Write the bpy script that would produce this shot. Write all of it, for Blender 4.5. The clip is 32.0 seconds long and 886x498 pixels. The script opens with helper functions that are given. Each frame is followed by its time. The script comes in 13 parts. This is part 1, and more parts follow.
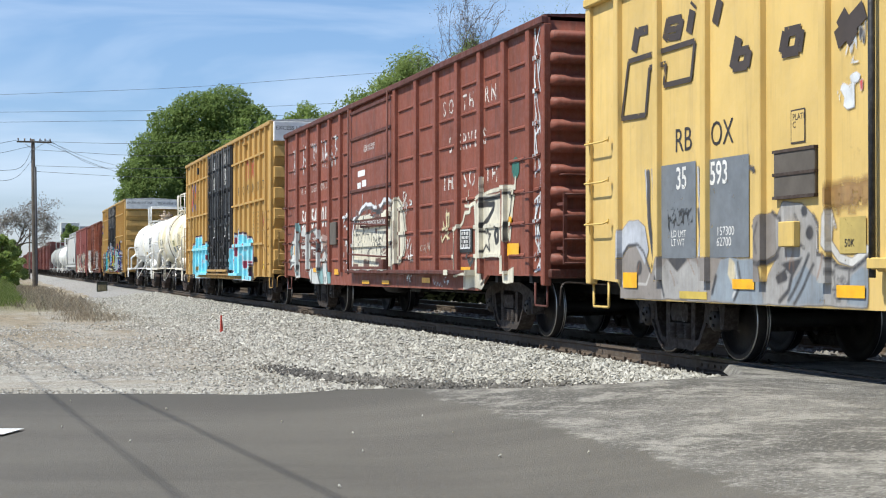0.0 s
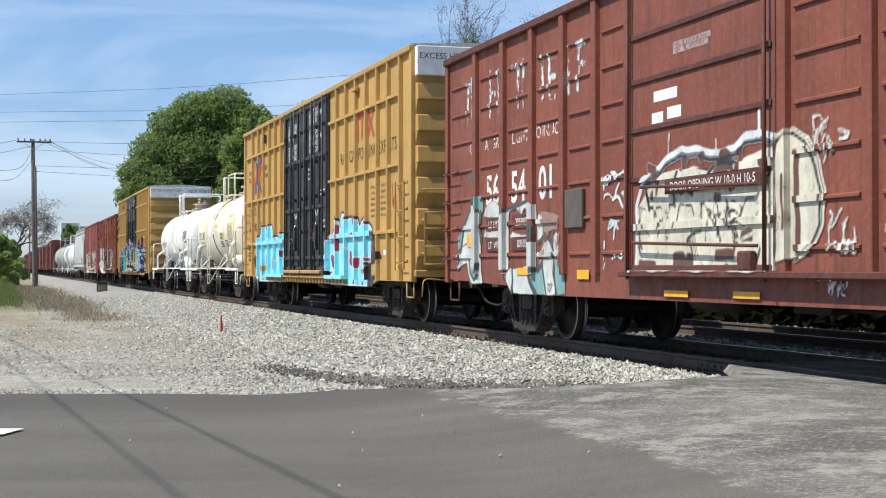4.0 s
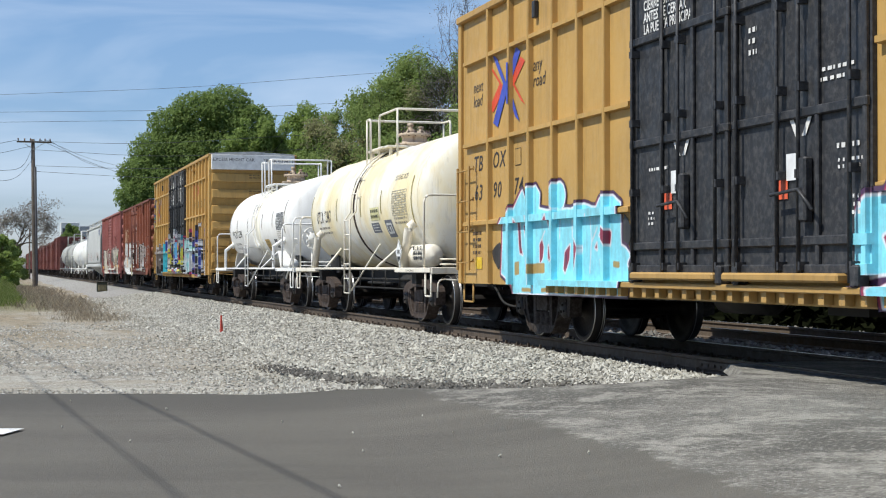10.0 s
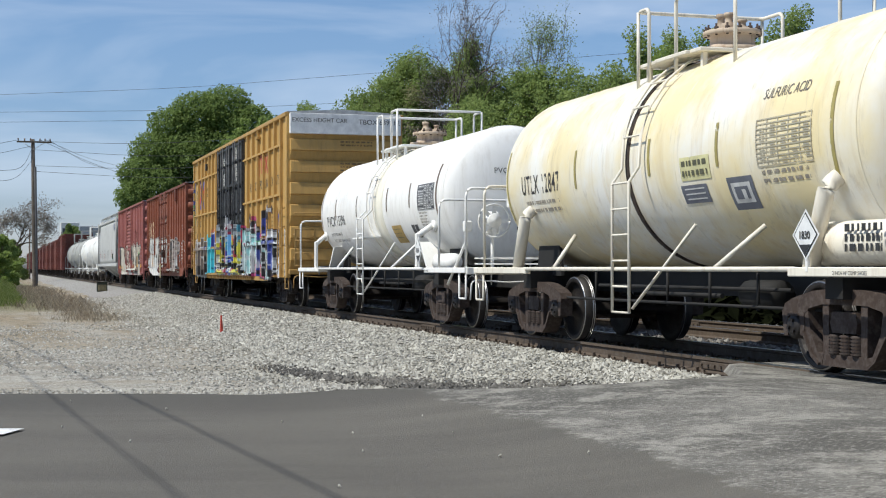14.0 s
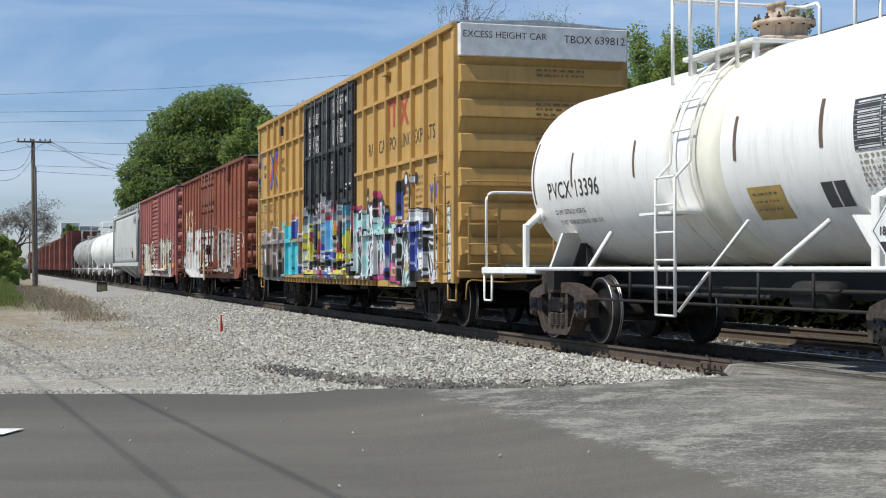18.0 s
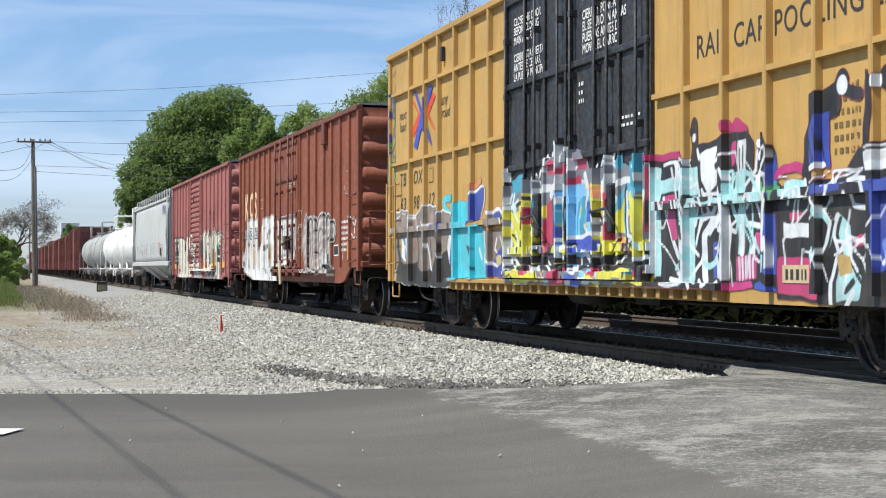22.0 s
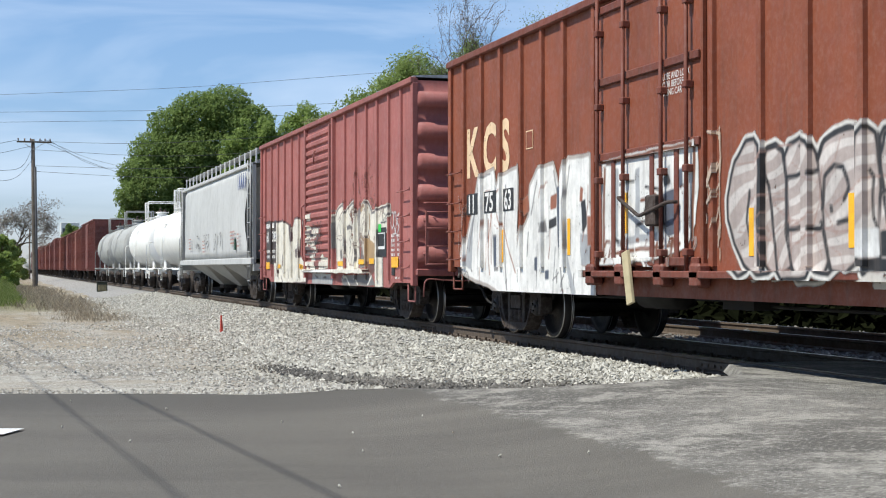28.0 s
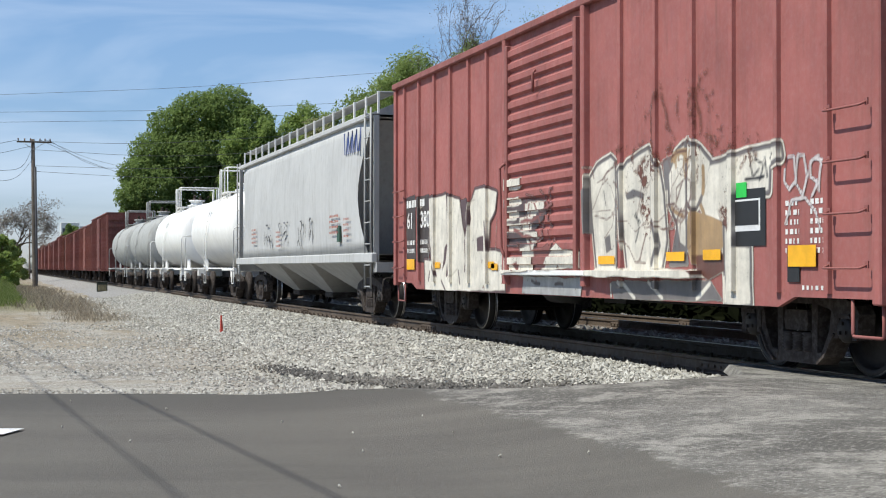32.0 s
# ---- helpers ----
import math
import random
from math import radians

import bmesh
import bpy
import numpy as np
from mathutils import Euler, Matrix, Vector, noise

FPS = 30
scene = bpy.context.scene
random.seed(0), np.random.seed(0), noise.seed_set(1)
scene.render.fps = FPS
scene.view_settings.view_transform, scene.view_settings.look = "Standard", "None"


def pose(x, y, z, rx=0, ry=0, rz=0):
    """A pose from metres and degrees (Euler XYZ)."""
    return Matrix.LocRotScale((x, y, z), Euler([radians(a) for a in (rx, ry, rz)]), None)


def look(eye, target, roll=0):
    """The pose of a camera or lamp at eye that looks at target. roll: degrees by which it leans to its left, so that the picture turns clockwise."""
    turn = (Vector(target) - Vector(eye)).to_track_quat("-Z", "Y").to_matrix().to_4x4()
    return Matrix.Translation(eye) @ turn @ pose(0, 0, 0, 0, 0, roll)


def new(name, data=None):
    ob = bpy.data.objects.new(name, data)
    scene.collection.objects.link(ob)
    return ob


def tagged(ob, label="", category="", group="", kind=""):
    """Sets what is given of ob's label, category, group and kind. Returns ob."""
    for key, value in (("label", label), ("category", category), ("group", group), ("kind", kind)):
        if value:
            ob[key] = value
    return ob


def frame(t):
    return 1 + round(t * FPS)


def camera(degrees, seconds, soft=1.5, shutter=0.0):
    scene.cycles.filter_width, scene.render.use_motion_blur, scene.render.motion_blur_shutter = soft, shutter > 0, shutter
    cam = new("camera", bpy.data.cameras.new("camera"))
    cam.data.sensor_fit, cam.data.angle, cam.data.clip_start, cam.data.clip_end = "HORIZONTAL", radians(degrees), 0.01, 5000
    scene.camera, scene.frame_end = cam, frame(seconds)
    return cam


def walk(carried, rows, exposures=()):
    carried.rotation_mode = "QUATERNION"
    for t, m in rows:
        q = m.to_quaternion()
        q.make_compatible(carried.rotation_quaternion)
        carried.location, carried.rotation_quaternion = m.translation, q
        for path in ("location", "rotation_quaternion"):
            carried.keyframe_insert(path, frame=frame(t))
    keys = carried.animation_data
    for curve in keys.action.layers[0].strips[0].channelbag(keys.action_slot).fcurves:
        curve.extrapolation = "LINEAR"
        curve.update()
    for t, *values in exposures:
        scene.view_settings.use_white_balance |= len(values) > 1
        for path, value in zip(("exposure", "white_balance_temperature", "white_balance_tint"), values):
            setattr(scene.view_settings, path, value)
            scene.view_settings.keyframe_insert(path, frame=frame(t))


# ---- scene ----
# Plan: the track runs along Y with rail tops at z = 0, the train rolls towards -Y. The camera stands beside the crossing road.
cam = camera(33.27, 32.0, soft=1.1)
AIM = pose(-8.67, 0.0, 1.03, 90.742, 0, -16.745)
EXPOSURES = [(0.0, 0.4), (7.0, 0.38), (9.0, 0.24), (12.0, 0.14), (14.0, 0.06), (18.0, 0.08), (21.0, 0.38), (24.0, 0.42), (28.0, 0.36), (30.0, 0.26), (32.0, 0.24)]
walk(cam, [(0.0, AIM), (32.0, AIM)], EXPOSURES)

SPEED = 3.6437


def run(t):
    """Metres that the train has rolled after t seconds; it gains a little speed on the way."""
    s = t - 16
    return 56.936 + SPEED * s + 1.6764e-3 * s ** 2 - 2.869e-5 * s ** 3


# ---- light ----
TO_SUN = Vector((-0.55, -0.045, 0.78)).normalized()
world = bpy.data.worlds.new("sky")
scene.world = world
world.use_nodes = True
wt = world.node_tree
sky = wt.nodes.new("ShaderNodeTexSky")
sky.sky_type = "NISHITA"
sky.sun_disc = False
sky.sun_elevation = math.asin(TO_SUN.z)
sky.sun_rotation = math.atan2(TO_SUN.x, TO_SUN.y)
sky.altitude = 200
sky.air_density, sky.dust_density, sky.ozone_density = 1.0, 0.12, 5.0
# thin cirrus, stretched sideways
wc = wt.nodes.new("ShaderNodeTexCoord")
wm = wt.nodes.new("ShaderNodeMapping")
wm.inputs["Scale"].default_value = (2.2, 2.2, 11.0)
wm.inputs["Rotation"].default_value = (0.12, 0.16, 0.0)
wn = wt.nodes.new("ShaderNodeTexNoise")
wn.inputs["Scale"].default_value = 1.6
wn.inputs["Detail"].default_value = 5.0
wn.inputs["Roughness"].default_value = 0.55
wn.inputs["Distortion"].default_value = 0.6
wr = wt.nodes.new("ShaderNodeValToRGB")
wr.color_ramp.elements[0].position, wr.color_ramp.elements[0].color = 0.42, (0, 0, 0, 1)
wr.color_ramp.elements[1].position, wr.color_ramp.elements[1].color = 0.80, (0.42, 0.42, 0.42, 1)
wx = wt.nodes.new("ShaderNodeMix")
wx.data_type = "RGBA"
wx.inputs["B"].default_value = (8.0, 8.8, 10.0, 1)
tone = wt.nodes.new("ShaderNodeMix")
tone.data_type, tone.blend_type = "RGBA", "MULTIPLY"
tone.inputs["Factor"].default_value = 1.0
tone.inputs["B"].default_value = (0.95, 0.99, 1.05, 1)
# blue-grey haze low in the sky all round
ws = wt.nodes.new("ShaderNodeSeparateXYZ")
wz = wt.nodes.new("ShaderNodeMapRange")
wz.interpolation_type = "SMOOTHSTEP"
wz.inputs["From Min"].default_value, wz.inputs["From Max"].default_value = 0.20, -0.02
haze = wt.nodes.new("ShaderNodeMix")
haze.data_type, haze.blend_type = "RGBA", "MULTIPLY"
haze.inputs["B"].default_value = (0.70, 0.695, 0.83, 1)
for a, b in ((wc.outputs["Generated"], wm.inputs["Vector"]), (wm.outputs[0], wn.inputs["Vector"]), (wn.outputs["Fac"], wr.inputs["Fac"]),
             (wr.outputs["Color"], wx.inputs["Factor"]), (sky.outputs[0], tone.inputs["A"]), (tone.outputs["Result"], haze.inputs["A"]), (wc.outputs["Generated"], ws.inputs[0]), (ws.outputs["Z"], wz.inputs["Value"]), (wz.outputs[0], haze.inputs["Factor"]), (haze.outputs["Result"], wx.inputs["A"]), (wx.outputs["Result"], wt.nodes["Background"].inputs["Color"])):
    wt.links.new(a, b)
wt.nodes["Background"].inputs["Strength"].default_value = 0.104
sun = new("sun", bpy.data.lights.new("sun", "SUN"))
sun.data.energy, sun.data.angle, sun.data.color = 4.4, radians(0.53), (1.0, 0.985, 0.91)
sun.matrix_world = look(TO_SUN * 60, (0, 0, 0))


# ---- materials ----
def shader(name):
    m = bpy.data.materials.new(name)
    m.use_nodes = True
    return m, m.node_tree, m.node_tree.nodes["Principled BSDF"]


def node(nt, kind, **values):
    n = nt.nodes.new(kind)
    for k, v in values.items():
        n.inputs[k.replace("_", " ")].default_value = v
    return n


def coords(nt, scale=(1, 1, 1), spread=False, turn=0.0):
    """Object coordinates; spread shifts them for every object, for shared meshes."""
    tc = nt.nodes.new("ShaderNodeTexCoord")
    mp = node(nt, "ShaderNodeMapping", Scale=scale)
    out = tc.outputs["Object"]
    if spread:
        info = nt.nodes.new("ShaderNodeObjectInfo")
        add = nt.nodes.new("ShaderNodeVectorMath")
        mul = nt.nodes.new("ShaderNodeMath")
        mul.operation = "MULTIPLY"
        mul.inputs[1].default_value = 37.0
        nt.links.new(info.outputs["Random"], mul.inputs[0])
        nt.links.new(out, add.inputs[0])
        nt.links.new(mul.outputs[0], add.inputs[1])
        out = add.outputs[0]
    if turn:
        first = node(nt, "ShaderNodeMapping", Rotation=(0, 0, radians(turn)))
        nt.links.new(out, first.inputs["Vector"])
        out = first.outputs[0]
    nt.links.new(out, mp.inputs["Vector"])
    return mp.outputs[0]


def noise_of(nt, vec, scale, detail=4.0, rough=0.6, lo=0.35, hi=0.65):
    """A noise stretched so that lo..hi becomes 0..1."""
    n = node(nt, "ShaderNodeTexNoise", Scale=scale, Detail=detail, Roughness=rough)
    nt.links.new(vec, n.inputs["Vector"])
    r = nt.nodes.new("ShaderNodeMapRange")
    r.inputs["From Min"].default_value, r.inputs["From Max"].default_value = lo, hi
    nt.links.new(n.outputs["Fac"], r.inputs["Value"])
    return r.outputs["Result"]


def blend(nt, fac, a, b):
    n = nt.nodes.new("ShaderNodeMix")
    n.data_type = "RGBA"
    for s, v in (("Factor", fac), ("A", a), ("B", b)):
        if isinstance(v, (tuple, float, int)):
            n.inputs[s].default_value = v if s == "Factor" else (*v, 1)
        else:
            nt.links.new(v, n.inputs[s])
    return n.outputs["Result"]


def times(nt, a, b):
    n = nt.nodes.new("ShaderNodeMath")
    n.operation = "MULTIPLY"
    for i, v in enumerate((a, b)):
        if isinstance(v, (float, int)):
            n.inputs[i].default_value = v
        else:
            nt.links.new(v, n.inputs[i])
    return n.outputs[0]


def bumpy(nt, bsdf, height, strength=0.3, distance=0.02):
    b = node(nt, "ShaderNodeBump", Strength=strength, Distance=distance)
    nt.links.new(height, b.inputs["Height"])
    nt.links.new(b.outputs[0], bsdf.inputs["Normal"])


def tint(c, k):
    return tuple(min(1.0, v * k) for v in c)


def paint(name, colour, rough=0.45, rust=0.25, dirt=0.35, fade=0.2, spread=False, metal=0.0, grime=(0.07, 0.055, 0.045)):
    """Weathered paint on steel: faded patches, rain streaks, rust scabs."""
    m, nt, b = shader(name)
    v = coords(nt, spread=spread)
    vs = coords(nt, (5.0, 5.0, 0.45), spread)
    col = blend(nt, noise_of(nt, v, 0.7, 5), tint(colour, 1 - 0.5 * fade), tint(colour, 1 + fade))
    col = blend(nt, times(nt, noise_of(nt, v, 14.0, 3, 0.7, 0.45, 0.8), 0.35 * fade), col, (0.6, 0.55, 0.5))
    col = blend(nt, times(nt, noise_of(nt, vs, 1.3, 5, 0.65, 0.5, 0.78), dirt), col, grime)
    # thin dark runs below joints and ledges
    runs = times(nt, noise_of(nt, coords(nt, (17.0, 17.0, 0.9), spread), 1.0, 4, 0.6, 0.55, 0.72), noise_of(nt, v, 0.9, 4, 0.6, 0.42, 0.62))
    col = blend(nt, times(nt, runs, 0.8 * dirt), col, tint(grime, 0.7))
    scab = noise_of(nt, v, 3.2, 8, 0.72, 0.64, 0.72)
    col = blend(nt, times(nt, scab, rust), col, (0.11, 0.04, 0.02))
    nt.links.new(col, b.inputs["Base Color"])
    r = nt.nodes.new("ShaderNodeMapRange")
    r.inputs["To Min"].default_value, r.inputs["To Max"].default_value = rough, min(1.0, rough + 0.3)
    nt.links.new(noise_of(nt, v, 4.0), r.inputs["Value"])
    nt.links.new(r.outputs[0], b.inputs["Roughness"])
    b.inputs["Metallic"].default_value = metal
    b.inputs["Specular IOR Level"].default_value = 0.35
    bumpy(nt, b, noise_of(nt, v, 2.2, 6), 0.25, 0.012)
    return m


def plain(name, colour, rough=0.6, metal=0.0, vary=0.25, scale=6.0, bump=0.0, spread=False):
    m, nt, b = shader(name)
    v = coords(nt, spread=spread)
    col = blend(nt, noise_of(nt, v, scale, 5), tint(colour, 1 - vary), tint(colour, 1 + vary))
    col = blend(nt, times(nt, noise_of(nt, v, scale * 7, 3), 0.3), col, tint(colour, 0.6))
    nt.links.new(col, b.inputs["Base Color"])
    b.inputs["Roughness"].default_value, b.inputs["Metallic"].default_value = rough, metal
    if bump:
        bumpy(nt, b, noise_of(nt, v, scale * 4, 5), bump)
    return m


OCHRE = paint("ochre_paint", (0.455, 0.274, 0.082), 0.45, 0.12, 0.3, 0.13)
OCHRE_S = paint("ochre_paint_fittings", (0.40, 0.24, 0.075), 0.45, 0.25, 0.3, 0.13, True)
BLACKP = paint("black_door_paint", (0.022, 0.023, 0.026), 0.4, 0.15, 0.1, 0.3, grime=(0.12, 0.11, 0.10))
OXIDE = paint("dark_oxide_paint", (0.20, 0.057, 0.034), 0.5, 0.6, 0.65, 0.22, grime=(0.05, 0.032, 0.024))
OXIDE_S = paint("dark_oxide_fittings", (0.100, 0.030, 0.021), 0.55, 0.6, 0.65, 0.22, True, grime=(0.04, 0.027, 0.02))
BRICKP = paint("orange_brown_paint", (0.208, 0.056, 0.026), 0.5, 0.45, 0.35, 0.22)
BRICKP_S = paint("orange_brown_fittings", (0.145, 0.040, 0.024), 0.5, 0.5, 0.4, 0.22, True)
ROSE = paint("faded_rose_paint", (0.305, 0.102, 0.089), 0.55, 0.3, 0.3, 0.2)
ROSE_S = paint("faded_rose_fittings", (0.25, 0.088, 0.076), 0.55, 0.4, 0.3, 0.2, True)
YELLOW = paint("pale_yellow_paint", (0.61, 0.425, 0.145), 0.45, 0.3, 0.3, 0.15, grime=(0.25, 0.17, 0.09))
YELLOW_S = paint("pale_yellow_fittings", (0.62, 0.43, 0.13), 0.45, 0.4, 0.35, 0.15, True, grime=(0.25, 0.17, 0.09))
WHITEP = paint("white_tank_paint", (0.82, 0.805, 0.765), 0.32, 0.05, 0.30, 0.06, grime=(0.45, 0.40, 0.32))
WHITE_S = paint("white_steel_fittings", (0.80, 0.79, 0.75), 0.4, 0.25, 0.3, 0.06, True, grime=(0.40, 0.33, 0.25))


def stained_cream():
    """White tank paint with large yellow stains and rain streaks run down from the top."""
    m, nt, b = shader("cream_tank_paint")
    v = coords(nt)
    col = blend(nt, noise_of(nt, coords(nt, (1, 0.55, 0.5)), 0.85, 6, 0.62, 0.40, 0.60), (0.82, 0.80, 0.73), (0.80, 0.68, 0.40))
    col = blend(nt, times(nt, noise_of(nt, coords(nt, (3.0, 3.0, 0.35)), 1.0, 6, 0.65, 0.50, 0.72), 0.55), col, (0.62, 0.47, 0.22))
    col = blend(nt, times(nt, noise_of(nt, coords(nt, (7.0, 7.0, 0.5)), 1.4, 5, 0.7, 0.56, 0.75), 0.45), col, (0.36, 0.30, 0.22))
    col = blend(nt, times(nt, noise_of(nt, v, 3.2, 8, 0.72, 0.66, 0.74), 0.3), col, (0.25, 0.12, 0.05))
    nt.links.new(col, b.inputs["Base Color"])
    b.inputs["Roughness"].default_value = 0.42
    b.inputs["Specular IOR Level"].default_value = 0.4
    bumpy(nt, b, noise_of(nt, v, 2.0, 5), 0.2, 0.012)
    return m


CREAM = stained_cream()
CREAM_S = paint("cream_steel_fittings", (0.76, 0.71, 0.60), 0.4, 0.35, 0.5, 0.1, True, grime=(0.40, 0.30, 0.2))
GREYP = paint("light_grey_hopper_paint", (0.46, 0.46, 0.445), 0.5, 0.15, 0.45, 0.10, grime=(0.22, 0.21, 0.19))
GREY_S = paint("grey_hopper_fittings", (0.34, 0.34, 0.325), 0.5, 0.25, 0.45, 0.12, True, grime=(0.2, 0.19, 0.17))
OLDTANK = paint("dull_grey_tank_paint", (0.36, 0.36, 0.34), 0.55, 0.2, 0.5, 0.15, grime=(0.16, 0.14, 0.11))
FARP = paint("dull_maroon_paint", (0.165, 0.052, 0.043), 0.6, 0.4, 0.5, 0.3)
FARP2 = paint("dull_brown_red_paint", (0.20, 0.066, 0.050), 0.6, 0.4, 0.5, 0.3)
IRON = paint("rusty_cast_iron", (0.030, 0.022, 0.018), 0.75, 0.6, 0.4, 0.35, True)
IRON_B = paint("rusty_brown_cast_iron", (0.044, 0.030, 0.024), 0.75, 0.35, 0.35, 0.3, True)
DOME_P = paint("rust_stained_cream_steel", (0.44, 0.35, 0.26), 0.6, 0.9, 0.9, 0.3, True, grime=(0.22, 0.12, 0.06))
YELLOWED = paint("yellowed_white_paint", (0.80, 0.765, 0.64), 0.4, 0.1, 0.4, 0.08, grime=(0.62, 0.50, 0.30))
BLACK = plain("black_underframe", (0.012, 0.011, 0.010), 0.8, 0.0, 0.3, 3.0, spread=True)
TREAD = plain("polished_wheel_steel", (0.42, 0.41, 0.40), 0.35, 1.0, 0.12, 9.0)
WHEELS = plain("oily_wheel_steel", (0.022, 0.018, 0.016), 0.6, 0.3, 0.35, 5.0, 0.15)
ZINC = plain("galvanised_steel", (0.45, 0.45, 0.44), 0.5, 0.7, 0.2, 8.0, spread=True)
INK = {}


def ink(name, colour, wear=0.0, rough=0.55):
    """Lettering and sign paint, worn through where wear is above zero."""
    key = (name, wear)
    if key not in INK:
        m, nt, b = shader(name)
        v = coords(nt)
        col = blend(nt, noise_of(nt, v, 5.0), tint(colour, 0.85), tint(colour, 1.1))
        nt.links.new(col, b.inputs["Base Color"])
        b.inputs["Roughness"].default_value = rough
        if wear:
            nt.links.new(noise_of(nt, v, 6.5, 7, 0.75, 0.30 + 0.2 * wear, 0.36 + 0.2 * wear), b.inputs["Alpha"])
        INK[key] = m
    return INK[key]


# ---- mesh tools ----
def mesh_of(name, bm, materials):
    me = bpy.data.meshes.new(name)
    bm.to_mesh(me)
    bm.free()
    for m in materials if isinstance(materials, (list, tuple)) else [materials]:
        me.materials.append(m)
    return me


def part(name, bm, material, parent, label="", at=None):
    """Links a bmesh as one mesh object under a thing or a part."""
    ob = new(name, bm if isinstance(bm, bpy.types.Mesh) else mesh_of(name, bm, material))
    ob.parent = parent
    if at is not None:
        ob.matrix_basis = at
    if label:
        tagged(ob, label)
    return ob


def thing(name, label, category, group="", at=None, bm=None, material=None, kind=""):
    ob = new(name, mesh_of(name, bm, material) if bm else None)
    if at is not None:
        ob.matrix_basis = at
    return tagged(ob, label, category, group, kind)


def box(bm, x0, x1, y0, y1, z0, z1, mi=0):
    v = [bm.verts.new((x, y, z)) for x in (x0, x1) for y in (y0, y1) for z in (z0, z1)]
    for f in ((0, 1, 3, 2), (4, 6, 7, 5), (0, 4, 5, 1), (2, 3, 7, 6), (0, 2, 6, 4), (1, 5, 7, 3)):
        bm.faces.new([v[i] for i in f]).material_index = mi
    return bm


def bevel_box(bm, x0, x1, y0, y1, z0, z1, r=0.01, mi=0):
    """A box whose long edges are cut at 45 degrees."""
    r = min(r, (x1 - x0) / 3, (y1 - y0) / 3, (z1 - z0) / 3)
    b2 = bmesh.new()
    box(b2, x0, x1, y0, y1, z0, z1)
    bmesh.ops.bevel(b2, geom=b2.edges[:], offset=r, segments=1, affect="EDGES")
    move(bm, b2, mi)
    return bm


def move(bm, other, mi=None, m=None):
    """Copies another bmesh into bm and frees it."""
    table = {}
    for v in other.verts:
        table[v] = bm.verts.new(m @ v.co if m else v.co)
    for f in other.faces:
        try:
            g = bm.faces.new([table[v] for v in f.verts])
            g.material_index = f.material_index if mi is None else mi
            g.smooth = f.smooth
        except ValueError:
            pass
    other.free()
    return bm


def prism(bm, points, x0, x1, mi=0):
    """A polygon in the Y-Z plane, given a thickness along X."""
    a = [bm.verts.new((x0, y, z)) for y, z in points]
    b = [bm.verts.new((x1, y, z)) for y, z in points]
    n = len(points)
    fs = [bm.faces.new(a[::-1]), bm.faces.new(b)]
    for i in range(n):
        fs.append(bm.faces.new((a[i], a[(i + 1) % n], b[(i + 1) % n], b[i])))
    for f in fs:
        f.material_index = mi
    return bm


def tube(bm, points, r, sides=6, mi=0, closed=False):
    """A rod along a line of points."""
    pts = [Vector(p) for p in points]
    rings = []
    n = len(pts)
    for i, p in enumerate(pts):
        d = (pts[min(i + 1, n - 1)] - p).normalized() + (p - pts[max(i - 1, 0)]).normalized()
        if d.length < 1e-6:
            d = Vector((0, 0, 1))
        d.normalize()
        side = d.cross(Vector((0, 0, 1)) if abs(d.z) < 0.9 else Vector((1, 0, 0))).normalized()
        up = side.cross(d)
        rings.append([bm.verts.new(p + r * (math.cos(a) * side + math.sin(a) * up)) for a in (2 * math.pi * k / sides for k in range(sides))])
    for a, b in zip(rings, rings[1:]):
        for k in range(sides):
            f = bm.faces.new((a[k], a[(k + 1) % sides], b[(k + 1) % sides], b[k]))
            f.material_index, f.smooth = mi, True
    if not closed:
        for ring in (rings[0][::-1], rings[-1]):
            bm.faces.new(ring).material_index = mi
    return bm


def bend(points, r=0.06, n=3):
    """Rounds the inner corners of a line of points."""
    pts = [Vector(p) for p in points]
    out = [pts[0]]
    for a, b, c in zip(pts, pts[1:], pts[2:]):
        u, w = (a - b).normalized(), (c - b).normalized()
        k = min(r, (a - b).length / 2.2, (c - b).length / 2.2)
        for i in range(n + 1):
            s = i / n
            out.append((b + u * k) * (1 - s) ** 2 + b * 2 * s * (1 - s) + (b + w * k) * s ** 2)
    return out + [pts[-1]]


def lathe(bm, profile, axis="X", sides=28, mi=0, centre=(0, 0, 0), smooth=True):
    """Turns (along, radius) pairs round an axis; a material index may be a third value."""
    rings = []
    for q in profile:
        a, r = q[0], max(q[1], 0.0005)
        ring = []
        for k in range(sides):
            c, s = r * math.cos(2 * math.pi * k / sides), r * math.sin(2 * math.pi * k / sides)
            p = {"X": (a, c, s), "Y": (c, a, s), "Z": (c, s, a)}[axis]
            ring.append(bm.verts.new(Vector(p) + Vector(centre)))
        rings.append(ring)
    for i, (a, b) in enumerate(zip(rings, rings[1:])):
        for k in range(sides):
            f = bm.faces.new((a[k], b[k], b[(k + 1) % sides], a[(k + 1) % sides]))
            f.material_index = profile[i][2] if len(profile[i]) > 2 else mi
            f.smooth = smooth
    return bm


SIDE = Matrix(((0, 0, -1, 0), (-1, 0, 0, 0), (0, 1, 0, 0), (0, 0, 0, 1)))  # lettering that reads from -X
FRONT = Matrix(((1, 0, 0, 0), (0, 0, -1, 0), (0, 1, 0, 0), (0, 0, 0, 1)))  # lettering that reads from -Y


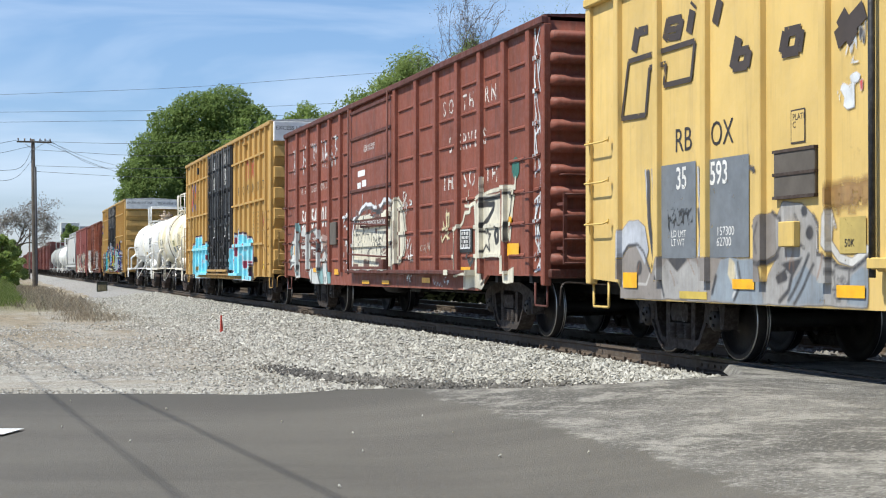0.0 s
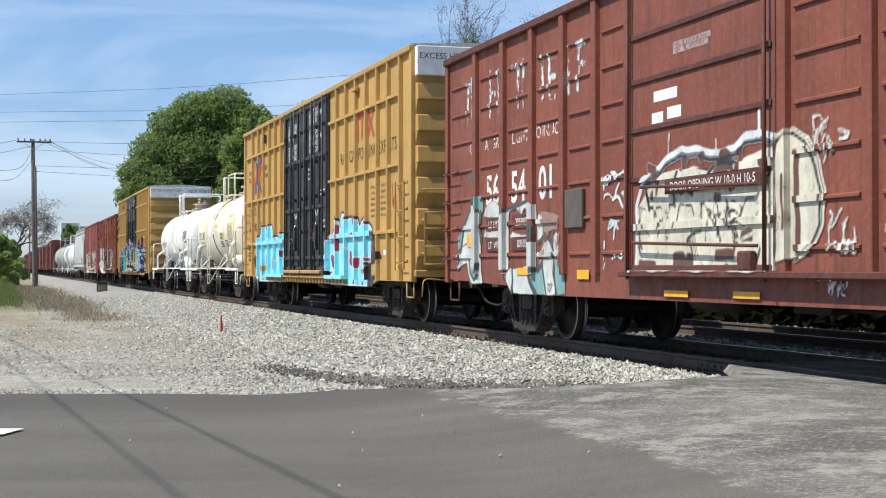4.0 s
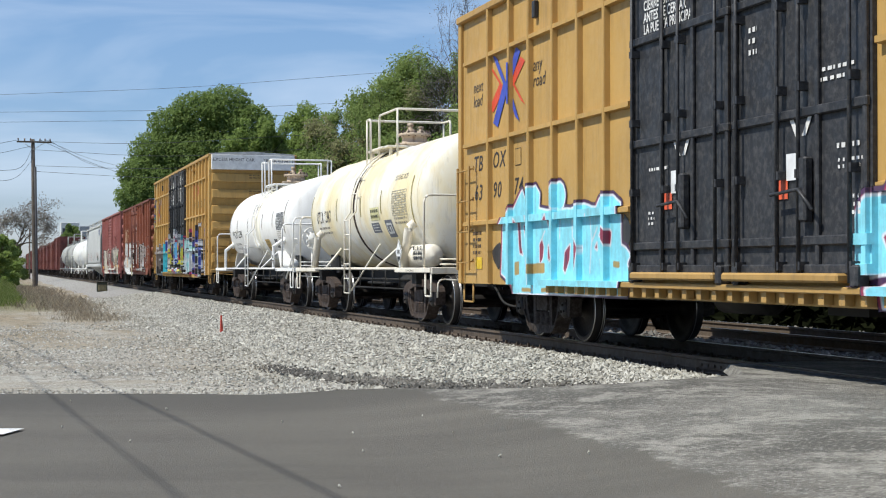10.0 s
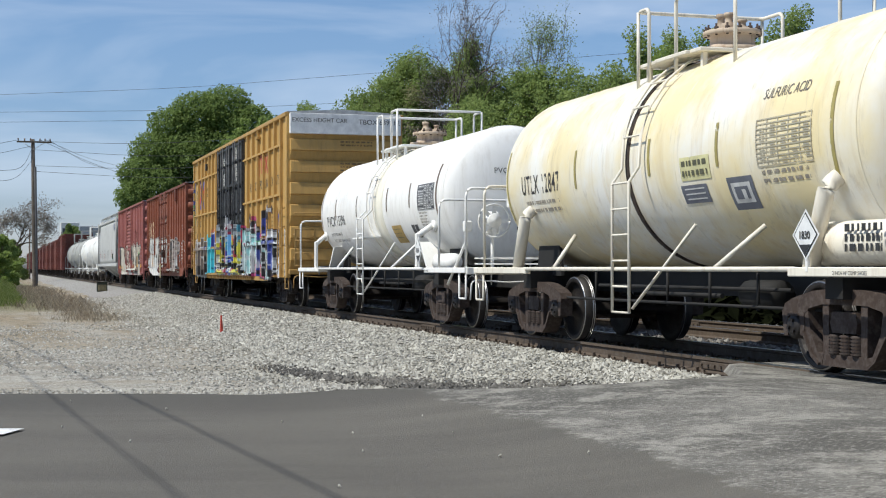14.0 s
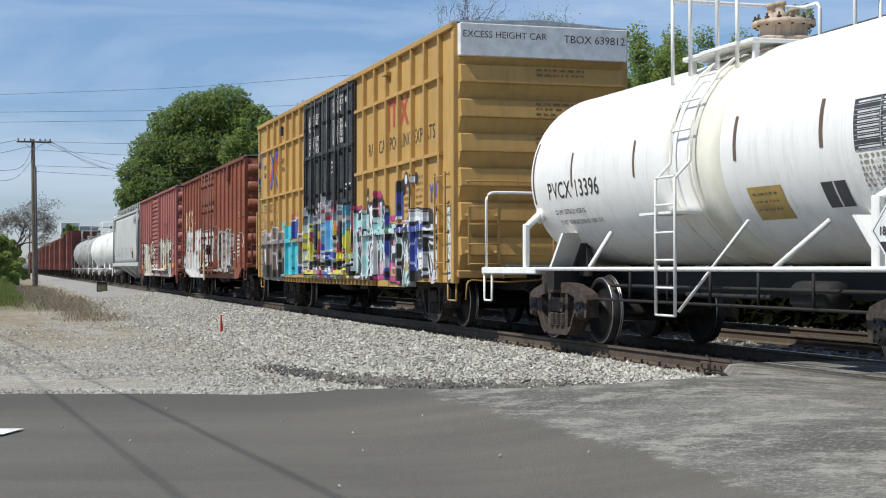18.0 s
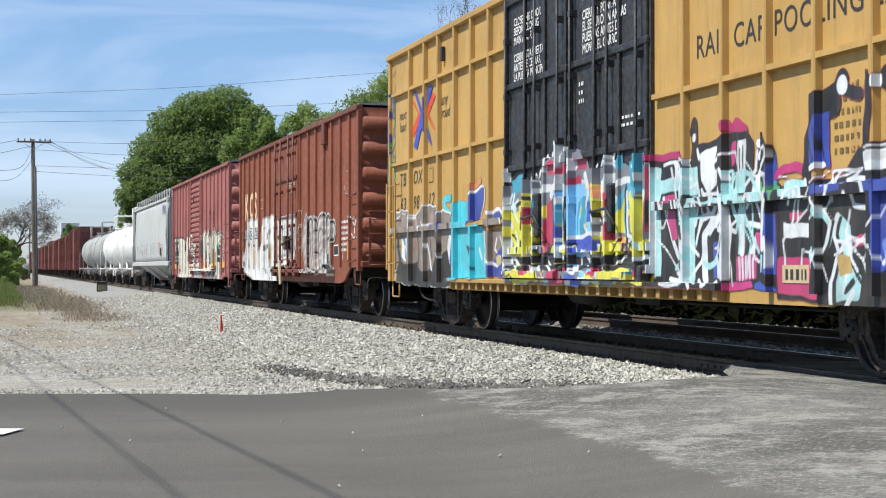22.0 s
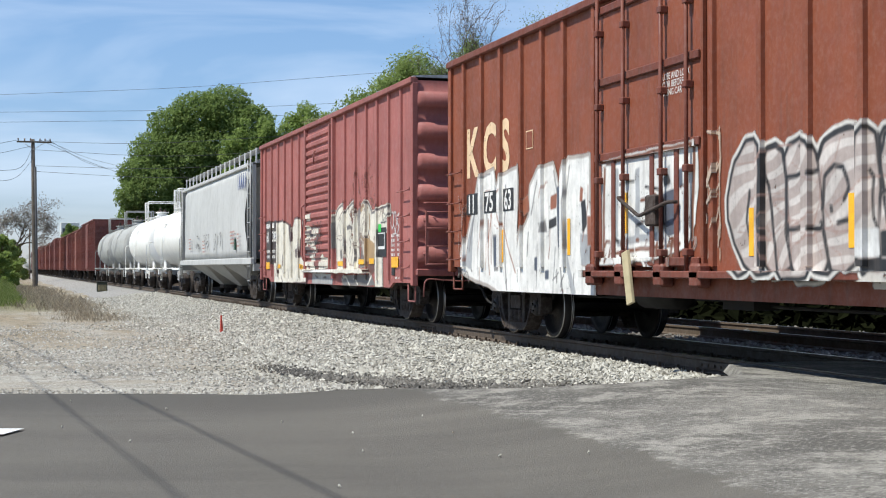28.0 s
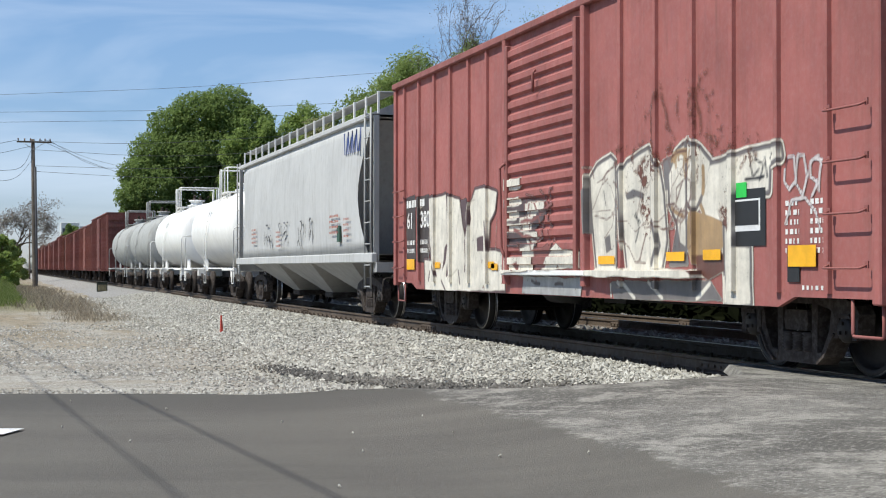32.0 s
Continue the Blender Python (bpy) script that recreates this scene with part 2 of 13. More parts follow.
def letters(name, text, size, m, material, parent, label="", shear=0.0, spacing=1.0, bold=0.0, stretch=1.0):
    """Flat lettering; m puts its lower left corner in the parent's space."""
    cu = bpy.data.curves.new(name, "FONT")
    cu.body, cu.size, cu.shear, cu.space_character, cu.offset, cu.resolution_u = text, size, shear, spacing, bold * size, 3
    cu.space_line = 0.85
    tmp = bpy.data.objects.new("tmp_text", cu)
    scene.collection.objects.link(tmp)
    me = bpy.data.meshes.new_from_object(tmp.evaluated_get(bpy.context.evaluated_depsgraph_get()))
    bpy.data.objects.remove(tmp)
    bpy.data.curves.remove(cu)
    me.transform(m @ Matrix.Diagonal((stretch, 1, 1, 1)))
    me.name = name
    me.materials.clear()
    me.materials.append(material)
    ob = new(name, me)
    ob.parent = parent
    if label:
        tagged(ob, label)
    return ob


def on_side(y, z, x):
    return Matrix.Translation((x, y, z)) @ SIDE


def bars(name, rows, m, material, parent, height=0.05, gap=0.09, width=0.5, seed=1, label=""):
    """Small unreadable print as rows of little bars."""
    rnd = random.Random(seed)
    bm = bmesh.new()
    for r in range(rows):
        x = 0.0
        while x < width:
            w = rnd.uniform(0.05, 0.16) * max(0.4, width)
            w = min(w, width - x)
            p = [m @ Vector(q) for q in ((x, -r * gap, 0), (x + w, -r * gap, 0), (x + w, -r * gap + height, 0), (x, -r * gap + height, 0))]
            bm.faces.new([bm.verts.new(q) for q in p])
            x += w + rnd.uniform(0.02, 0.05)
    ob = part(name, bm, material, parent, label)
    ob["kind"] = "stuff"
    return ob


# ---- ground, road and track ----
def smooth(a, b, x):
    s = np.clip((x - a) / (b - a), 0, 1)
    return s * s * (3 - 2 * s)


def road_z(x):
    """The road climbs to the rails, crosses two tracks and falls again."""
    return -0.44 + 0.42 * float(smooth(-6.0, -2.0, x)) - 0.4 * float(smooth(7.5, 13.0, x))


def ground_z(x, y):
    z = -0.47 + 0.03 * noise.noise((x * 0.35, y * 0.35, 0)) * (1 - float(smooth(-4.2, -3.0, x)) * (1 - float(smooth(8.5, 10, x))))
    # the grassy bank beyond the lot
    z += 0.45 * float(smooth(-6.3, -9.5, x)) * float(smooth(55, 110, y)) * (1 + 0.3 * noise.noise((x * 0.2, y * 0.12, 3)))
    z += 0.5 * float(smooth(10, 16, x)) * float(smooth(20, 40, y))
    return z


def earth_material():
    m, nt, b = shader("gravel_lot_and_grass")
    v = coords(nt)
    sep = nt.nodes.new("ShaderNodeSeparateXYZ")
    nt.links.new(v, sep.inputs[0])
    # single stones: every cell has its own tone, with dark gaps between
    stone = node(nt, "ShaderNodeTexVoronoi", Scale=24.0)
    nt.links.new(v, stone.inputs["Vector"])
    tone = nt.nodes.new("ShaderNodeSeparateColor")
    nt.links.new(stone.outputs["Color"], tone.inputs[0])
    grey = blend(nt, tone.outputs[0], (0.23, 0.215, 0.185), (0.58, 0.55, 0.485))
    grey = blend(nt, times(nt, noise_of(nt, v, 40.0, 3, 0.6, 0.5, 0.66), 0.6), grey, (0.15, 0.14, 0.12))
    dust = blend(nt, noise_of(nt, v, 9.0, 6, 0.7), (0.40, 0.36, 0.295), (0.50, 0.46, 0.385))
    col = blend(nt, times(nt, noise_of(nt, coords(nt, (0.30, 0.45, 1)), 1.3, 7, 0.68, 0.44, 0.60), 0.75), grey, dust)
    # worn tyre tracks and trampled brown patches
    col = blend(nt, times(nt, noise_of(nt, coords(nt, (0.16, 0.55, 1), turn=14.0), 1.5, 6, 0.66, 0.50, 0.64), 0.55), col, (0.20, 0.18, 0.145))
    col = blend(nt, times(nt, noise_of(nt, v, 1.9, 8, 0.74, 0.55, 0.66), 0.6), col, (0.19, 0.15, 0.105))
    # wide tan and pale dust bands
    col = blend(nt, times(nt, noise_of(nt, coords(nt, (0.10, 0.42, 1), turn=14.0), 1.7, 7, 0.66, 0.50, 0.62), 0.5), col, (0.36, 0.315, 0.24))
    col = blend(nt, times(nt, noise_of(nt, coords(nt, (0.12, 0.36, 1), turn=14.0), 2.3, 7, 0.66, 0.52, 0.62), 0.55), col, (0.52, 0.495, 0.43))
    # brown earth and dark litter further up the lot
    far = nt.nodes.new("ShaderNodeMapRange")
    far.inputs["From Min"].default_value, far.inputs["From Max"].default_value = 22, 34
    nt.links.new(sep.outputs["Y"], far.inputs["Value"])
    soil = blend(nt, noise_of(nt, v, 4.0, 7, 0.7), (0.22, 0.175, 0.115), (0.42, 0.36, 0.265))
    soil = blend(nt, times(nt, noise_of(nt, coords(nt, (1.4, 0.7, 1)), 1.5, 8, 0.75, 0.56, 0.64), 0.75), soil, (0.085, 0.068, 0.05))
    col = blend(nt, times(nt, far.outputs[0], noise_of(nt, coords(nt, (0.6, 0.12, 1)), 0.9, 6, 0.66, 0.36, 0.55)), col, soil)
    # grass left of the lot, and everywhere far off
    grass = blend(nt, noise_of(nt, v, 2.5, 6, 0.7), (0.08, 0.12, 0.03), (0.20, 0.21, 0.08))
    edge = nt.nodes.new("ShaderNodeMath")
    edge.operation = "ADD"
    nt.links.new(sep.outputs["X"], edge.inputs[0])
    nt.links.new(times(nt, noise_of(nt, v, 0.35, 4), 2.2), edge.inputs[1])
    gl = nt.nodes.new("ShaderNodeMapRange")
    gl.inputs["From Min"].default_value, gl.inputs["From Max"].default_value = -4.9, -6.1
    nt.links.new(edge.outputs[0], gl.inputs["Value"])
    gy = nt.nodes.new("ShaderNodeMapRange")
    gy.inputs["From Min"].default_value, gy.inputs["From Max"].default_value = 50, 66
    nt.links.new(sep.outputs["Y"], gy.inputs["Value"])
    col = blend(nt, times(nt, gl.outputs[0], gy.outputs[0]), col, grass)
    gr = nt.nodes.new("ShaderNodeMapRange")
    gr.inputs["From Min"].default_value, gr.inputs["From Max"].default_value = 10.0, 13.0
    nt.links.new(edge.outputs[0], gr.inputs["Value"])
    litter = blend(nt, noise_of(nt, v, 3.0, 6, 0.7), (0.022, 0.019, 0.012), (0.055, 0.05, 0.03))
    col = blend(nt, gr.outputs[0], col, litter)
    ax = nt.nodes.new("ShaderNodeMath")
    ax.operation = "ABSOLUTE"
    nt.links.new(sep.outputs["X"], ax.inputs[0])
    gw = nt.nodes.new("ShaderNodeMapRange")
    gw.inputs["From Min"].default_value, gw.inputs["From Max"].default_value = 40, 60
    nt.links.new(ax.outputs[0], gw.inputs["Value"])
    col = blend(nt, gw.outputs[0], col, grass)
    nt.links.new(col, b.inputs["Base Color"])
    b.inputs["Roughness"].default_value = 0.95
    b.inputs["Specular IOR Level"].default_value = 0.1
    bumpy(nt, b, noise_of(nt, v, 22.0, 4), 0.7, 0.03)
    return m


EARTH = earth_material()


def build_ground():
    xs = sorted(set([-3000, -900, -300, -120, -60, -40, -25] + list(np.arange(-16, 16.1, 0.5)) + [20, 26, 40, 60, 120, 300, 900, 3000]))
    ys = sorted(set([-3000, -600, -150, -60, -30, -12] + list(np.arange(0, 60, 0.75)) + list(np.arange(60, 180, 2.5)) + [185, 200, 230, 280, 350, 500, 900, 3000]))
    bm = bmesh.new()
    grid = [[bm.verts.new((x, y, ground_z(x, y))) for x in xs] for y in ys]
    for a, b in zip(grid, grid[1:]):
        for i in range(len(xs) - 1):
            bm.faces.new((a[i], a[i + 1], b[i + 1], b[i])).smooth = True
    thing("ground", "pale crushed-stone lot with brown earth and grass beyond", "ground", bm=bm, material=EARTH, kind="structure")


def road_material():
    """Worn pale asphalt by the rails, newer dark asphalt with a feathered edge on the approach."""
    m, nt, bs = shader("asphalt")
    v = coords(nt)
    flat_v = coords(nt, (0.5, 1.0, 0.0), turn=16.7)
    # newer asphalt: rolled lanes, fine grit
    new_a = blend(nt, noise_of(nt, flat_v, 0.55, 6, 0.6), (0.108, 0.100, 0.086), (0.146, 0.135, 0.115))
    new_a = blend(nt, times(nt, noise_of(nt, coords(nt, (0.12, 1.0, 0.0), turn=16.7), 1.1, 5, 0.6, 0.45, 0.7), 0.5), new_a, (0.170, 0.157, 0.134))
    # a darker, later-rolled strip along the far side
    sepr = nt.nodes.new("ShaderNodeSeparateXYZ")
    nt.links.new(coords(nt, turn=16.7), sepr.inputs[0])
    strip = nt.nodes.new("ShaderNodeMapRange")
    strip.interpolation_type = "SMOOTHSTEP"
    strip.inputs["From Min"].default_value, strip.inputs["From Max"].default_value = 11.6, 13.6
    nt.links.new(sepr.outputs["Y"], strip.inputs["Value"])
    new_a = blend(nt, times(nt, strip.outputs[0], 0.75), new_a, (0.090, 0.084, 0.073))
    new_a = blend(nt, times(nt, noise_of(nt, v, 90.0, 2, 0.7, 0.5, 0.75), 0.3), new_a, (0.30, 0.29, 0.27))
    new_a = blend(nt, times(nt, noise_of(nt, v, 60.0, 2, 0.7, 0.5, 0.72), 0.4), new_a, (0.055, 0.053, 0.05))
    # old asphalt: bleached stone showing through in broken patches, brown binder between
    lay = coords(nt, (0.55, 1.0, 0.0), turn=62.0)
    old_a = blend(nt, noise_of(nt, lay, 0.55, 7, 0.66, 0.40, 0.60), (0.105, 0.099, 0.088), (0.205, 0.194, 0.172))
    old_a = blend(nt, times(nt, noise_of(nt, lay, 2.2, 12, 0.80, 0.50, 0.56), 0.8), old_a, (0.315, 0.298, 0.262))
    old_a = blend(nt, times(nt, noise_of(nt, coords(nt, (0.42, 1.0, 0.0), turn=60.0), 3.6, 12, 0.80, 0.54, 0.60), 0.8), old_a, (0.098, 0.092, 0.083))
    old_a = blend(nt, times(nt, noise_of(nt, coords(nt, (0.8, 1.0, 0.0), turn=62.0), 30.0, 5, 0.78, 0.53, 0.60), 0.55), old_a, (0.43, 0.415, 0.37))
    old_a = blend(nt, times(nt, noise_of(nt, coords(nt, (0.8, 1.0, 0.0), turn=62.0), 24.0, 5, 0.78, 0.56, 0.62), 0.75), old_a, (0.062, 0.058, 0.052))
    # the joint between them
    sep = nt.nodes.new("ShaderNodeSeparateXYZ")
    nt.links.new(v, sep.inputs[0])
    total = sep.outputs["X"]
    for scale, amount in ((0.8, 0.30), (4.0, 0.16), (22.0, 0.16)):
        n = noise_of(nt, v, scale, 5, 0.7, 0.3, 0.7)
        add = nt.nodes.new("ShaderNodeMath")
        add.operation = "MULTIPLY_ADD"
        nt.links.new(n, add.inputs[0])
        add.inputs[1].default_value = amount
        nt.links.new(total, add.inputs[2])
        total = add.outputs[0]
    mr = nt.nodes.new("ShaderNodeMapRange")
    mr.inputs["From Min"].default_value, mr.inputs["From Max"].default_value = -4.08, -3.98
    nt.links.new(total, mr.inputs["Value"])
    nt.links.new(blend(nt, mr.outputs[0], new_a, old_a), bs.inputs["Base Color"])
    bs.inputs["Roughness"].default_value = 0.9
    bs.inputs["Specular IOR Level"].default_value = 0.2
    bumpy(nt, bs, noise_of(nt, v, 70.0, 4, 0.7), 0.6, 0.008)
    return m


ASPHALT = road_material()
FAR_EDGE = [(-90, 41.0), (-8.63, 18.16), (-6.72, 17.59), (-5.07, 16.79), (-4.42, 15.96), (-4.06, 15.0), (-3.6, 14.05), (-2.9, 13.25), (-2.16, 13.0),
            (-1.55, 13.4), (-0.95, 14.9), (0.0, 15.0), (1.5, 14.6), (6.0, 13.4), (40, 2.0)]


def far_edge(x):
    return float(np.interp(x, [p[0] for p in FAR_EDGE], [p[1] for p in FAR_EDGE])) + 0.05 * noise.noise((x * 3.1, 0, 9)) + 0.03 * noise.noise((x * 11, 4, 9))


def near_edge(x):
    return 5.2 - 0.3 * (x + 8.67)


def build_road():
    xs = [-90, -60, -40, -25, -18, -14, -12] + list(np.arange(-11, 8.01, 0.2)) + [9, 10, 12, 14, 18, 25, 40]
    bm = bmesh.new()
    cols = []
    for x in xs:
        y0, y1 = near_edge(x), far_edge(x)
        col = []
        for k in range(81):
            y = y0 + (y1 - y0) * k / 80
            z = road_z(x) + 0.005 * noise.noise((x * 0.6, y * 0.6, 1)) + 0.012 * float(smooth(-3.8, -4.6, x))
            col.append(bm.verts.new((x, y, z - (0.09 if k == 80 else 0.0))))
        cols.append(col)
    for a, b in zip(cols, cols[1:]):
        for k in range(80):
            bm.faces.new((a[k], b[k], b[k + 1], a[k + 1])).smooth = True
    thing("road", "dark newer asphalt meeting worn grey asphalt at the level crossing", "road", bm=bm, material=ASPHALT, kind="structure")
    bm = bmesh.new()
    z = road_z(-9) + 0.03
    a = [bm.verts.new(p) for p in ((-11.6, 14.95, z), (-8.43, 13.87, z), (-8.62, 13.42, z), (-11.7, 14.5, z))]
    bm.faces.new(a[::-1])
    thing("road_marking", "white painted stop bar on the asphalt", "road marking", bm=bm, material=ink("road_white", (0.75, 0.75, 0.72), 0.15), kind="structure")


RUST_RAIL = paint("rusty_rail_steel", (0.085, 0.062, 0.044), 0.7, 0.4, 0.25, 0.25)
RAIL_TOP = plain("shiny_rail_head", (0.5, 0.48, 0.45), 0.3, 1.0, 0.1, 4.0)
TIE = plain("creosoted_timber", (0.075, 0.055, 0.04), 0.9, 0.0, 0.3, 4.0, 0.4, spread=True)


def ballast_material(name, lo, hi):
    m, nt, b = shader(name)
    geo = nt.nodes.new("ShaderNodeNewGeometry")
    v = coords(nt)
    ramp = nt.nodes.new("ShaderNodeValToRGB")
    ramp.color_ramp.elements[0].color = (*lo, 1)
    ramp.color_ramp.elements[1].color = (*hi, 1)
    nt.links.new(geo.outputs["Random Per Island"], ramp.inputs["Fac"])
    col = blend(nt, times(nt, noise_of(nt, v, 0.6, 4), 0.35), ramp.outputs["Color"], (0.30, 0.275, 0.23))
    nt.links.new(col, b.inputs["Base Color"])
    b.inputs["Roughness"].default_value = 0.9
    return m


STONES = ballast_material("crushed_limestone", (0.22, 0.21, 0.178), (0.62, 0.595, 0.52))
LOT_STONES = ballast_material("dusty_gravel", (0.20, 0.192, 0.168), (0.60, 0.58, 0.52))
DARK_STONES = ballast_material("asphalt_crumbs", (0.03, 0.029, 0.027), (0.16, 0.15, 0.135))


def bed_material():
    """Pale stone on the shoulder; between and beyond the rails oil-dark, with the train's shade put into the colour."""
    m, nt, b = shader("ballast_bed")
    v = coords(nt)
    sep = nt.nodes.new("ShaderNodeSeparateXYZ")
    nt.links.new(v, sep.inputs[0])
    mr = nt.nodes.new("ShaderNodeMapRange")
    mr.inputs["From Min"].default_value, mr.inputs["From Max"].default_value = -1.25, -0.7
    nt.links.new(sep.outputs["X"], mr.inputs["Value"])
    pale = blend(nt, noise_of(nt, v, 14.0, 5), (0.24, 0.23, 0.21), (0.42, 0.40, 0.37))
    oil_and_shade = blend(nt, noise_of(nt, v, 11.0, 5), (0.020, 0.017, 0.014), (0.085, 0.072, 0.06))
    nt.links.new(blend(nt, mr.outputs[0], pale, oil_and_shade), b.inputs["Base Color"])
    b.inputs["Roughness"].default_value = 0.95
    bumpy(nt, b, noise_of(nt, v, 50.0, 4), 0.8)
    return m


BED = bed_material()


def bed_z(x):
    """Height of the ballast across the first track's near shoulder."""
    return float(np.interp(x, [-4.6, -3.4, -1.75, -1.3, 6.2, 8.0], [-0.50, -0.44, -0.21, -0.20, -0.20, -0.5]))


def stones(count, place, size, seed):
    """Many small broken stones in one mesh."""
    rng = np.random.default_rng(seed)
    base = np.array([(1, 0, 0), (-1, 0, 0), (0, 1, 0), (0, -1, 0), (0, 0, 1), (0, 0, -1)], float)
    tri = np.array([(0, 2, 4), (2, 1, 4), (1, 3, 4), (3, 0, 4), (2, 0, 5), (1, 2, 5), (3, 1, 5), (0, 3, 5)])
    pos = place(rng, count)
    n = len(pos)
    s = size * rng.lognormal(0, 0.35, n)
    pts = base[None] * rng.uniform(0.55, 1.25, (n, 6, 1))
    pts += rng.normal(0, 0.22, (n, 6, 3))
    a = rng.uniform(0, 6.28, n)
    c, sn = np.cos(a), np.sin(a)
    x = pts[:, :, 0] * c[:, None] - pts[:, :, 1] * sn[:, None]
    y = pts[:, :, 0] * sn[:, None] + pts[:, :, 1] * c[:, None]
    pts = np.stack([x, y, pts[:, :, 2] * 0.75], -1) * s[:, None, None] + pos[:, None, :]
    faces = (tri[None] + (np.arange(n) * 6)[:, None, None]).reshape(-1, 3)
    me = bpy.data.meshes.new("stones")
    me.from_pydata(pts.reshape(-1, 3).tolist(), [], faces.tolist())
    return me


def build_track():
    # the bed of both tracks
    bm = bmesh.new()
    ys = [-400] + list(np.arange(-60, 15.3, 2.5)) + list(np.arange(16, 90, 0.5)) + list(np.arange(90, 200, 3)) + [220, 300, 450, 700]
    xs = [-4.6, -4.0, -3.4, -2.9, -2.4, -1.75, -1.3, -0.6, 0, 1.2, 3, 4.5, 6.2, 8.0]
    rows = []
    for y in ys:
        drop = 0.25 * (1 - float(smooth(13.2, 15.6, y)))
        rows.append([bm.verts.new((x, y, bed_z(x) - drop + 0.02 * noise.noise((x * 1.5, y * 1.5, 7)))) for x in xs])
    for a, b in zip(rows, rows[1:]):
        for i in range(len(xs) - 1):
            bm.faces.new((a[i], a[i + 1], b[i + 1], b[i])).smooth = True
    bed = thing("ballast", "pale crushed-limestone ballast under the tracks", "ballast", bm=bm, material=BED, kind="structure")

    def shoulder(rng, n):
        y = 13.0 + 62 * rng.random(n) ** 1.7
        x = np.where(rng.random(n) < 0.82, rng.uniform(-4.3, -0.95, n), -4.0 - np.abs(rng.normal(0, 0.85, n)))
        keep = y > np.interp(x, [p[0] for p in FAR_EDGE], [p[1] for p in FAR_EDGE]) + 0.12
        spill = np.abs(y - np.interp(x, [-5.0, -4.6, -3.9, -3.2, -2.5], [21.8, 20.9, 18.3, 16.0, 14.3])) < 1.1
        keep &= ~(spill & (x > -5.0) & (x < -2.7) & (rng.random(n) < 0.75))
        x, y = x[keep], y[keep]
        z = np.maximum(np.interp(x, [-6.5, -4.6, -3.4, -1.75, -1.3], [-0.475, -0.468, -0.43, -0.20, -0.19]), -0.475)
        return np.stack([x, y, z + rng.uniform(-0.015, 0.02, len(x))], -1)
    me = stones(96000, shoulder, 0.0235, 4)
    me.materials.append(STONES)
    st = part("ballast_stones", me, None, bed, "loose broken limestone")
    st["kind"] = "stuff"

    def between(rng, n):
        y = 4 + 50 * rng.random(n) ** 1.4
        x = rng.uniform(-0.6, 7.0, n)
        keep = y > np.interp(x, [p[0] for p in FAR_EDGE], [p[1] for p in FAR_EDGE]) + 0.2
        return np.stack([x[keep], y[keep], np.full(keep.sum(), -0.195) + rng.uniform(-0.02, 0.02, keep.sum())], -1)
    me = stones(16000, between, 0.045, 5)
    # oil-dark stones, the shade under the train also put into their colour
    me.materials.append(ballast_material("oil_and_shade_limestone", (0.06, 0.055, 0.048), (0.24, 0.225, 0.20)))
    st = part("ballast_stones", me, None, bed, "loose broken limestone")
    st["kind"] = "stuff"

    def lot(rng, n):
        y = 16 + 26 * rng.random(n) ** 2.0
        x = rng.uniform(-9.3, -4.3, n)
        drift = np.array([noise.noise((a * 0.55, b * 0.28, 2)) + 0.5 * noise.noise((a * 1.7, b * 0.9, 5)) for a, b in zip(x, y)])
        edge = np.interp(x, [p[0] for p in FAR_EDGE], [p[1] for p in FAR_EDGE])
        keep = (y > edge + 0.1 - 0.25 * (rng.random(n) ** 6)) & ((drift + 0.9 * rng.random(n) > 0.45) | (y < edge + 0.9))
        x, y = x[keep], y[keep]
        z = np.array([ground_z(a, b) for a, b in zip(x, y)])
        return np.stack([x, y, z + 0.004], -1)
    me = stones(30000, lot, 0.0165, 6)
    me.materials.append(LOT_STONES)
    tagged(new("lot_gravel", me), "pale crushed gravel strewn over the lot", "gravel", kind="stuff")

    def crumbs(rng, n):
        s = rng.random(n)
        x = -4.7 + 2.3 * s ** 0.8 + rng.normal(0, 0.14, n)
        y = np.interp(x, [-5.0, -4.6, -3.9, -3.2, -2.5], [21.8, 20.9, 18.3, 16.0, 14.3]) + rng.normal(0, 0.75, n)
        edge = np.interp(x, [p[0] for p in FAR_EDGE], [p[1] for p in FAR_EDGE]) + 0.1
        low = rng.random(n) < 0.5
        y = np.where(low, edge + np.abs(rng.normal(0, 0.42, n)), np.maximum(y, edge))
        z = np.array([max(bed_z(a), ground_z(a, b)) for a, b in zip(x, y)])
        return np.stack([x, y, z + rng.uniform(0.012, 0.045, n)], -1)
    me = stones(21000, crumbs, 0.021, 7)
    me.materials.append(DARK_STONES)
    tagged(new("asphalt_crumbs", me), "dark crumbs of asphalt spilled on the gravel at the road edge", "gravel", kind="stuff")

    # rails: head, web and foot drawn along the track
    prof = [(-0.036, 0.0), (0.036, 0.0), (0.037, -0.035), (0.010, -0.05), (0.008, -0.145), (0.07, -0.165), (0.07, -0.178), (-0.07, -0.178), (-0.07, -0.165), (-0.008, -0.145),
            (-0.010, -0.05), (-0.037, -0.035)]
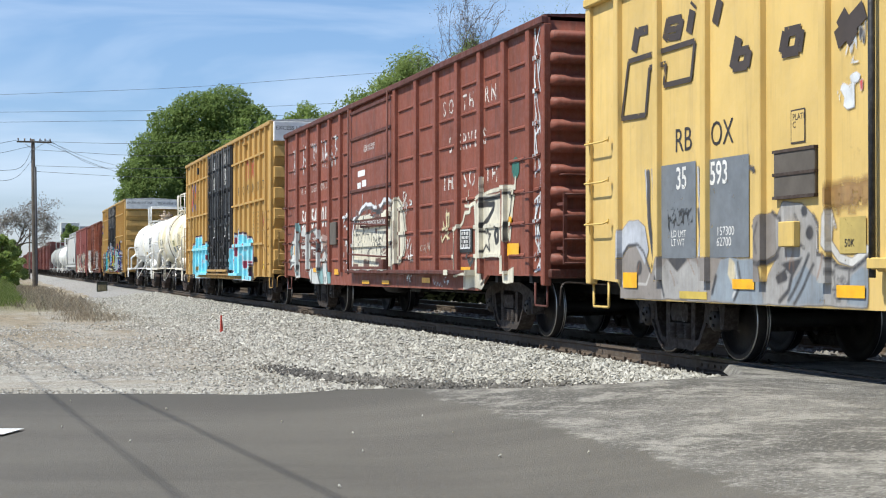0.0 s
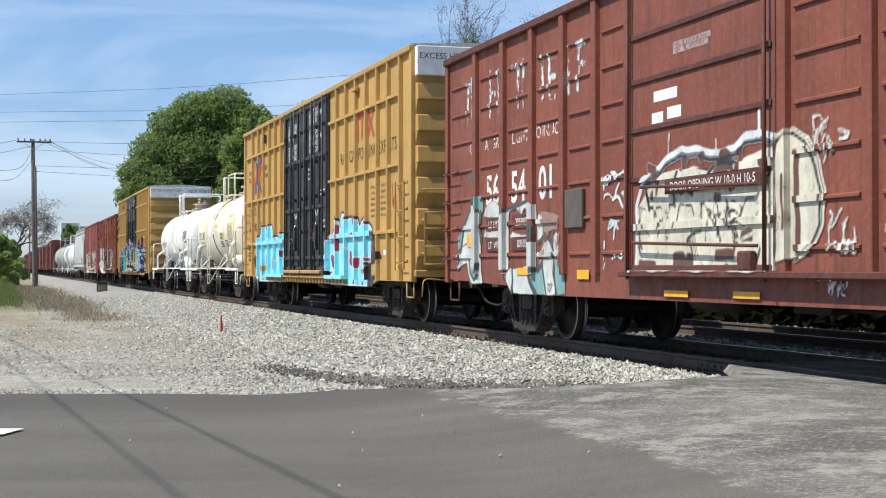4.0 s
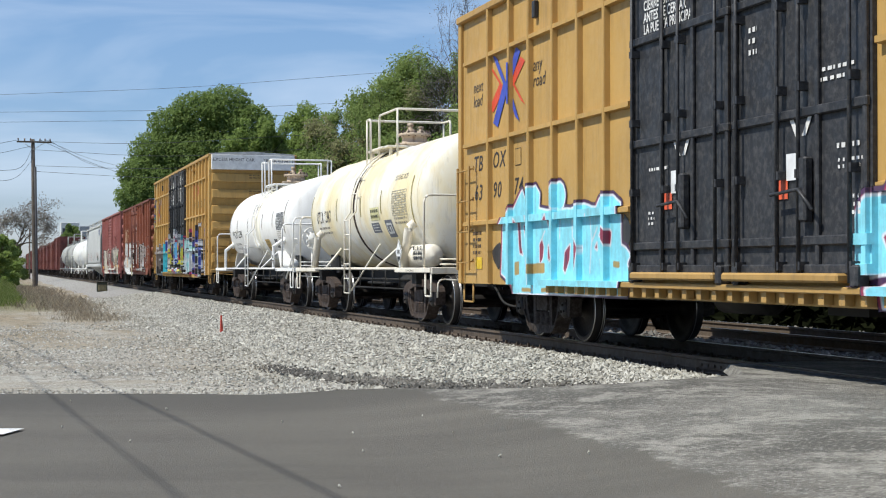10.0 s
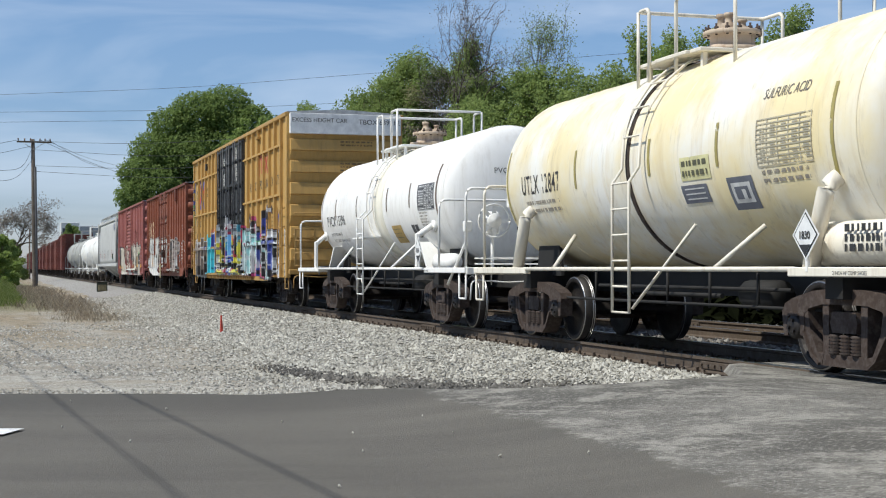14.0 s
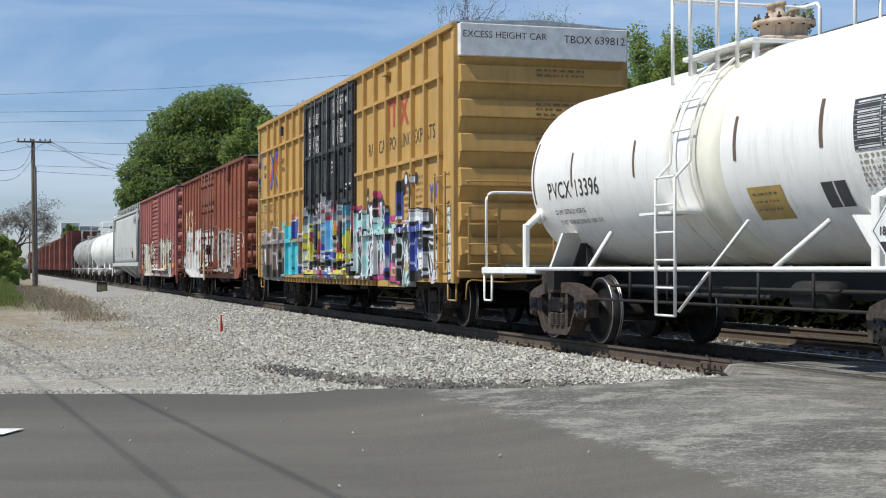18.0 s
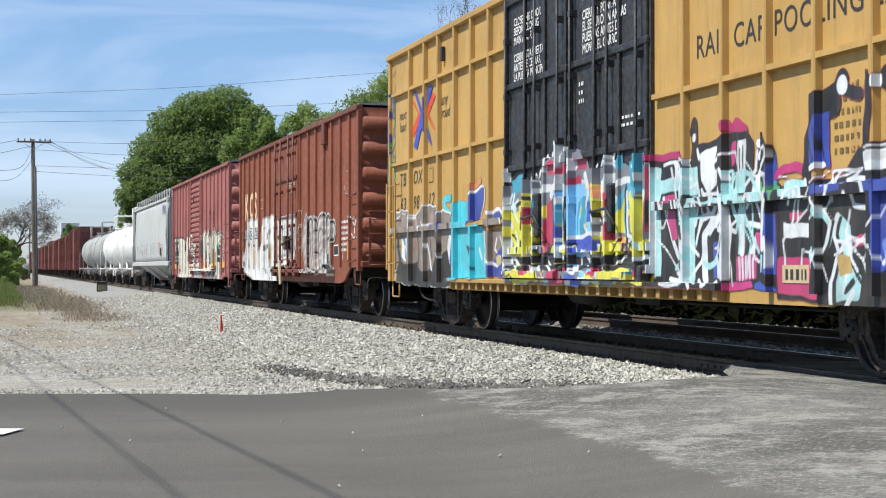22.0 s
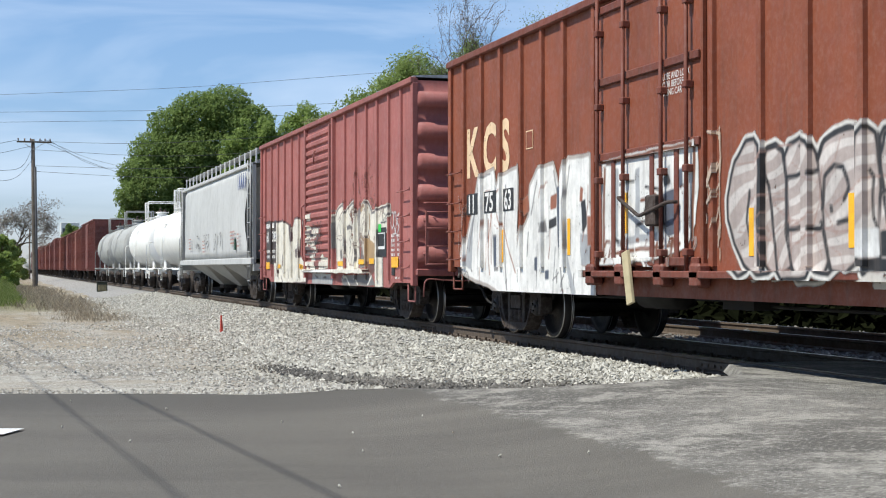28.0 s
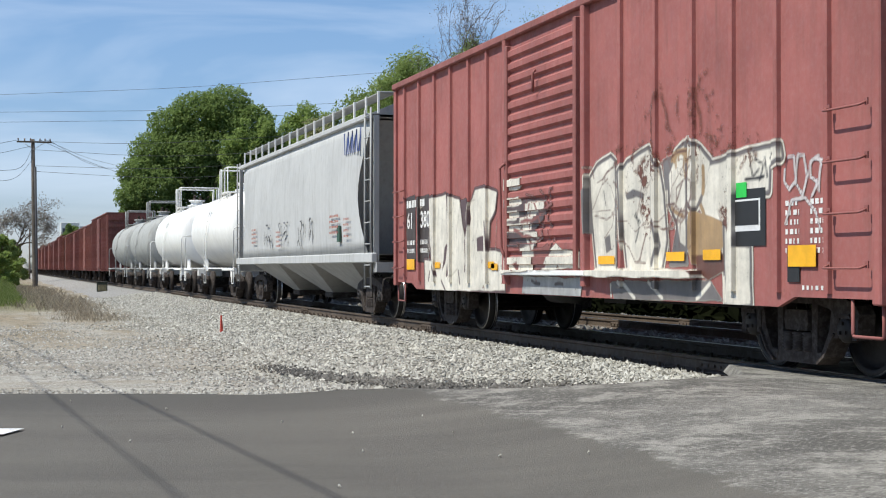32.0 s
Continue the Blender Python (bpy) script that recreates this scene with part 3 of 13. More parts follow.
    for x0 in (-0.754, 0.754, 3.206, 4.714):
        rail = None
        for k, (y0, y1) in enumerate(((-400, 3.4), (3.4, 15.3), (15.3, 27.2), (27.2, 39.1), (39.1, 51.0), (51.0, 700))):
            bm = bmesh.new()
            a = [bm.verts.new((x0 + p[0], y0 + 0.004, p[1])) for p in prof]
            b = [bm.verts.new((x0 + p[0], y1 - 0.004, p[1])) for p in prof]
            n = len(prof)
            for i in range(n):
                f = bm.faces.new((a[i], a[(i + 1) % n], b[(i + 1) % n], b[i]))
                f.material_index = 1 if i == 0 else 0
            if k == 0:
                rail = thing("rail", "rusty steel rail with a worn bright head", "rail", "rails", bm=bm, material=[RUST_RAIL, RAIL_TOP], kind="structure")
            else:
                part("rail_length", bm, [RUST_RAIL, RAIL_TOP], rail)
        for yj in (15.3, 27.2, 39.1, 51.0):
            bm = bmesh.new()
            for s in (-1, 1):
                bevel_box(bm, x0 + s * 0.022 - 0.014, x0 + s * 0.022 + 0.014, yj - 0.45, yj + 0.45, -0.14, -0.05, 0.006)
                for k in range(6):
                    box(bm, x0 + s * 0.045 - 0.012, x0 + s * 0.045 + 0.012, yj - 0.4 + 0.16 * k - 0.015, yj - 0.4 + 0.16 * k + 0.015, -0.11, -0.08)
            part("joint_bar", bm, RUST_RAIL, rail)
    # ties, plates and spikes
    tie = bmesh.new()
    bevel_box(tie, -1.3, 1.3, -0.115, 0.115, -0.355, -0.186, 0.015)
    tie = mesh_of("tie", tie, TIE)
    plate = bmesh.new()
    for x0 in (-0.754, 0.754):
        box(plate, x0 - 0.17, x0 + 0.17, -0.09, 0.09, -0.186, -0.1765)
        for s in (-1, 1):
            box(plate, x0 + s * 0.082 - 0.012, x0 + s * 0.082 + 0.012, -0.05, -0.026, -0.18, -0.145)
            box(plate, x0 + s * 0.09 - 0.018, x0 + s * 0.09 + 0.018, 0.105, 0.135, -0.18, -0.12)
    plate = mesh_of("tie_plate", plate, RUST_RAIL)
    for k in range(110):
        y = 15.6 + 0.52 * k
        part("tie", tie, None, bed, at=pose(0, y, 0))
        part("tie_plate", plate, None, bed, at=pose(0, y, 0))
        if k < 60:
            part("tie", tie, None, bed, at=pose(3.96, y, 0))


build_ground()
build_road()
build_track()


# ---- the train ----
TRAIN, AXLES = [], []
WHEEL_R = 0.457
SHARED = {}


def shared(key, build, material):
    """One mesh per key, for alike pieces."""
    if key not in SHARED:
        bm = bmesh.new()
        build(bm)
        SHARED[key] = mesh_of(key if isinstance(key, str) else str(key[0]), bm, material)
    return SHARED[key]


def make_wheelset(bm):
    near = [(-0.86, 0.0), (-0.86, 0.10), (-0.80, 0.115), (-0.775, 0.17), (-0.755, 0.30), (-0.765, 0.365), (-0.815, 0.378), (-0.822, 0.385), (-0.822, 0.434, 1), (-0.815, 0.450),
            (-0.712, 0.456, 1), (-0.70, 0.458), (-0.692, 0.478, 1), (-0.682, 0.484), (-0.672, 0.478), (-0.668, 0.39), (-0.71, 0.36), (-0.715, 0.2), (-0.67, 0.12), (-0.60, 0.088), (0.0, 0.085)]
    worn = [p[2] if len(p) > 2 else 0 for p in near]
    far = [(-p[0], p[1], worn[max(0, len(near) - 2 - i)]) for i, p in enumerate(reversed(near))]
    lathe(bm, near + far, "X", 40)
    for s in (-1, 1):
        lathe(bm, [(s * 0.86, 0.085), (s * 0.93, 0.085), (s * 0.93, 0.125), (s * 1.10, 0.125), (s * 1.125, 0.10), (s * 1.125, 0.0)], "X", 16, 0)
        for k in range(3):
            a = 2.1 * k
            box(bm, s * 1.135 - 0.012, s * 1.135 + 0.012, 0.06 * math.cos(a) - 0.016, 0.06 * math.cos(a) + 0.016, 0.06 * math.sin(a) - 0.016, 0.06 * math.sin(a) + 0.016)


def make_sideframe(bm):
    """A cast side frame on the near side of a truck: one casting with a bolster window and two side windows."""
    def bar(points, x0, x1):
        prism(bm, points, x0, x1)
    top = [(1.13, 0.60), (1.07, 0.68), (0.92, 0.735), (0.56, 0.81), (0.30, 0.83)]
    under = [(0.38, 0.685), (0.62, 0.64), (0.72, 0.575), (1.0, 0.575)]
    bar([(-y, z) for y, z in top] + top[::-1] + under[::-1] + [(-y, z) for y, z in under], -1.10, -0.93)
    bar([(-0.42, 0.10), (0.42, 0.10), (0.38, 0.215), (-0.38, 0.215)], -1.092, -0.938)
    for s in (-1, 1):
        for points, x0, x1 in (
                ([(0.39, 0.105), (0.53, 0.18), (0.70, 0.41), (0.72, 0.60), (0.64, 0.62), (0.60, 0.43), (0.47, 0.225), (0.36, 0.205)], -1.096, -0.934),
                ([(0.275, 0.20), (0.375, 0.20), (0.385, 0.72), (0.275, 0.72)], -1.088, -0.942),
                ([(0.69, 0.37), (0.775, 0.37), (0.79, 0.60), (0.70, 0.60)], -1.104, -0.926),
                ([(1.01, 0.36), (1.09, 0.36), (1.125, 0.61), (0.995, 0.61)], -1.104, -0.926),
                ([(0.79, 0.56), (1.0, 0.56), (0.97, 0.60), (0.82, 0.60)], -1.12, -0.92)):
            bar([(s * y, z) for y, z in points][::s], x0, x1)
        # lip along the lower arm and the journal's end cap
        bar([(s * y, z) for y, z in ((0.42, 0.10), (0.55, 0.18), (0.72, 0.41), (0.70, 0.42), (0.53, 0.20), (0.41, 0.125))][::s], -1.125, -0.90)
    bmesh.ops.recalc_face_normals(bm, faces=list(bm.faces))


def make_spring(bm):
    lathe(bm, [(0.215 + 0.19 * k / 12, 0.078 if k % 2 else 0.056) for k in range(13)], "Z", 10)


def make_bolster(bm):
    prism(bm, [(-0.20, 0.42), (0.20, 0.42), (0.23, 0.52), (0.20, 0.62), (-0.20, 0.62), (-0.23, 0.52)], -1.10, 1.10)
    lathe(bm, [(0.60, 0.0), (0.60, 0.26), (0.72, 0.24), (0.72, 0.0)], "Z", 16)
    for s in (-1, 1):
        box(bm, -0.85, 0.85, s * 0.36 - 0.05, s * 0.36 + 0.05, 0.30, 0.38)
        for w in (-0.754, 0.754):
            prism(bm, [(s * 0.40, 0.30), (s * 0.44, 0.30), (s * 0.42, 0.62), (s * 0.38, 0.62)][::s], w - 0.05, w + 0.05)


def truck(car, y, iron=None, turn=True):
    iron = iron or IRON
    k = iron.name
    t = part("truck", shared(("truck_bolster", k), make_bolster, iron), None, car, at=pose(0, y, 0))
    for a in (0, 180):
        part("sideframe", shared(("sideframe", k), make_sideframe, iron), None, t, at=pose(0, 0, 0, 0, 0, a))
        for y, x in ((-0.19, -1.06), (0.0, -1.06), (0.19, -1.06)):
            part("spring", shared(("spring", k), make_spring, iron), None, t, at=pose(0, 0, 0, 0, 0, a) @ pose(x, y, 0))
    for s in (-1, 1):
        ax = part("wheelset", shared("wheelset", make_wheelset, [WHEELS, TREAD]), None, t, at=pose(0, s * 0.889, WHEEL_R))
        if turn:
            AXLES.append((ax, s * 0.889))
    return t


def plain_trucks(car, ys):
    """Trucks of far cars: frame and wheels in one mesh each."""
    def build(bm):
        make_bolster(bm)
        other = bmesh.new()
        make_sideframe(other)
        move(bm, other)
        other = bmesh.new()
        make_sideframe(other)
        move(bm, other, None, pose(0, 0, 0, 0, 0, 180))
        for s in (-1, 1):
            for w in (-0.75, 0.75):
                lathe(bm, [(w - 0.07, 0.0), (w - 0.07, 0.457), (w + 0.07, 0.457), (w + 0.07, 0.0)], "X", 20, 0, (0, s * 0.889, 0.457))
    for y in ys:
        part("truck", shared("far_truck", build, IRON), None, car, at=pose(0, y, 0))


def couplers(car, half, drop=0.0, lever=True, colour=None):
    """Coupler, hose and lever at both ends; half is the distance of the end sill."""
    def knuckle(bm):
        box(bm, -0.075, 0.075, -0.62, 0.25, 0.76, 0.92)
        prism(bm, [(-0.92, 0.70), (-0.60, 0.70), (-0.55, 0.76), (-0.55, 0.95), (-0.60, 0.99), (-0.92, 0.99)], -0.20, -0.06)
        prism(bm, [(-0.82, 0.72), (-0.58, 0.72), (-0.58, 0.97), (-0.82, 0.97)], 0.02, 0.14)
        box(bm, -0.10, 0.10, -0.66, -0.5, 0.73, 0.95)

    def hose(bm):
        tube(bm, bend([(-0.30, 0.1, 0.72), (-0.30, -0.18, 0.68), (-0.26, -0.42, 0.42), (-0.12, -0.70, 0.36), (-0.05, -0.86, 0.42)], 0.2, 4), 0.022, 7)

    def bar(bm):
        tube(bm, bend([(-0.10, -0.50, 1.02), (-0.10, -0.28, 0.84), (-0.75, -0.24, 0.80), (-1.30, -0.22, 0.84), (-1.38, -0.24, 0.80), (-1.40, -0.24, 0.52)], 0.06), 0.014, 6)
    for y, a in ((-half, 0), (half, 180)):
        c = part("coupler", shared("coupler", knuckle, IRON), None, car, at=pose(0, y, 0, 0, 0, a))
        part("air_hose", shared("air_hose", hose, BLACK), None, c)
        if lever:
            part("uncoupling_lever", shared(("uncoupling_lever", (colour or IRON).name), bar, colour or IRON), None, c)


def make_rung(bm):
    """A grab iron 0.6 m wide, standing off a wall in the plane x = 0 towards -x."""
    tube(bm, bend([(0.0, -0.3, 0.03), (-0.075, -0.3, 0), (-0.075, 0.3, 0), (0.0, 0.3, 0.03)], 0.03, 2), 0.012, 6)
    for y in (-0.3, 0.3):
        box(bm, -0.012, 0.001, y - 0.025, y + 0.025, 0.0, 0.06)


def make_step(bm):
    tube(bm, bend([(0, -0.24, 0.32), (0, -0.24, 0.0), (0, 0.24, 0.0), (0, 0.24, 0.32)], 0.03, 2), 0.017, 6)


def make_post(w, d, h, round_top=True):
    def build(bm):
        pts = [(0.004, -w / 2), (-d * 0.85, -w / 2 + 0.008), (-d, -w / 2 + 0.02), (-d, w / 2 - 0.02), (-d * 0.85, w / 2 - 0.008), (0.004, w / 2)]
        lo = [bm.verts.new((x, y, 0)) for x, y in pts]
        hi = [bm.verts.new((x, y, h)) for x, y in pts]
        for i in range(5):
            bm.faces.new((lo[i], lo[i + 1], hi[i + 1], hi[i]))
        bm.faces.new(lo[::-1])
        bm.faces.new(hi)
    return build


def make_rib(l, d, h):
    def build(bm):
        pts = [(0.004, -h / 2), (-d, -h / 2 + 0.012), (-d, h / 2 - 0.02), (0.004, h / 2)]
        lo = [bm.verts.new((x, -l / 2, z)) for x, z in pts]
        hi = [bm.verts.new((x, l / 2, z)) for x, z in pts]
        for i in range(3):
            bm.faces.new((lo[i], hi[i], hi[i + 1], lo[i + 1]))
        bm.faces.new(lo)
        bm.faces.new(hi[::-1])
    return build


class Car:
    """A box car: side sheets at x = +-WALL, posts and ribs outside them."""
    WALL = 1.495

    def __init__(self, name, label, u0, u1, sill, top, paint_m, fit_m, category="freight car"):
        self.l, self.half, self.c = u1 - u0, (u1 - u0) / 2, (u0 + u1) / 2
        self.sill, self.top, self.m, self.s = sill, top, paint_m, fit_m
        self.ob = thing(name, label, category, "cars of the freight train", at=pose(0, self.c - run(0), 0))
        TRAIN.append((self.ob, self.c))
        self.relief = []

    def both(self, name, mesh, y, z, label="", extra=0.0):
        """A piece on the near side and its twin on the far side."""
        a = part(name, mesh, None, self.ob, label, pose(-self.WALL - extra, y, z))
        part(name, mesh, None, self.ob, label, pose(self.WALL + extra, -y, z, 0, 0, 180))
        return a

    def shell(self, contour, overhang=0.09, roof_rise=0.10):
        """contour: lower edge of the sides as (y, z) from the front end to the rear."""
        h, w = self.half, self.WALL
        for s in (-1, 1):
            bm = bmesh.new()
            pts = [(s * -1 * y, z) for y, z in contour] if s > 0 else list(contour)
            pts = sorted(pts)
            poly = [(pts[0][0], self.top - 0.02)] + pts + [(pts[-1][0], self.top - 0.02)]
            prism(bm, poly[::-1], min(s * w, s * (w - 0.05)), max(s * w, s * (w - 0.05)))
            part("side_sheet", bm, self.m, self.ob)
            bm = bmesh.new()
            a, b = sorted((s * (w - 0.02), s * (w + overhang)))
            bevel_box(bm, a, b, -h - 0.01, h + 0.01, self.top - 0.11, self.top, 0.015)
            part("top_chord", bm, self.s, self.ob)
        bm = bmesh.new()
        n = int(self.l / 1.05)
        box(bm, -w - 0.03, w + 0.03, -h + 0.01, h - 0.01, self.top - 0.004, self.top + 0.02)
        prism2 = [(-w - 0.03, self.top + 0.02), (0, self.top + roof_rise), (w + 0.03, self.top + 0.02)]
        va = [bm.verts.new((x, -h + 0.01, z + 0.002)) for x, z in prism2]
        vb = [bm.verts.new((x, h - 0.01, z + 0.002)) for x, z in prism2]
        bm.faces.new(va)
        bm.faces.new(vb[::-1])
        for i in range(2):
            bm.faces.new((va[i], vb[i], vb[i + 1], va[i + 1]))
        for k in range(1, n):
            y = -h + self.l * k / n
            for s in (-1, 1):
                tube(bm, [(s * (w - 0.06), y, self.top + 0.03), (0, y, self.top + roof_rise + 0.015)], 0.02, 4)
        part("roof", bm, ZINC if self.m is not OXIDE else self.s, self.ob)
        bm = bmesh.new()
        box(bm, -0.30, 0.30, -h - 0.1, h + 0.1, 0.66, 1.0)
        for k in range(int(self.l / 1.5)):
            y = -h + 0.8 + 1.5 * k
            box(bm, -w + 0.06, w - 0.06, y - 0.06, y + 0.06, 0.82, 1.05)
        box(bm, -w + 0.06, w - 0.06, -h + 0.05, h - 0.05, 1.05, 1.12)
        part("underframe", bm, BLACK, self.ob)
        # brake gear hung below the floor
        bm = bmesh.new()
        lathe(bm, [(-0.55, 0.0), (-0.55, 0.14), (-0.5, 0.2), (0.5, 0.2), (0.55, 0.14), (0.55, 0.0)], "Y", 14, 0, (-0.75, 1.2, 0.72))
        part("air_tank", bm, BLACK, self.ob)
        bm = bmesh.new()
        tube(bm, bend([(-0.95, -h + 3.2, 0.62), (-0.9, -2.0, 0.62), (-0.6, 0.0, 0.66), (-0.6, h - 3, 0.62)], 0.3), 0.02, 5)
        box(bm, -1.05, -0.75, -1.6, -0.9, 0.58, 0.85)
        tube(bm, [(-1.0, -h + 4.0, 0.78), (-1.0, h - 4.0, 0.78)], 0.016, 5)
        part("brake_rigging", bm, BLACK, self.ob)

    def end(self, style, count, lo=None, depth=0.09, plate=None, corner=0.12):
        """Corrugated ends, alike at front and rear."""
        lo = lo or self.sill + 0.3
        h, w = self.half, self.WALL - 0.03
        step = (self.top - 0.12 - lo) / count
        prof = [(lo - 0.02, 0.0)]
        for k in range(count):
            z = lo + step * k
            if style == "round":
                for i in range(7):
                    a = math.pi * i / 6
                    prof.append((z + step * (0.5 - 0.27 * math.cos(a)), depth * math.sin(a)))
            else:
                prof += [(z + step * 0.005, depth * 0.10), (z + step * 0.44, depth * 0.62), (z + step * 0.47, depth), (z + step * 0.50, depth), (z + step * 0.95, depth * 0.78), (z + step * 0.985, depth * 0.66)]
        prof.append((self.top - 0.06, 0.0))
        bm = bmesh.new()
        in_by = 0.08 if style == "round" else 0.025
        xs = [-w, -w + in_by, w - in_by, w]
        rows = [[bm.verts.new((x, -(d if abs(x) < w - 0.01 else 0.0), z)) for x in xs] for z, d in prof]
        for a, b in zip(rows, rows[1:]):
            for i in range(3):
                f = bm.faces.new((a[i], a[i + 1], b[i + 1], b[i]))
                f.smooth = style == "round"
        me = mesh_of("end_panel", bm, self.m)
        for y, a in ((-h + 0.01, 0), (h - 0.01, 180)):
            part("end_panel", me, None, self.ob, at=pose(0, y, 0, 0, 0, a))
            bm = bmesh.new()
            bevel_box(bm, -w - 0.02, w + 0.02, -0.10, 0.05, lo - 0.11, lo + 0.02, 0.02)
            part("end_sill", bm, self.m if self.m is not OXIDE else self.s, self.ob, at=pose(0, y, 0, 0, 0, a))
        # corner posts
        for sx in (-1, 1):
            for sy in (-1, 1):
                bm = bmesh.new()
                x0, x1 = sorted((sx * (self.WALL - 0.06), sx * (self.WALL + 0.055)))
                y0, y1 = sorted((sy * (h - corner), sy * (h + 0.015)))
                bevel_box(bm, x0, x1, y0, y1, self.sill - 0.01, self.top - 0.1, 0.014)
                part("corner_post", bm, self.m, self.ob)
        self.relief += [(h - corner, h + 0.02, self.sill, self.top, 0.055), (-h - 0.02, -h + corner, self.sill, self.top, 0.055)]

    def posts(self, ys, w=0.09, d=0.08, z0=None, z1=None):
        z0, z1 = z0 or self.sill + 0.02, z1 or self.top - 0.1
        me = shared(("side_post", self.s.name, w, d, round(z1 - z0, 2)), make_post(w, d, z1 - z0), self.m)
        for y in ys:
            self.both("side_post", me, y, z0)
            self.relief.append((y - w / 2, y + w / 2, z0, z1, d))

    def ribs(self, spans, zs, d=0.075, h=0.09):
        for y0, y1 in spans:
            me = shared(("side_rib", self.s.name, round(y1 - y0, 2), d, h), make_rib(y1 - y0, d, h), self.m)
            for z in zs:
                self.both("side_rib", me, (y0 + y1) / 2, z)
                self.relief.append((y0, y1, z - h / 2, z + h / 2, d))

    def rungs(self, zs, width=0.6, inset=0.42, out=0.055):
        me = shared(("grab_iron", self.s.name), make_rung, self.s)
        for sy in (-1, 1):
            for z in zs:
                self.both("grab_iron", me, sy * (self.half - inset), z, extra=out)
        st = shared(("sill_step", self.s.name), make_step, self.s)
        for sy in (-1, 1):
            self.both("sill_step", st, sy * (self.half - 0.30), self.sill - 0.29, extra=-0.03)

    def end_fittings(self, wheel=True, z_bar=2.45, ladder=True):
        """Front end: brake wheel, crossover platform, end rails and ladder; the rear has the ladder and platform."""
        for a, y in ((0, -self.half - 0.09), (180, self.half + 0.09)):
            m = pose(0, y, 0, 0, 0, a)
            bm = bmesh.new()
            box(bm, -0.75, 0.75, -0.32, 0.0, 1.06, 1.085)
            for x in (-0.7, 0.0, 0.7):
                prism(bm, [(-0.30, 1.06), (0.02, 1.06), (0.02, 0.86)], x - 0.015, x + 0.015)
            part("crossover_platform", bm, ZINC, self.ob, at=m)
            bm = bmesh.new()
            tube(bm, bend([(-1.35, 0, z_bar), (-1.35, -0.11, z_bar), (0.95, -0.11, z_bar), (0.95, 0, z_bar)], 0.05), 0.014, 6)
            part("end_grab_rail", bm, self.s, self.ob, at=m)
            if ladder:
                bm = bmesh.new()
                for x in (-1.36, -0.86):
                    box(bm, x - 0.025, x + 0.025, -0.24, -0.215, 1.08, 2.06)
                    for z in (1.3, 1.9):
                        box(bm, x - 0.02, x + 0.02, -0.22, 0.02, z - 0.02, z + 0.02)
                ld = part("end_ladder", bm, self.s, self.ob, at=m)
                for z in (1.10, 1.42, 1.74, 2.03):
                    bm = bmesh.new()
                    tube(bm, [(-1.37, -0.245, z), (-0.85, -0.245, z)], 0.013, 6)
                    part("rung", bm, self.s, ld)
            if wheel and a == 0:
                brake_wheel(self.ob, m @ pose(0.12, -0.24, 2.02), self.s)


def brake_wheel(car, m, colour):
    def build(bm):
        ring = [(0.27 * math.cos(2 * math.pi * k / 20), -0.05, 0.27 * math.sin(2 * math.pi * k / 20)) for k in range(21)]
        tube(bm, ring, 0.016, 6)
        lathe(bm, [(-0.09, 0.0), (-0.09, 0.04), (-0.075, 0.05), (-0.075, 0.11), (-0.055, 0.125), (-0.045, 0.12), (-0.045, 0.05), (0.12, 0.05), (0.12, 0.0)], "Y", 16)

    def spoke(bm):
        q = [(0.10, -0.42), (0.265, -0.09), (0.265, 0.09), (0.10, 0.42)]
        a = [bm.verts.new((r * math.cos(t), -0.05 - 0.02 * (r < 0.1), r * math.sin(t))) for r, t in q]
        b = [bm.verts.new(v.co + Vector((0, 0.008, 0))) for v in a]
        bm.faces.new(a)
        bm.faces.new(b[::-1])
        for i in range(4):
            bm.faces.new((a[i], b[i], b[(i + 1) % 4], a[(i + 1) % 4]))

    def gear(bm):
        bevel_box(bm, -0.13, 0.13, 0.03, 0.17, -0.24, 0.16, 0.04)
        lathe(bm, [(-0.02, 0.0), (-0.02, 0.13), (0.04, 0.15), (0.04, 0.0)], "Y", 14)
        tube(bm, [(0, 0.10, -0.3), (0.0, 0.10, -1.05)], 0.012, 5)
    w = part("brake_wheel", shared(("brake_wheel", colour.name), build, colour), None, car, at=m)
    for k in range(8):
        part("spoke", shared(("spoke", colour.name), spoke, colour), None, w, at=pose(0, 0, 0, 0, 45 * k, 0))
    part("brake_gear_box", shared(("brake_gear_box", colour.name), gear, colour), None, w)


def flat(car, name, y0, y1, z0, z1, material, label="", x=None, lift=0.004):
    """A painted panel or plate on the near side."""
    x = -(Car.WALL + lift) if x is None else x
    bm = bmesh.new()
    bm.faces.new([bm.verts.new(p) for p in ((x, y1, z0), (x, y0, z0), (x, y0, z1), (x, y1, z1))])
    return part(name, bm, material, car, label)


ALERT = ink("reflective_yellow", (0.85, 0.42, 0.01), 0.0, 0.35)
W_INK = ink("white_lettering", (0.72, 0.70, 0.66), 0.25)
W_INK_OLD = ink("worn_white_lettering", (0.66, 0.60, 0.55), 0.75)
B_INK = ink("black_lettering", (0.035, 0.03, 0.028), 0.1)


def reflectors(car, spots, x=-1.505):
    for y, z, w, h in spots:
        flat(car, "reflector", y - w / 2, y + w / 2, z - h / 2, z + h / 2, ALERT, "yellow reflective patch", x)


# --- pooled hi-cube box cars with black double doors ---
RODS = (0.09, 0.44, 0.60, 0.93)


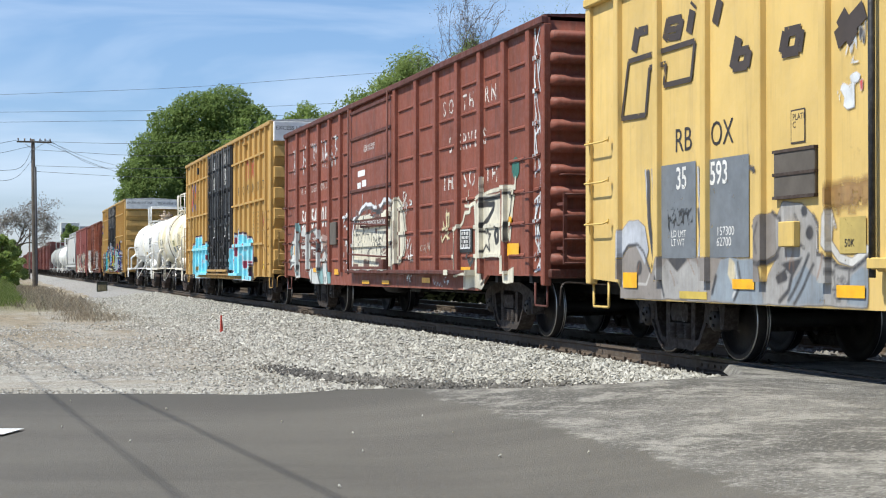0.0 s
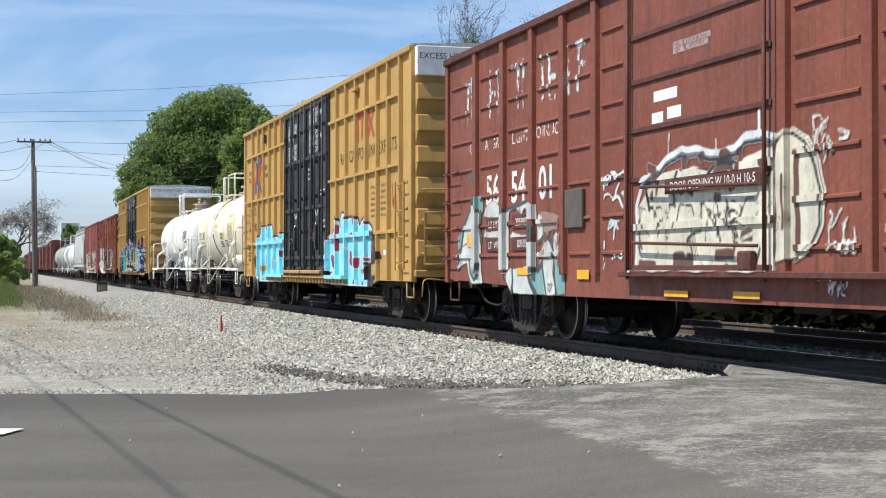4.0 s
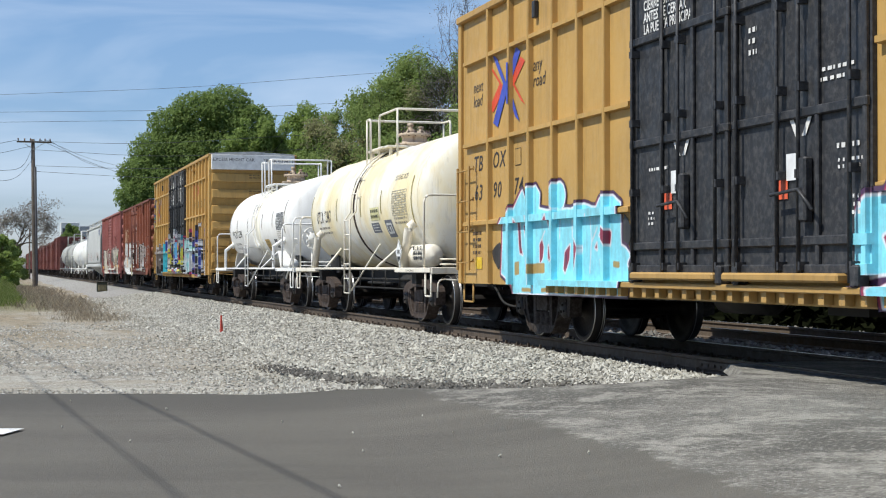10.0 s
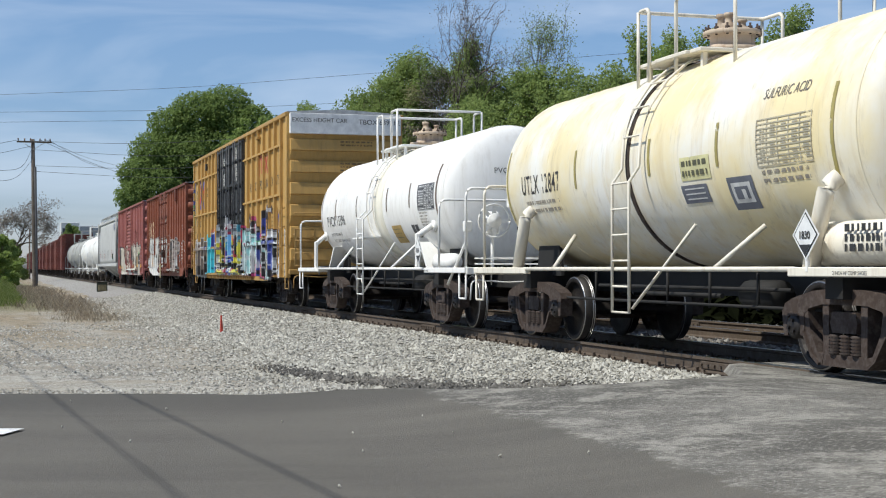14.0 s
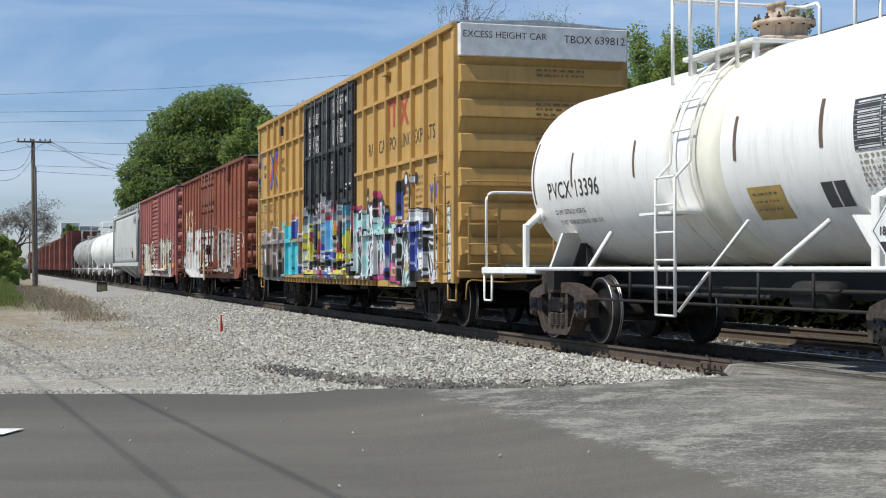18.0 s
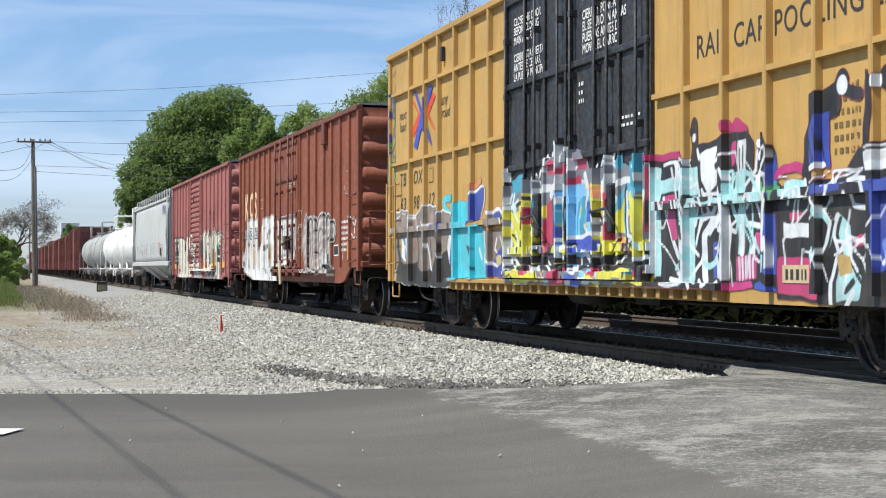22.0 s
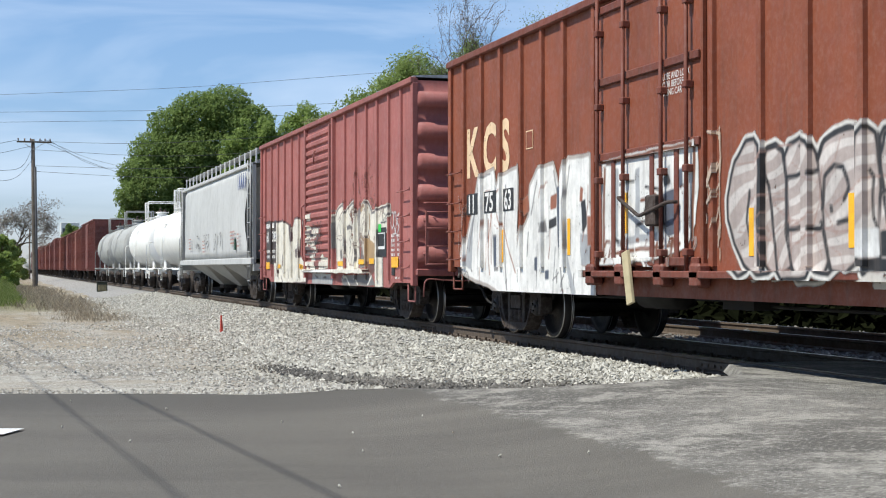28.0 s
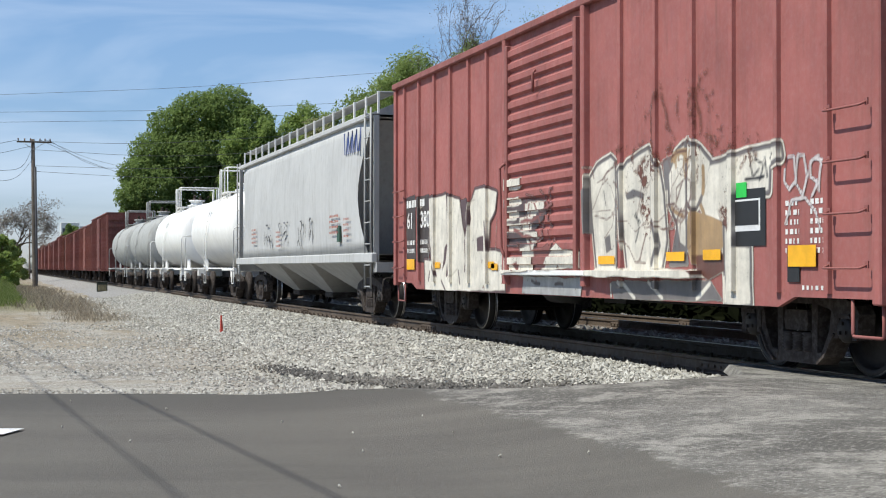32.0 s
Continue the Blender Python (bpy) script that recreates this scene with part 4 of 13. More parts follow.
def hicube(u0, u1, number, label):
    c = Car("box_car", label, u0, u1, 0.79, 5.06, OCHRE, OCHRE_S)
    h = c.half
    c.shell([(-h, 0.79), (-6.7, 0.79), (-6.1, 0.68), (5.4, 0.68), (6.0, 0.79), (h, 0.79)])
    c.end("trap", 7, 0.98, 0.15)
    left = [3.36, 4.24, 5.13, 6.06, 6.89, 7.85]
    right = [-3.28, -4.18, -5.08, -5.98, -6.90, -7.74, -8.62]
    c.posts(left + right, 0.085, 0.085, 0.80, 4.96)
    c.ribs([(2.62, h - 0.3), (-h + 0.72, -2.50)], (1.73, 2.97, 4.27))
    c.rungs((1.12, 1.60, 2.08, 2.56), inset=0.5)
    c.end_fittings()
    # ladder stiles
    for sy in (-1, 1):
        bm = bmesh.new()
        box(bm, -0.09, -0.065, -0.03, 0.03, 1.0, 2.62)
        c.both("ladder_stile", mesh_of("ladder_stile", bm, c.s), sy * (h - 0.2), 0, extra=0.05)
        bm = bmesh.new()
        box(bm, -0.09, -0.065, -0.02, 0.02, 1.0, 2.62)
        c.both("ladder_stile", mesh_of("ladder_stile", bm, c.s), sy * (h - 0.8), 0, extra=0.05)
    # white end plates with the car number
    for a, y in ((0, -h - 0.15), (180, h + 0.15)):
        bm = bmesh.new()
        bevel_box(bm, -1.47, 1.47, -0.012, 0.16, 4.50, 5.03, 0.01)
        p = part("end_plate", bm, ink("end_plate_white", (0.74, 0.74, 0.72)), c.ob, "white plate with black lettering", pose(0, y, 0, 0, 0, a))
        letters("end_lettering", "EXCESS HEIGHT CAR", 0.155, Matrix.Translation((-1.43, -0.018, 4.80)) @ FRONT, B_INK, p)
        for k, n in ((3, 3), (4, 3), (5, 2)):
            bars("data_print", n, Matrix.Translation((-0.15, 0.004, 0.98 + 0.566 * (k + 0.84))) @ FRONT, ink("faded_print", (0.16, 0.10, 0.035), 0.6), p, 0.04, 0.085, 0.85, 30 + k)
        letters("end_lettering", number, 0.185, Matrix.Translation((0.33, -0.018, 4.77)) @ FRONT, B_INK, p)
    # the door track and its brackets, proud of the sill
    for s in (-1, 1):
        bm = bmesh.new()
        x0, x1 = sorted((s * 1.50, s * 1.64))
        bevel_box(bm, x0, x1, -4.2, 5.4, 0.80, 0.865, 0.01)
        tr = part("door_track", bm, OCHRE_S, c.ob)
        for k in range(28):
            y = -4.1 + 0.345 * k
            part("track_bracket", shared("track_bracket", lambda bm: box(bm, -0.0475, 0.0475, -0.05, 0.05, -0.05, 0.05), OCHRE_S), None, tr, at=pose(s * 1.5525, y, 0.75))
        bm = bmesh.new()
        x0, x1 = sorted((s * 1.50, s * 1.70))
        bevel_box(bm, x0, x1, -2.1, 0.05, 0.90, 0.985, 0.02)
        bevel_box(bm, x0, x1, 0.25, 2.3, 0.90, 0.985, 0.02)
        part("door_sill", bm, OCHRE_S, c.ob)
    c.relief += [(-4.2, 5.4, 0.80, 0.87, 0.15)]
    # doors: two leaves of pressed black steel with locking rods
    for y0, y1 in ((0.06, 2.52), (-2.44, 0.0)):
        for s in (-1, 1):
            ya, yb = (y0, y1) if s < 0 else (-y1, -y0)
            x0, x1 = sorted((s * 1.49, s * 1.555))
            bm = bmesh.new()
            bevel_box(bm, x0, x1, ya + 0.01, yb - 0.01, 0.98, 4.93, 0.012)
            d = part("door", bm, BLACKP, c.ob, "black ribbed steel door with locking rods")
            f = s * 1.555
            for z in (1.02, 1.28, 2.46, 3.64, 4.86):
                bm = bmesh.new()
                a, b = sorted((f, f + s * 0.05))
                bevel_box(bm, a, b, ya + 0.015, yb - 0.015, z - 0.045, z + 0.045, 0.012)
                part("door_rib", bm, BLACKP, d)
            n = 3
            for k in range(n + 1):
                y = ya + 0.06 + (yb - ya - 0.12) * k / n
                bm = bmesh.new()
                a, b = sorted((f, f + s * 0.043))
                bevel_box(bm, a, b, y - 0.03, y + 0.03, 1.0, 4.9, 0.01)
                part("door_stile", bm, BLACKP, d)
            for k in RODS:
                y = ya + (yb - ya) * k
                bm = bmesh.new()
                tube(bm, [(f + s * 0.085, y, 0.90), (f + s * 0.085, y, 4.95)], 0.02, 6)
                for z in (1.05, 1.9, 2.7, 3.5, 4.3):
                    box(bm, min(f, f + s * 0.10), max(f, f + s * 0.10), y - 0.045, y + 0.045, z - 0.04, z + 0.04)
                part("locking_rod", bm, BLACKP, d)
            bm = bmesh.new()
            y = ya + (yb - ya) * 0.5
            a, b = sorted((f, f + s * 0.10))
            bevel_box(bm, a, b, y - 0.28, y - 0.16, 1.45, 2.05, 0.02)
            tube(bm, [(f + s * 0.12, y - 0.45, 1.55), (f + s * 0.12, y - 0.2, 1.75), (f + s * 0.12, y + 0.3, 1.72)], 0.018, 6)
            part("lock_lever", bm, BLACKP, d)
            for y in (ya + 0.15, yb - 0.15):
                bm = bmesh.new()
                a, b = sorted((s * 1.52, s * 1.66))
                bevel_box(bm, a, b, y - 0.06, y + 0.06, 0.86, 1.06, 0.02)
                part("roller", bm, BLACKP, d)
        c.relief.append((y0, y1, 0.98, 4.93, 0.06))
        for k in (0.0, 1 / 3, 2 / 3, 1.0):
            y = y0 + 0.06 + (y1 - y0 - 0.12) * k
            c.relief.append((y - 0.03, y + 0.03, 1.0, 4.9, 0.105))
        for z in (1.02, 1.28, 2.46):
            c.relief.append((y0, y1, z - 0.045, z + 0.045, 0.112))
    xd = -1.565
    letters("door_lettering", "CLOSE THIS DOOR\nBEFORE CLOSING\nMAIN DOOR", 0.16, on_side(2.18, 4.50, xd), W_INK, c.ob, bold=0.02, stretch=0.8)
    letters("door_lettering", "CIERRE ESTA PUERTA\nANTES DE CERRAR\nLA PUERTA PRINCIPAL", 0.16, on_side(2.18, 3.98, xd), W_INK, c.ob, bold=0.02, stretch=0.8)
    letters("door_lettering", "CLOSE AND LOCK\nBOTH DOORS BEFORE\nMOVING CAR", 0.17, on_side(-0.42, 4.72, xd), W_INK, c.ob, bold=0.02, stretch=0.8)
    letters("door_lettering", "CIERRE Y PONGA\nEL SEGURO EN AMBAS\nPUERTAS ANTES DE\nMOVER EL CARRO", 0.17, on_side(-0.42, 4.18, xd), W_INK, c.ob, bold=0.02, stretch=0.8)
    bars("door_print", 2, on_side(-1.58, 2.80, xd), W_INK, c.ob, 0.035, 0.09, 0.6, 3)
    bars("door_print", 1, on_side(2.04, 2.13, xd), W_INK, c.ob, 0.035, 0.07, 0.5, 4)
    bars("door_print", 3, on_side(2.06, 1.64, xd), W_INK, c.ob, 0.03, 0.06, 0.16, 6)
    bars("door_print", 3, on_side(-2.08, 1.64, xd), W_INK, c.ob, 0.035, 0.07, 0.26, 9)
    bars("door_print", 1, on_side(-1.9, 2.09, xd), W_INK, c.ob, 0.045, 0.08, 0.4, 11)
    bars("door_print", 3, on_side(-0.3, 3.35, xd), W_INK, c.ob, 0.05, 0.11, 0.16, 12)
    bars("door_print", 2, on_side(-1.92, 1.97, xd), W_INK, c.ob, 0.03, 0.06, 0.4, 8)
    for y in (1.38, -1.11):
        flat(c.ob, "door_notice", y - 0.10, y + 0.08, 1.85, 2.10, ink("notice_white", (0.75, 0.75, 0.74)), "white notice with a red square", xd - 0.004)
        flat(c.ob, "door_notice", y + 0.06, y + 0.25, 1.68, 1.86, ink("notice_red", (0.75, 0.12, 0.05)), "red notice", xd - 0.002)
        for k in (-1, 1):
            bm = bmesh.new()
            v = [bm.verts.new((xd - 0.003, y - 0.18 + k * dy, z)) for dy, z in ((0.02, 2.25), (0.09, 2.25), (0.22, 2.45), (0.15, 2.45))]
            bm.faces.new(v if k > 0 else v[::-1])
            part("door_mark", bm, W_INK, c.ob, "white arrow stroke")
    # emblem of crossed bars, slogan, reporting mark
    xw = -1.5
    letters("slogan", "next\nload", 0.26, on_side(8.73, 3.77, xw), B_INK, c.ob, shear=0.15)
    letters("slogan", "any\nroad", 0.26, on_side(6.03, 3.78, xw), B_INK, c.ob, shear=0.15)
    blue, red = ink("emblem_blue", (0.05, 0.08, 0.40)), ink("emblem_red", (0.62, 0.07, 0.03))
    for k, (mat, w, line) in enumerate(((red, 0.20, ((7.84, 4.06), (7.36, 3.74))), (red, 0.20, ((7.36, 3.74), (7.84, 3.42))), (red, 0.18, ((6.44, 4.02), (6.88, 3.74))), (red, 0.18, ((6.88, 3.74), (6.44, 3.40))),
                                        (blue, 0.21, ((7.68, 4.22), (7.16, 3.70))), (blue, 0.21, ((7.16, 3.74), (7.64, 3.18))), (blue, 0.18, ((6.62, 4.18), (7.10, 3.70))), (blue, 0.18, ((7.10, 3.74), (6.66, 3.18))))):
        bm = bmesh.new()
        (ya, za), (yb, zb) = line
        q = [(ya + w / 2, za + 0.04), (ya - w / 2, za - 0.04), (yb - w / 2, zb - 0.04), (yb + w / 2, zb + 0.04)]
        bm.faces.new([bm.verts.new((xw - 0.003 - 0.001 * k, a, b)) for a, b in q])
        part("emblem_bar", bm, mat, c.ob, "bent bar of the painted emblem")
    flat(c.ob, "emblem_bar", 6.855, 6.925, 3.42, 4.02, blue, "blue centre of the emblem on the side post", xw - 0.088)
    mark, num = number.split()
    for t, y, z in ((mark[:2], 8.73, 2.54), (mark[2:], 7.80, 2.54), (num[:2], 8.68, 2.09), (num[2:4], 7.79, 2.09), (num[4:], 6.84, 2.10)):
        letters("reporting_mark", t, 0.34, on_side(y, z, xw), B_INK, c.ob, shear=0.2, spacing=1.15, stretch=1.05, bold=0.008)
    flat(c.ob, "clearance_mark", 6.52, 6.77, 2.51, 2.76, ink("mark_outline", (0.06, 0.045, 0.02)), "small outlined square", xw - 0.001)
    flat(c.ob, "clearance_mark", 6.533, 6.757, 2.523, 2.747, OCHRE, "", xw - 0.003)
    letters("slogan", "RAIL CAR POOLING EXPERTS", 0.36, on_side(-3.48, 3.27, xw), B_INK, c.ob, spacing=1.09, stretch=0.93)
    red = ink("emblem_dull_red", (0.42, 0.075, 0.04), 0.2)
    for y0, y1, z0, z1 in ((-4.72, -5.67, 4.11, 4.28), (-4.99, -5.17, 3.64, 4.11), (-5.39, -5.55, 3.70, 4.11)):
        flat(c.ob, "emblem_bar", y1, y0, z0, z1, red, "dull red emblem bar", xw - 0.002)
    for s in (-1, 1):
        bm = bmesh.new()
        q = [(-6.20 + s * 0.26 - 0.08, 4.22), (-6.20 + s * 0.26 + 0.08, 4.22), (-6.20 - s * 0.26 + 0.08, 3.66), (-6.20 - s * 0.26 - 0.08, 3.66)]
        bm.faces.new([bm.verts.new((xw - 0.002 - 0.001 * s, a, b)) for a, b in q])
        part("emblem_bar", bm, red, c.ob, "dull red emblem bar")
    for y, seed in ((-6.22, 2), (-7.02, 5)):
        bars("data_print", 6, on_side(y, 2.62, xw), ink("faded_print", (0.16, 0.10, 0.035), 0.6), c.ob, 0.055, 0.115, 0.42, seed)
    bars("data_print", 4, on_side(8.75, 1.55, xw), B_INK, c.ob, 0.05, 0.1, 0.4, 7)
    flat(c.ob, "capacity_plate", 8.3, 8.62, 1.02, 1.2, ink("bright_yellow_plate", (0.66, 0.44, 0.03)), "small yellow notice plate", xw - 0.003)
    flat(c.ob, "capacity_plate", -8.5, -8.05, 1.0, 1.22, ink("bright_yellow_plate", (0.66, 0.44, 0.03)), "small yellow notice plate", xw - 0.003)
    flat(c.ob, "notice", -7.55, -7.25, 1.28, 1.38, ink("notice_white", (0.75, 0.75, 0.74)), "small white notice", xw - 0.003)
    bm = bmesh.new()
    bevel_box(bm, -0.07, 0.0, -0.05, 0.05, -0.12, 0.12, 0.01)
    part("bracket", bm, BLACKP, c.ob, at=pose(-1.5, 5.85, 4.62))
    bm = bmesh.new()
    bevel_box(bm, -0.10, 0.0, -0.16, 0.16, -0.04, 0.04, 0.01)
    part("bracket", bm, OCHRE_S, c.ob, at=pose(-1.5, -5.1, 4.74))
    couplers(c.ob, h, colour=OCHRE_S)
    for y in (-6.75, 6.75):
        truck(c.ob, y)
    return c


# --- other box cars ---
def oxide_car():
    c = Car("box_car", "dark red-brown steel box car with beaded panels and white graffiti", 18.11, 37.05, 0.80, 4.48, OXIDE, OXIDE_S)
    h = c.half
    c.shell([(-h, 0.92), (-6.9, 0.92), (-6.45, 0.68), (5.0, 0.66), (5.85, 0.76), (h, 0.85)])
    c.end("round", 11, 1.0, 0.16)
    ys = [7.9, 6.6, 5.36, 4.18, 3.08, 2.05, -1.55, -3.0, -4.22, -5.46, -6.64, -7.78, -8.85]
    c.posts(ys, 0.17, 0.07, 0.95, 4.40)
    edges = sorted(ys + [h - 0.1, -h + 0.1])
    for a, b in zip(edges, edges[1:]):
        if a >= -1.6 and b <= 2.1:
            continue
        c.ribs([(a + 0.17, b - 0.17)], [1.22 + 0.455 * k for k in range(7)], 0.03, 0.055)
    c.rungs((1.18, 1.64, 2.08, 2.55), inset=0.42)
    c.end_fittings(z_bar=2.3)
    # wide plug door with horizontal pressings and its frame of rods
    for s in (-1, 1):
        x0, x1 = sorted((s * 1.49, s * 1.57))
        bm = bmesh.new()
        a, b = (-1.44, 1.9) if s < 0 else (-1.9, 1.44)
        bevel_box(bm, x0, x1, a, b, 0.98, 4.30, 0.02)
        d = part("door", bm, OXIDE, c.ob, "wide red-brown plug door with white graffiti")
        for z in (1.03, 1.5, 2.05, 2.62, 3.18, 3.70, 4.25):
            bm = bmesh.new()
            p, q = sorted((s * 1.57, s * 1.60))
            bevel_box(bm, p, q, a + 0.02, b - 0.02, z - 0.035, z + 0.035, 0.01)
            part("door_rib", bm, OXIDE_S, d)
        for y in (a + 0.06, b - 0.06):
            bm = bmesh.new()
            tube(bm, [(s * 1.64, y, 0.9), (s * 1.64, y, 4.38)], 0.022, 6)
            part("locking_rod", bm, OXIDE_S, d)
        bm = bmesh.new()
        p, q = sorted((s * 1.50, s * 1.66))
        bevel_box(bm, p, q, -6.3 if s < 0 else -2.1, 2.1 if s < 0 else 6.3, 0.93, 1.0, 0.012)
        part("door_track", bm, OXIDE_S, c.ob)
        bm = bmesh.new()
        tube(bm, bend([(s * 1.60, a + 0.25, 1.25), (s * 1.68, a + 0.3, 1.25), (s * 1.68, b - 0.3, 1.32), (s * 1.60, b - 0.25, 1.32)], 0.05), 0.02, 6)
        tube(bm, bend([(s * 1.60, a + 0.25, 1.85), (s * 1.68, a + 0.3, 1.85), (s * 1.68, b - 0.5, 1.95), (s * 1.60, b - 0.45, 1.95)], 0.05), 0.02, 6)
        bevel_box(bm, min(s * 1.58, s * 1.68), max(s * 1.58, s * 1.68), a + 0.3, a + 0.55, 1.0, 1.2, 0.02)
        part("door_gear", bm, OXIDE_S, d)
    c.relief += [(-1.44, 1.9, 0.98, 4.30, 0.075), (-6.3, 2.1, 0.92, 1.0, 0.17)]
    for z in (1.5, 2.05):
        c.relief.append((-1.44, 1.9, z - 0.035, z + 0.035, 0.11))
    xw = -1.5
    for y, t in ((8.29, "GIV"), (7.52, "A"), (7.19, "GRE"), (6.28, "LIGHT"), (5.27, "O"), (5.02, "INNOV")):
        letters("worn_slogan", t, 0.235, on_side(y, 2.83, xw), W_INK_OLD, c.ob, stretch=1.08, bold=0.008)
    for y, t in ((7.47, "56"), (6.32, "54"), (5.17, "01")):
        letters("reporting_mark", t, 0.64, on_side(y, 1.99, xw), W_INK, c.ob, bold=0.02, stretch=0.98)
    for z, size, row in ((3.57, 0.35, zip("SOUTHERN", (-4.57, -4.89, -5.17, -5.67, -6.0, -6.39, -6.79, -7.09))), (2.94, 0.37, zip("SERVES", (-4.92, -5.40, -5.68, -5.95, -6.27, -6.71))), (2.33, 0.39, zip("THESOUTH", (-4.55, -4.85, -5.14, -5.70, -5.99, -6.38, -6.82, -7.12)))):
        for t, y in row:
            letters("worn_slogan", t, size, on_side(y, z, xw), W_INK_OLD, c.ob, bold=0.012)
    letters("door_lettering", "DOOR OPENING W 10-0 H 10-5", 0.135, on_side(0.72, 1.875, -1.632), W_INK, c.ob, bold=0.006)
    flat(c.ob, "door_plate", -1.36, 0.86, 1.84, 2.0, OXIDE_S, "dark stencil plate", -1.626)
    letters("door_lettering", "CLOSE & LOCK DOORS\nBEFORE MOVING CAR", 0.085, on_side(0.75, 3.45, -1.575), W_INK, c.ob)
    for y, z, w, hh in ((1.55, 2.75, 0.3, 0.2), (1.25, 2.9, 0.6, 0.12), (1.3, 2.62, 0.3, 0.16), (0.9, 2.68, 0.35, 0.13)):
        flat(c.ob, "notice", y - w, y, z, z + hh, ink("notice_white", (0.75, 0.75, 0.74)), "white stencilled notice", -1.574 if y < 1.5 else xw - 0.002)
    bm = bmesh.new()
    lathe(bm, [(0, 0.0), (0, 0.16)], "X", 20)
    disc = part("green_disc", bm, ink("green_disc_paint", (0.03, 0.13, 0.10), 0.3), c.ob, "worn green painted disc", pose(-1.503, -8.21, 2.48))
    part("green_disc", disc.data, None, c.ob, "worn green painted disc", pose(-1.503, 8.11, 2.48))
    for y, z in ((6.59, 1.59), (6.59, 1.28), (5.40, 1.60), (5.40, 1.28)):
        bm = bmesh.new()
        bevel_box(bm, xw - 0.016, xw, y, y + 0.83, z, z + 0.2, 0.006)
        part("stencil_panel", bm, OXIDE_S, c.ob, "dark raised stencil panel with white figures")
    letters("data_lettering", "LD LMT", 0.15, on_side(7.30, 1.635, xw - 0.019), W_INK, c.ob)
    letters("data_lettering", "205900", 0.16, on_side(6.08, 1.64, xw - 0.019), W_INK, c.ob)
    letters("data_lettering", "LT  WT", 0.15, on_side(7.30, 1.325, xw - 0.019), W_INK, c.ob)
    letters("data_lettering", "80100", 0.16, on_side(6.0, 1.33, xw - 0.019), W_INK, c.ob)
    flat(c.ob, "label_plate", -6.2, -5.48, 1.28, 1.69, ink("plate_black", (0.02, 0.02, 0.02)), "black panel outlined in white", xw - 0.012)
    flat(c.ob, "label_plate", -6.10, -5.58, 1.34, 1.65, ink("plate_white", (0.7, 0.7, 0.68)), "", xw - 0.014)
    flat(c.ob, "label_plate", -6.07, -5.61, 1.365, 1.625, ink("plate_black", (0.02, 0.02, 0.02)), "", xw - 0.016)
    bars("data_print", 4, on_side(-5.66, 1.56, xw - 0.018), W_INK, c.ob, 0.05, 0.065, 0.36, 41)
    bm = bmesh.new()
    bevel_box(bm, -0.05, 0, -0.3, 0.3, -0.25, 0.25, 0.01)
    part("route_board", bm, ink("weathered_board", (0.06, 0.05, 0.045), 0.0, 0.85), c.ob, "dark weathered placard board", pose(-1.5, 3.77, 1.8))
    reflectors(c.ob, [(-8.15, 1.30, 0.5, 0.18), (-5.88, 1.0, 0.5, 0.10), (-8.02, 1.73, 0.12, 0.1), (0.8, 0.75, 0.6, 0.07), (-0.8, 0.76, 0.55, 0.07), (-3.6, 0.82, 0.5, 0.09), (8.13, 1.47, 0.46, 0.21), (5.75, 0.985, 0.48, 0.10), (3.5, 0.95, 0.4, 0.12)], -1.522)
    couplers(c.ob, h)
    for y in (-6.75, 6.75):
        truck(c.ob, y)
    return c


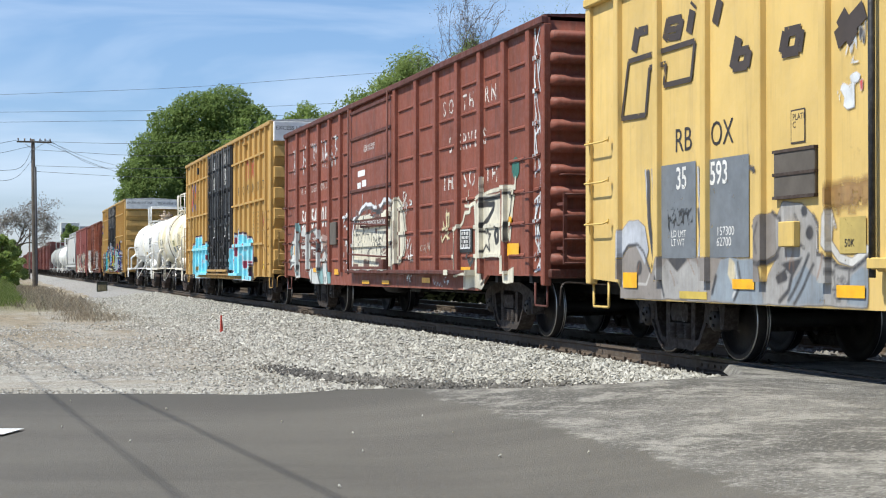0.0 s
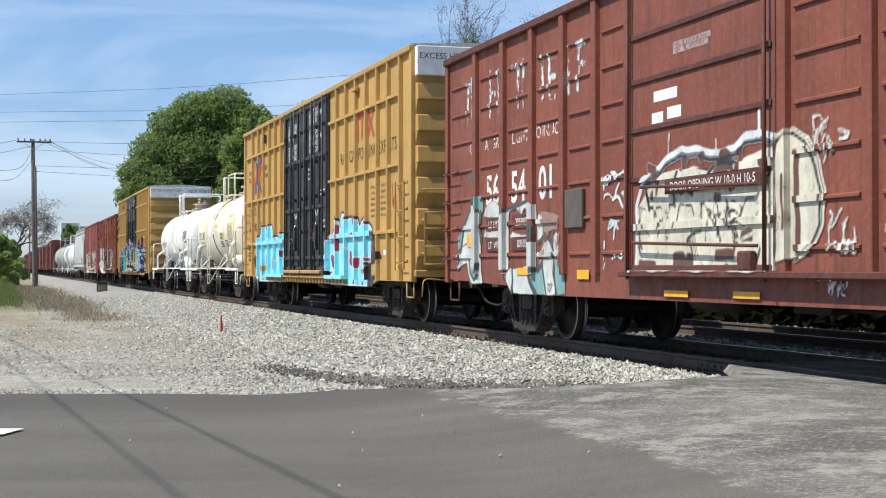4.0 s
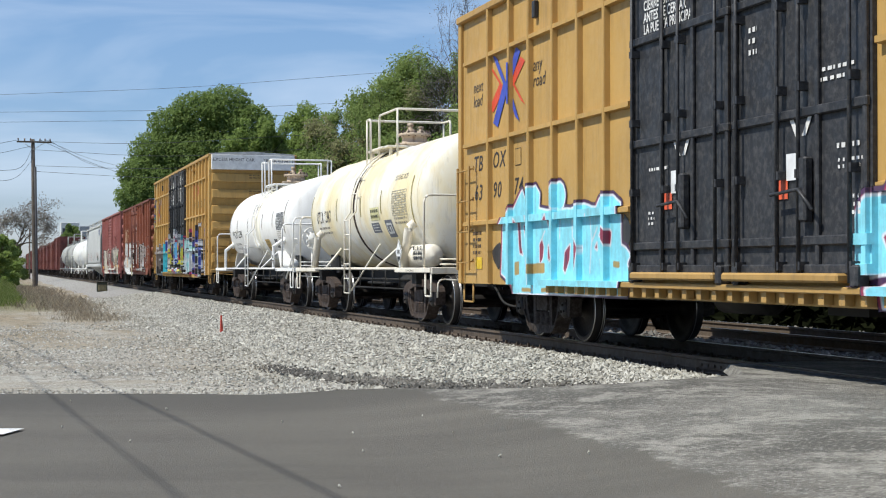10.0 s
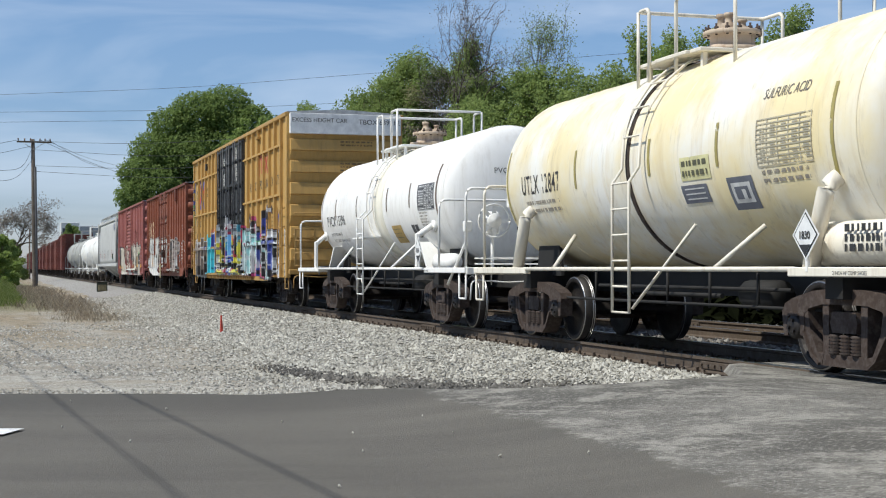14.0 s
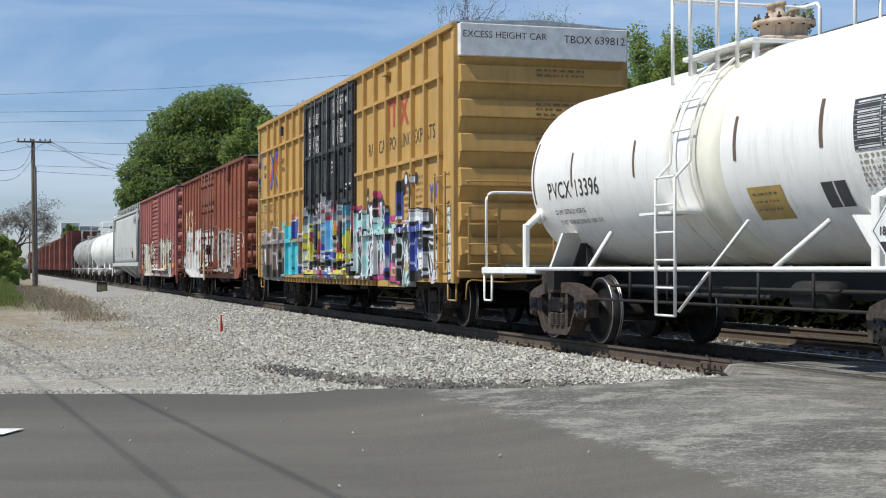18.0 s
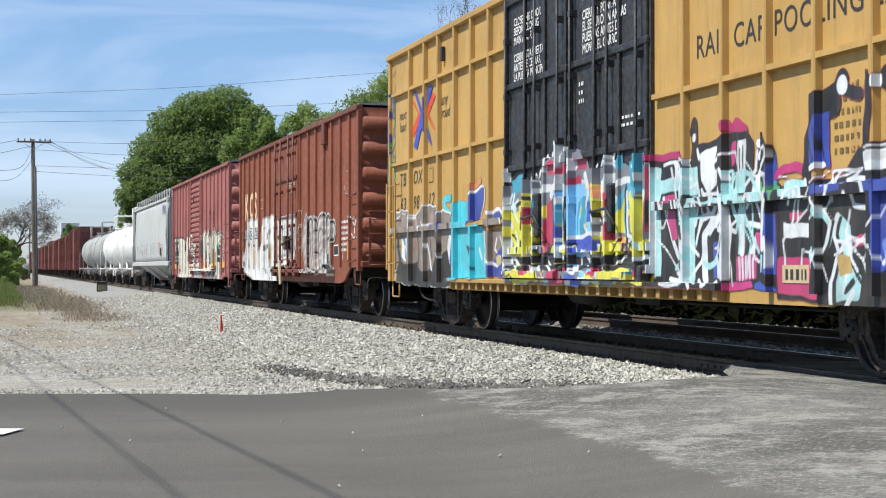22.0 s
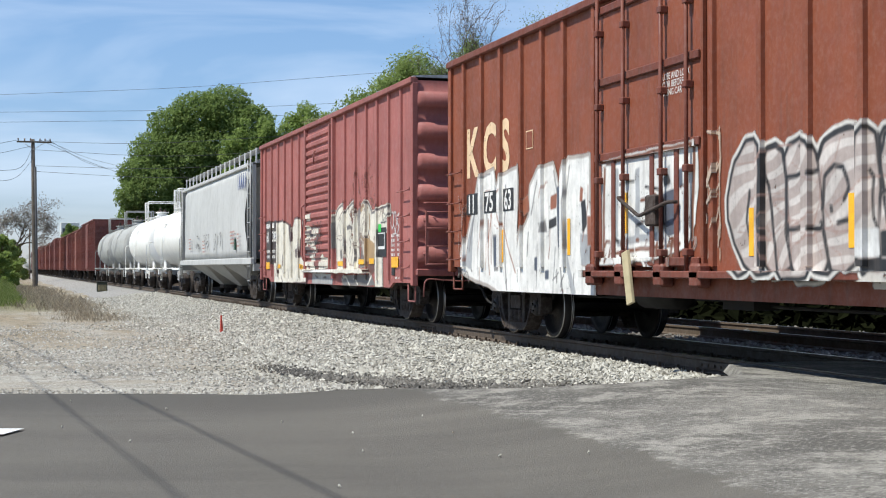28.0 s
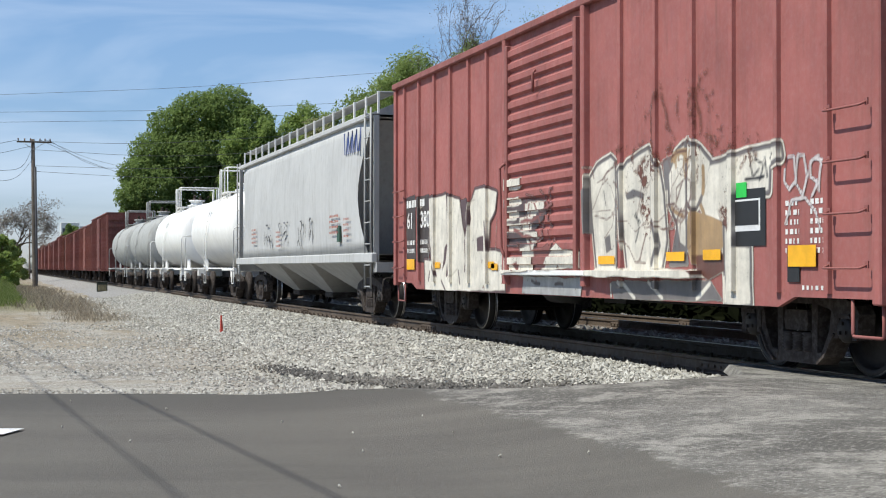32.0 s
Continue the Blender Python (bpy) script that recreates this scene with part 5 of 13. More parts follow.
def brick_car():
    c = Car("box_car", "orange-brown steel box car with smooth posts and large white graffiti", 108.64, 124.23, 0.98, 4.42, BRICKP, BRICKP_S)
    h = c.half
    c.shell([(-h, 1.06), (-6.9, 1.04), (-6.35, 0.76), (-5.9, 0.70), (4.9, 0.70), (6.6, 0.82), (7.0, 1.04), (h, 1.06)])
    c.end("round", 6, 1.16, 0.12)
    c.posts([7.02, 6.12, 5.23, 4.33, 3.48, 2.66, 1.62, -1.58, -2.60, -3.48, -4.38, -5.20, -6.05, -6.93], 0.11, 0.055, 1.05, 4.32)
    c.rungs((1.17, 1.62, 2.07, 2.55), inset=0.45)
    c.end_fittings(z_bar=2.2)
    for s in (-1, 1):
        a, b = (-1.42, 1.46) if s < 0 else (-1.46, 1.42)
        x0, x1 = sorted((s * 1.49, s * 1.56))
        bm = bmesh.new()
        bevel_box(bm, x0, x1, a, b, 1.06, 4.25, 0.015)
        d = part("door", bm, BRICKP, c.ob, "orange-brown plug door, its lower half painted white")
        for z in (1.10, 2.38, 3.30, 4.18):
            bm = bmesh.new()
            p, q = sorted((s * 1.56, s * 1.60))
            bevel_box(bm, p, q, a + 0.02, b - 0.02, z - 0.05, z + 0.05, 0.012)
            part("door_rib", bm, BRICKP_S, d)
        for k in (0.08, 0.30, 0.66, 0.93):
            y = a + (b - a) * k
            bm = bmesh.new()
            tube(bm, [(s * 1.63, y, 0.95), (s * 1.63, y, 4.36)], 0.024, 6)
            for z in (1.2, 2.1, 3.0, 3.9):
                bevel_box(bm, min(s * 1.56, s * 1.66), max(s * 1.56, s * 1.66), y - 0.05, y + 0.05, z - 0.04, z + 0.04, 0.01)
            part("locking_rod", bm, BRICKP_S, d)
        for k in (0.2, 0.42, 0.8):
            y = a + (b - a) * k
            bm = bmesh.new()
            p, q = sorted((s * 1.56, s * 1.59))
            bevel_box(bm, p, q, y - 0.05, y + 0.05, 1.12, 2.35, 0.01)
            part("door_stile", bm, BRICKP_S, d)
        bm = bmesh.new()
        tube(bm, bend([(s * 1.60, a + 0.5, 1.75), (s * 1.70, a + 0.55, 1.75), (s * 1.70, a + 1.3, 1.62), (s * 1.70, a + 1.9, 1.86), (s * 1.6, a + 2.0, 1.86)], 0.05), 0.022, 6)
        bevel_box(bm, min(s * 1.58, s * 1.70), max(s * 1.58, s * 1.70), a + 0.9, a + 1.15, 1.5, 1.85, 0.02)
        part("door_gear", bm, IRON_B, d)
        bm = bmesh.new()
        p, q = sorted((s * 1.50, s * 1.67))
        bevel_box(bm, p, q, -5.4 if s < 0 else -1.75, 1.75 if s < 0 else 5.4, 0.92, 1.0, 0.012)
        for y in (a, a + 0.9, b - 0.9, b):
            bevel_box(bm, p, q, y - 0.12, y + 0.12, 0.82, 1.08, 0.03)
        part("door_track", bm, BRICKP_S, c.ob)
        bm = bmesh.new()
        p, q = sorted((s * 1.49, s * 1.60))
        bevel_box(bm, p, q, -0.14, 0.14, 0.0, 0.52, 0.02)
        part("drain_box", bm, BRICKP_S, c.ob, at=pose(0, -4.55 if s < 0 else 4.55, 3.83))
    bm = bmesh.new()
    bevel_box(bm, -0.02, 0.02, -0.08, 0.08, 0.0, 0.62, 0.005)
    part("loose_board", bm, ink("bare_wood", (0.50, 0.42, 0.25), 0.0, 0.8), c.ob, "pale splintered board hanging from the door", pose(-1.70, 0.1, 0.62, 0, 0, 0) @ pose(0, 0, 0, -14, 0, 0))
    c.relief += [(-1.42, 1.46, 1.06, 4.25, 0.065), (-5.4, 1.75, 0.92, 1.0, 0.175)]
    for z in (1.10, 2.38):
        c.relief.append((-1.42, 1.46, z - 0.05, z + 0.05, 0.108))
    xw = -1.5
    cream = ink("emblem_cream", (0.72, 0.52, 0.32), 0.15)
    for t, y in (("K", 6.94), ("C", 6.10), ("S", 5.28)):
        letters("reporting_mark", t, 1.04, on_side(y, 2.49, xw - 0.002), cream, c.ob, "tall worn cream letter", bold=0.035, stretch=0.86)
    for y, w, t in ((6.90, 0.68, "11"), (6.02, 0.68, "75"), (5.12, 0.45, "63")):
        flat(c.ob, "stencil_panel", y - w, y, 1.87, 2.2, ink("plate_black", (0.02, 0.02, 0.02), 0.1), "black number panel", xw - 0.014)
        letters("reporting_mark", t, 0.40, on_side(y - 0.05, 1.90, xw - 0.016), W_INK, c.ob, bold=0.02, stretch=1.0 if w > 0.5 else 0.8)
    letters("door_lettering", "CLOSE AND LOCK\nDOOR BEFORE\nMOVING CAR", 0.105, on_side(-0.40, 3.12, -1.566), W_INK, c.ob, stretch=0.85, bold=0.004)
    flat(c.ob, "clearance_mark", 3.88, 4.16, 2.71, 2.97, cream, "small cream outline", xw - 0.002)
    flat(c.ob, "clearance_mark", 3.895, 4.145, 2.725, 2.955, BRICKP, "", xw - 0.004)
    bars("data_print", 6, on_side(-6.1, 2.0, xw), W_INK, c.ob, 0.06, 0.12, 0.6, 51)
    flat(c.ob, "label_plate", -5.85, -5.38, 1.30, 1.55, W_INK, "white outlined panel", xw - 0.012)
    flat(c.ob, "label_plate", -5.82, -5.41, 1.33, 1.52, ink("plate_black", (0.02, 0.02, 0.02)), "", xw - 0.014)
    for y, z in ((5.17, 1.36), (2.5, 1.44), (0.52, 1.68), (-2.40, 1.39), (-4.2, 1.45), (-6.75, 1.45), (7.73, 1.44)):
        flat(c.ob, "reflector", y - 0.05, y + 0.05, z - 0.24, z + 0.24, ALERT, "upright yellow reflective strip", -1.575 if abs(y) < 1.4 else xw - 0.014)
    couplers(c.ob, h)
    for y in (-5.75, 5.75):
        truck(c.ob, y)
    return c


def rose_car():
    c = Car("box_car", "faded rose-red steel box car with a corrugated door and cream graffiti", 126.45, 142.43, 0.72, 4.47, ROSE, ROSE_S)
    h = c.half
    c.shell([(-h, 0.76), (-6.5, 0.76), (-6.2, 0.66), (6.6, 0.66), (6.9, 0.76), (h, 0.78)])
    c.end("round", 6, 1.0, 0.14)
    c.posts([7.32, 6.36, 5.40, 4.46, 3.48, 2.56, -2.50, -3.48, -4.42, -5.32, -6.22, -7.12], 0.09, 0.05, 0.80, 4.37)
    c.posts([1.62, -1.42], 0.14, 0.085, 0.80, 4.37)
    c.rungs((1.03, 1.51, 1.97, 2.43), inset=0.48)
    c.end_fittings(z_bar=2.2)
    for s in (-1, 1):
        a, b = (-1.20, 1.48) if s < 0 else (-1.48, 1.20)
        bm = bmesh.new()
        prof = [(1.0, 0.0)]
        n = 17
        for k in range(n):
            z = 1.04 + (4.22 - 1.04) * k / n
            st = (4.22 - 1.04) / n
            prof += [(z + st * 0.12, 0.0), (z + st * 0.3, 0.045), (z + st * 0.72, 0.045), (z + st * 0.9, 0.0)]
        prof.append((4.24, 0.0))
        rows = [[bm.verts.new((s * (1.53 + d), y, z)) for y in (a, b)] for z, d in prof]
        for p, q in zip(rows, rows[1:]):
            bm.faces.new((p[0], q[0], q[1], p[1]) if s < 0 else (p[1], q[1], q[0], p[0]))
        d = part("door", bm, ROSE, c.ob, "corrugated rose-red sliding door")
        for y in (a, b):
            bm = bmesh.new()
            p, q = sorted((s * 1.49, s * 1.60))
            bevel_box(bm, p, q, y - 0.05, y + 0.05, 0.98, 4.26, 0.012)
            part("door_frame", bm, ROSE_S, d)
        bm = bmesh.new()
        p, q = sorted((s * 1.49, s * 1.63))
        bevel_box(bm, p, q, -4.6 if s < 0 else -1.6, 1.6 if s < 0 else 4.6, 0.93, 1.0, 0.012)
        part("door_track", bm, WHITE_S, c.ob, "door track spattered with cream paint")
        bm = bmesh.new()
        tube(bm, bend([(s * 1.6, b - 0.02, 2.55), (s * 1.66, b + 0.06, 2.5), (s * 1.64, b + 0.05, 1.3), (s * 1.6, b, 1.2)], 0.05), 0.022, 6)
        tube(bm, bend([(s * 1.6, 0.2, 3.75), (s * 1.64, 0.2, 3.72), (s * 1.64, 0.2, 3.45)], 0.03), 0.02, 6)
        part("door_gear", bm, ROSE_S, d)
    c.relief += [(-1.25, 1.53, 1.0, 4.24, 0.05), (-4.6, 1.6, 0.92, 1.0, 0.14)]
    for k in range(17):
        z = 1.04 + 3.18 * k / 17
        c.relief.append((-1.15, 1.43, z + 0.05, z + 0.14, 0.085))
    xw = -1.5
    letters("reporting_mark", "61", 0.40, on_side(7.18, 1.75, xw - 0.010), W_INK, c.ob, bold=0.02)
    letters("reporting_mark", "380", 0.40, on_side(6.30, 1.75, xw - 0.010), W_INK, c.ob, bold=0.02)
    bars("data_print", 2, on_side(7.15, 1.45, xw - 0.010), W_INK, c.ob, 0.08, 0.15, 0.5, 60)
    bars("data_print", 2, on_side(6.28, 1.45, xw - 0.010), W_INK, c.ob, 0.08, 0.15, 0.45, 61)
    bars("data_print", 1, on_side(7.2, 2.12, xw - 0.010), W_INK, c.ob, 0.13, 0.15, 1.2, 65)
    flat(c.ob, "label_plate", -5.98, -5.20, 1.25, 1.82, ink("plate_black", (0.02, 0.02, 0.02)), "black panel with a white outlined label", xw - 0.006)
    flat(c.ob, "label_plate", -5.88, -5.32, 1.40, 1.72, ink("plate_white", (0.7, 0.7, 0.68)), "", xw - 0.009)
    flat(c.ob, "label_plate", -5.85, -5.35, 1.46, 1.70, ink("plate_black", (0.02, 0.02, 0.02)), "", xw - 0.012)
    flat(c.ob, "green_notice", -5.61, -5.39, 1.74, 1.89, ink("notice_green", (0.03, 0.55, 0.08)), "bright green notice", xw - 0.012)
    flat(c.ob, "plug_panel", -6.62, -6.4, 0.9, 1.2, ink("plate_black", (0.02, 0.02, 0.02)), "black scuffed patch", xw - 0.010)
    for y in (-6.35, -6.8):
        bars("data_print", 6, on_side(y, 1.62, xw), W_INK, c.ob, 0.05, 0.09, 0.25, 62)
    reflectors(c.ob, [(-6.68, 1.145, 0.50, 0.20), (-2.07, 1.13, 0.5, 0.10), (-4.0, 1.16, 0.46, 0.10), (-4.87, 1.17, 0.40, 0.11), (6.9, 1.10, 0.52, 0.19), (2.35, 1.08, 0.3, 0.1), (5.2, 1.08, 0.3, 0.10), (2.2, 1.05, 0.3, 0.1)], -1.522)
    bars("data_print", 1, on_side(-6.65, 0.83, xw), W_INK, c.ob, 0.04, 0.06, 0.4, 64)
    couplers(c.ob, h, colour=ROSE_S)
    for y in (-5.85, 5.85):
        truck(c.ob, y)
    return c


def yellow_car():
    c = Car("box_car", "pale yellow steel box car with dark lettering and grey graffiti", 0.04, 16.59, 0.84, 4.42, YELLOW, YELLOW_S)
    h = c.half
    o = 8.14 - c.c
    c.shell([(-h, 0.86), (-7.0, 0.86), (-6.6, 0.68), (7.2, 0.66), (7.4, 0.86), (h, 0.9)])
    c.end("round", 8, 1.05, 0.11)
    c.posts([y + o for y in (7.49, 6.38, 5.20, 4.02, 2.84, -2.6, -3.8, -5.0, -6.2)], 0.13, 0.07, 0.90, 4.34)
    c.rungs((1.57, 2.08, 2.57), inset=0.42)
    c.end_fittings(z_bar=2.2)
    for s in (-1, 1):
        a, b = (-1.5 + o, 1.98 + o) if s < 0 else (-1.98 - o, 1.5 - o)
        x0, x1 = sorted((s * 1.49, s * 1.57))
        bm = bmesh.new()
        bevel_box(bm, x0, x1, a, b, 1.0, 4.25, 0.02)
        d = part("door", bm, YELLOW, c.ob, "pale yellow door with a dark frame")
        for y in (a + 0.05, b - 0.05, b - 0.35):
            bm = bmesh.new()
            tube(bm, [(s * 1.63, y, 0.95), (s * 1.63, y, 4.3)], 0.03, 6)
            part("locking_rod", bm, BLACKP, d)
        bm = bmesh.new()
        p, q = sorted((s * 1.50, s * 1.66))
        bevel_box(bm, p, q, min(a, -5 if s < 0 else a), max(b, b if s < 0 else 5), 1.02, 1.12, 0.012)
        part("door_track", bm, YELLOW_S, c.ob)
    xw = -1.5
    c.relief += [(-1.5 + o, 1.98 + o, 1.0, 4.25, 0.08)]
    dark = ink("emblem_dark_brown", (0.055, 0.04, 0.032), 0.15)

    layer = [0.003]

    def strokes(name, segs, label):
        """Bars and rings between (y, z) points, with a width."""
        for (ya, za), (yb, zb), w in segs:
            layer[0] += 0.0004
            bm = bmesh.new()
            dy, dz = yb - ya, zb - za
            l = math.hypot(dy, dz)
            ny, nz = -dz / l * w / 2, dy / l * w / 2
            q = [(ya + ny, za + nz), (yb + ny, zb + nz), (yb - ny, zb - nz), (ya - ny, za - nz)]
            bm.faces.new([bm.verts.new((xw - layer[0], a + o, b)) for a, b in q])
            part(name, bm, dark, c.ob, label)
    # word mark as plain slanted bars and blocks
    for y, z, y2, z2, w in ((7.07, 3.58, 6.96, 3.83, 0.17), (6.94, 3.79, 6.68, 3.78, 0.11), (6.23, 3.59, 6.12, 3.8, 0.14), (6.15, 3.79, 5.8, 3.77, 0.09), (5.9, 3.56, 5.8, 3.77, 0.14), (6.21, 3.61, 5.88, 3.58, 0.08), (6.17, 3.69, 5.86, 3.67, 0.07), (5.62, 3.58, 5.53, 3.81, 0.15), (5.52, 3.85, 5.5, 3.88, 0.15), (5.01, 3.58, 4.89, 3.81, 0.15),
                            (4.62, 3.06, 4.49, 3.36, 0.16), (4.62, 3.07, 4.32, 3.06, 0.1), (4.34, 3.05, 4.28, 3.21, 0.14), (4.57, 3.22, 4.28, 3.21, 0.09), (3.62, 3.08, 3.55, 3.27, 0.15), (3.58, 3.27, 3.28, 3.26, 0.1), (3.34, 3.06, 3.28, 3.26, 0.15), (3.63, 3.08, 3.32, 3.07, 0.1), (2.67, 3.06, 2.22, 3.27, 0.18), (2.6, 3.28, 2.39, 3.03, 0.18)):
        strokes("emblem_stroke", [((y, z), (y2, z2), w)], "dark stroke of the painted word mark")
    strokes("emblem_stroke", [((7.41, 2.82), (7.21, 3.48), 0.055), ((7.21, 3.48), (5.47, 3.47), 0.06), ((5.47, 3.47), (5.56, 3.07), 0.055), ((5.56, 3.07), (6.24, 3.08), 0.06), ((6.24, 3.08), (6.18, 3.32), 0.055), ((6.18, 3.32), (6.62, 3.33), 0.06), ((6.62, 3.33), (6.73, 2.8), 0.055), ((6.73, 2.8), (7.41, 2.82), 0.06)], "thin outline of the emblem")
    letters("reporting_mark", "RB", 0.37, on_side(5.99 + o, 2.31, xw), B_INK, c.ob, stretch=1.0)
    letters("reporting_mark", "OX", 0.37, on_side(5.13 + o, 2.31, xw), B_INK, c.ob, stretch=0.9)
    grey = ink("patch_grey", (0.16, 0.175, 0.19), 0.1)
    flat(c.ob, "number_panel", 5.46 + o, 6.35 + o, 1.14, 2.18, grey, "dark grey painted panel", xw - 0.006)
    flat(c.ob, "number_panel", 4.29 + o, 5.17 + o, 1.14, 2.17, grey, "dark grey painted panel", xw - 0.006)
    letters("reporting_mark", "35", 0.34, on_side(5.94 + o, 1.90, xw - 0.009), W_INK, c.ob, bold=0.015, stretch=0.8)
    letters("reporting_mark", "593", 0.34, on_side(5.13 + o, 1.905, xw - 0.009), W_INK, c.ob, bold=0.015, stretch=0.8)
    letters("data_lettering", "LD LMT\nLT WT", 0.11, on_side(6.06 + o, 1.37, xw - 0.009), W_INK, c.ob)
    letters("data_lettering", "157300\n62700", 0.13, on_side(4.98 + o, 1.37, xw - 0.009), W_INK, c.ob)
    bm = bmesh.new()
    bevel_box(bm, -0.04, 0.0, -0.37, 0.37, -0.22, 0.22, 0.01)
    b2 = part("route_board", bm, ink("weathered_board", (0.10, 0.085, 0.07), 0.0, 0.85), c.ob, "dark weathered placard board", pose(-1.5, 3.37 + o, 1.92))
    for z in (-0.22, 0.0, 0.22):
        bm = bmesh.new()
        box(bm, -0.05, 0.0, -0.38, 0.38, z - 0.015, z + 0.015)
        part("board_rail", bm, IRON_B, b2)
    flat(c.ob, "clearance_mark", 3.22 + o, 3.48 + o, 2.2, 2.52, dark, "small outlined square", xw - 0.002)
    flat(c.ob, "clearance_mark", 3.235 + o, 3.465 + o, 2.215, 2.505, YELLOW, "", xw - 0.004)
    bm = bmesh.new()
    bevel_box(bm, -0.08, 0.0, -0.14, 0.14, -0.12, 0.12, 0.01)
    part("placard_holder", bm, YELLOW_S, c.ob, at=pose(-1.5, 3.45 + o, 1.35))
    reflectors(c.ob, [(7.16 + o, 0.89, 0.40, 0.18), (4.39 + o, 0.87, 0.45, 0.10), (2.44 + o, 0.825, 0.45, 0.11)], -1.520)
    letters("data_lettering", "50K", 0.10, on_side(2.55 + o, 1.22, xw - 0.012), B_INK, c.ob)
    letters("data_lettering", "PLATE\nC", 0.085, on_side(3.44 + o, 2.42, xw - 0.006), B_INK, c.ob)
    flat(c.ob, "notice", 5.2 + o, 5.85 + o, 0.70, 0.78, ink("faded_yellow_plate", (0.55, 0.40, 0.08), 0.1), "small yellow notice plate", xw - 0.012)
    flat(c.ob, "notice", 2.21 + o, 2.63 + o, 1.16, 1.48, ink("mustard_patch", (0.44, 0.33, 0.10), 0.1), "mustard stencilled patch", xw - 0.008)
    couplers(c.ob, h, colour=YELLOW_S)
    for y in (-6.65 + o, 6.7 + o):
        truck(c.ob, y)
    return c


# --- tank cars ---
def tank_car(u0, u1, zc, r, head0, head1, body, fit, label, near=True, iron=None, rail=4.40, dish=0.36, trucks=None, ladder=0.0, hoops=(), loops=None, wheel=None, ahead=0.0, tank_at=None):
    """loops: top safety rails as lists of (x, y); hoops: rails across the ends as (y, height)."""
    c = (u0 + u1) / 2
    half = (u1 - u0) / 2
    ob = thing("tank_car", label, "freight car", "cars of the freight train", at=pose(0, c - run(0), 0))
    TRAIN.append((ob, c))
    h0, h1 = head0 - c, head1 - c
    bm = bmesh.new()
    prof = [(h0 + dish * r * (1 - math.cos(a)), r * math.sin(a)) for a in (math.pi / 2 * k / 10 for k in range(11))]
    prof += [(h1 - dish * r * (1 - math.cos(a)), r * math.sin(a)) for a in (math.pi / 2 * (10 - k) / 10 for k in range(11))]
    lathe(bm, prof, "Y", 64 if near else 24, 0, (0, 0, zc))
    bmesh.ops.recalc_face_normals(bm, faces=bm.faces)
    tank = part("tank", bm, body, ob)
    if near:
        for y in [h0 + dish * r] + list(np.linspace(h0 + 2.2, h1 - 2.2, 4)) + [h1 - dish * r]:
            bm = bmesh.new()
            lathe(bm, [(y - 0.012, r), (y - 0.008, r + 0.005), (y + 0.008, r + 0.005), (y + 0.012, r)], "Y", 64, 0, (0, 0, zc))
            part("weld_seam", bm, body, tank)
    reach = {-1: half + ahead, 1: half}
    bm = bmesh.new()
    box(bm, -0.28, 0.28, -reach[-1] + 0.02, half - 0.02, 0.70, 1.0)
    part("centre_sill", bm, BLACK if near else IRON, ob)
    trucks = trucks or (-half + 2.2, half - 2.2)
    for ty in trucks:
        bm = bmesh.new()
        for x0, x1 in ((-r * 0.66, -r * 0.66 + 0.05), (r * 0.66 - 0.05, r * 0.66)):
            prism(bm, [(ty - 0.5, 0.92), (ty + 0.5, 0.92), (ty + 0.4, zc - r * 0.72), (ty - 0.4, zc - r * 0.72)], x0, x1)
        box(bm, -1.2, 1.2, ty - 0.15, ty + 0.15, 0.74, 1.0)
        part("saddle", bm, fit if not near else BLACK, ob)
    # end platforms, running rails and steps
    for s in (-1, 1):
        bm = bmesh.new()
        y0, y1 = sorted((s * reach[s], s * (reach[s] - 0.5)))
        box(bm, -1.44, 1.44, y0, y1, 1.0, 1.025)
        part("end_platform", bm, fit, ob)
        bm = bmesh.new()
        y0, y1 = sorted((s * (reach[s] + 0.02), s * (reach[s] - 0.03)))
        bevel_box(bm, -1.46, 1.46, y0, y1, 0.93, 1.045, 0.01)
        part("end_beam", bm, fit, ob)
        for sx in (-1, 1):
            bm = bmesh.new()
            x0, x1 = sorted((sx * 1.40, sx * 1.49))
            ya, yb = sorted((s * (reach[s] - 0.03), s * (reach[s] - 2.4)))
            bevel_box(bm, x0, x1, ya, yb, 0.95, 1.04, 0.01)
            part("platform_side", bm, fit, ob)
            bm = bmesh.new()
            tube(bm, bend([(sx * 1.45, s * (reach[s] - 0.06), 0.98), (sx * 1.45, s * (reach[s] - 0.06), 0.54), (sx * 1.45, s * (reach[s] - 0.42), 0.54), (sx * 1.45, s * (reach[s] - 0.42), 0.98)], 0.03), 0.018, 6)
            part("sill_step", bm, fit, ob)
    if not hoops:
        hoops = ((-half + 0.12, 2.34), (half - 0.12, 2.34))
    for y, z in hoops:
        bm = bmesh.new()
        tube(bm, bend([(-1.45, y, 1.0), (-1.45, y, z), (1.45, y, z), (1.45, y, 1.0)], 0.14, 4), 0.022, 7)
        part("end_handrail", bm, fit, ob)
    for sx in (-1, 1):
        bm = bmesh.new()
        tube(bm, [(sx * 1.46, -half + 2.3, 1.02), (sx * 1.46, half - 2.3, 1.02)], 0.026, 8)
        part("side_rail", bm, fit, ob)
        if near:
            for y, e in ((ladder - 2.35, 1), (ladder + 2.35, -1)):
                bm = bmesh.new()
                tube(bm, [(sx * 1.45, y, 1.03), (sx * 1.02, y - e * 0.30, zc - r * 0.66)], 0.030, 6)
                part("rail_brace", bm, fit, ob)
        bm = bmesh.new()
        arc = [(sx * (r + 0.08) * math.cos(a), zc + (r + 0.08) * math.sin(a)) for a in (radians(d) for d in (-4, 12, 28, 44, 58, 70))]
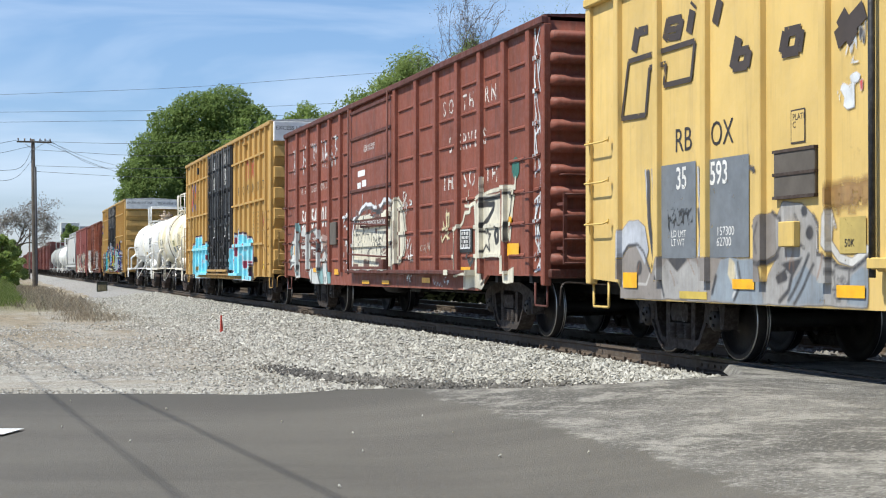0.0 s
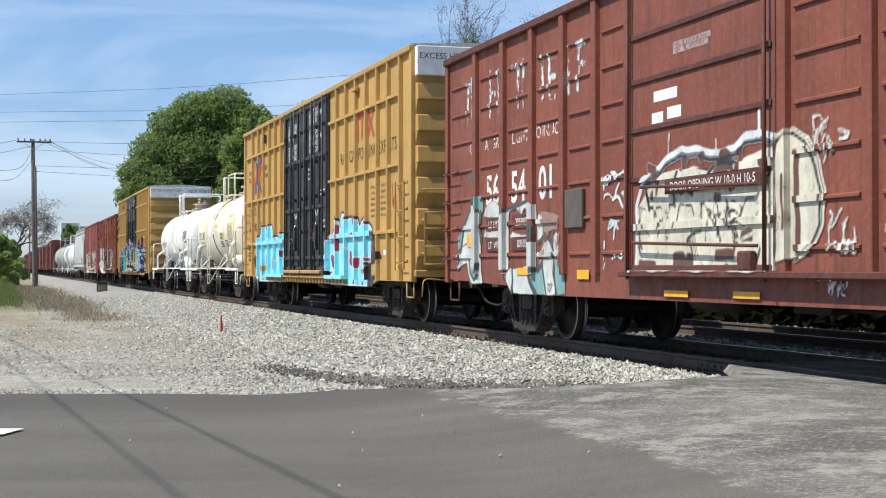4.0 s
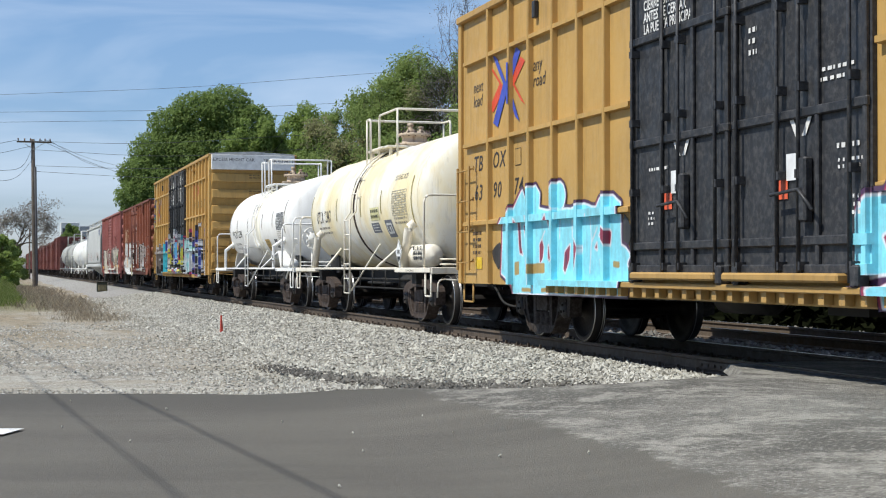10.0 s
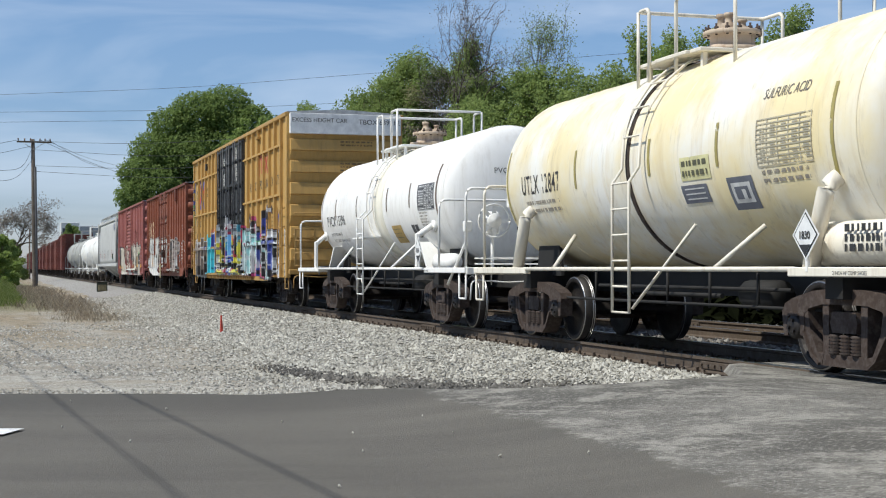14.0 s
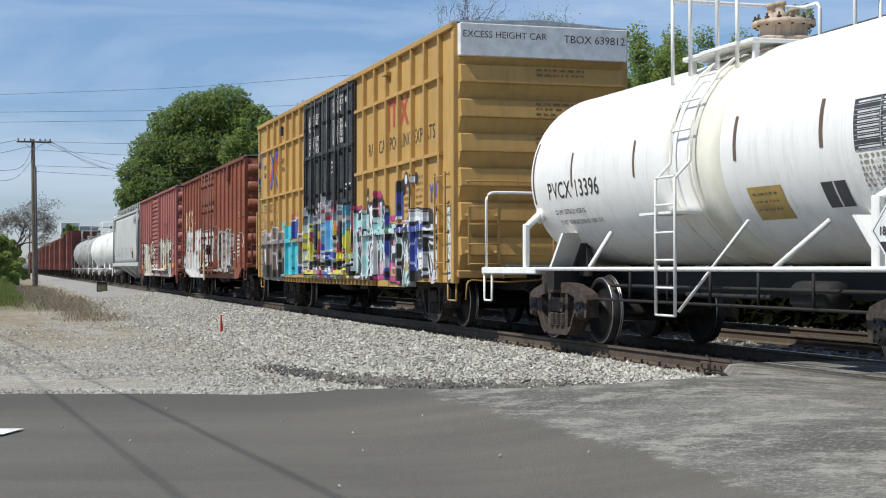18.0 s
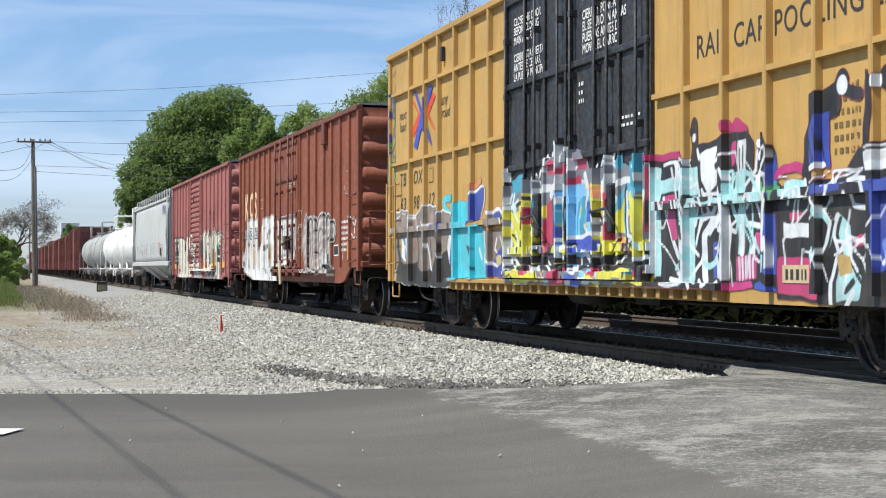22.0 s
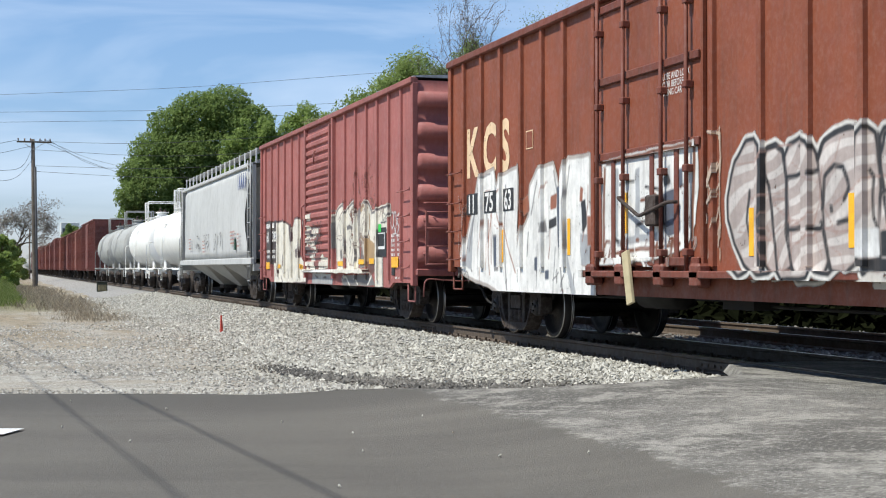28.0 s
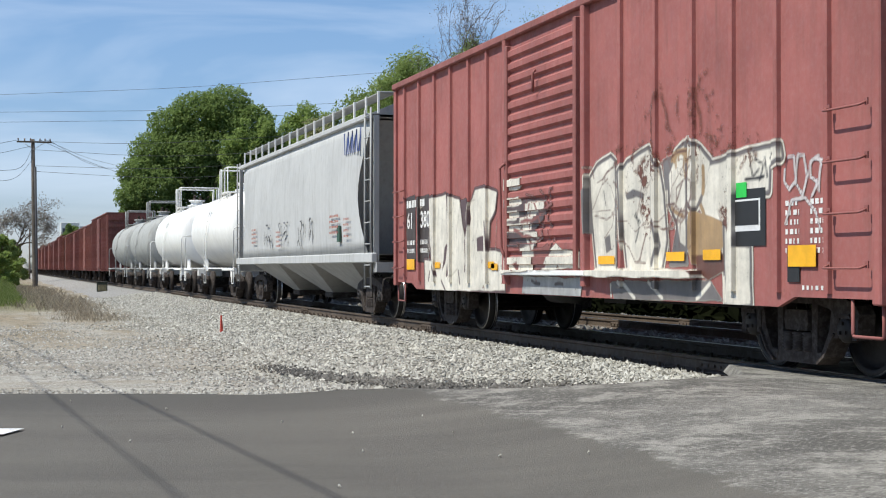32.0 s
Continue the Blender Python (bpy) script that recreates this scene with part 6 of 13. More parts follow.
        for y in (-0.25, 0.25):
            tube(bm, [(sx * 1.50, ladder + y, 0.50), (sx * 1.50, ladder + y, zc - 0.28)] + [(x, ladder + y, z) for x, z in arc], 0.019, 6)
        lad = part("ladder", bm, fit, ob)
        for k in range(6):
            z = 0.50 + 0.31 * k
            bm = bmesh.new()
            tube(bm, [(sx * 1.50, ladder - 0.26, z), (sx * 1.50, ladder + 0.26, z)], 0.015, 6)
            part("rung", bm, fit, lad)
        for x, z in arc[1:5]:
            bm = bmesh.new()
            tube(bm, [(x, ladder - 0.26, z), (x, ladder + 0.26, z)], 0.013, 6)
            part("rung", bm, fit, lad)
        if near:
            bm = bmesh.new()
            tube(bm, [(sx * 1.48, ladder - 0.3, 0.55), (sx * 1.05, ladder - 1.1, zc - r * 0.62)], 0.018, 6)
            part("ladder_brace", bm, fit, lad)
    # manway on top with its valves, platform and safety rails
    top = zc + r
    bm = bmesh.new()
    lathe(bm, [(top - 0.10, 0.34), (top + 0.04, 0.33), (top + 0.05, 0.42), (top + 0.10, 0.42), (top + 0.11, 0.28), (top + 0.25, 0.27), (top + 0.26, 0.36), (top + 0.31, 0.36), (top + 0.325, 0.33), (top + 0.34, 0.0)], "Z", 28, 0, (0.0, ladder, 0))
    dome = part("manway", bm, DOME_P if near else fit, ob, "rust-stained flanged dome")

    def stud(bm):
        lathe(bm, [(-0.07, 0.018), (-0.02, 0.018), (-0.02, 0.032), (0.03, 0.032), (0.03, 0.016), (0.07, 0.014), (0.07, 0.0)], "Z", 6)
    for k in range(14 if near else 6):
        a = math.pi * 2 * k / (14 if near else 6)
        part("bolt", shared("flange_bolt", stud, IRON_B), None, dome, at=pose(0.325 * math.cos(a), ladder + 0.325 * math.sin(a), top + 0.315))
    for x, y, h in ((-0.12, -0.14, 0.16), (0.16, 0.05, 0.12), (-0.05, 0.2, 0.20)):
        bm = bmesh.new()
        lathe(bm, [(top + 0.33, 0.09), (top + 0.39, 0.09), (top + 0.40, 0.05), (top + 0.36 + h * 0.7, 0.045), (top + 0.37 + h * 0.7, 0.065), (top + 0.36 + h, 0.06), (top + 0.37 + h, 0.0)], "Z", 12, 0, (x, ladder + y, 0))
        part("valve", bm, DOME_P if near else IRON_B, dome)
    bm = bmesh.new()
    bevel_box(bm, -0.80, 0.85, ladder - 0.72, ladder - 0.44, zc + r - 0.05, zc + r + 0.0, 0.01)
    bevel_box(bm, -0.80, 0.85, ladder + 0.44, ladder + 1.0, zc + r - 0.05, zc + r + 0.0, 0.01)
    bevel_box(bm, -0.85, -0.44, ladder - 0.44, ladder + 0.44, zc + r - 0.055, zc + r - 0.005, 0.01)
    for y in (-0.62, 0.9):
        for x in (-0.7, 0.75):
            box(bm, x - 0.03, x + 0.03, ladder + y - 0.03, ladder + y + 0.03, zc + r - 0.28, zc + r - 0.03)
    part("top_platform", bm, fit, ob)
    loops = loops or ([(-0.82, -0.15), (-0.82, -0.9), (0.85, -0.9), (0.85, -0.4)], [(-0.82, 0.6), (-0.82, 1.0), (0.85, 1.0), (0.85, 0.6)])
    for loop in loops:
        bm = bmesh.new()
        loop = [(x, y + ladder) for x, y in loop]
        line = [(*loop[0], zc + r * 0.80)] + [(*q, rail) for q in loop] + [(*loop[-1], zc + r * 0.75)]
        tube(bm, bend(line, 0.10, 4), 0.025, 8)
        part("safety_rail", bm, fit, ob)
        for q in loop[1:3]:
            bm = bmesh.new()
            tube(bm, [(*q, zc + r * 0.76), (*q, rail)], 0.022, 6)
            part("rail_post", bm, fit, ob)
    if near:
        # air reservoir at the front, brake cylinder, piping
        bm = bmesh.new()
        ya, hl, rr, rz = tank_at or (-half + 1.70, 0.72, 0.21, 1.26)
        lathe(bm, [(ya - hl, 0.0), (ya - hl + 0.03, rr * 0.67), (ya - hl + 0.14, rr), (ya + hl - 0.14, rr), (ya + hl - 0.03, rr * 0.67), (ya + hl, 0.0)], "Y", 18, 0, (-1.12, 0, rz))
        part("air_reservoir", bm, fit, ob, "white cylinder with rounded ends")
        bm = bmesh.new()
        tube(bm, [(-1.0, -half + 2.5, 0.62), (-1.0, half - 2.5, 0.62)], 0.02, 6)
        tube(bm, [(-0.8, -half + 3.5, 0.80), (-0.8, half - 3.5, 0.80)], 0.025, 6)
        tube(bm, bend([(-0.9, -1.2, 0.72), (-0.9, 0.8, 0.72), (-0.4, 1.5, 0.72)], 0.1), 0.03, 6)
        for y in (-2.2, -1.1, 0.0, 1.1, 2.2):
            tube(bm, [(-1.0, y, 0.58), (-1.0, y, 0.98)], 0.018, 5)
        lathe(bm, [(-2.0, 0.0), (-2.0, 0.16), (-1.3, 0.16), (-1.3, 0.0)], "Y", 12, 0, (-0.6, 0, 0.74))
        part("brake_rigging", bm, BLACK, ob)
        if wheel:
            brake_wheel(ob, pose(*wheel), fit)
            bm = bmesh.new()
            tube(bm, [(wheel[0] + 0.02, wheel[1] + 0.10, 1.0), (wheel[0] + 0.02, wheel[1] + 0.10, 1.62)], 0.03, 8)
            bevel_box(bm, wheel[0] + 0.30, wheel[0] + 0.62, wheel[1] + 0.06, wheel[1] + 0.22, 2.02, 2.20, 0.02)
            tube(bm, [(wheel[0] + 0.55, wheel[1] + 0.12, 2.05), (wheel[0] + 1.15, wheel[1] + 0.14, 1.05)], 0.025, 6)
            part("brake_stand", bm, fit, ob)
            bm = bmesh.new()
            bevel_box(bm, -1.42, -1.30, wheel[1] - 0.14, wheel[1] + 0.02, 1.62, 1.80, 0.02)
            bevel_box(bm, -1.40, -1.36, wheel[1] - 0.10, wheel[1] - 0.02, 1.42, 1.95, 0.01)
            tube(bm, [(-1.42, wheel[1] - 0.14, 1.44), (-1.42, wheel[1] + 0.83, 0.76)], 0.024, 7)
            part("brake_lever", bm, fit, ob, "slanted white lever and bracket")
        for z in (1.10, 1.19):
            bm = bmesh.new()
            tube(bm, bend([(-1.15, -reach[-1] + 0.5, z), (-1.15, -reach[-1] + 0.22, z), (1.15, -reach[-1] + 0.22, z), (1.15, -reach[-1] + 0.5, z)], 0.08), 0.016, 6)
            part("end_pipe", bm, fit, ob)
        couplers(ob, half - 0.1 + ahead / 2, colour=fit)
        for ty in trucks:
            truck(ob, ty, iron)
    else:
        plain_trucks(ob, trucks)
    return ob, tank, half


def on_head(y, dish, zc, r, lift=0.008):
    """Maps flat lettering in the X-Z plane onto the dished front head of a tank."""
    def bent(ob):
        for v in ob.data.vertices:
            q = max(0.0, 1 - (v.co.x ** 2 + (v.co.z - zc) ** 2) / (r + lift) ** 2)
            v.co.y = y + dish * r - (dish * r + lift) * math.sqrt(q)
        return ob
    return bent


def on_tank(y, z, zc, r, lift=0.006):
    """A matrix on the near flank of a tank, leaning with its curve."""
    a = math.asin(max(-1, min(1, (z - zc) / r)))
    p = Vector((-(r + lift) * math.cos(a), y, zc + (r + lift) * math.sin(a)))
    return Matrix.Translation(p) @ Matrix.Rotation(a, 4, "Y") @ SIDE


def wrap_lettering(ob, zc, r):
    """Lays flat lettering on the near flank down onto the curve of the tank."""
    for ch in ob.children:
        if ch.name.split(".")[0] in ("reporting_mark", "data_lettering", "contents_name", "data_print") and ch.type == "MESH":
            m = ch.matrix_basis.copy()
            pts = [m @ v.co for v in ch.data.vertices]
            far = [math.hypot(p.x, p.z - zc) for p in pts]
            if pts and min(far) > r - 0.01 and max(far) < r + 0.2:
                back = m.inverted()
                for v, p, f in zip(ch.data.vertices, pts, far):
                    k = (r + 0.005) / f
                    v.co = back @ Vector((p.x * k, p.y, zc + (p.z - zc) * k))


def tank_patch(parent, name, y0, y1, z0, z1, zc, r, material, label="", lift=0.006):
    """A decal bent round the tank."""
    bm = bmesh.new()
    rows = []
    for k in range(9):
        z = z0 + (z1 - z0) * k / 8
        a = math.asin((z - zc) / r)
        rows.append([bm.verts.new((-(r + lift) * math.cos(a), y, zc + (r + lift) * math.sin(a))) for y in (y1, y0)])
    for a, b in zip(rows, rows[1:]):
        bm.faces.new((a[0], a[1], b[1], b[0])).smooth = True
    return part(name, bm, material, parent, label)


def placard(ob, y, x=-1.53, z=1.55, s=0.30):
    for k, (q, m) in enumerate(((s, ink("placard_white", (0.78, 0.78, 0.76))), (s * 0.88, ink("placard_black", (0.03, 0.03, 0.03))), (s * 0.80, ink("placard_white", (0.78, 0.78, 0.76))))):
        bm = bmesh.new()
        bm.faces.new([bm.verts.new((x - 0.003 * k, y + a, z + b)) for a, b in ((q, 0), (0, -q), (-q, 0), (0, q))])
        part("placard", bm, m, ob, "white diamond hazard placard" if k == 0 else "")
    bm = bmesh.new()
    bm.faces.new([bm.verts.new((x - 0.009, y + a, z + b)) for a, b in ((s * 0.42, -s * 0.38), (0, -s * 0.78), (-s * 0.42, -s * 0.38))])
    part("placard", bm, ink("placard_black", (0.03, 0.03, 0.03)), ob)
    letters("placard_lettering", "1830", s * 0.42, on_side(y + s * 0.46, z - s * 0.15, x - 0.012), B_INK, ob, bold=0.02)
    bm = bmesh.new()
    box(bm, x + 0.005, x + 0.03, y - 0.02, y + 0.02, 1.0, z - s * 0.6)
    part("placard_holder", bm, WHITE_S, ob)


def cream_tank():
    zc, r, dish = 2.332, 1.295, 0.382
    o = 66.05
    ob, tank, half = tank_car(59.79, 71.89, zc, r, 60.82, 71.33, CREAM, CREAM_S, "cream-white tank car streaked with rusty yellow stains", iron=IRON_B, rail=4.30, dish=dish, trucks=(-4.0, 4.35), ladder=0.25,
                              hoops=((-5.53, 2.33), (5.6, 2.30)), loops=([(-0.82, -0.12), (-0.82, -1.62), (0.95, -1.62), (0.95, -0.9)], [(-0.82, 0.65), (-0.82, 0.98), (0.95, 0.98), (0.95, 0.45)]))
    faint = ink("faint_grey_print", (0.30, 0.27, 0.22), 0.6)
    letters("reporting_mark", "UTLX 12847", 0.39, on_tank(70.38 - o, 2.10, zc, r), B_INK, ob, stretch=0.66, bold=0.006, spacing=1.12)
    on_head(61.03 - o, dish, zc, r)(letters("reporting_mark", "UTLX", 0.22, Matrix.Translation((-0.50, 0, 2.97)) @ FRONT, B_INK, ob, stretch=0.85, bold=0.02))
    on_head(61.03 - o, dish, zc, r)(bars("data_print", 4, Matrix.Translation((-0.28, 0, 2.84)) @ FRONT, faint, ob, 0.035, 0.085, 0.5, 71))
    bars("data_print", 2, on_tank(70.26 - o, 1.95, zc, r), faint, ob, 0.05, 0.12, 1.3, 70)
    letters("contents_name", "SULFURIC ACID", 0.16, on_tank(63.32 - o, 2.74, zc, r), ink("grey_print", (0.16, 0.14, 0.115), 0.25), ob, shear=0.2, stretch=0.8)
    grey = ink("table_grey", (0.42, 0.38, 0.28), 0.35)
    for k in range(11):
        z = 2.05 + 0.047 * k
        tank_patch(ob, "data_table_line", 62.28 - o, 63.36 - o, z, z + 0.014, zc, r, grey)
    for k in range(6):
        y = 62.28 - o + 0.213 * k
        tank_patch(ob, "data_table_line", y, y + 0.015, 2.05, 2.53, zc, r, grey)
    for j in range(5):
        for k in range(9):
            if (j * 7 + k * 3) % 4:
                tank_patch(ob, "table_print", 62.33 - o + 0.213 * j, 62.33 - o + 0.213 * j + 0.10, 2.07 + 0.047 * k, 2.085 + 0.047 * k, zc, r, grey)
    bars("data_print", 2, on_tank(63.3 - o, 1.98, zc, r), faint, ob, 0.04, 0.09, 0.9, 73)
    tank_patch(ob, "notice", 64.4 - o, 65.12 - o, 2.01, 2.27, zc, r, ink("pale_yellow_notice", (0.64, 0.60, 0.32), 0.2), "pale yellow notice")
    bars("notice_print", 2, on_tank(65.07 - o, 2.17, zc, r, 0.010), ink("notice_dark_print", (0.10, 0.10, 0.06), 0.2), ob, 0.06, 0.11, 0.62, 74)
    slate = ink("slate_notice", (0.13, 0.14, 0.17), 0.1)
    white = ink("label_white", (0.62, 0.62, 0.6), 0.1)
    tank_patch(ob, "notice", 64.55 - o, 65.18 - o, 1.76, 1.96, zc, r, slate, "slate grey notice")
    for k in range(3):
        tank_patch(ob, "notice_print", 64.62 - o, 65.1 - o, 1.80 + 0.055 * k, 1.815 + 0.055 * k, zc, r, white, "", 0.009)
    tank_patch(ob, "notice", 63.53 - o, 64.08 - o, 1.65, 1.99, zc, r, slate, "slate grey framed label")
    tank_patch(ob, "notice", 63.60 - o, 64.01 - o, 1.72, 1.93, zc, r, white, "", 0.009)
    tank_patch(ob, "notice", 63.66 - o, 63.95 - o, 1.76, 1.89, zc, r, slate, "", 0.012)
    tank_patch(ob, "notice", 63.72 - o, 63.80 - o, 1.76, 1.86, zc, r, white, "", 0.015)
    olive = ink("olive_stripe", (0.36, 0.30, 0.10), 0.2)
    for y, z0, z1 in ((71.0, 1.75, 2.77), (68.28, 2.09, 2.6), (65.95, 2.12, 2.56), (64.22, 2.12, 2.59), (61.92, 1.85, 2.76)):
        tank_patch(ob, "reflective_stripe", y - o - 0.03, y - o + 0.03, z0, z1, zc, r, olive, "upright olive stripe")
    # steel band by the ladder
    bm = bmesh.new()
    lathe(bm, [(66.50 - o, r), (66.50 - o, r + 0.02), (66.58 - o, r + 0.02), (66.58 - o, r)], "Y", 64, 0, (0, 0, zc))
    part("tank_band", bm, IRON_B, ob, "dark steel band")
    for y, e in ((62.2 - o, -1), (70.35 - o, -1)):
        for sx in (-1, 1):
            bm = bmesh.new()
            tube(bm, bend([(sx * 1.36, y, 1.0), (sx * 1.33, y + e * 0.24, 1.78), (sx * 1.22, y + e * 0.28, 1.88)], 0.08), 0.085, 10)
            part("head_brace", bm, CREAM_S, ob)
    placard(ob, 62.04 - o, -1.50, 1.34, 0.24)
    bars("reservoir_graffiti", 3, on_side(61.65 - o, 1.36, -1.335), ink("placard_black", (0.03, 0.03, 0.03)), ob, 0.07, 0.09, 0.6, 77)
    letters("sill_lettering", "2 INCH HF COMP SHOES", 0.05, on_side(61.6 - o, 0.97, -1.493), B_INK, ob)
    wrap_lettering(ob, zc, r)
    return ob


def white_tank():
    zc, r, dish = 2.31, 1.24, 0.331
    o = 79.25
    ob, tank, half = tank_car(72.56, 86.06, zc, r, 73.96, 84.86, WHITEP, WHITE_S, "clean white tank car with brown stripes and black lettering", iron=IRON_B, rail=4.28, dish=dish, trucks=(-4.4, 4.5), ladder=0.11,
                              hoops=((-6.93, 2.32), (-5.42, 2.20), (6.6, 2.20)), loops=([(-0.82, 0.05), (-0.82, -0.42), (1.0, -0.42), (1.0, 0.1)], [(-0.82, 0.74), (-0.82, 1.22), (0.95, 1.22), (0.95, 0.8)]), wheel=(-0.9, -6.68, 1.805), ahead=0.25, tank_at=(-4.8, 0.58, 0.15, 1.14))
    letters("reporting_mark", "PVCX 13396", 0.33, on_tank(83.78 - o, 2.00, zc, r), B_INK, ob, stretch=0.98, bold=0.006, spacing=1.08)
    on_head(73.9 - o, dish, zc, r)(letters("reporting_mark", "PVCX 13396", 0.14, Matrix.Translation((-0.42, 0, 2.68)) @ FRONT, B_INK, ob, stretch=0.95, bold=0.003, spacing=1.08))
    on_head(73.9 - o, dish, zc, r)(letters("data_lettering", "CAPY 52750 LTRS", 0.075, Matrix.Translation((-0.26, 0, 2.38)) @ FRONT, B_INK, ob, stretch=0.85))
    on_head(73.9 - o, dish, zc, r)(bars("data_print", 3, Matrix.Translation((0.0, 0, 1.88)) @ FRONT, B_INK, ob, 0.05, 0.09, 0.4, 82))
    letters("data_lettering", "LD LMT  207700 LB  94200 KG", 0.10, on_tank(83.69 - o, 1.78, zc, r), B_INK, ob, stretch=0.85)
    letters("data_lettering", "LT WT   55300 LB  25100 KG  NEW 12-92", 0.10, on_tank(83.65 - o, 1.64, zc, r), B_INK, ob, stretch=0.85)
    dark = ink("table_black", (0.05, 0.05, 0.055), 0.15)
    white = ink("label_white", (0.62, 0.62, 0.6), 0.1)
    tank_patch(ob, "data_table", 74.88 - o, 75.95 - o, 2.09, 2.56, zc, r, dark, "black table of white print")
    for k in range(10):
        z = 2.102 + 0.0455 * k
        tank_patch(ob, "data_table_line", 74.90 - o, 75.93 - o, z - 0.008, z - 0.004, zc, r, white, "", 0.009)
        for j in range(5):
            y = 74.91 - o + 0.155 * j
            if (k * 3 + j) % 7:
                tank_patch(ob, "table_print", y, y + (0.35 if j == 4 else 0.10), z + 0.008, z + 0.025, zc, r, white, "", 0.009)
    for y in (75.05, 75.205, 75.36, 75.51):
        tank_patch(ob, "data_table_line", y - o, y + 0.008 - o, 2.10, 2.55, zc, r, white, "", 0.010)
    bars("data_print", 6, on_tank(75.9 - o, 2.03, zc, r), ink("faint_grey_print", (0.30, 0.27, 0.22), 0.6), ob, 0.03, 0.058, 0.5, 80)
    brown = ink("brown_stripe", (0.14, 0.09, 0.06), 0.1)
    for y, z0, z1, w in ((84.32, 1.95, 2.83, 0.05), (82.85, 2.13, 2.59, 0.05), (80.81, 2.14, 2.59, 0.05), (78.22, 2.16, 2.63, 0.06), (76.51, 2.17, 2.63, 0.06), (74.73, 1.98, 2.88, 0.08)):
        tank_patch(ob, "reflective_stripe", y - o - w / 2, y - o + w / 2, z0, z1, zc, r, brown, "upright brown stripe")
    tank_patch(ob, "notice", 77.4 - o, 78.1 - o, 1.535, 1.87, zc, r, ink("mustard_notice", (0.45, 0.30, 0.09), 0.05), "mustard yellow notice")
    bars("notice_print", 3, on_tank(78.02 - o, 1.79, zc, r, 0.009), ink("notice_dark_print", (0.10, 0.10, 0.06), 0.2), ob, 0.02, 0.09, 0.5, 84)
    tank_patch(ob, "notice", 76.23 - o, 76.66 - o, 1.61, 1.85, zc, r, dark, "small black label")
    tank_patch(ob, "notice_print", 76.42 - o, 76.45 - o, 1.61, 1.85, zc, r, white, "", 0.009)
    for y0 in (79.27, 79.80):
        bm = bmesh.new()
        lathe(bm, [(y0 - o, r), (y0 - o, r + 0.010), (y0 + 0.045 - o, r + 0.010), (y0 + 0.045 - o, r)], "Y", 64, 0, (0, 0, zc))
        part("tank_band", bm, CREAM_S, ob, "cream steel band by the ladder")
    bm = bmesh.new()
    lathe(bm, [(78.55 - o, r), (78.55 - o, r + 0.006), (79.22 - o, r + 0.006), (79.22 - o, r)], "Y", 64, 0, (0, 0, zc))
    part("tank_band", bm, YELLOWED, ob, "broad yellowed band of old paint")
    bm = bmesh.new()
    box(bm, -1.48, -1.1, 79.25 - o, 80.1 - o, 1.64, 1.67)
    part("ladder_shelf", bm, WHITE_S, ob)
    # posts and arms that hold the heads, with slanted gusset plates
    for y, e in ((75.30 - o, -1), (84.15 - o, 1)):
        for sx in (-1, 1):
            bm = bmesh.new()
            bevel_box(bm, min(sx * 1.38, sx * 1.45), max(sx * 1.38, sx * 1.45), y - 0.06, y + 0.06, 1.03, 1.66, 0.012)
            tube(bm, [(sx * 1.40, y, 1.62), (sx * 1.17, y + e * 0.12, 1.80)], 0.055, 8)
            lathe(bm, [(0.0, 0.0), (0.0, 0.13), (0.05, 0.12), (0.05, 0.0)], "X", 14, 0, (sx * 1.14 - 0.025, y + e * 0.14, 1.80))
            part("head_brace", bm, WHITE_S, ob)
            bm = bmesh.new()
            yy = y - e * 0.25
            prism(bm, [(yy - 0.04, 1.0), (yy + 0.04, 1.0), (yy - e * 0.52 + 0.04, 1.52), (yy - e * 0.52 - 0.04, 1.52)], min(sx * 0.85, sx * 1.16), max(sx * 0.85, sx * 1.16))
            part("gusset_plate", bm, WHITE_S, ob)
    placard(ob, 75.07 - o, -1.47, 1.35, 0.25)
    # placard on the front end
    q = 0.22
    for k, (w, m) in enumerate(((q, ink("placard_white", (0.78, 0.78, 0.76))), (q * 0.88, ink("placard_black", (0.03, 0.03, 0.03))), (q * 0.78, ink("placard_white", (0.78, 0.78, 0.76))))):
        bm = bmesh.new()
        bm.faces.new([bm.verts.new((0.29 + a, 72.62 - o - 0.003 * k, 1.36 + b)) for a, b in ((w, 0), (0, w), (-w, 0), (0, -w))])
        part("placard", bm, m, ob, "white diamond hazard placard" if k == 0 else "")
    letters("placard_lettering", "1830", 0.11, Matrix.Translation((0.17, 72.60 - o, 1.33)) @ FRONT, B_INK, ob, bold=0.02)
    letters("sill_lettering", "2 INCH HF COMP SHOES", 0.05, on_side(74.9 - o, 0.97, -1.493), B_INK, ob)
    wrap_lettering(ob, zc, r)
    return ob


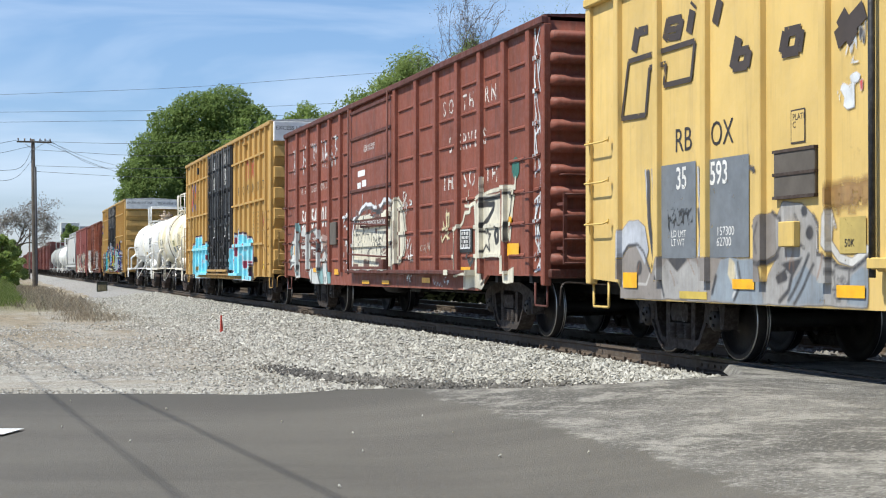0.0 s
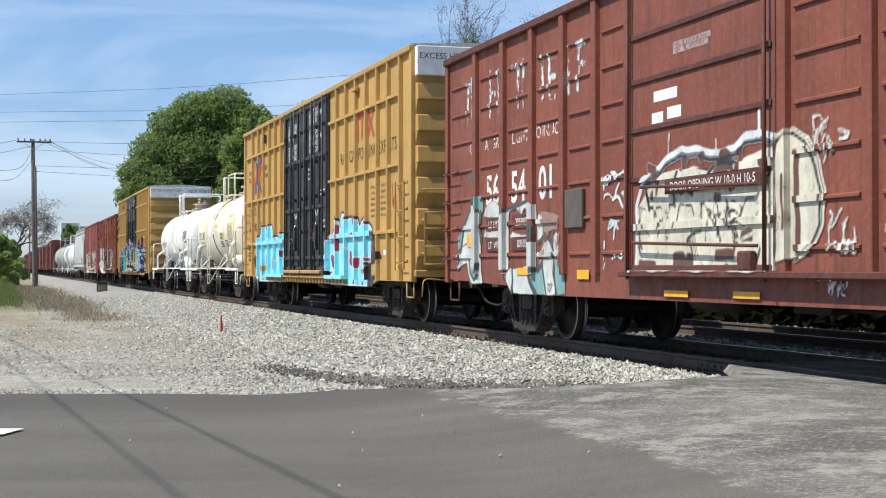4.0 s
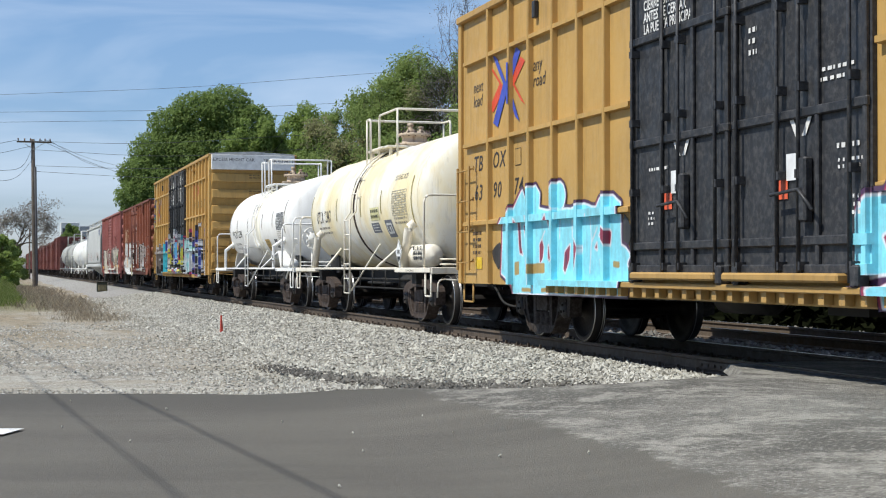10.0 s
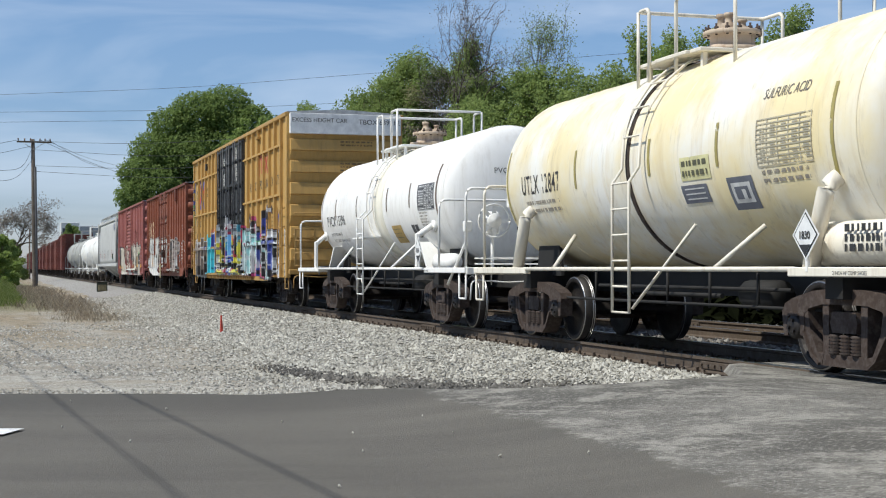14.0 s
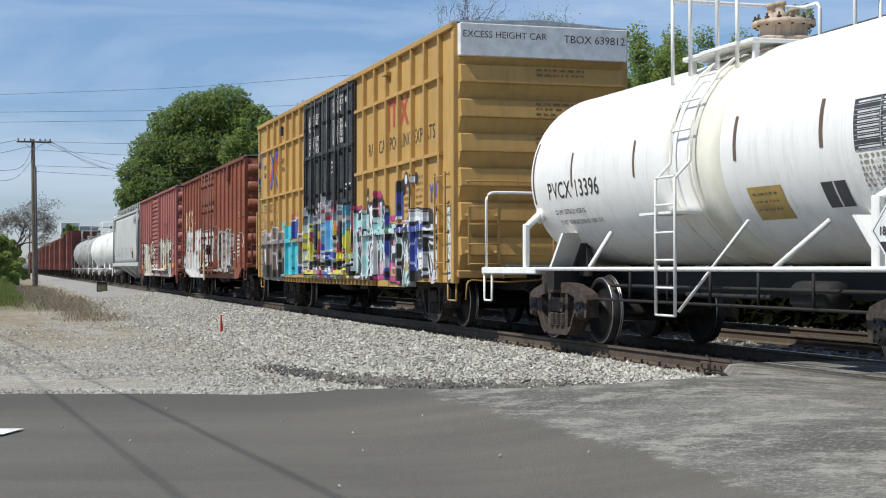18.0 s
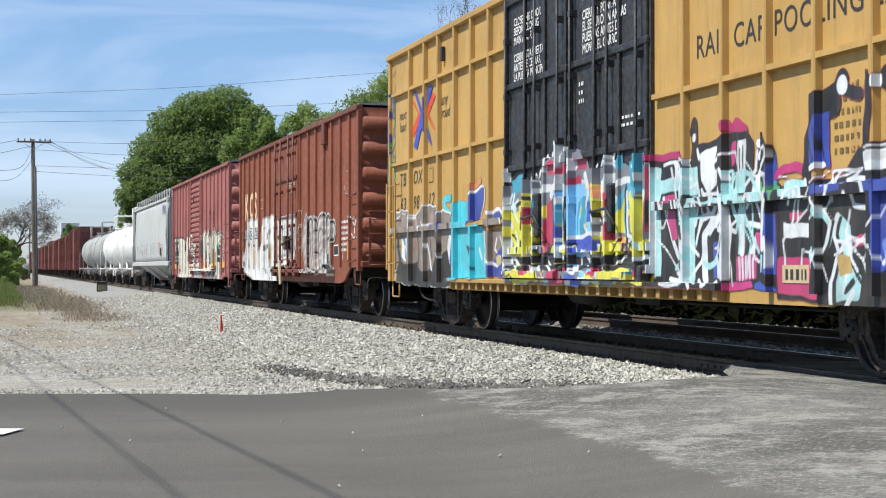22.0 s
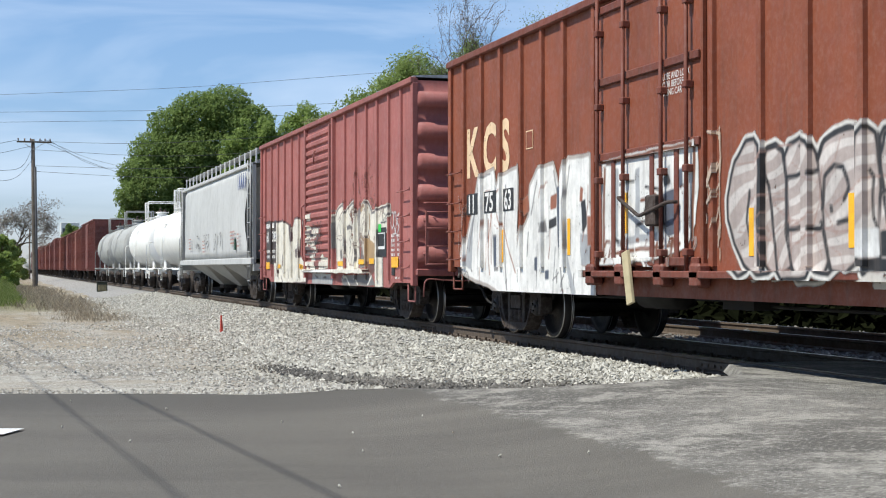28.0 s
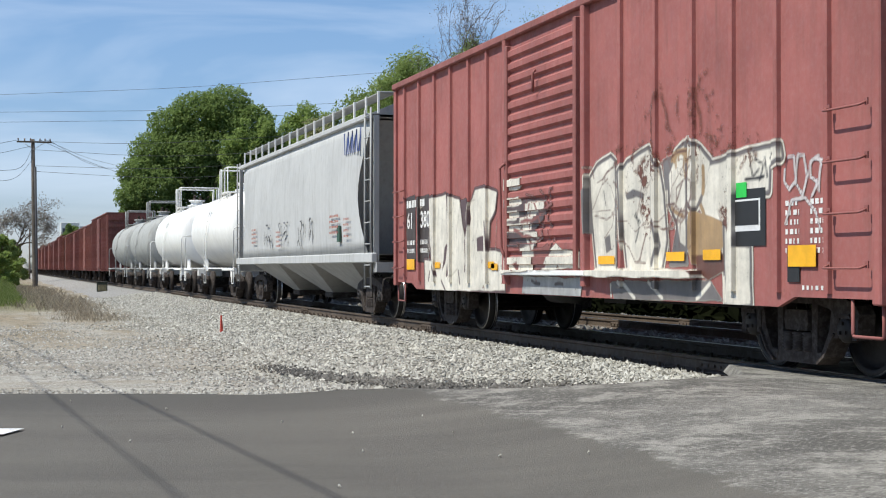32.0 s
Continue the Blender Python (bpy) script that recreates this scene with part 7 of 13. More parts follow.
# --- covered hopper ---
def hopper():
    u0, u1 = 144.1, 161.7
    c, half = (u0 + u1) / 2, (u1 - u0) / 2
    ob = thing("covered_hopper", "light grey covered hopper car with curved sides and roof walk", "freight car", "cars of the freight train", at=pose(0, c - run(0), 0))
    TRAIN.append((ob, c))
    h = half - 0.75
    # barrel body: curved sides
    bm = bmesh.new()
    prof = []
    for k in range(11):
        a = k / 10
        prof.append((1.50 + 0.07 * math.sin(math.pi * a) - 0.06 * a, 1.32 + 2.80 * a))
    rows = []
    for y in (-h, -h + 1.0, h - 1.0, h):
        inset = 0.0 if abs(y) < h - 0.1 else 0.06
        # the side sheets end in a hollow curve
        hollow = [-0.75 * math.sin(math.pi * min(1.0, (z - 1.32) / 2.45)) * (1 if y > 0 else -1) * (abs(y) > h - 0.1) for x, z in prof]
        rows.append([bm.verts.new((-x + inset, y + q, z)) for (x, z), q in zip(prof, hollow)] + [bm.verts.new((x - inset, y + q, z)) for (x, z), q in zip(reversed(prof), reversed(hollow))])
    for a, b in zip(rows, rows[1:]):
        n = len(a)
        for i in range(n):
            bm.faces.new((a[i], b[i], b[(i + 1) % n], a[(i + 1) % n])).smooth = i not in (10, 21)
    body = part("body", bm, GREYP, ob)
    # sloped end sheets, deep in shade
    for s in (-1, 1):
        bm = bmesh.new()
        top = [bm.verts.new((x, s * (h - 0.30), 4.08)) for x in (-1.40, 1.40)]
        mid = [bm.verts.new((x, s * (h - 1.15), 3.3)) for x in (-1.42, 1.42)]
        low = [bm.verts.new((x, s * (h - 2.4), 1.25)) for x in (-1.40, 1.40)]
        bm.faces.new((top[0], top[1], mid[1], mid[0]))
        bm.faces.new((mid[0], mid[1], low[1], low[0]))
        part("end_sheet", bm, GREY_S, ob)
        bm = bmesh.new()
        for x in (-1.40, 1.40):
            box(bm, x - 0.05, x + 0.05, min(s * (half - 0.2), s * (half - 0.28)), max(s * (half - 0.2), s * (half - 0.28)), 1.1, 4.1)
        box(bm, -1.45, 1.45, min(s * half, s * (half - 0.3)), max(s * half, s * (half - 0.3)), 0.95, 1.15)
        box(bm, -0.6, 0.6, min(s * half, s * (half - 0.9)), max(s * half, s * (half - 0.9)), 1.15, 1.2)
        part("end_frame", bm, GREY_S, ob)
        for sx in (-1, 1):
            bm = bmesh.new()
            for y in (half - 0.22, half - 0.72):
                tube(bm, [(sx * 1.52, s * y, 0.62), (sx * 1.52, s * y, 4.25)], 0.022, 6)
            lad = part("ladder", bm, GREY_S, ob)
            for k in range(9):
                bm = bmesh.new()
                tube(bm, [(sx * 1.52, s * (half - 0.22), 0.66 + 0.43 * k), (sx * 1.52, s * (half - 0.72), 0.66 + 0.43 * k)], 0.016, 5)
                part("rung", bm, GREY_S, lad)
    # side sills, top rails and roof
    for sx in (-1, 1):
        bm = bmesh.new()
        x0, x1 = sorted((sx * 1.42, sx * 1.54))
        bevel_box(bm, x0, x1, -half + 0.1, half - 0.1, 1.14, 1.34, 0.02)
        part("side_sill", bm, GREYP, ob)
        bm = bmesh.new()
        x0, x1 = sorted((sx * 1.36, sx * 1.52))
        bevel_box(bm, x0, x1, -h - 0.05, h + 0.05, 4.06, 4.18, 0.02)
        part("top_rail", bm, GREYP, ob)
        bm = bmesh.new()
        x0, x1 = sorted((sx * 0.95, sx * 1.30))
        bevel_box(bm, x0, x1, -half + 0.3, half - 0.3, 4.56, 4.59, 0.008)
        wk = part("roof_walk", bm, GREY_S, ob)
        for k in range(17):
            y = -half + 0.4 + (2 * half - 0.8) * k / 16
            bm = bmesh.new()
            box(bm, min(sx * 1.30, sx * 1.335), max(sx * 1.30, sx * 1.335), y - 0.03, y + 0.03, 4.16, 4.60)
            part("walk_bracket", bm, WHITE_S, wk)
    bm = bmesh.new()
    prism2 = [(-1.4, 4.17), (-0.9, 4.40), (0.9, 4.40), (1.4, 4.17)]
    va = [bm.verts.new((x, -h, z)) for x, z in prism2]
    vb = [bm.verts.new((x, h, z)) for x, z in prism2]
    bm.faces.new(va)
    bm.faces.new(vb[::-1])
    for i in range(3):
        bm.faces.new((va[i], vb[i], vb[i + 1], va[i + 1]))
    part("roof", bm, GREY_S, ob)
    bm = bmesh.new()
    bevel_box(bm, -0.35, 0.35, -h + 0.6, h - 0.6, 4.40, 4.50, 0.03)
    part("hatch_trough", bm, GREY_S, ob)
    # three outlet hoppers
    for k, y in enumerate((-4.3, 0.0, 4.3)):
        bm = bmesh.new()
        top = [(-1.44, y - 2.1, 1.2), (1.44, y - 2.1, 1.2), (1.44, y + 2.1, 1.2), (-1.44, y + 2.1, 1.2)]
        low = [(-0.45, y - 0.4, 0.40), (0.45, y - 0.4, 0.40), (0.45, y + 0.4, 0.40), (-0.45, y + 0.4, 0.40)]
        a = [bm.verts.new(p) for p in top]
        b = [bm.verts.new(p) for p in low]
        for i in range(4):
            bm.faces.new((a[i], a[(i + 1) % 4], b[(i + 1) % 4], b[i]))
        bm.faces.new(b)
        bmesh.ops.recalc_face_normals(bm, faces=bm.faces)
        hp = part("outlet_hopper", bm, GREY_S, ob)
        bm = bmesh.new()
        bevel_box(bm, -0.5, 0.5, y - 0.45, y + 0.45, 0.28, 0.42, 0.02)
        part("outlet_gate", bm, IRON, hp)
    bm = bmesh.new()
    box(bm, -0.28, 0.28, -half, half, 0.70, 0.98)
    part("centre_sill", bm, BLACK, ob)
    # emblem as plain slanted bars, small print, tags
    blue = ink("emblem_navy", (0.03, 0.05, 0.20), 0.1)
    for k in range(8):
        y = -h + 1.75 - 0.19 * k
        bm = bmesh.new()
        lean = 0.12 if k % 2 else -0.06
        x = -1.49
        bm.faces.new([bm.verts.new((x - 0.045, a, b)) for a, b in ((y, 3.45), (y - 0.09, 3.45), (y - 0.09 - lean, 3.92), (y - lean, 3.92))])
        part("emblem_stroke", bm, blue, ob, "navy stroke of the painted emblem")
    for y, z, s, w in ((-5.0, 2.15, 90, 0.9), (-6.4, 2.05, 91, 0.5), (1.6, 1.95, 92, 0.6), (5.5, 2.1, 93, 0.7)):
        bars("data_print", 4, on_side(y, z, -1.585), ink("faint_red_print", (0.35, 0.12, 0.08), 0.4), ob, 0.05, 0.12, w, s)
    bm = bmesh.new()
    box(bm, -1.58, -1.54, -6.0, -5.75, 1.6, 1.95)
    part("placard_holder", bm, ink("dark_green_board", (0.03, 0.08, 0.05)), ob)
    couplers(ob, half)
    for s in (-1, 1):
        truck(ob, s * (half - 2.0))
    return ob


def far_box(u0, u1, top, paint_m, label, n):
    """Box cars further back: shell, posts, door and trucks."""
    c, h = (u0 + u1) / 2, (u1 - u0) / 2
    ob = thing("box_car", label, "freight car", "cars of the freight train", at=pose(0, c - run(0), 0))
    TRAIN.append((ob, c))

    def shell(bm):
        bevel_box(bm, -1.49, 1.49, -h, h, 0.82, top, 0.03)

    def post(bm):
        box(bm, -0.0325, 0.0325, -0.05, 0.05, 0.84, top - 0.05)

    def ends(bm):
        for s in (-1, 1):
            for k in range(8):
                z = 1.15 + (top - 1.5) * k / 7
                y0, y1 = sorted((s * (h - 0.01), s * (h + 0.08)))
                box(bm, -1.42, 1.42, y0, y1, z - 0.10, z + 0.10)

    def door(bm):
        bevel_box(bm, -0.045, 0.045, -1.4, 1.4, 0.95, top - 0.15, 0.02)

    def door_rib(bm):
        box(bm, -0.02, 0.02, -1.35, 1.35, -0.04, 0.04)

    def roof(bm):
        prism(bm, [(-h, top), (h, top), (h, top + 0.08), (-h, top + 0.08)], -1.55, 1.55)
    key = (round(h, 2), top, paint_m.name, n)
    for name, fn in (("body", shell), ("end_corrugation", ends), ("roof", roof)):
        p = part(name, shared((name, *key), fn, paint_m), None, ob)
        if name == "end_corrugation":
            p["kind"] = "stuff"
    for s in (-1, 1):
        leaf = part("door", shared(("far_door", *key), door, paint_m), None, ob, at=pose(s * 1.53, 0, 0))
        for k in range(6):
            part("door_rib", shared(("far_door_rib", *key), door_rib, paint_m), None, leaf, at=pose(s * 0.06, 0, 1.1 + (top - 1.5) * k / 5))
    for k in range(n):
        y = -h + 0.1 + (2 * h - 0.2) * k / (n - 1)
        for s in (-1, 1):
            if abs(y) > 1.4:
                part("side_post", shared(("far_post", *key), post, paint_m), None, ob, at=pose(s * 1.5175, y, 0))
    plain_trucks(ob, (-h + 2.3, h - 2.3))
    couplers(ob, h, lever=False)
    return ob


YELLOW_CAR = yellow_car()
OXIDE_CAR = oxide_car()
HICUBE_A = hicube(39.20, 57.95, "TBOX 639074", "ochre high box car with black double doors and cyan graffiti")
cream_tank()
white_tank()
HICUBE_B = hicube(87.35, 106.15, "TBOX 639812", "ochre high box car with black doors and multicoloured graffiti")
for y0, y1 in ((0.06, 2.52), (-2.44, 0.0)):
    # the spray covers the locking rods, their guides and the sills too
    for k in RODS:
        y = y0 + (y1 - y0) * k
        HICUBE_B.relief += [(y - 0.022, y + 0.022, 0.90, 4.95, 0.170)] + [(y - 0.046, y + 0.046, z - 0.041, z + 0.041, 0.164) for z in (1.05, 1.9, 2.7)]
HICUBE_B.relief += [(-2.1, 0.05, 0.90, 0.985, 0.21), (0.25, 2.3, 0.90, 0.985, 0.21)]
BRICK_CAR = brick_car()
ROSE_CAR = rose_car()
HOPPER = hopper()
U = 162.65
for k, (bodyp, fitp, label) in enumerate(((WHITEP, WHITE_S, "white tank car with white walkway rails"), (WHITEP, WHITE_S, "white tank car with white walkway rails"),
                                        (OLDTANK, GREY_S, "dull grey tank car with a walkway on top"), (OLDTANK, GREY_S, "dull grey tank car with a walkway on top"))):
    tank_car(U, U + 12.9, 2.42, 1.36, U + 0.9, U + 12.0, bodyp, fitp, label, near=False, rail=4.62)
    U += 13.95
U = 218.4
FAR_PAINT = [FARP, FARP2, FARP, FARP2, FARP, FARP, FARP2, FARP, FARP2, FARP, FARP2, FARP]
for k, pm in enumerate(FAR_PAINT):
    ln = 16.2 if k % 3 else 16.9
    far_box(U, U + ln, 4.75 if k % 4 == 0 else 4.5, pm, "red-brown steel box car far down the train", 13 if k % 2 else 15)
    U += ln + 1.6
for k in range(7):
    tank_car(U, U + 12.9, 2.42, 1.36, U + 0.9, U + 12.0, OLDTANK, GREY_S, "dull grey tank car far down the train", near=False, rail=4.62)
    U += 13.95


# ---- trees, brush and grass ----
def leaf_material(name, lo, hi, glow=0.35):
    m = bpy.data.materials.new(name)
    m.use_nodes = True
    nt = m.node_tree
    nt.nodes.remove(nt.nodes["Principled BSDF"])
    out = nt.nodes["Material Output"]
    geo = nt.nodes.new("ShaderNodeNewGeometry")
    ramp = nt.nodes.new("ShaderNodeValToRGB")
    ramp.color_ramp.elements[0].color, ramp.color_ramp.elements[1].color = (*lo, 1), (*hi, 1)
    nt.links.new(geo.outputs["Random Per Island"], ramp.inputs["Fac"])
    d = nt.nodes.new("ShaderNodeBsdfDiffuse")
    t = nt.nodes.new("ShaderNodeBsdfTranslucent")
    mx = nt.nodes.new("ShaderNodeMixShader")
    mx.inputs[0].default_value = glow
    for n in (d, t):
        nt.links.new(ramp.outputs["Color"], n.inputs["Color"])
    nt.links.new(d.outputs[0], mx.inputs[1])
    nt.links.new(t.outputs[0], mx.inputs[2])
    nt.links.new(mx.outputs[0], out.inputs["Surface"])
    return m


LEAF_DARK = leaf_material("dark_green_leaves", (0.118, 0.172, 0.05), (0.26, 0.34, 0.115), 0.5)
LEAF_LIGHT = leaf_material("spring_green_leaves", (0.165, 0.235, 0.058), (0.32, 0.40, 0.135), 0.5)
LEAF_MID = leaf_material("olive_green_leaves", (0.16, 0.22, 0.066), (0.315, 0.39, 0.138), 0.5)
LEAF_BROWN = leaf_material("brownish_budding_leaves", (0.17, 0.17, 0.085), (0.34, 0.33, 0.17), 0.4)
# near-black leaves: the shade behind the train is put into their colour
LEAF_BRUSH = leaf_material("shade_dark_undergrowth_leaves", (0.004, 0.005, 0.003), (0.011, 0.013, 0.006), 0.1)
DRY = leaf_material("dry_brown_stalks", (0.20, 0.165, 0.12), (0.42, 0.36, 0.27), 0.3)
BLADE = leaf_material("grass_blades", (0.10, 0.15, 0.035), (0.26, 0.29, 0.11), 0.4)
TWIG = leaf_material("bare_grey_twigs", (0.16, 0.145, 0.13), (0.30, 0.275, 0.25), 0.1)
BARK = plain("grey_brown_bark", (0.10, 0.078, 0.060), 0.9, 0.0, 0.35, 5.0, 0.5)


def leaves_mesh(name, centres, size, rng, material, out=None):
    """One bent card of four points for every leaf or small spray of leaves."""
    n = len(centres)
    # leaves face up and outwards, loosely
    nrm = rng.normal(0, 0.55, (n, 3)) + np.array([-0.50, -0.45, 0.62])
    if out is not None:
        nrm += 0.45 * out
    a = np.cross(nrm, rng.normal(0, 1, (n, 3)))
    a /= np.linalg.norm(a, axis=1)[:, None] + 1e-6
    b = np.cross(nrm, a)
    b /= np.linalg.norm(b, axis=1)[:, None] + 1e-6
    s = size * rng.uniform(0.6, 1.35, n)[:, None]
    nrm = np.cross(a, b)
    p = np.stack([centres - a * s, centres - b * s * 0.55 + nrm * s * 0.2, centres + a * s, centres + b * s * 0.55 + nrm * s * 0.2], 1)
    f = np.arange(n)[:, None] * 4
    faces = np.concatenate([f + np.array([[0, 1, 2]]), f + np.array([[0, 2, 3]])])
    me = bpy.data.meshes.new(name)
    me.from_pydata(p.reshape(-1, 3).tolist(), [], faces.tolist())
    me.materials.append(material)
    return me


def tree(name, label, x, y, height, width, leaf, seed, count=6000, base=0.25, size=0.22, bare=False, lean=0.0, category="tree", z=-0.4, lumps=None, airy=False):
    """Trunk, limbs and twigs, with sprays of leaves round the twig ends."""
    rng = np.random.default_rng(seed)
    ob = thing(name, label, category, at=pose(x, y, z))
    bm = bmesh.new()
    tips = []

    def grow(p, d, length, r, level):
        n = 4 if level == 0 else 3
        pts = [Vector(p)]
        d = Vector(d).normalized()
        for _ in range(n):
            d = (d + Vector(rng.normal(0, 0.13 + 0.05 * level, 3)) + Vector((0, 0, 0.06))).normalized()
            pts.append(pts[-1] + d * length / n)
        for i in range(n):
            r0, r1 = r * (1 - 0.35 * i / n), r * (1 - 0.35 * (i + 1) / n)
            ring = []
            side = d.orthogonal().normalized()
            up = side.cross(d)
            for q, rr in ((pts[i], r0), (pts[i + 1], r1)):
                ring.append([bm.verts.new(q + rr * (math.cos(t) * side + math.sin(t) * up)) for t in (0, 1.26, 2.51, 3.77, 5.03)[:5 if level < 2 else 3] or ()])
            k = len(ring[0])
            for j in range(k):
                bm.faces.new((ring[0][j], ring[0][(j + 1) % k], ring[1][(j + 1) % k], ring[1][j])).smooth = True
        if level >= (5 if bare else 4 if airy else 3):
            tips.extend(pts[1:])
            return
        kids = 5 if level == 0 else 4 if level == 1 else 3
        for j in range(kids):
            at = pts[-1] if j == 0 else pts[1 + int(rng.integers(1, n))]
            a = rng.uniform(0, 6.28)
            spread = (0.75 if level == 0 else 0.85) * width / height * 1.5
            nd = d + Vector((math.cos(a), math.sin(a), rng.uniform(-0.05, 0.4))) * (spread + 0.15) * (0.4 if j == 0 else 1)
            grow(at, nd, length * rng.uniform(0.55, 0.78), r * 0.58, level + 1)
    grow((0, 0, 0), (lean, 0, 1), height * 0.42, height * 0.018, 0)
    v = np.array([tuple(q.co) for q in bm.verts])
    top = v[:, 2].max()
    wide = max(np.ptp(v[:, 0]), np.ptp(v[:, 1]))
    k, kw = height / top * (0.97 if bare else 0.94 if airy else 0.80), width / wide * (0.95 if bare else 0.90 if airy else 0.70)
    for q in bm.verts:
        q.co = Vector((q.co.x * (kw if q.co.z > 0.1 else 1), q.co.y * (kw if q.co.z > 0.1 else 1), q.co.z * k))
    t = np.array([(p.x * kw, p.y * kw, p.z * k) for p in tips])
    part("trunk", bm, BARK, ob, "grey-brown trunk and limbs")
    t = t[t[:, 2] > base * height]
    if bare:
        c = t[rng.integers(0, len(t), count)] + rng.normal(0, 0.25, (count, 3))
        d = None
    else:
        # leaves lie in the outer layer of rounded clumps, with small ragged sprays between them
        if airy:
            # small sprays at the twig ends, with sky between them
            lumps = [(*t[i], rng.uniform(0.03, 0.07) * width + 0.14) for i in rng.choice(len(t), int(len(t) * 0.6), replace=False)]
        if lumps is None:
            n = int(18 + height * 1.4)
            lumps = []
            for i in range(n):
                h = rng.random() ** 0.8
                half = 0.5 * width * (math.sin(math.pi * min(1, (h + 0.16) / 1.16)) ** 0.42 if base > 0.05 else math.sqrt(max(0.05, 1 - h * h)))
                a, q = rng.uniform(0, 6.28), math.sqrt(rng.random())
                r = (0.09 + 0.08 * rng.random()) * (0.6 * width + 0.25 * height)
                q *= max(0.0, half - 0.45 * r)
                lumps.append((q * math.cos(a), q * math.sin(a), base * height + (height * (1 - base) - 0.8 * r) * h, r))
        lumps = np.array(lumps)
        pick = lumps[rng.choice(len(lumps), count, p=lumps[:, 3] ** 2 / (lumps[:, 3] ** 2).sum())]
        d = rng.normal(0, 1, (count, 3))
        d /= np.linalg.norm(d, axis=1)[:, None]
        ripple = 1 + 0.16 * np.sin(d[:, 0] * 9 + pick[:, 0] * 5) * np.sin(d[:, 1] * 8 + pick[:, 1]) * np.sin(d[:, 2] * 9 + pick[:, 2] * 3)
        rad = pick[:, 3] * ripple * (1.04 - 0.55 * rng.random(count) ** 1.8 + rng.normal(0, 0.035, count))
        c = pick[:, :3] + d * rad[:, None] * np.array([1, 1, 0.82])
    me = leaves_mesh("crown", c, size, rng, leaf, d)
    cr = part("crown", me, None, ob, "leafy crown")
    cr["kind"] = "stuff"
    return ob


BIG = [(-5.6, 10.6, 2.0), (-3.7, 12.9, 2.6), (-1.9, 15.6, 2.5), (0.6, 17.0, 2.8), (3.2, 17.6, 2.6), (5.3, 16.0, 2.2), (6.0, 13.2, 2.4), (-6.3, 8.4, 1.7), (-4.2, 9.0, 2.8), (-0.8, 12.2, 3.4),
       (2.6, 13.4, 3.6), (0.5, 8.2, 3.8), (4.6, 9.0, 3.6), (-5.4, 6.2, 2.2), (-2.0, 5.4, 2.8)]
tree("tree", "large full-crowned dark green tree behind the tracks", 10.3, 150, 20.2, 13.0, LEAF_DARK, 11, 100000, 0.22, 0.15,
     lumps=[(x, 1.9 * math.sin(7 * i) - 0.25 * abs(x), z, r) for i, (x, z, r) in enumerate(BIG)])
WOODS = {"young": "young bright green tree behind the tracks", "open": "thin-leaved green tree with open limbs", "bushy": "bushy bright green tree behind the tank cars", "budding": "half-leafed tree with brownish buds and open limbs", "ragged": "green tree with a ragged top"}
for k, (x, y, h, w, leaf, look_of, n) in enumerate((
        (16.2, 118, 15.9, 5.7, LEAF_LIGHT, "young", 7000),
        (14.9, 112, 14.2, 5.0, LEAF_LIGHT, "young", 6000),
        (12.9, 90, 11.6, 5.2, LEAF_BROWN, "budding", 5000),
        (14.6, 90, 12.8, 5.4, LEAF_BROWN, "budding", 5200),
        (15.4, 86, 13.2, 5.2, LEAF_MID, "open", 6500),
        (17.6, 88, 14.6, 5.6, LEAF_BROWN, "budding", 5200),
        (19.0, 84, 13.8, 5.2, LEAF_MID, "open", 5200),
        (10.9, 116, 14.0, 4.4, LEAF_LIGHT, "young", 6000),
        (13.9, 86, 15.3, 5.6, LEAF_MID, "open", 7500),
        (16.6, 84, 16.0, 4.2, LEAF_MID, "open", 6500),
        (13.6, 92, 14.1, 3.8, LEAF_MID, "open", 4500),
        (17.1, 79, 13.0, 4.7, LEAF_MID, "open", 5500),
        (18.7, 75, 12.7, 4.3, LEAF_MID, "open", 5500),
        (19.6, 72, 12.6, 5.4, LEAF_MID, "bushy", 7500),
        (21.2, 70, 13.7, 5.8, LEAF_MID, "bushy", 8500),
        (20.8, 76, 13.2, 5.6, LEAF_LIGHT, "bushy", 7000),
        (22.7, 67, 12.7, 5.2, LEAF_MID, "open", 7500),
        (23.6, 64, 13.2, 5.0, LEAF_LIGHT, "ragged", 8000),
        (24.9, 66, 14.2, 5.4, LEAF_MID, "ragged", 8500),
        (25.2, 61, 13.6, 4.8, LEAF_MID, "ragged", 8500),
        (26.3, 59, 12.0, 4.0, LEAF_MID, "ragged", 6500))):
    tree("tree", WOODS[look_of], x, y, h, 1.4 * w, leaf, 120 + k, int((2.9 if look_of == "open" else 3.2) * n), 0.12, 0.12 if y > 100 else 0.085, airy=True)
tree("bare_tree", "tall almost leafless tree with fine grey twigs", 17.4, 80, 18.5, 7.5, TWIG, 16, 5000, 0.3, 0.04, True)
tree("bare_tree", "tall almost leafless tree with fine grey twigs", 20.4, 80, 18.0, 6.5, LEAF_MID, 17, 5200, 0.3, 0.05, True)
k = 40
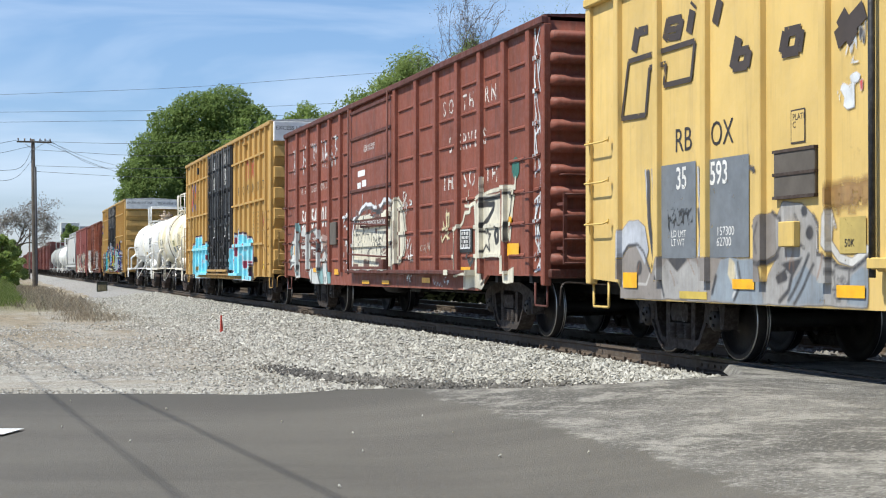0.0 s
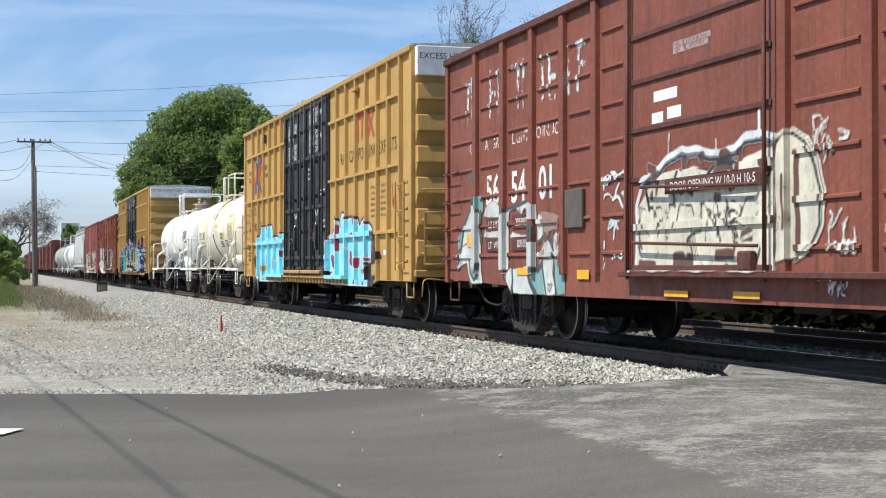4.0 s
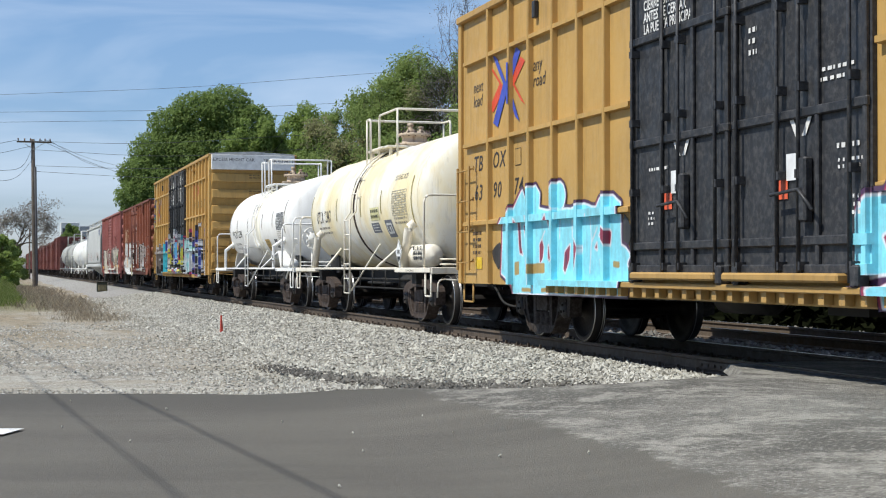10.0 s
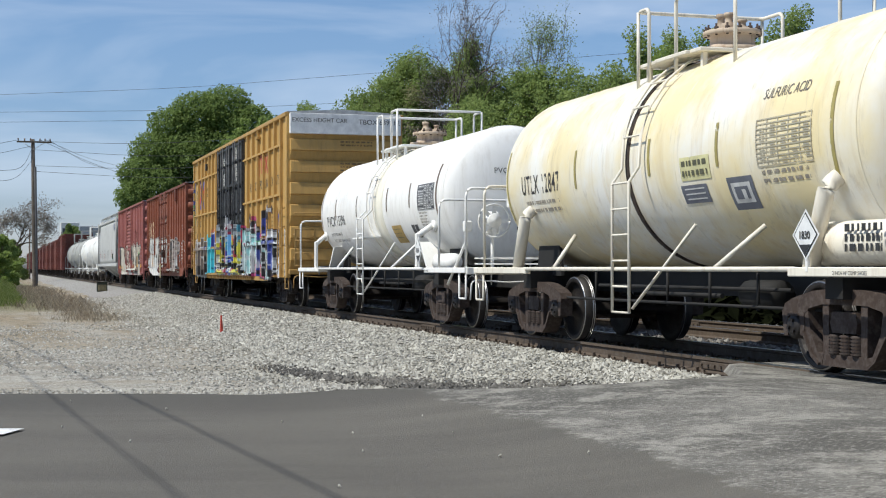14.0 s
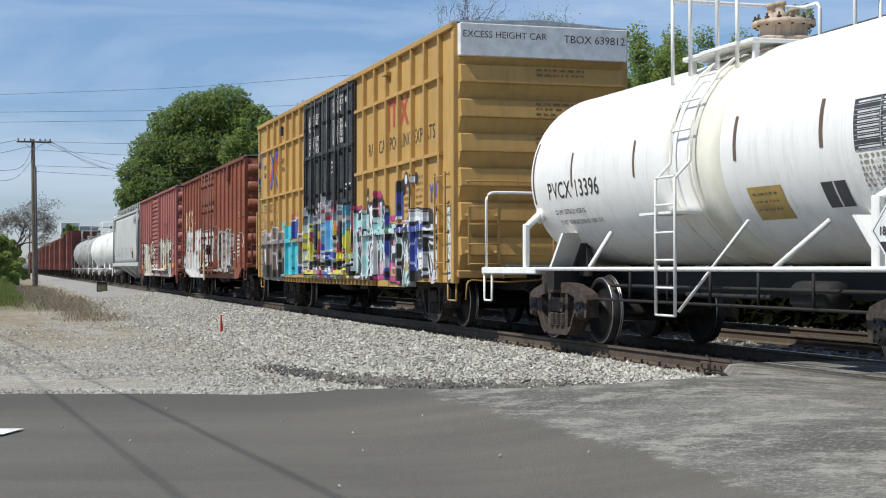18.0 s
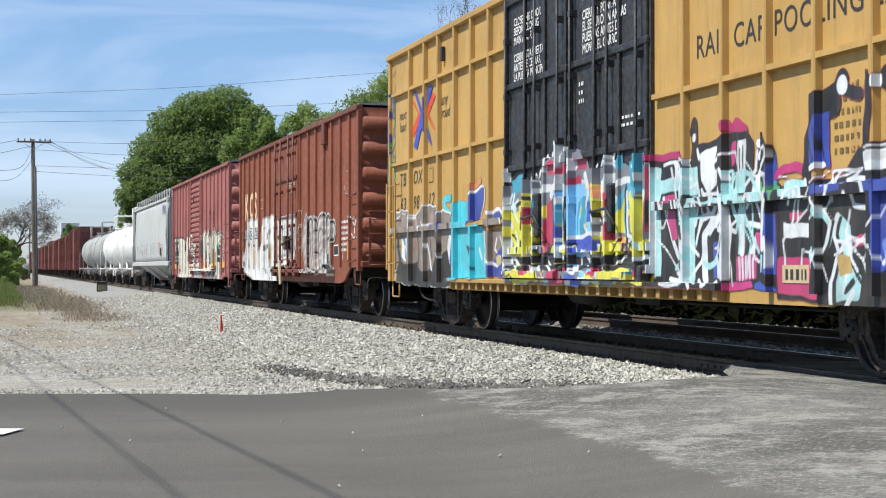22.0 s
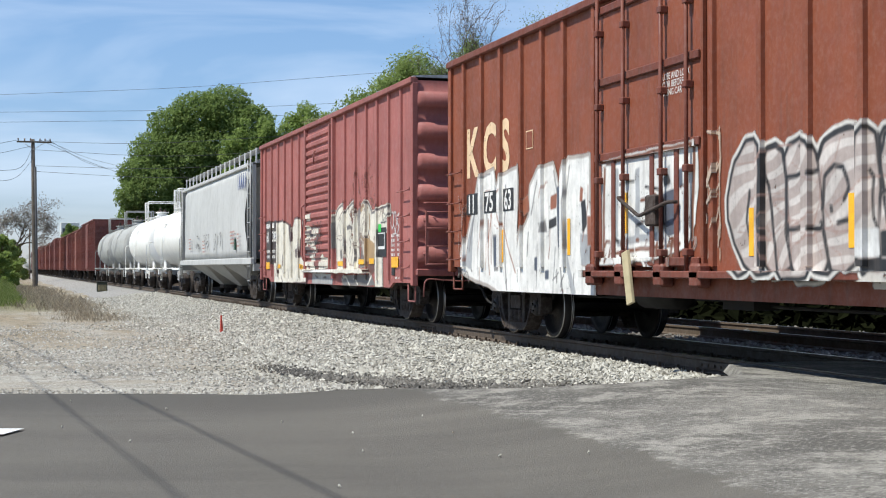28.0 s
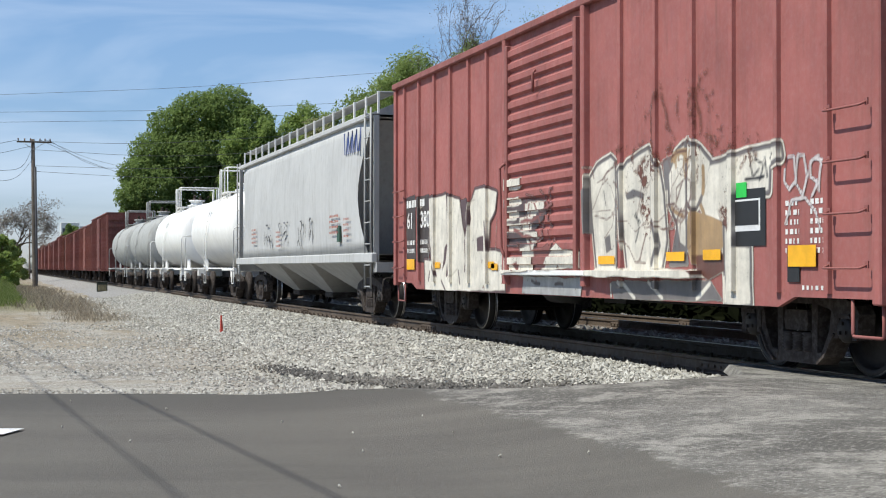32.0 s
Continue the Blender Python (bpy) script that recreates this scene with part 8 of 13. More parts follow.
for x, y, h, w, leaf in ((12.5, 100, 8.5, 7, LEAF_MID), (13.5, 92, 9.5, 7, LEAF_MID), (11.8, 78, 8.0, 6, LEAF_MID), (15.6, 74, 9.5, 7, LEAF_MID), (17.8, 72, 9.0, 6, LEAF_LIGHT),
                         (20.0, 66, 8.6, 6, LEAF_MID), (22.5, 58, 8.6, 6, LEAF_LIGHT), (25.5, 56, 8.8, 6, LEAF_MID), (14.0, 128, 10.0, 8, LEAF_DARK), (8.8, 170, 9.0, 8, LEAF_DARK)):
    k += 1
    tree("bush", "tall leafy thicket at the edge of the woods", x, y, 1.12 * h, 1.5 * w, leaf, k, 13000, 0.14, 0.095, category="bush")
tree("bare_tree", "bare grey spreading tree on the bank", -7.6, 165, 9.6, 8.5, TWIG, 21, 5200, 0.3, 0.09, True)
for j, (x, y, h, w) in enumerate(((-8.3, 128, 4.0, 3.8), (-7.6, 150, 3.9, 3.2), (-8.8, 112, 2.9, 3.4), (-7.0, 185, 4.8, 3.6), (-6.3, 230, 5.2, 4.0), (-8.0, 205, 5.5, 5.0))):
    tree("bush", "bright green roadside bush on the grassy bank", x, y, h, w, LEAF_LIGHT if j % 2 == 0 else LEAF_MID, 60 + j, 6500, 0.0, 0.11, category="bush", z=-0.15)
tree("tree", "dark evergreen far down the line", 6.4, 330, 11.2, 6.5, LEAF_DARK, 71, 3500, 0.1, 0.35)
tree("tree", "dark evergreen far down the line", 8.8, 345, 9.0, 6.0, LEAF_DARK, 72, 3000, 0.1, 0.35)


def strewn(name, label, category, n, place_at, height, material, seed, width=0.012):
    """Upright blades or stalks in one mesh."""
    rng = np.random.default_rng(seed)
    x, y = place_at(rng, n)
    z = np.array([ground_z(a, b) for a, b in zip(x, y)])
    h = height * rng.uniform(0.4, 1.2, len(x))
    a = rng.uniform(0, 6.28, len(x))
    lean = rng.normal(0, 0.35, (len(x), 2)) * h[:, None]
    w = width * rng.uniform(0.6, 1.6, len(x))
    p0 = np.stack([x - w * np.cos(a), y - w * np.sin(a), z - 0.02], -1)
    p1 = np.stack([x + w * np.cos(a), y + w * np.sin(a), z - 0.02], -1)
    p2 = np.stack([x + lean[:, 0] * 0.4, y + lean[:, 1] * 0.4, z + h * 0.6], -1)
    p3 = np.stack([x + lean[:, 0], y + lean[:, 1], z + h], -1)
    pts = np.stack([p0, p1, p2, p3], 1)
    f = np.arange(len(x))[:, None] * 4
    faces = np.concatenate([f + np.array([[0, 1, 2]]), f + np.array([[1, 3, 2]])])
    me = bpy.data.meshes.new(name)
    me.from_pydata(pts.reshape(-1, 3).tolist(), [], faces.tolist())
    me.materials.append(material)
    tagged(new(name, me), label, category, kind="stuff")


strewn("dry_weeds", "tangle of dry brown weeds round the pole", "weeds", 7500, lambda r, n: (-6.6 + r.normal(0, 0.8, n), 54 + 66 * r.random(n)), 0.24, DRY, 5, 0.004)
strewn("grass", "rough green grass on the bank", "grass", 34000, lambda r, n: (-7.7 - 5.6 * r.random(n) ** 1.1, 60 + 90 * r.random(n)), 0.30, BLADE, 6, 0.016)
strewn("dry_weeds", "low russet weeds between the lot and the ballast", "weeds", 5200, lambda r, n: (-5.9 + r.normal(0, 0.55, n), 42 + 36 * r.random(n)), 0.13, DRY, 9, 0.005)
strewn("dry_weeds", "scattered low dry stalks on the gravel lot", "weeds", 1500, lambda r, n: (r.uniform(-9, -4.6, n), 30 + 28 * r.random(n)), 0.035, DRY, 7, 0.006)


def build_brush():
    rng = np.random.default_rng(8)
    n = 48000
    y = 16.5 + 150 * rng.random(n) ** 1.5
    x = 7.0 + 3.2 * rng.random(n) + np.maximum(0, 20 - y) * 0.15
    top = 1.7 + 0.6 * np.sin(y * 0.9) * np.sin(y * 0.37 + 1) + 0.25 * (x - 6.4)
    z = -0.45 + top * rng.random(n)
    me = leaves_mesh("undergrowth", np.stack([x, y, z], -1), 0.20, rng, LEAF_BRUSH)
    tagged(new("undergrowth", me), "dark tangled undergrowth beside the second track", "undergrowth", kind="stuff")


build_brush()

# ---- poles and wires ----
POLE = plain("weathered_pole_timber", (0.13, 0.105, 0.085), 0.9, 0.0, 0.3, 3.0, 0.5)
CABLE = plain("black_cable", (0.07, 0.07, 0.075), 0.7, 0.0, 0.2, 3.0)


def build_pole():
    ob = thing("utility_pole", "tall weathered timber utility pole with a crossarm", "utility pole", "utility poles", at=pose(-6.05, 109.9, -0.35))
    bm = bmesh.new()
    lathe(bm, [(0.0, 0.19), (3.0, 0.175), (7.0, 0.15), (10.6, 0.125), (10.62, 0.0)], "Z", 14)
    for v in bm.verts:
        v.co.x -= 0.018 * v.co.z
    part("pole_shaft", bm, POLE, ob)
    bm = bmesh.new()
    for v in lathe(bm, [(0.3, 0.09), (8.6, 0.09), (8.65, 0.0)], "Z", 10, 0, (0.13, -0.10, 0)).verts:
        v.co.x -= 0.018 * v.co.z
    part("cable_guard", bm, CABLE, ob, "dark cable guard")
    bm = bmesh.new()
    bevel_box(bm, -1.30, 1.10, -0.19, -0.09, 10.34, 10.46, 0.01)
    arm = part("crossarm", bm, POLE, ob)
    for x in (-1.2, -0.75, -0.35, 0.3, 0.65, 1.0):
        bm = bmesh.new()
        lathe(bm, [(10.46, 0.02), (10.52, 0.055), (10.56, 0.03), (10.60, 0.055), (10.66, 0.03), (10.66, 0.0)], "Z", 10, 0, (x, -0.14, 0))
        part("insulator", bm, ink("insulator_glaze", (0.16, 0.10, 0.07), 0.0, 0.25), arm)
    for s in (-1, 1):
        bm = bmesh.new()
        tube(bm, [(-0.17, -0.16, 9.85), (-0.12 + s * 0.75, -0.16, 10.36)], 0.02, 5)
        part("arm_brace", bm, ZINC, ob)
    far = thing("utility_pole", "slim timber utility pole far down the line", "utility pole", "utility poles", at=pose(-4.6, 200, -0.4))
    bm = bmesh.new()
    lathe(bm, [(0.0, 0.12), (6.6, 0.08), (6.62, 0.0)], "Z", 10)
    part("pole_shaft", bm, POLE, far)
    for x, y, h in ((4.8, 300, 9.8), (2.2, 380, 10.5)):
        far = thing("utility_pole", "slim timber utility pole far down the line", "utility pole", "utility poles", at=pose(x + 4.5, y, -0.4))
        bm = bmesh.new()
        lathe(bm, [(0.0, 0.16), (h, 0.11), (h + 0.02, 0.0)], "Z", 10)
        part("pole_shaft", bm, POLE, far)
    for x, y in ((-17.0, 66.0), (-9.6, -32.0)):
        p = thing("utility_pole", "timber pole that carries the roadside cables", "utility pole", "utility poles", at=pose(x, y, -0.4))
        bm = bmesh.new()
        lathe(bm, [(0.0, 0.19), (9.6, 0.13), (9.62, 0.0)], "Z", 12)
        part("pole_shaft", bm, POLE, p)


def wire(points, r=0.012, label="thin dark overhead wire"):
    bm = bmesh.new()
    tube(bm, bend(points, 6.0, 4), r, 5)
    thing("overhead_wire", label, "wire", "overhead wires", bm=bm, material=CABLE)


build_pole()
for pts in (((-30, 173, 18.9), (10.9, 161, 20.5), (60, 146, 24.5)), ((-30, 169, 17.2), (11.5, 166, 18.6), (60, 162, 22)), ((-30, 153, 14.6), (9.1, 161.5, 17.0), (60, 176, 22.0))):
    wire(pts, 0.018)
for pts in (((-5.15, 109.5, 10.2), (-1.6, 128.3, 9.93), (9.5, 172, 10.6)), ((-5.38, 109.6, 10.2), (-1.6, 128.3, 10.36), (9.8, 172, 11.4)), ((-5.75, 109.7, 10.2), (-1.6, 128.3, 10.12), (9.2, 172, 10.2)),
            ((-6.1, 109.8, 9.5), (3.24, 108.1, 8.98), (18.5, 106, 10.2)), ((-6.0, 109.8, 8.35), (3.24, 108.1, 8.12), (18.5, 106, 9.5)), ((-6.0, 109.8, 7.95), (3.25, 108.1, 7.43), (18.5, 106, 8.6)),
            ((-6.2, 109.8, 10.1), (1.2, 107.6, 9.87), (18.5, 106, 11.2)), ((-6.3, 109.8, 9.6), (-7.02, 103.8, 7.7), (-17.0, 66.2, 4.5)), ((-6.2, 109.8, 8.9), (-7.4, 104, 7.0), (-17.0, 66.1, 4.0)),
            ((-7.3, 110.1, 10.2), (-9.2, 104.5, 9.3), (-17.0, 66.2, 9.0)), ((-6.2, 109.8, 9.8), (-9.2, 104.5, 8.6), (-17.0, 66.1, 8.4))):
    wire(pts, 0.014)
wire(((-17.2, 66.0, 8.3), (-14.05, 18.0, 7.95), (-11.05, -32.0, 8.4)), 0.012, "thick black overhead cable beside the road")
wire(((-17.15, 66.0, 8.0), (-13.13, 18.0, 7.8), (-9.35, -32.0, 8.1)), 0.015, "thick black overhead cable beside the road")


# ---- buildings ----
def build_buildings():
    wall = plain("pale_grey_cladding", (0.60, 0.59, 0.56), 0.7, 0.0, 0.12, 2.0)
    roofm = plain("dark_grey_roofing", (0.07, 0.072, 0.078), 0.75, 0.0, 0.2, 1.5)
    ob = thing("warehouse", "pale grey clad warehouse with a dark low-pitched roof", "building", at=pose(14.5, 26, -0.4))
    bm = bmesh.new()
    box(bm, 0.0, 0.25, -14, 14, 0, 8.1)
    box(bm, 14.75, 15.0, -14, 14, 0, 8.1)
    part("side_wall", bm, wall, ob)
    bm = bmesh.new()
    for y in (-14, 13.75):
        v = [(0.25, y, 0), (14.75, y, 0), (14.75, y, 8.1), (7.5, y, 9.6), (0.25, y, 8.1)]
        a = [bm.verts.new(p) for p in v]
        b = [bm.verts.new((p[0], p[1] + 0.25, p[2])) for p in v]
        bm.faces.new(a)
        bm.faces.new(b[::-1])
        for i in range(5):
            bm.faces.new((a[i], b[i], b[(i + 1) % 5], a[(i + 1) % 5]))
    part("gable_wall", bm, wall, ob)
    for s in (0, 1):
        bm = bmesh.new()
        xa, za, xb, zb = (-0.6, 7.92, 7.5, 9.75) if s == 0 else (15.6, 7.92, 7.5, 9.75)
        a = [bm.verts.new(p) for p in ((xa, -14.5, za), (xb, -14.5, zb), (xb, 14.6, zb), (xa, 14.6, za))]
        b = [bm.verts.new(v.co + Vector((0, 0, 0.22))) for v in a]
        bm.faces.new(a)
        bm.faces.new(b[::-1])
        for i in range(4):
            bm.faces.new((a[i], b[i], b[(i + 1) % 4], a[(i + 1) % 4]))
        rf = part("roof", bm, roofm, ob)
        bm = bmesh.new()
        x = -0.62 if s == 0 else 15.62
        bevel_box(bm, x - 0.08, x + 0.08, -14.5, 14.6, 7.78, 8.15, 0.02)
        part("fascia", bm, ink("fascia_dark", (0.07, 0.065, 0.065)), rf)
    for k in range(28):
        bm = bmesh.new()
        box(bm, -0.03, 0.0, -13.7 + k - 0.04, -13.7 + k + 0.04, 0.1, 7.7)
        part("cladding_rib", bm, wall, ob)
    far = thing("distant_building", "pale flat-roofed building far beyond the train", "building", at=pose(11.0, 430, -0.4))
    bm = bmesh.new()
    bevel_box(bm, -2.6, 2.4, -4, 4, 0, 14.2, 0.1)
    part("block", bm, plain("pale_render", (0.62, 0.63, 0.62), 0.8), far)
    bm = bmesh.new()
    bevel_box(bm, 2.4, 7.5, -5, 5, 0, 13.2, 0.1)
    part("block", bm, plain("grey_render", (0.36, 0.38, 0.40), 0.8), far)
    for k in range(4):
        for j in range(3):
            bm = bmesh.new()
            box(bm, -2.2 + 1.5 * j, -1.2 + 1.5 * j, -4.05, -3.95, 2 + 3 * k, 3.6 + 3 * k)
            part("window", bm, plain("dark_glass", (0.05, 0.06, 0.07), 0.1) if k + j == 0 else bpy.data.materials["dark_glass"], far)


build_buildings()


# ---- small things by the track ----
def build_small():
    ob = thing("trackside_box", "dark green metal trackside box with a tan front", "equipment box", at=pose(-2.7, 90.0, -0.36))
    bm = bmesh.new()
    bevel_box(bm, -0.30, 0.30, -0.25, 0.25, 0.0, 0.55, 0.02)
    part("box_body", bm, plain("dark_green_enamel", (0.035, 0.04, 0.025), 0.6), ob)
    bm = bmesh.new()
    bevel_box(bm, -0.24, 0.24, -0.265, -0.24, 0.06, 0.42, 0.01)
    part("box_door", bm, plain("tan_enamel", (0.20, 0.17, 0.09), 0.6), ob, "tan door")
    bm = bmesh.new()
    bevel_box(bm, -0.33, 0.33, -0.28, 0.28, 0.55, 0.60, 0.015)
    part("box_lid", bm, plain("dark_green_enamel_lid", (0.03, 0.03, 0.02), 0.6), ob)
    red = ink("stake_red", (0.45, 0.05, 0.03), 0.1)
    for k, (x, a, h) in enumerate(((-3.76, 3, 0.42), (-3.70, -5, 0.30))):
        bm = bmesh.new()
        prism(bm, [(-0.02, 0.0), (0.02, 0.0), (0.02, h), (-0.02, h)], -0.012, 0.012)
        thing("survey_stake", "short red-painted survey stake in the gravel", "stake", "survey stakes", at=pose(x, 34.0 + 0.1 * k, -0.47, 0, a, 20), bm=bm, material=red)
    rng = random.Random(9)
    pebble = stones(1, lambda r, n: np.zeros((1, 3)), 0.03, 3)
    pebble.materials.append(STONES)
    for x, y in ((-7.6, 12.6), (-8.1, 13.9), (-7.9, 16.6), (-5.9, 11.4), (-5.7, 12.6), (-5.0, 11.9), (-5.1, 10.4), (-6.5, 9.6), (-6.1, 13.8), (-4.9, 13.2), (-4.6, 9.9), (-7.0, 15.4)):
        p = new("pebble", pebble)
        p.matrix_basis = pose(x, y, road_z(x) + 0.03, 0, 0, rng.uniform(0, 360))
        p.scale = (rng.uniform(0.15, 0.38), rng.uniform(0.15, 0.4), 0.3)
        tagged(p, "small pale stone lying on the asphalt", "stone", "stones on the asphalt")


build_small()


# ---- graffiti: sprayed shapes that follow the relief of the side ----
def dist_line(u, v, pts):
    d = np.full(u.shape, 9.0)
    for (a, b), (c, e) in zip(pts, pts[1:]):
        l = max((c - a) ** 2 + (e - b) ** 2, 1e-9)
        s = np.clip(((u - a) * (c - a) + (v - b) * (e - b)) / l, 0, 1)
        d = np.minimum(d, np.hypot(u - a - s * (c - a), v - b - s * (e - b)))
    return d


def strokes_of(lines, du=0.0, dv=0.0, grow=0.0, width=None):
    """Distance to a set of (width, points) lines; negative inside."""
    def f(u, v):
        d = np.full(u.shape, 9.0)
        for w, pts in lines:
            d = np.minimum(d, dist_line(u - du, v - dv, pts) - (width or w) / 2 - grow)
        return d
    return f


def boxes_of(rects, round_by=0.04):
    def f(u, v):
        d = np.full(u.shape, 9.0)
        for u0, v0, u1, v1 in rects:
            dx = np.maximum(np.maximum(u0 + round_by - u, u - u1 + round_by), 0)
            dy = np.maximum(np.maximum(v0 + round_by - v, v - v1 + round_by), 0)
            d = np.minimum(d, np.hypot(dx, dy) - round_by)
        return d
    return f


def discs_of(discs):
    def f(u, v):
        d = np.full(u.shape, 9.0)
        for a, b, r in discs:
            d = np.minimum(d, np.hypot(u - a, v - b) - r)
        return d
    return f


def polys_of(polys, grow=0.0):
    """Distance to closed polygons; negative inside."""
    def f(u, v):
        d = np.full(u.shape, 9.0)
        for p in polys:
            edge = dist_line(u, v, p + p[:1])
            inside = np.zeros(u.shape, bool)
            for (a, b), (c, e) in zip(p, p[1:] + p[:1]):
                hit = (b > v) != (e > v)
                inside ^= hit & (u < (c - a) * (v - b) / (e - b if e != b else 1e-9) + a)
            d = np.minimum(d, np.where(inside, -edge, edge))
        return d - grow
    return f


def any_of(*shapes, grow=0.0):
    return lambda u, v: np.min(np.stack([s(u, v) for s in shapes]), 0) - grow


def from_left(y, lines):
    """Lines given in the car's own y become metres from the left end y."""
    return [(w, [(y - a, b) for a, b in pts]) for w, pts in lines]


def corners(y, pts):
    return [(y - a, b) for a, b in pts]


def scribble(seed, n, u0, u1, v0, v1, w0, w1, upright=0.8, bend_by=0.25):
    """Loose brush strokes within a field."""
    r = random.Random(seed)
    out = []
    for _ in range(n):
        u, v = r.uniform(u0, u1), r.uniform(v0, v1)
        l = r.uniform(0.25, 0.9) * (v1 - v0)
        a = math.pi / 2 + r.gauss(0, 0.25) if r.random() < upright else r.gauss(0, 0.4)
        pts = [(u, v)]
        for _ in range(3):
            a += r.gauss(0, bend_by)
            q = (pts[-1][0] + l / 3 * math.cos(a), pts[-1][1] + l / 3 * math.sin(a))
            pts.append((min(max(q[0], u0), u1), min(max(q[1], v0), v1)))
        out.append((r.uniform(w0, w1), pts))
    return out


def spray_material(name, colours, wear, soft, film=0.35):
    m, nt, b = shader(name)
    v = coords(nt)
    col, cover = None, None
    for i, (colour, _) in enumerate(colours):
        at = nt.nodes.new("ShaderNodeAttribute")
        at.attribute_name = "g%d" % i
        r = nt.nodes.new("ShaderNodeMapRange")
        r.inputs["From Min"].default_value, r.inputs["From Max"].default_value = soft, -soft
        nt.links.new(at.outputs["Fac"], r.inputs["Value"])
        tone = blend(nt, noise_of(nt, v, 2.5, 7, 0.7), tint(colour, 0.72), tint(colour, 1.08))
        tone = blend(nt, times(nt, noise_of(nt, coords(nt, (5.0, 5.0, 0.6)), 1.6, 5, 0.65, 0.5, 0.78), 0.35), tone, (0.14, 0.11, 0.09))
        if col is None:
            col, cover = tone, r.outputs[0]
        else:
            col = blend(nt, r.outputs[0], col, tone)
            mx = nt.nodes.new("ShaderNodeMath")
            mx.operation = "MAXIMUM"
            nt.links.new(cover, mx.inputs[0])
            nt.links.new(r.outputs[0], mx.inputs[1])
            cover = mx.outputs[0]
    if wear:
        cover = times(nt, cover, noise_of(nt, v, 5.0, 8, 0.75, 0.27 + 0.2 * wear, 0.33 + 0.2 * wear))
    # road film and rain streaks over the paint
    col = blend(nt, times(nt, noise_of(nt, coords(nt, (9.0, 9.0, 0.7)), 1.0, 5, 0.65, 0.48, 0.74), film), col, (0.13, 0.105, 0.085))
    col = blend(nt, times(nt, noise_of(nt, v, 1.6, 7, 0.7, 0.46, 0.72), 0.8 * film), col, (0.20, 0.16, 0.12))
    nt.links.new(col, b.inputs["Base Color"])
    nt.links.new(cover, b.inputs["Alpha"])
    b.inputs["Roughness"].default_value = 0.5
    return m


SPRAYED = []


def spray(car, label, y_left, y_right, z0, z1, layers, wear=0.0, soft=0.008, cell=0.03, wobble=0.012, bottom=None, film=0.35):
    """layers: (colour, shape) from below to above; shapes take metres from the left end and height above the rail."""
    edges_y, edges_z = [], []
    for a, b, c, e, d in car.relief:
        edges_y += [a - 0.006, a - 0.004, b + 0.004, b + 0.006]
        edges_z += [c - 0.006, c - 0.004, e + 0.004, e + 0.006]
    ys = sorted(set(np.round(list(np.arange(y_right, y_left + cell, cell)) + [q for q in edges_y if y_right < q < y_left], 4)))
    zs = sorted(set(np.round(list(np.arange(z0, z1 + cell, cell)) + [q for q in edges_z if z0 < q < z1], 4)))
    Yg, Zg = np.meshgrid(np.array(ys), np.array(zs))
    rel = np.zeros(Yg.shape)
    for a, b, c, e, d in car.relief:
        inside = (Yg >= a - 0.0045) & (Yg <= b + 0.0045) & (Zg >= c - 0.0045) & (Zg <= e + 0.0045)
        rel = np.where(inside, np.maximum(rel, d), rel)
    u, v = y_left - Yg, Zg
    un = u + wobble * np.sin(7.3 * v + 3.1 * u) + 0.5 * wobble * np.sin(19 * v + 5 * u)
    vn = v + wobble * np.sin(6.1 * u + 2.3 * v) + 0.5 * wobble * np.sin(17 * u)
    fields = [f(un, vn) for _, f in layers]
    cover = np.min(np.stack(fields), 0)
    lift = 0.0095 + 0.003 * (len(SPRAYED) % 2)
    SPRAYED.append(label)
    verts = np.stack([-(Car.WALL + rel + lift), Yg, Zg], -1).reshape(-1, 3)
    nz, ny = Yg.shape
    idx = np.arange(nz * ny).reshape(nz, ny)
    quads = np.stack([idx[:-1, 1:], idx[:-1, :-1], idx[1:, :-1], idx[1:, 1:]], -1).reshape(-1, 4)
    near = cover.reshape(-1)[quads].min(1) < 0.03
    quads = quads[near]
    used = np.unique(quads)
    remap = np.full(nz * ny, -1)
    remap[used] = np.arange(len(used))
    me = bpy.data.meshes.new("graffiti")
    me.from_pydata(verts[used].tolist(), [], remap[quads].tolist())
    for i, f in enumerate(fields):
        at = me.attributes.new("g%d" % i, "FLOAT", "POINT")
        at.data.foreach_set("value", f.reshape(-1)[used].astype(np.float32))
    me.materials.append(spray_material("spray_paint", layers, wear, soft, film))
    return part("graffiti", me, None, car.ob, label)


CYAN, DEEPRED, PLUM, WHITE, INKY = (0.27, 0.76, 0.88), (0.36, 0.03, 0.08), (0.07, 0.025, 0.08), (0.75, 0.77, 0.78), (0.02, 0.02, 0.022)


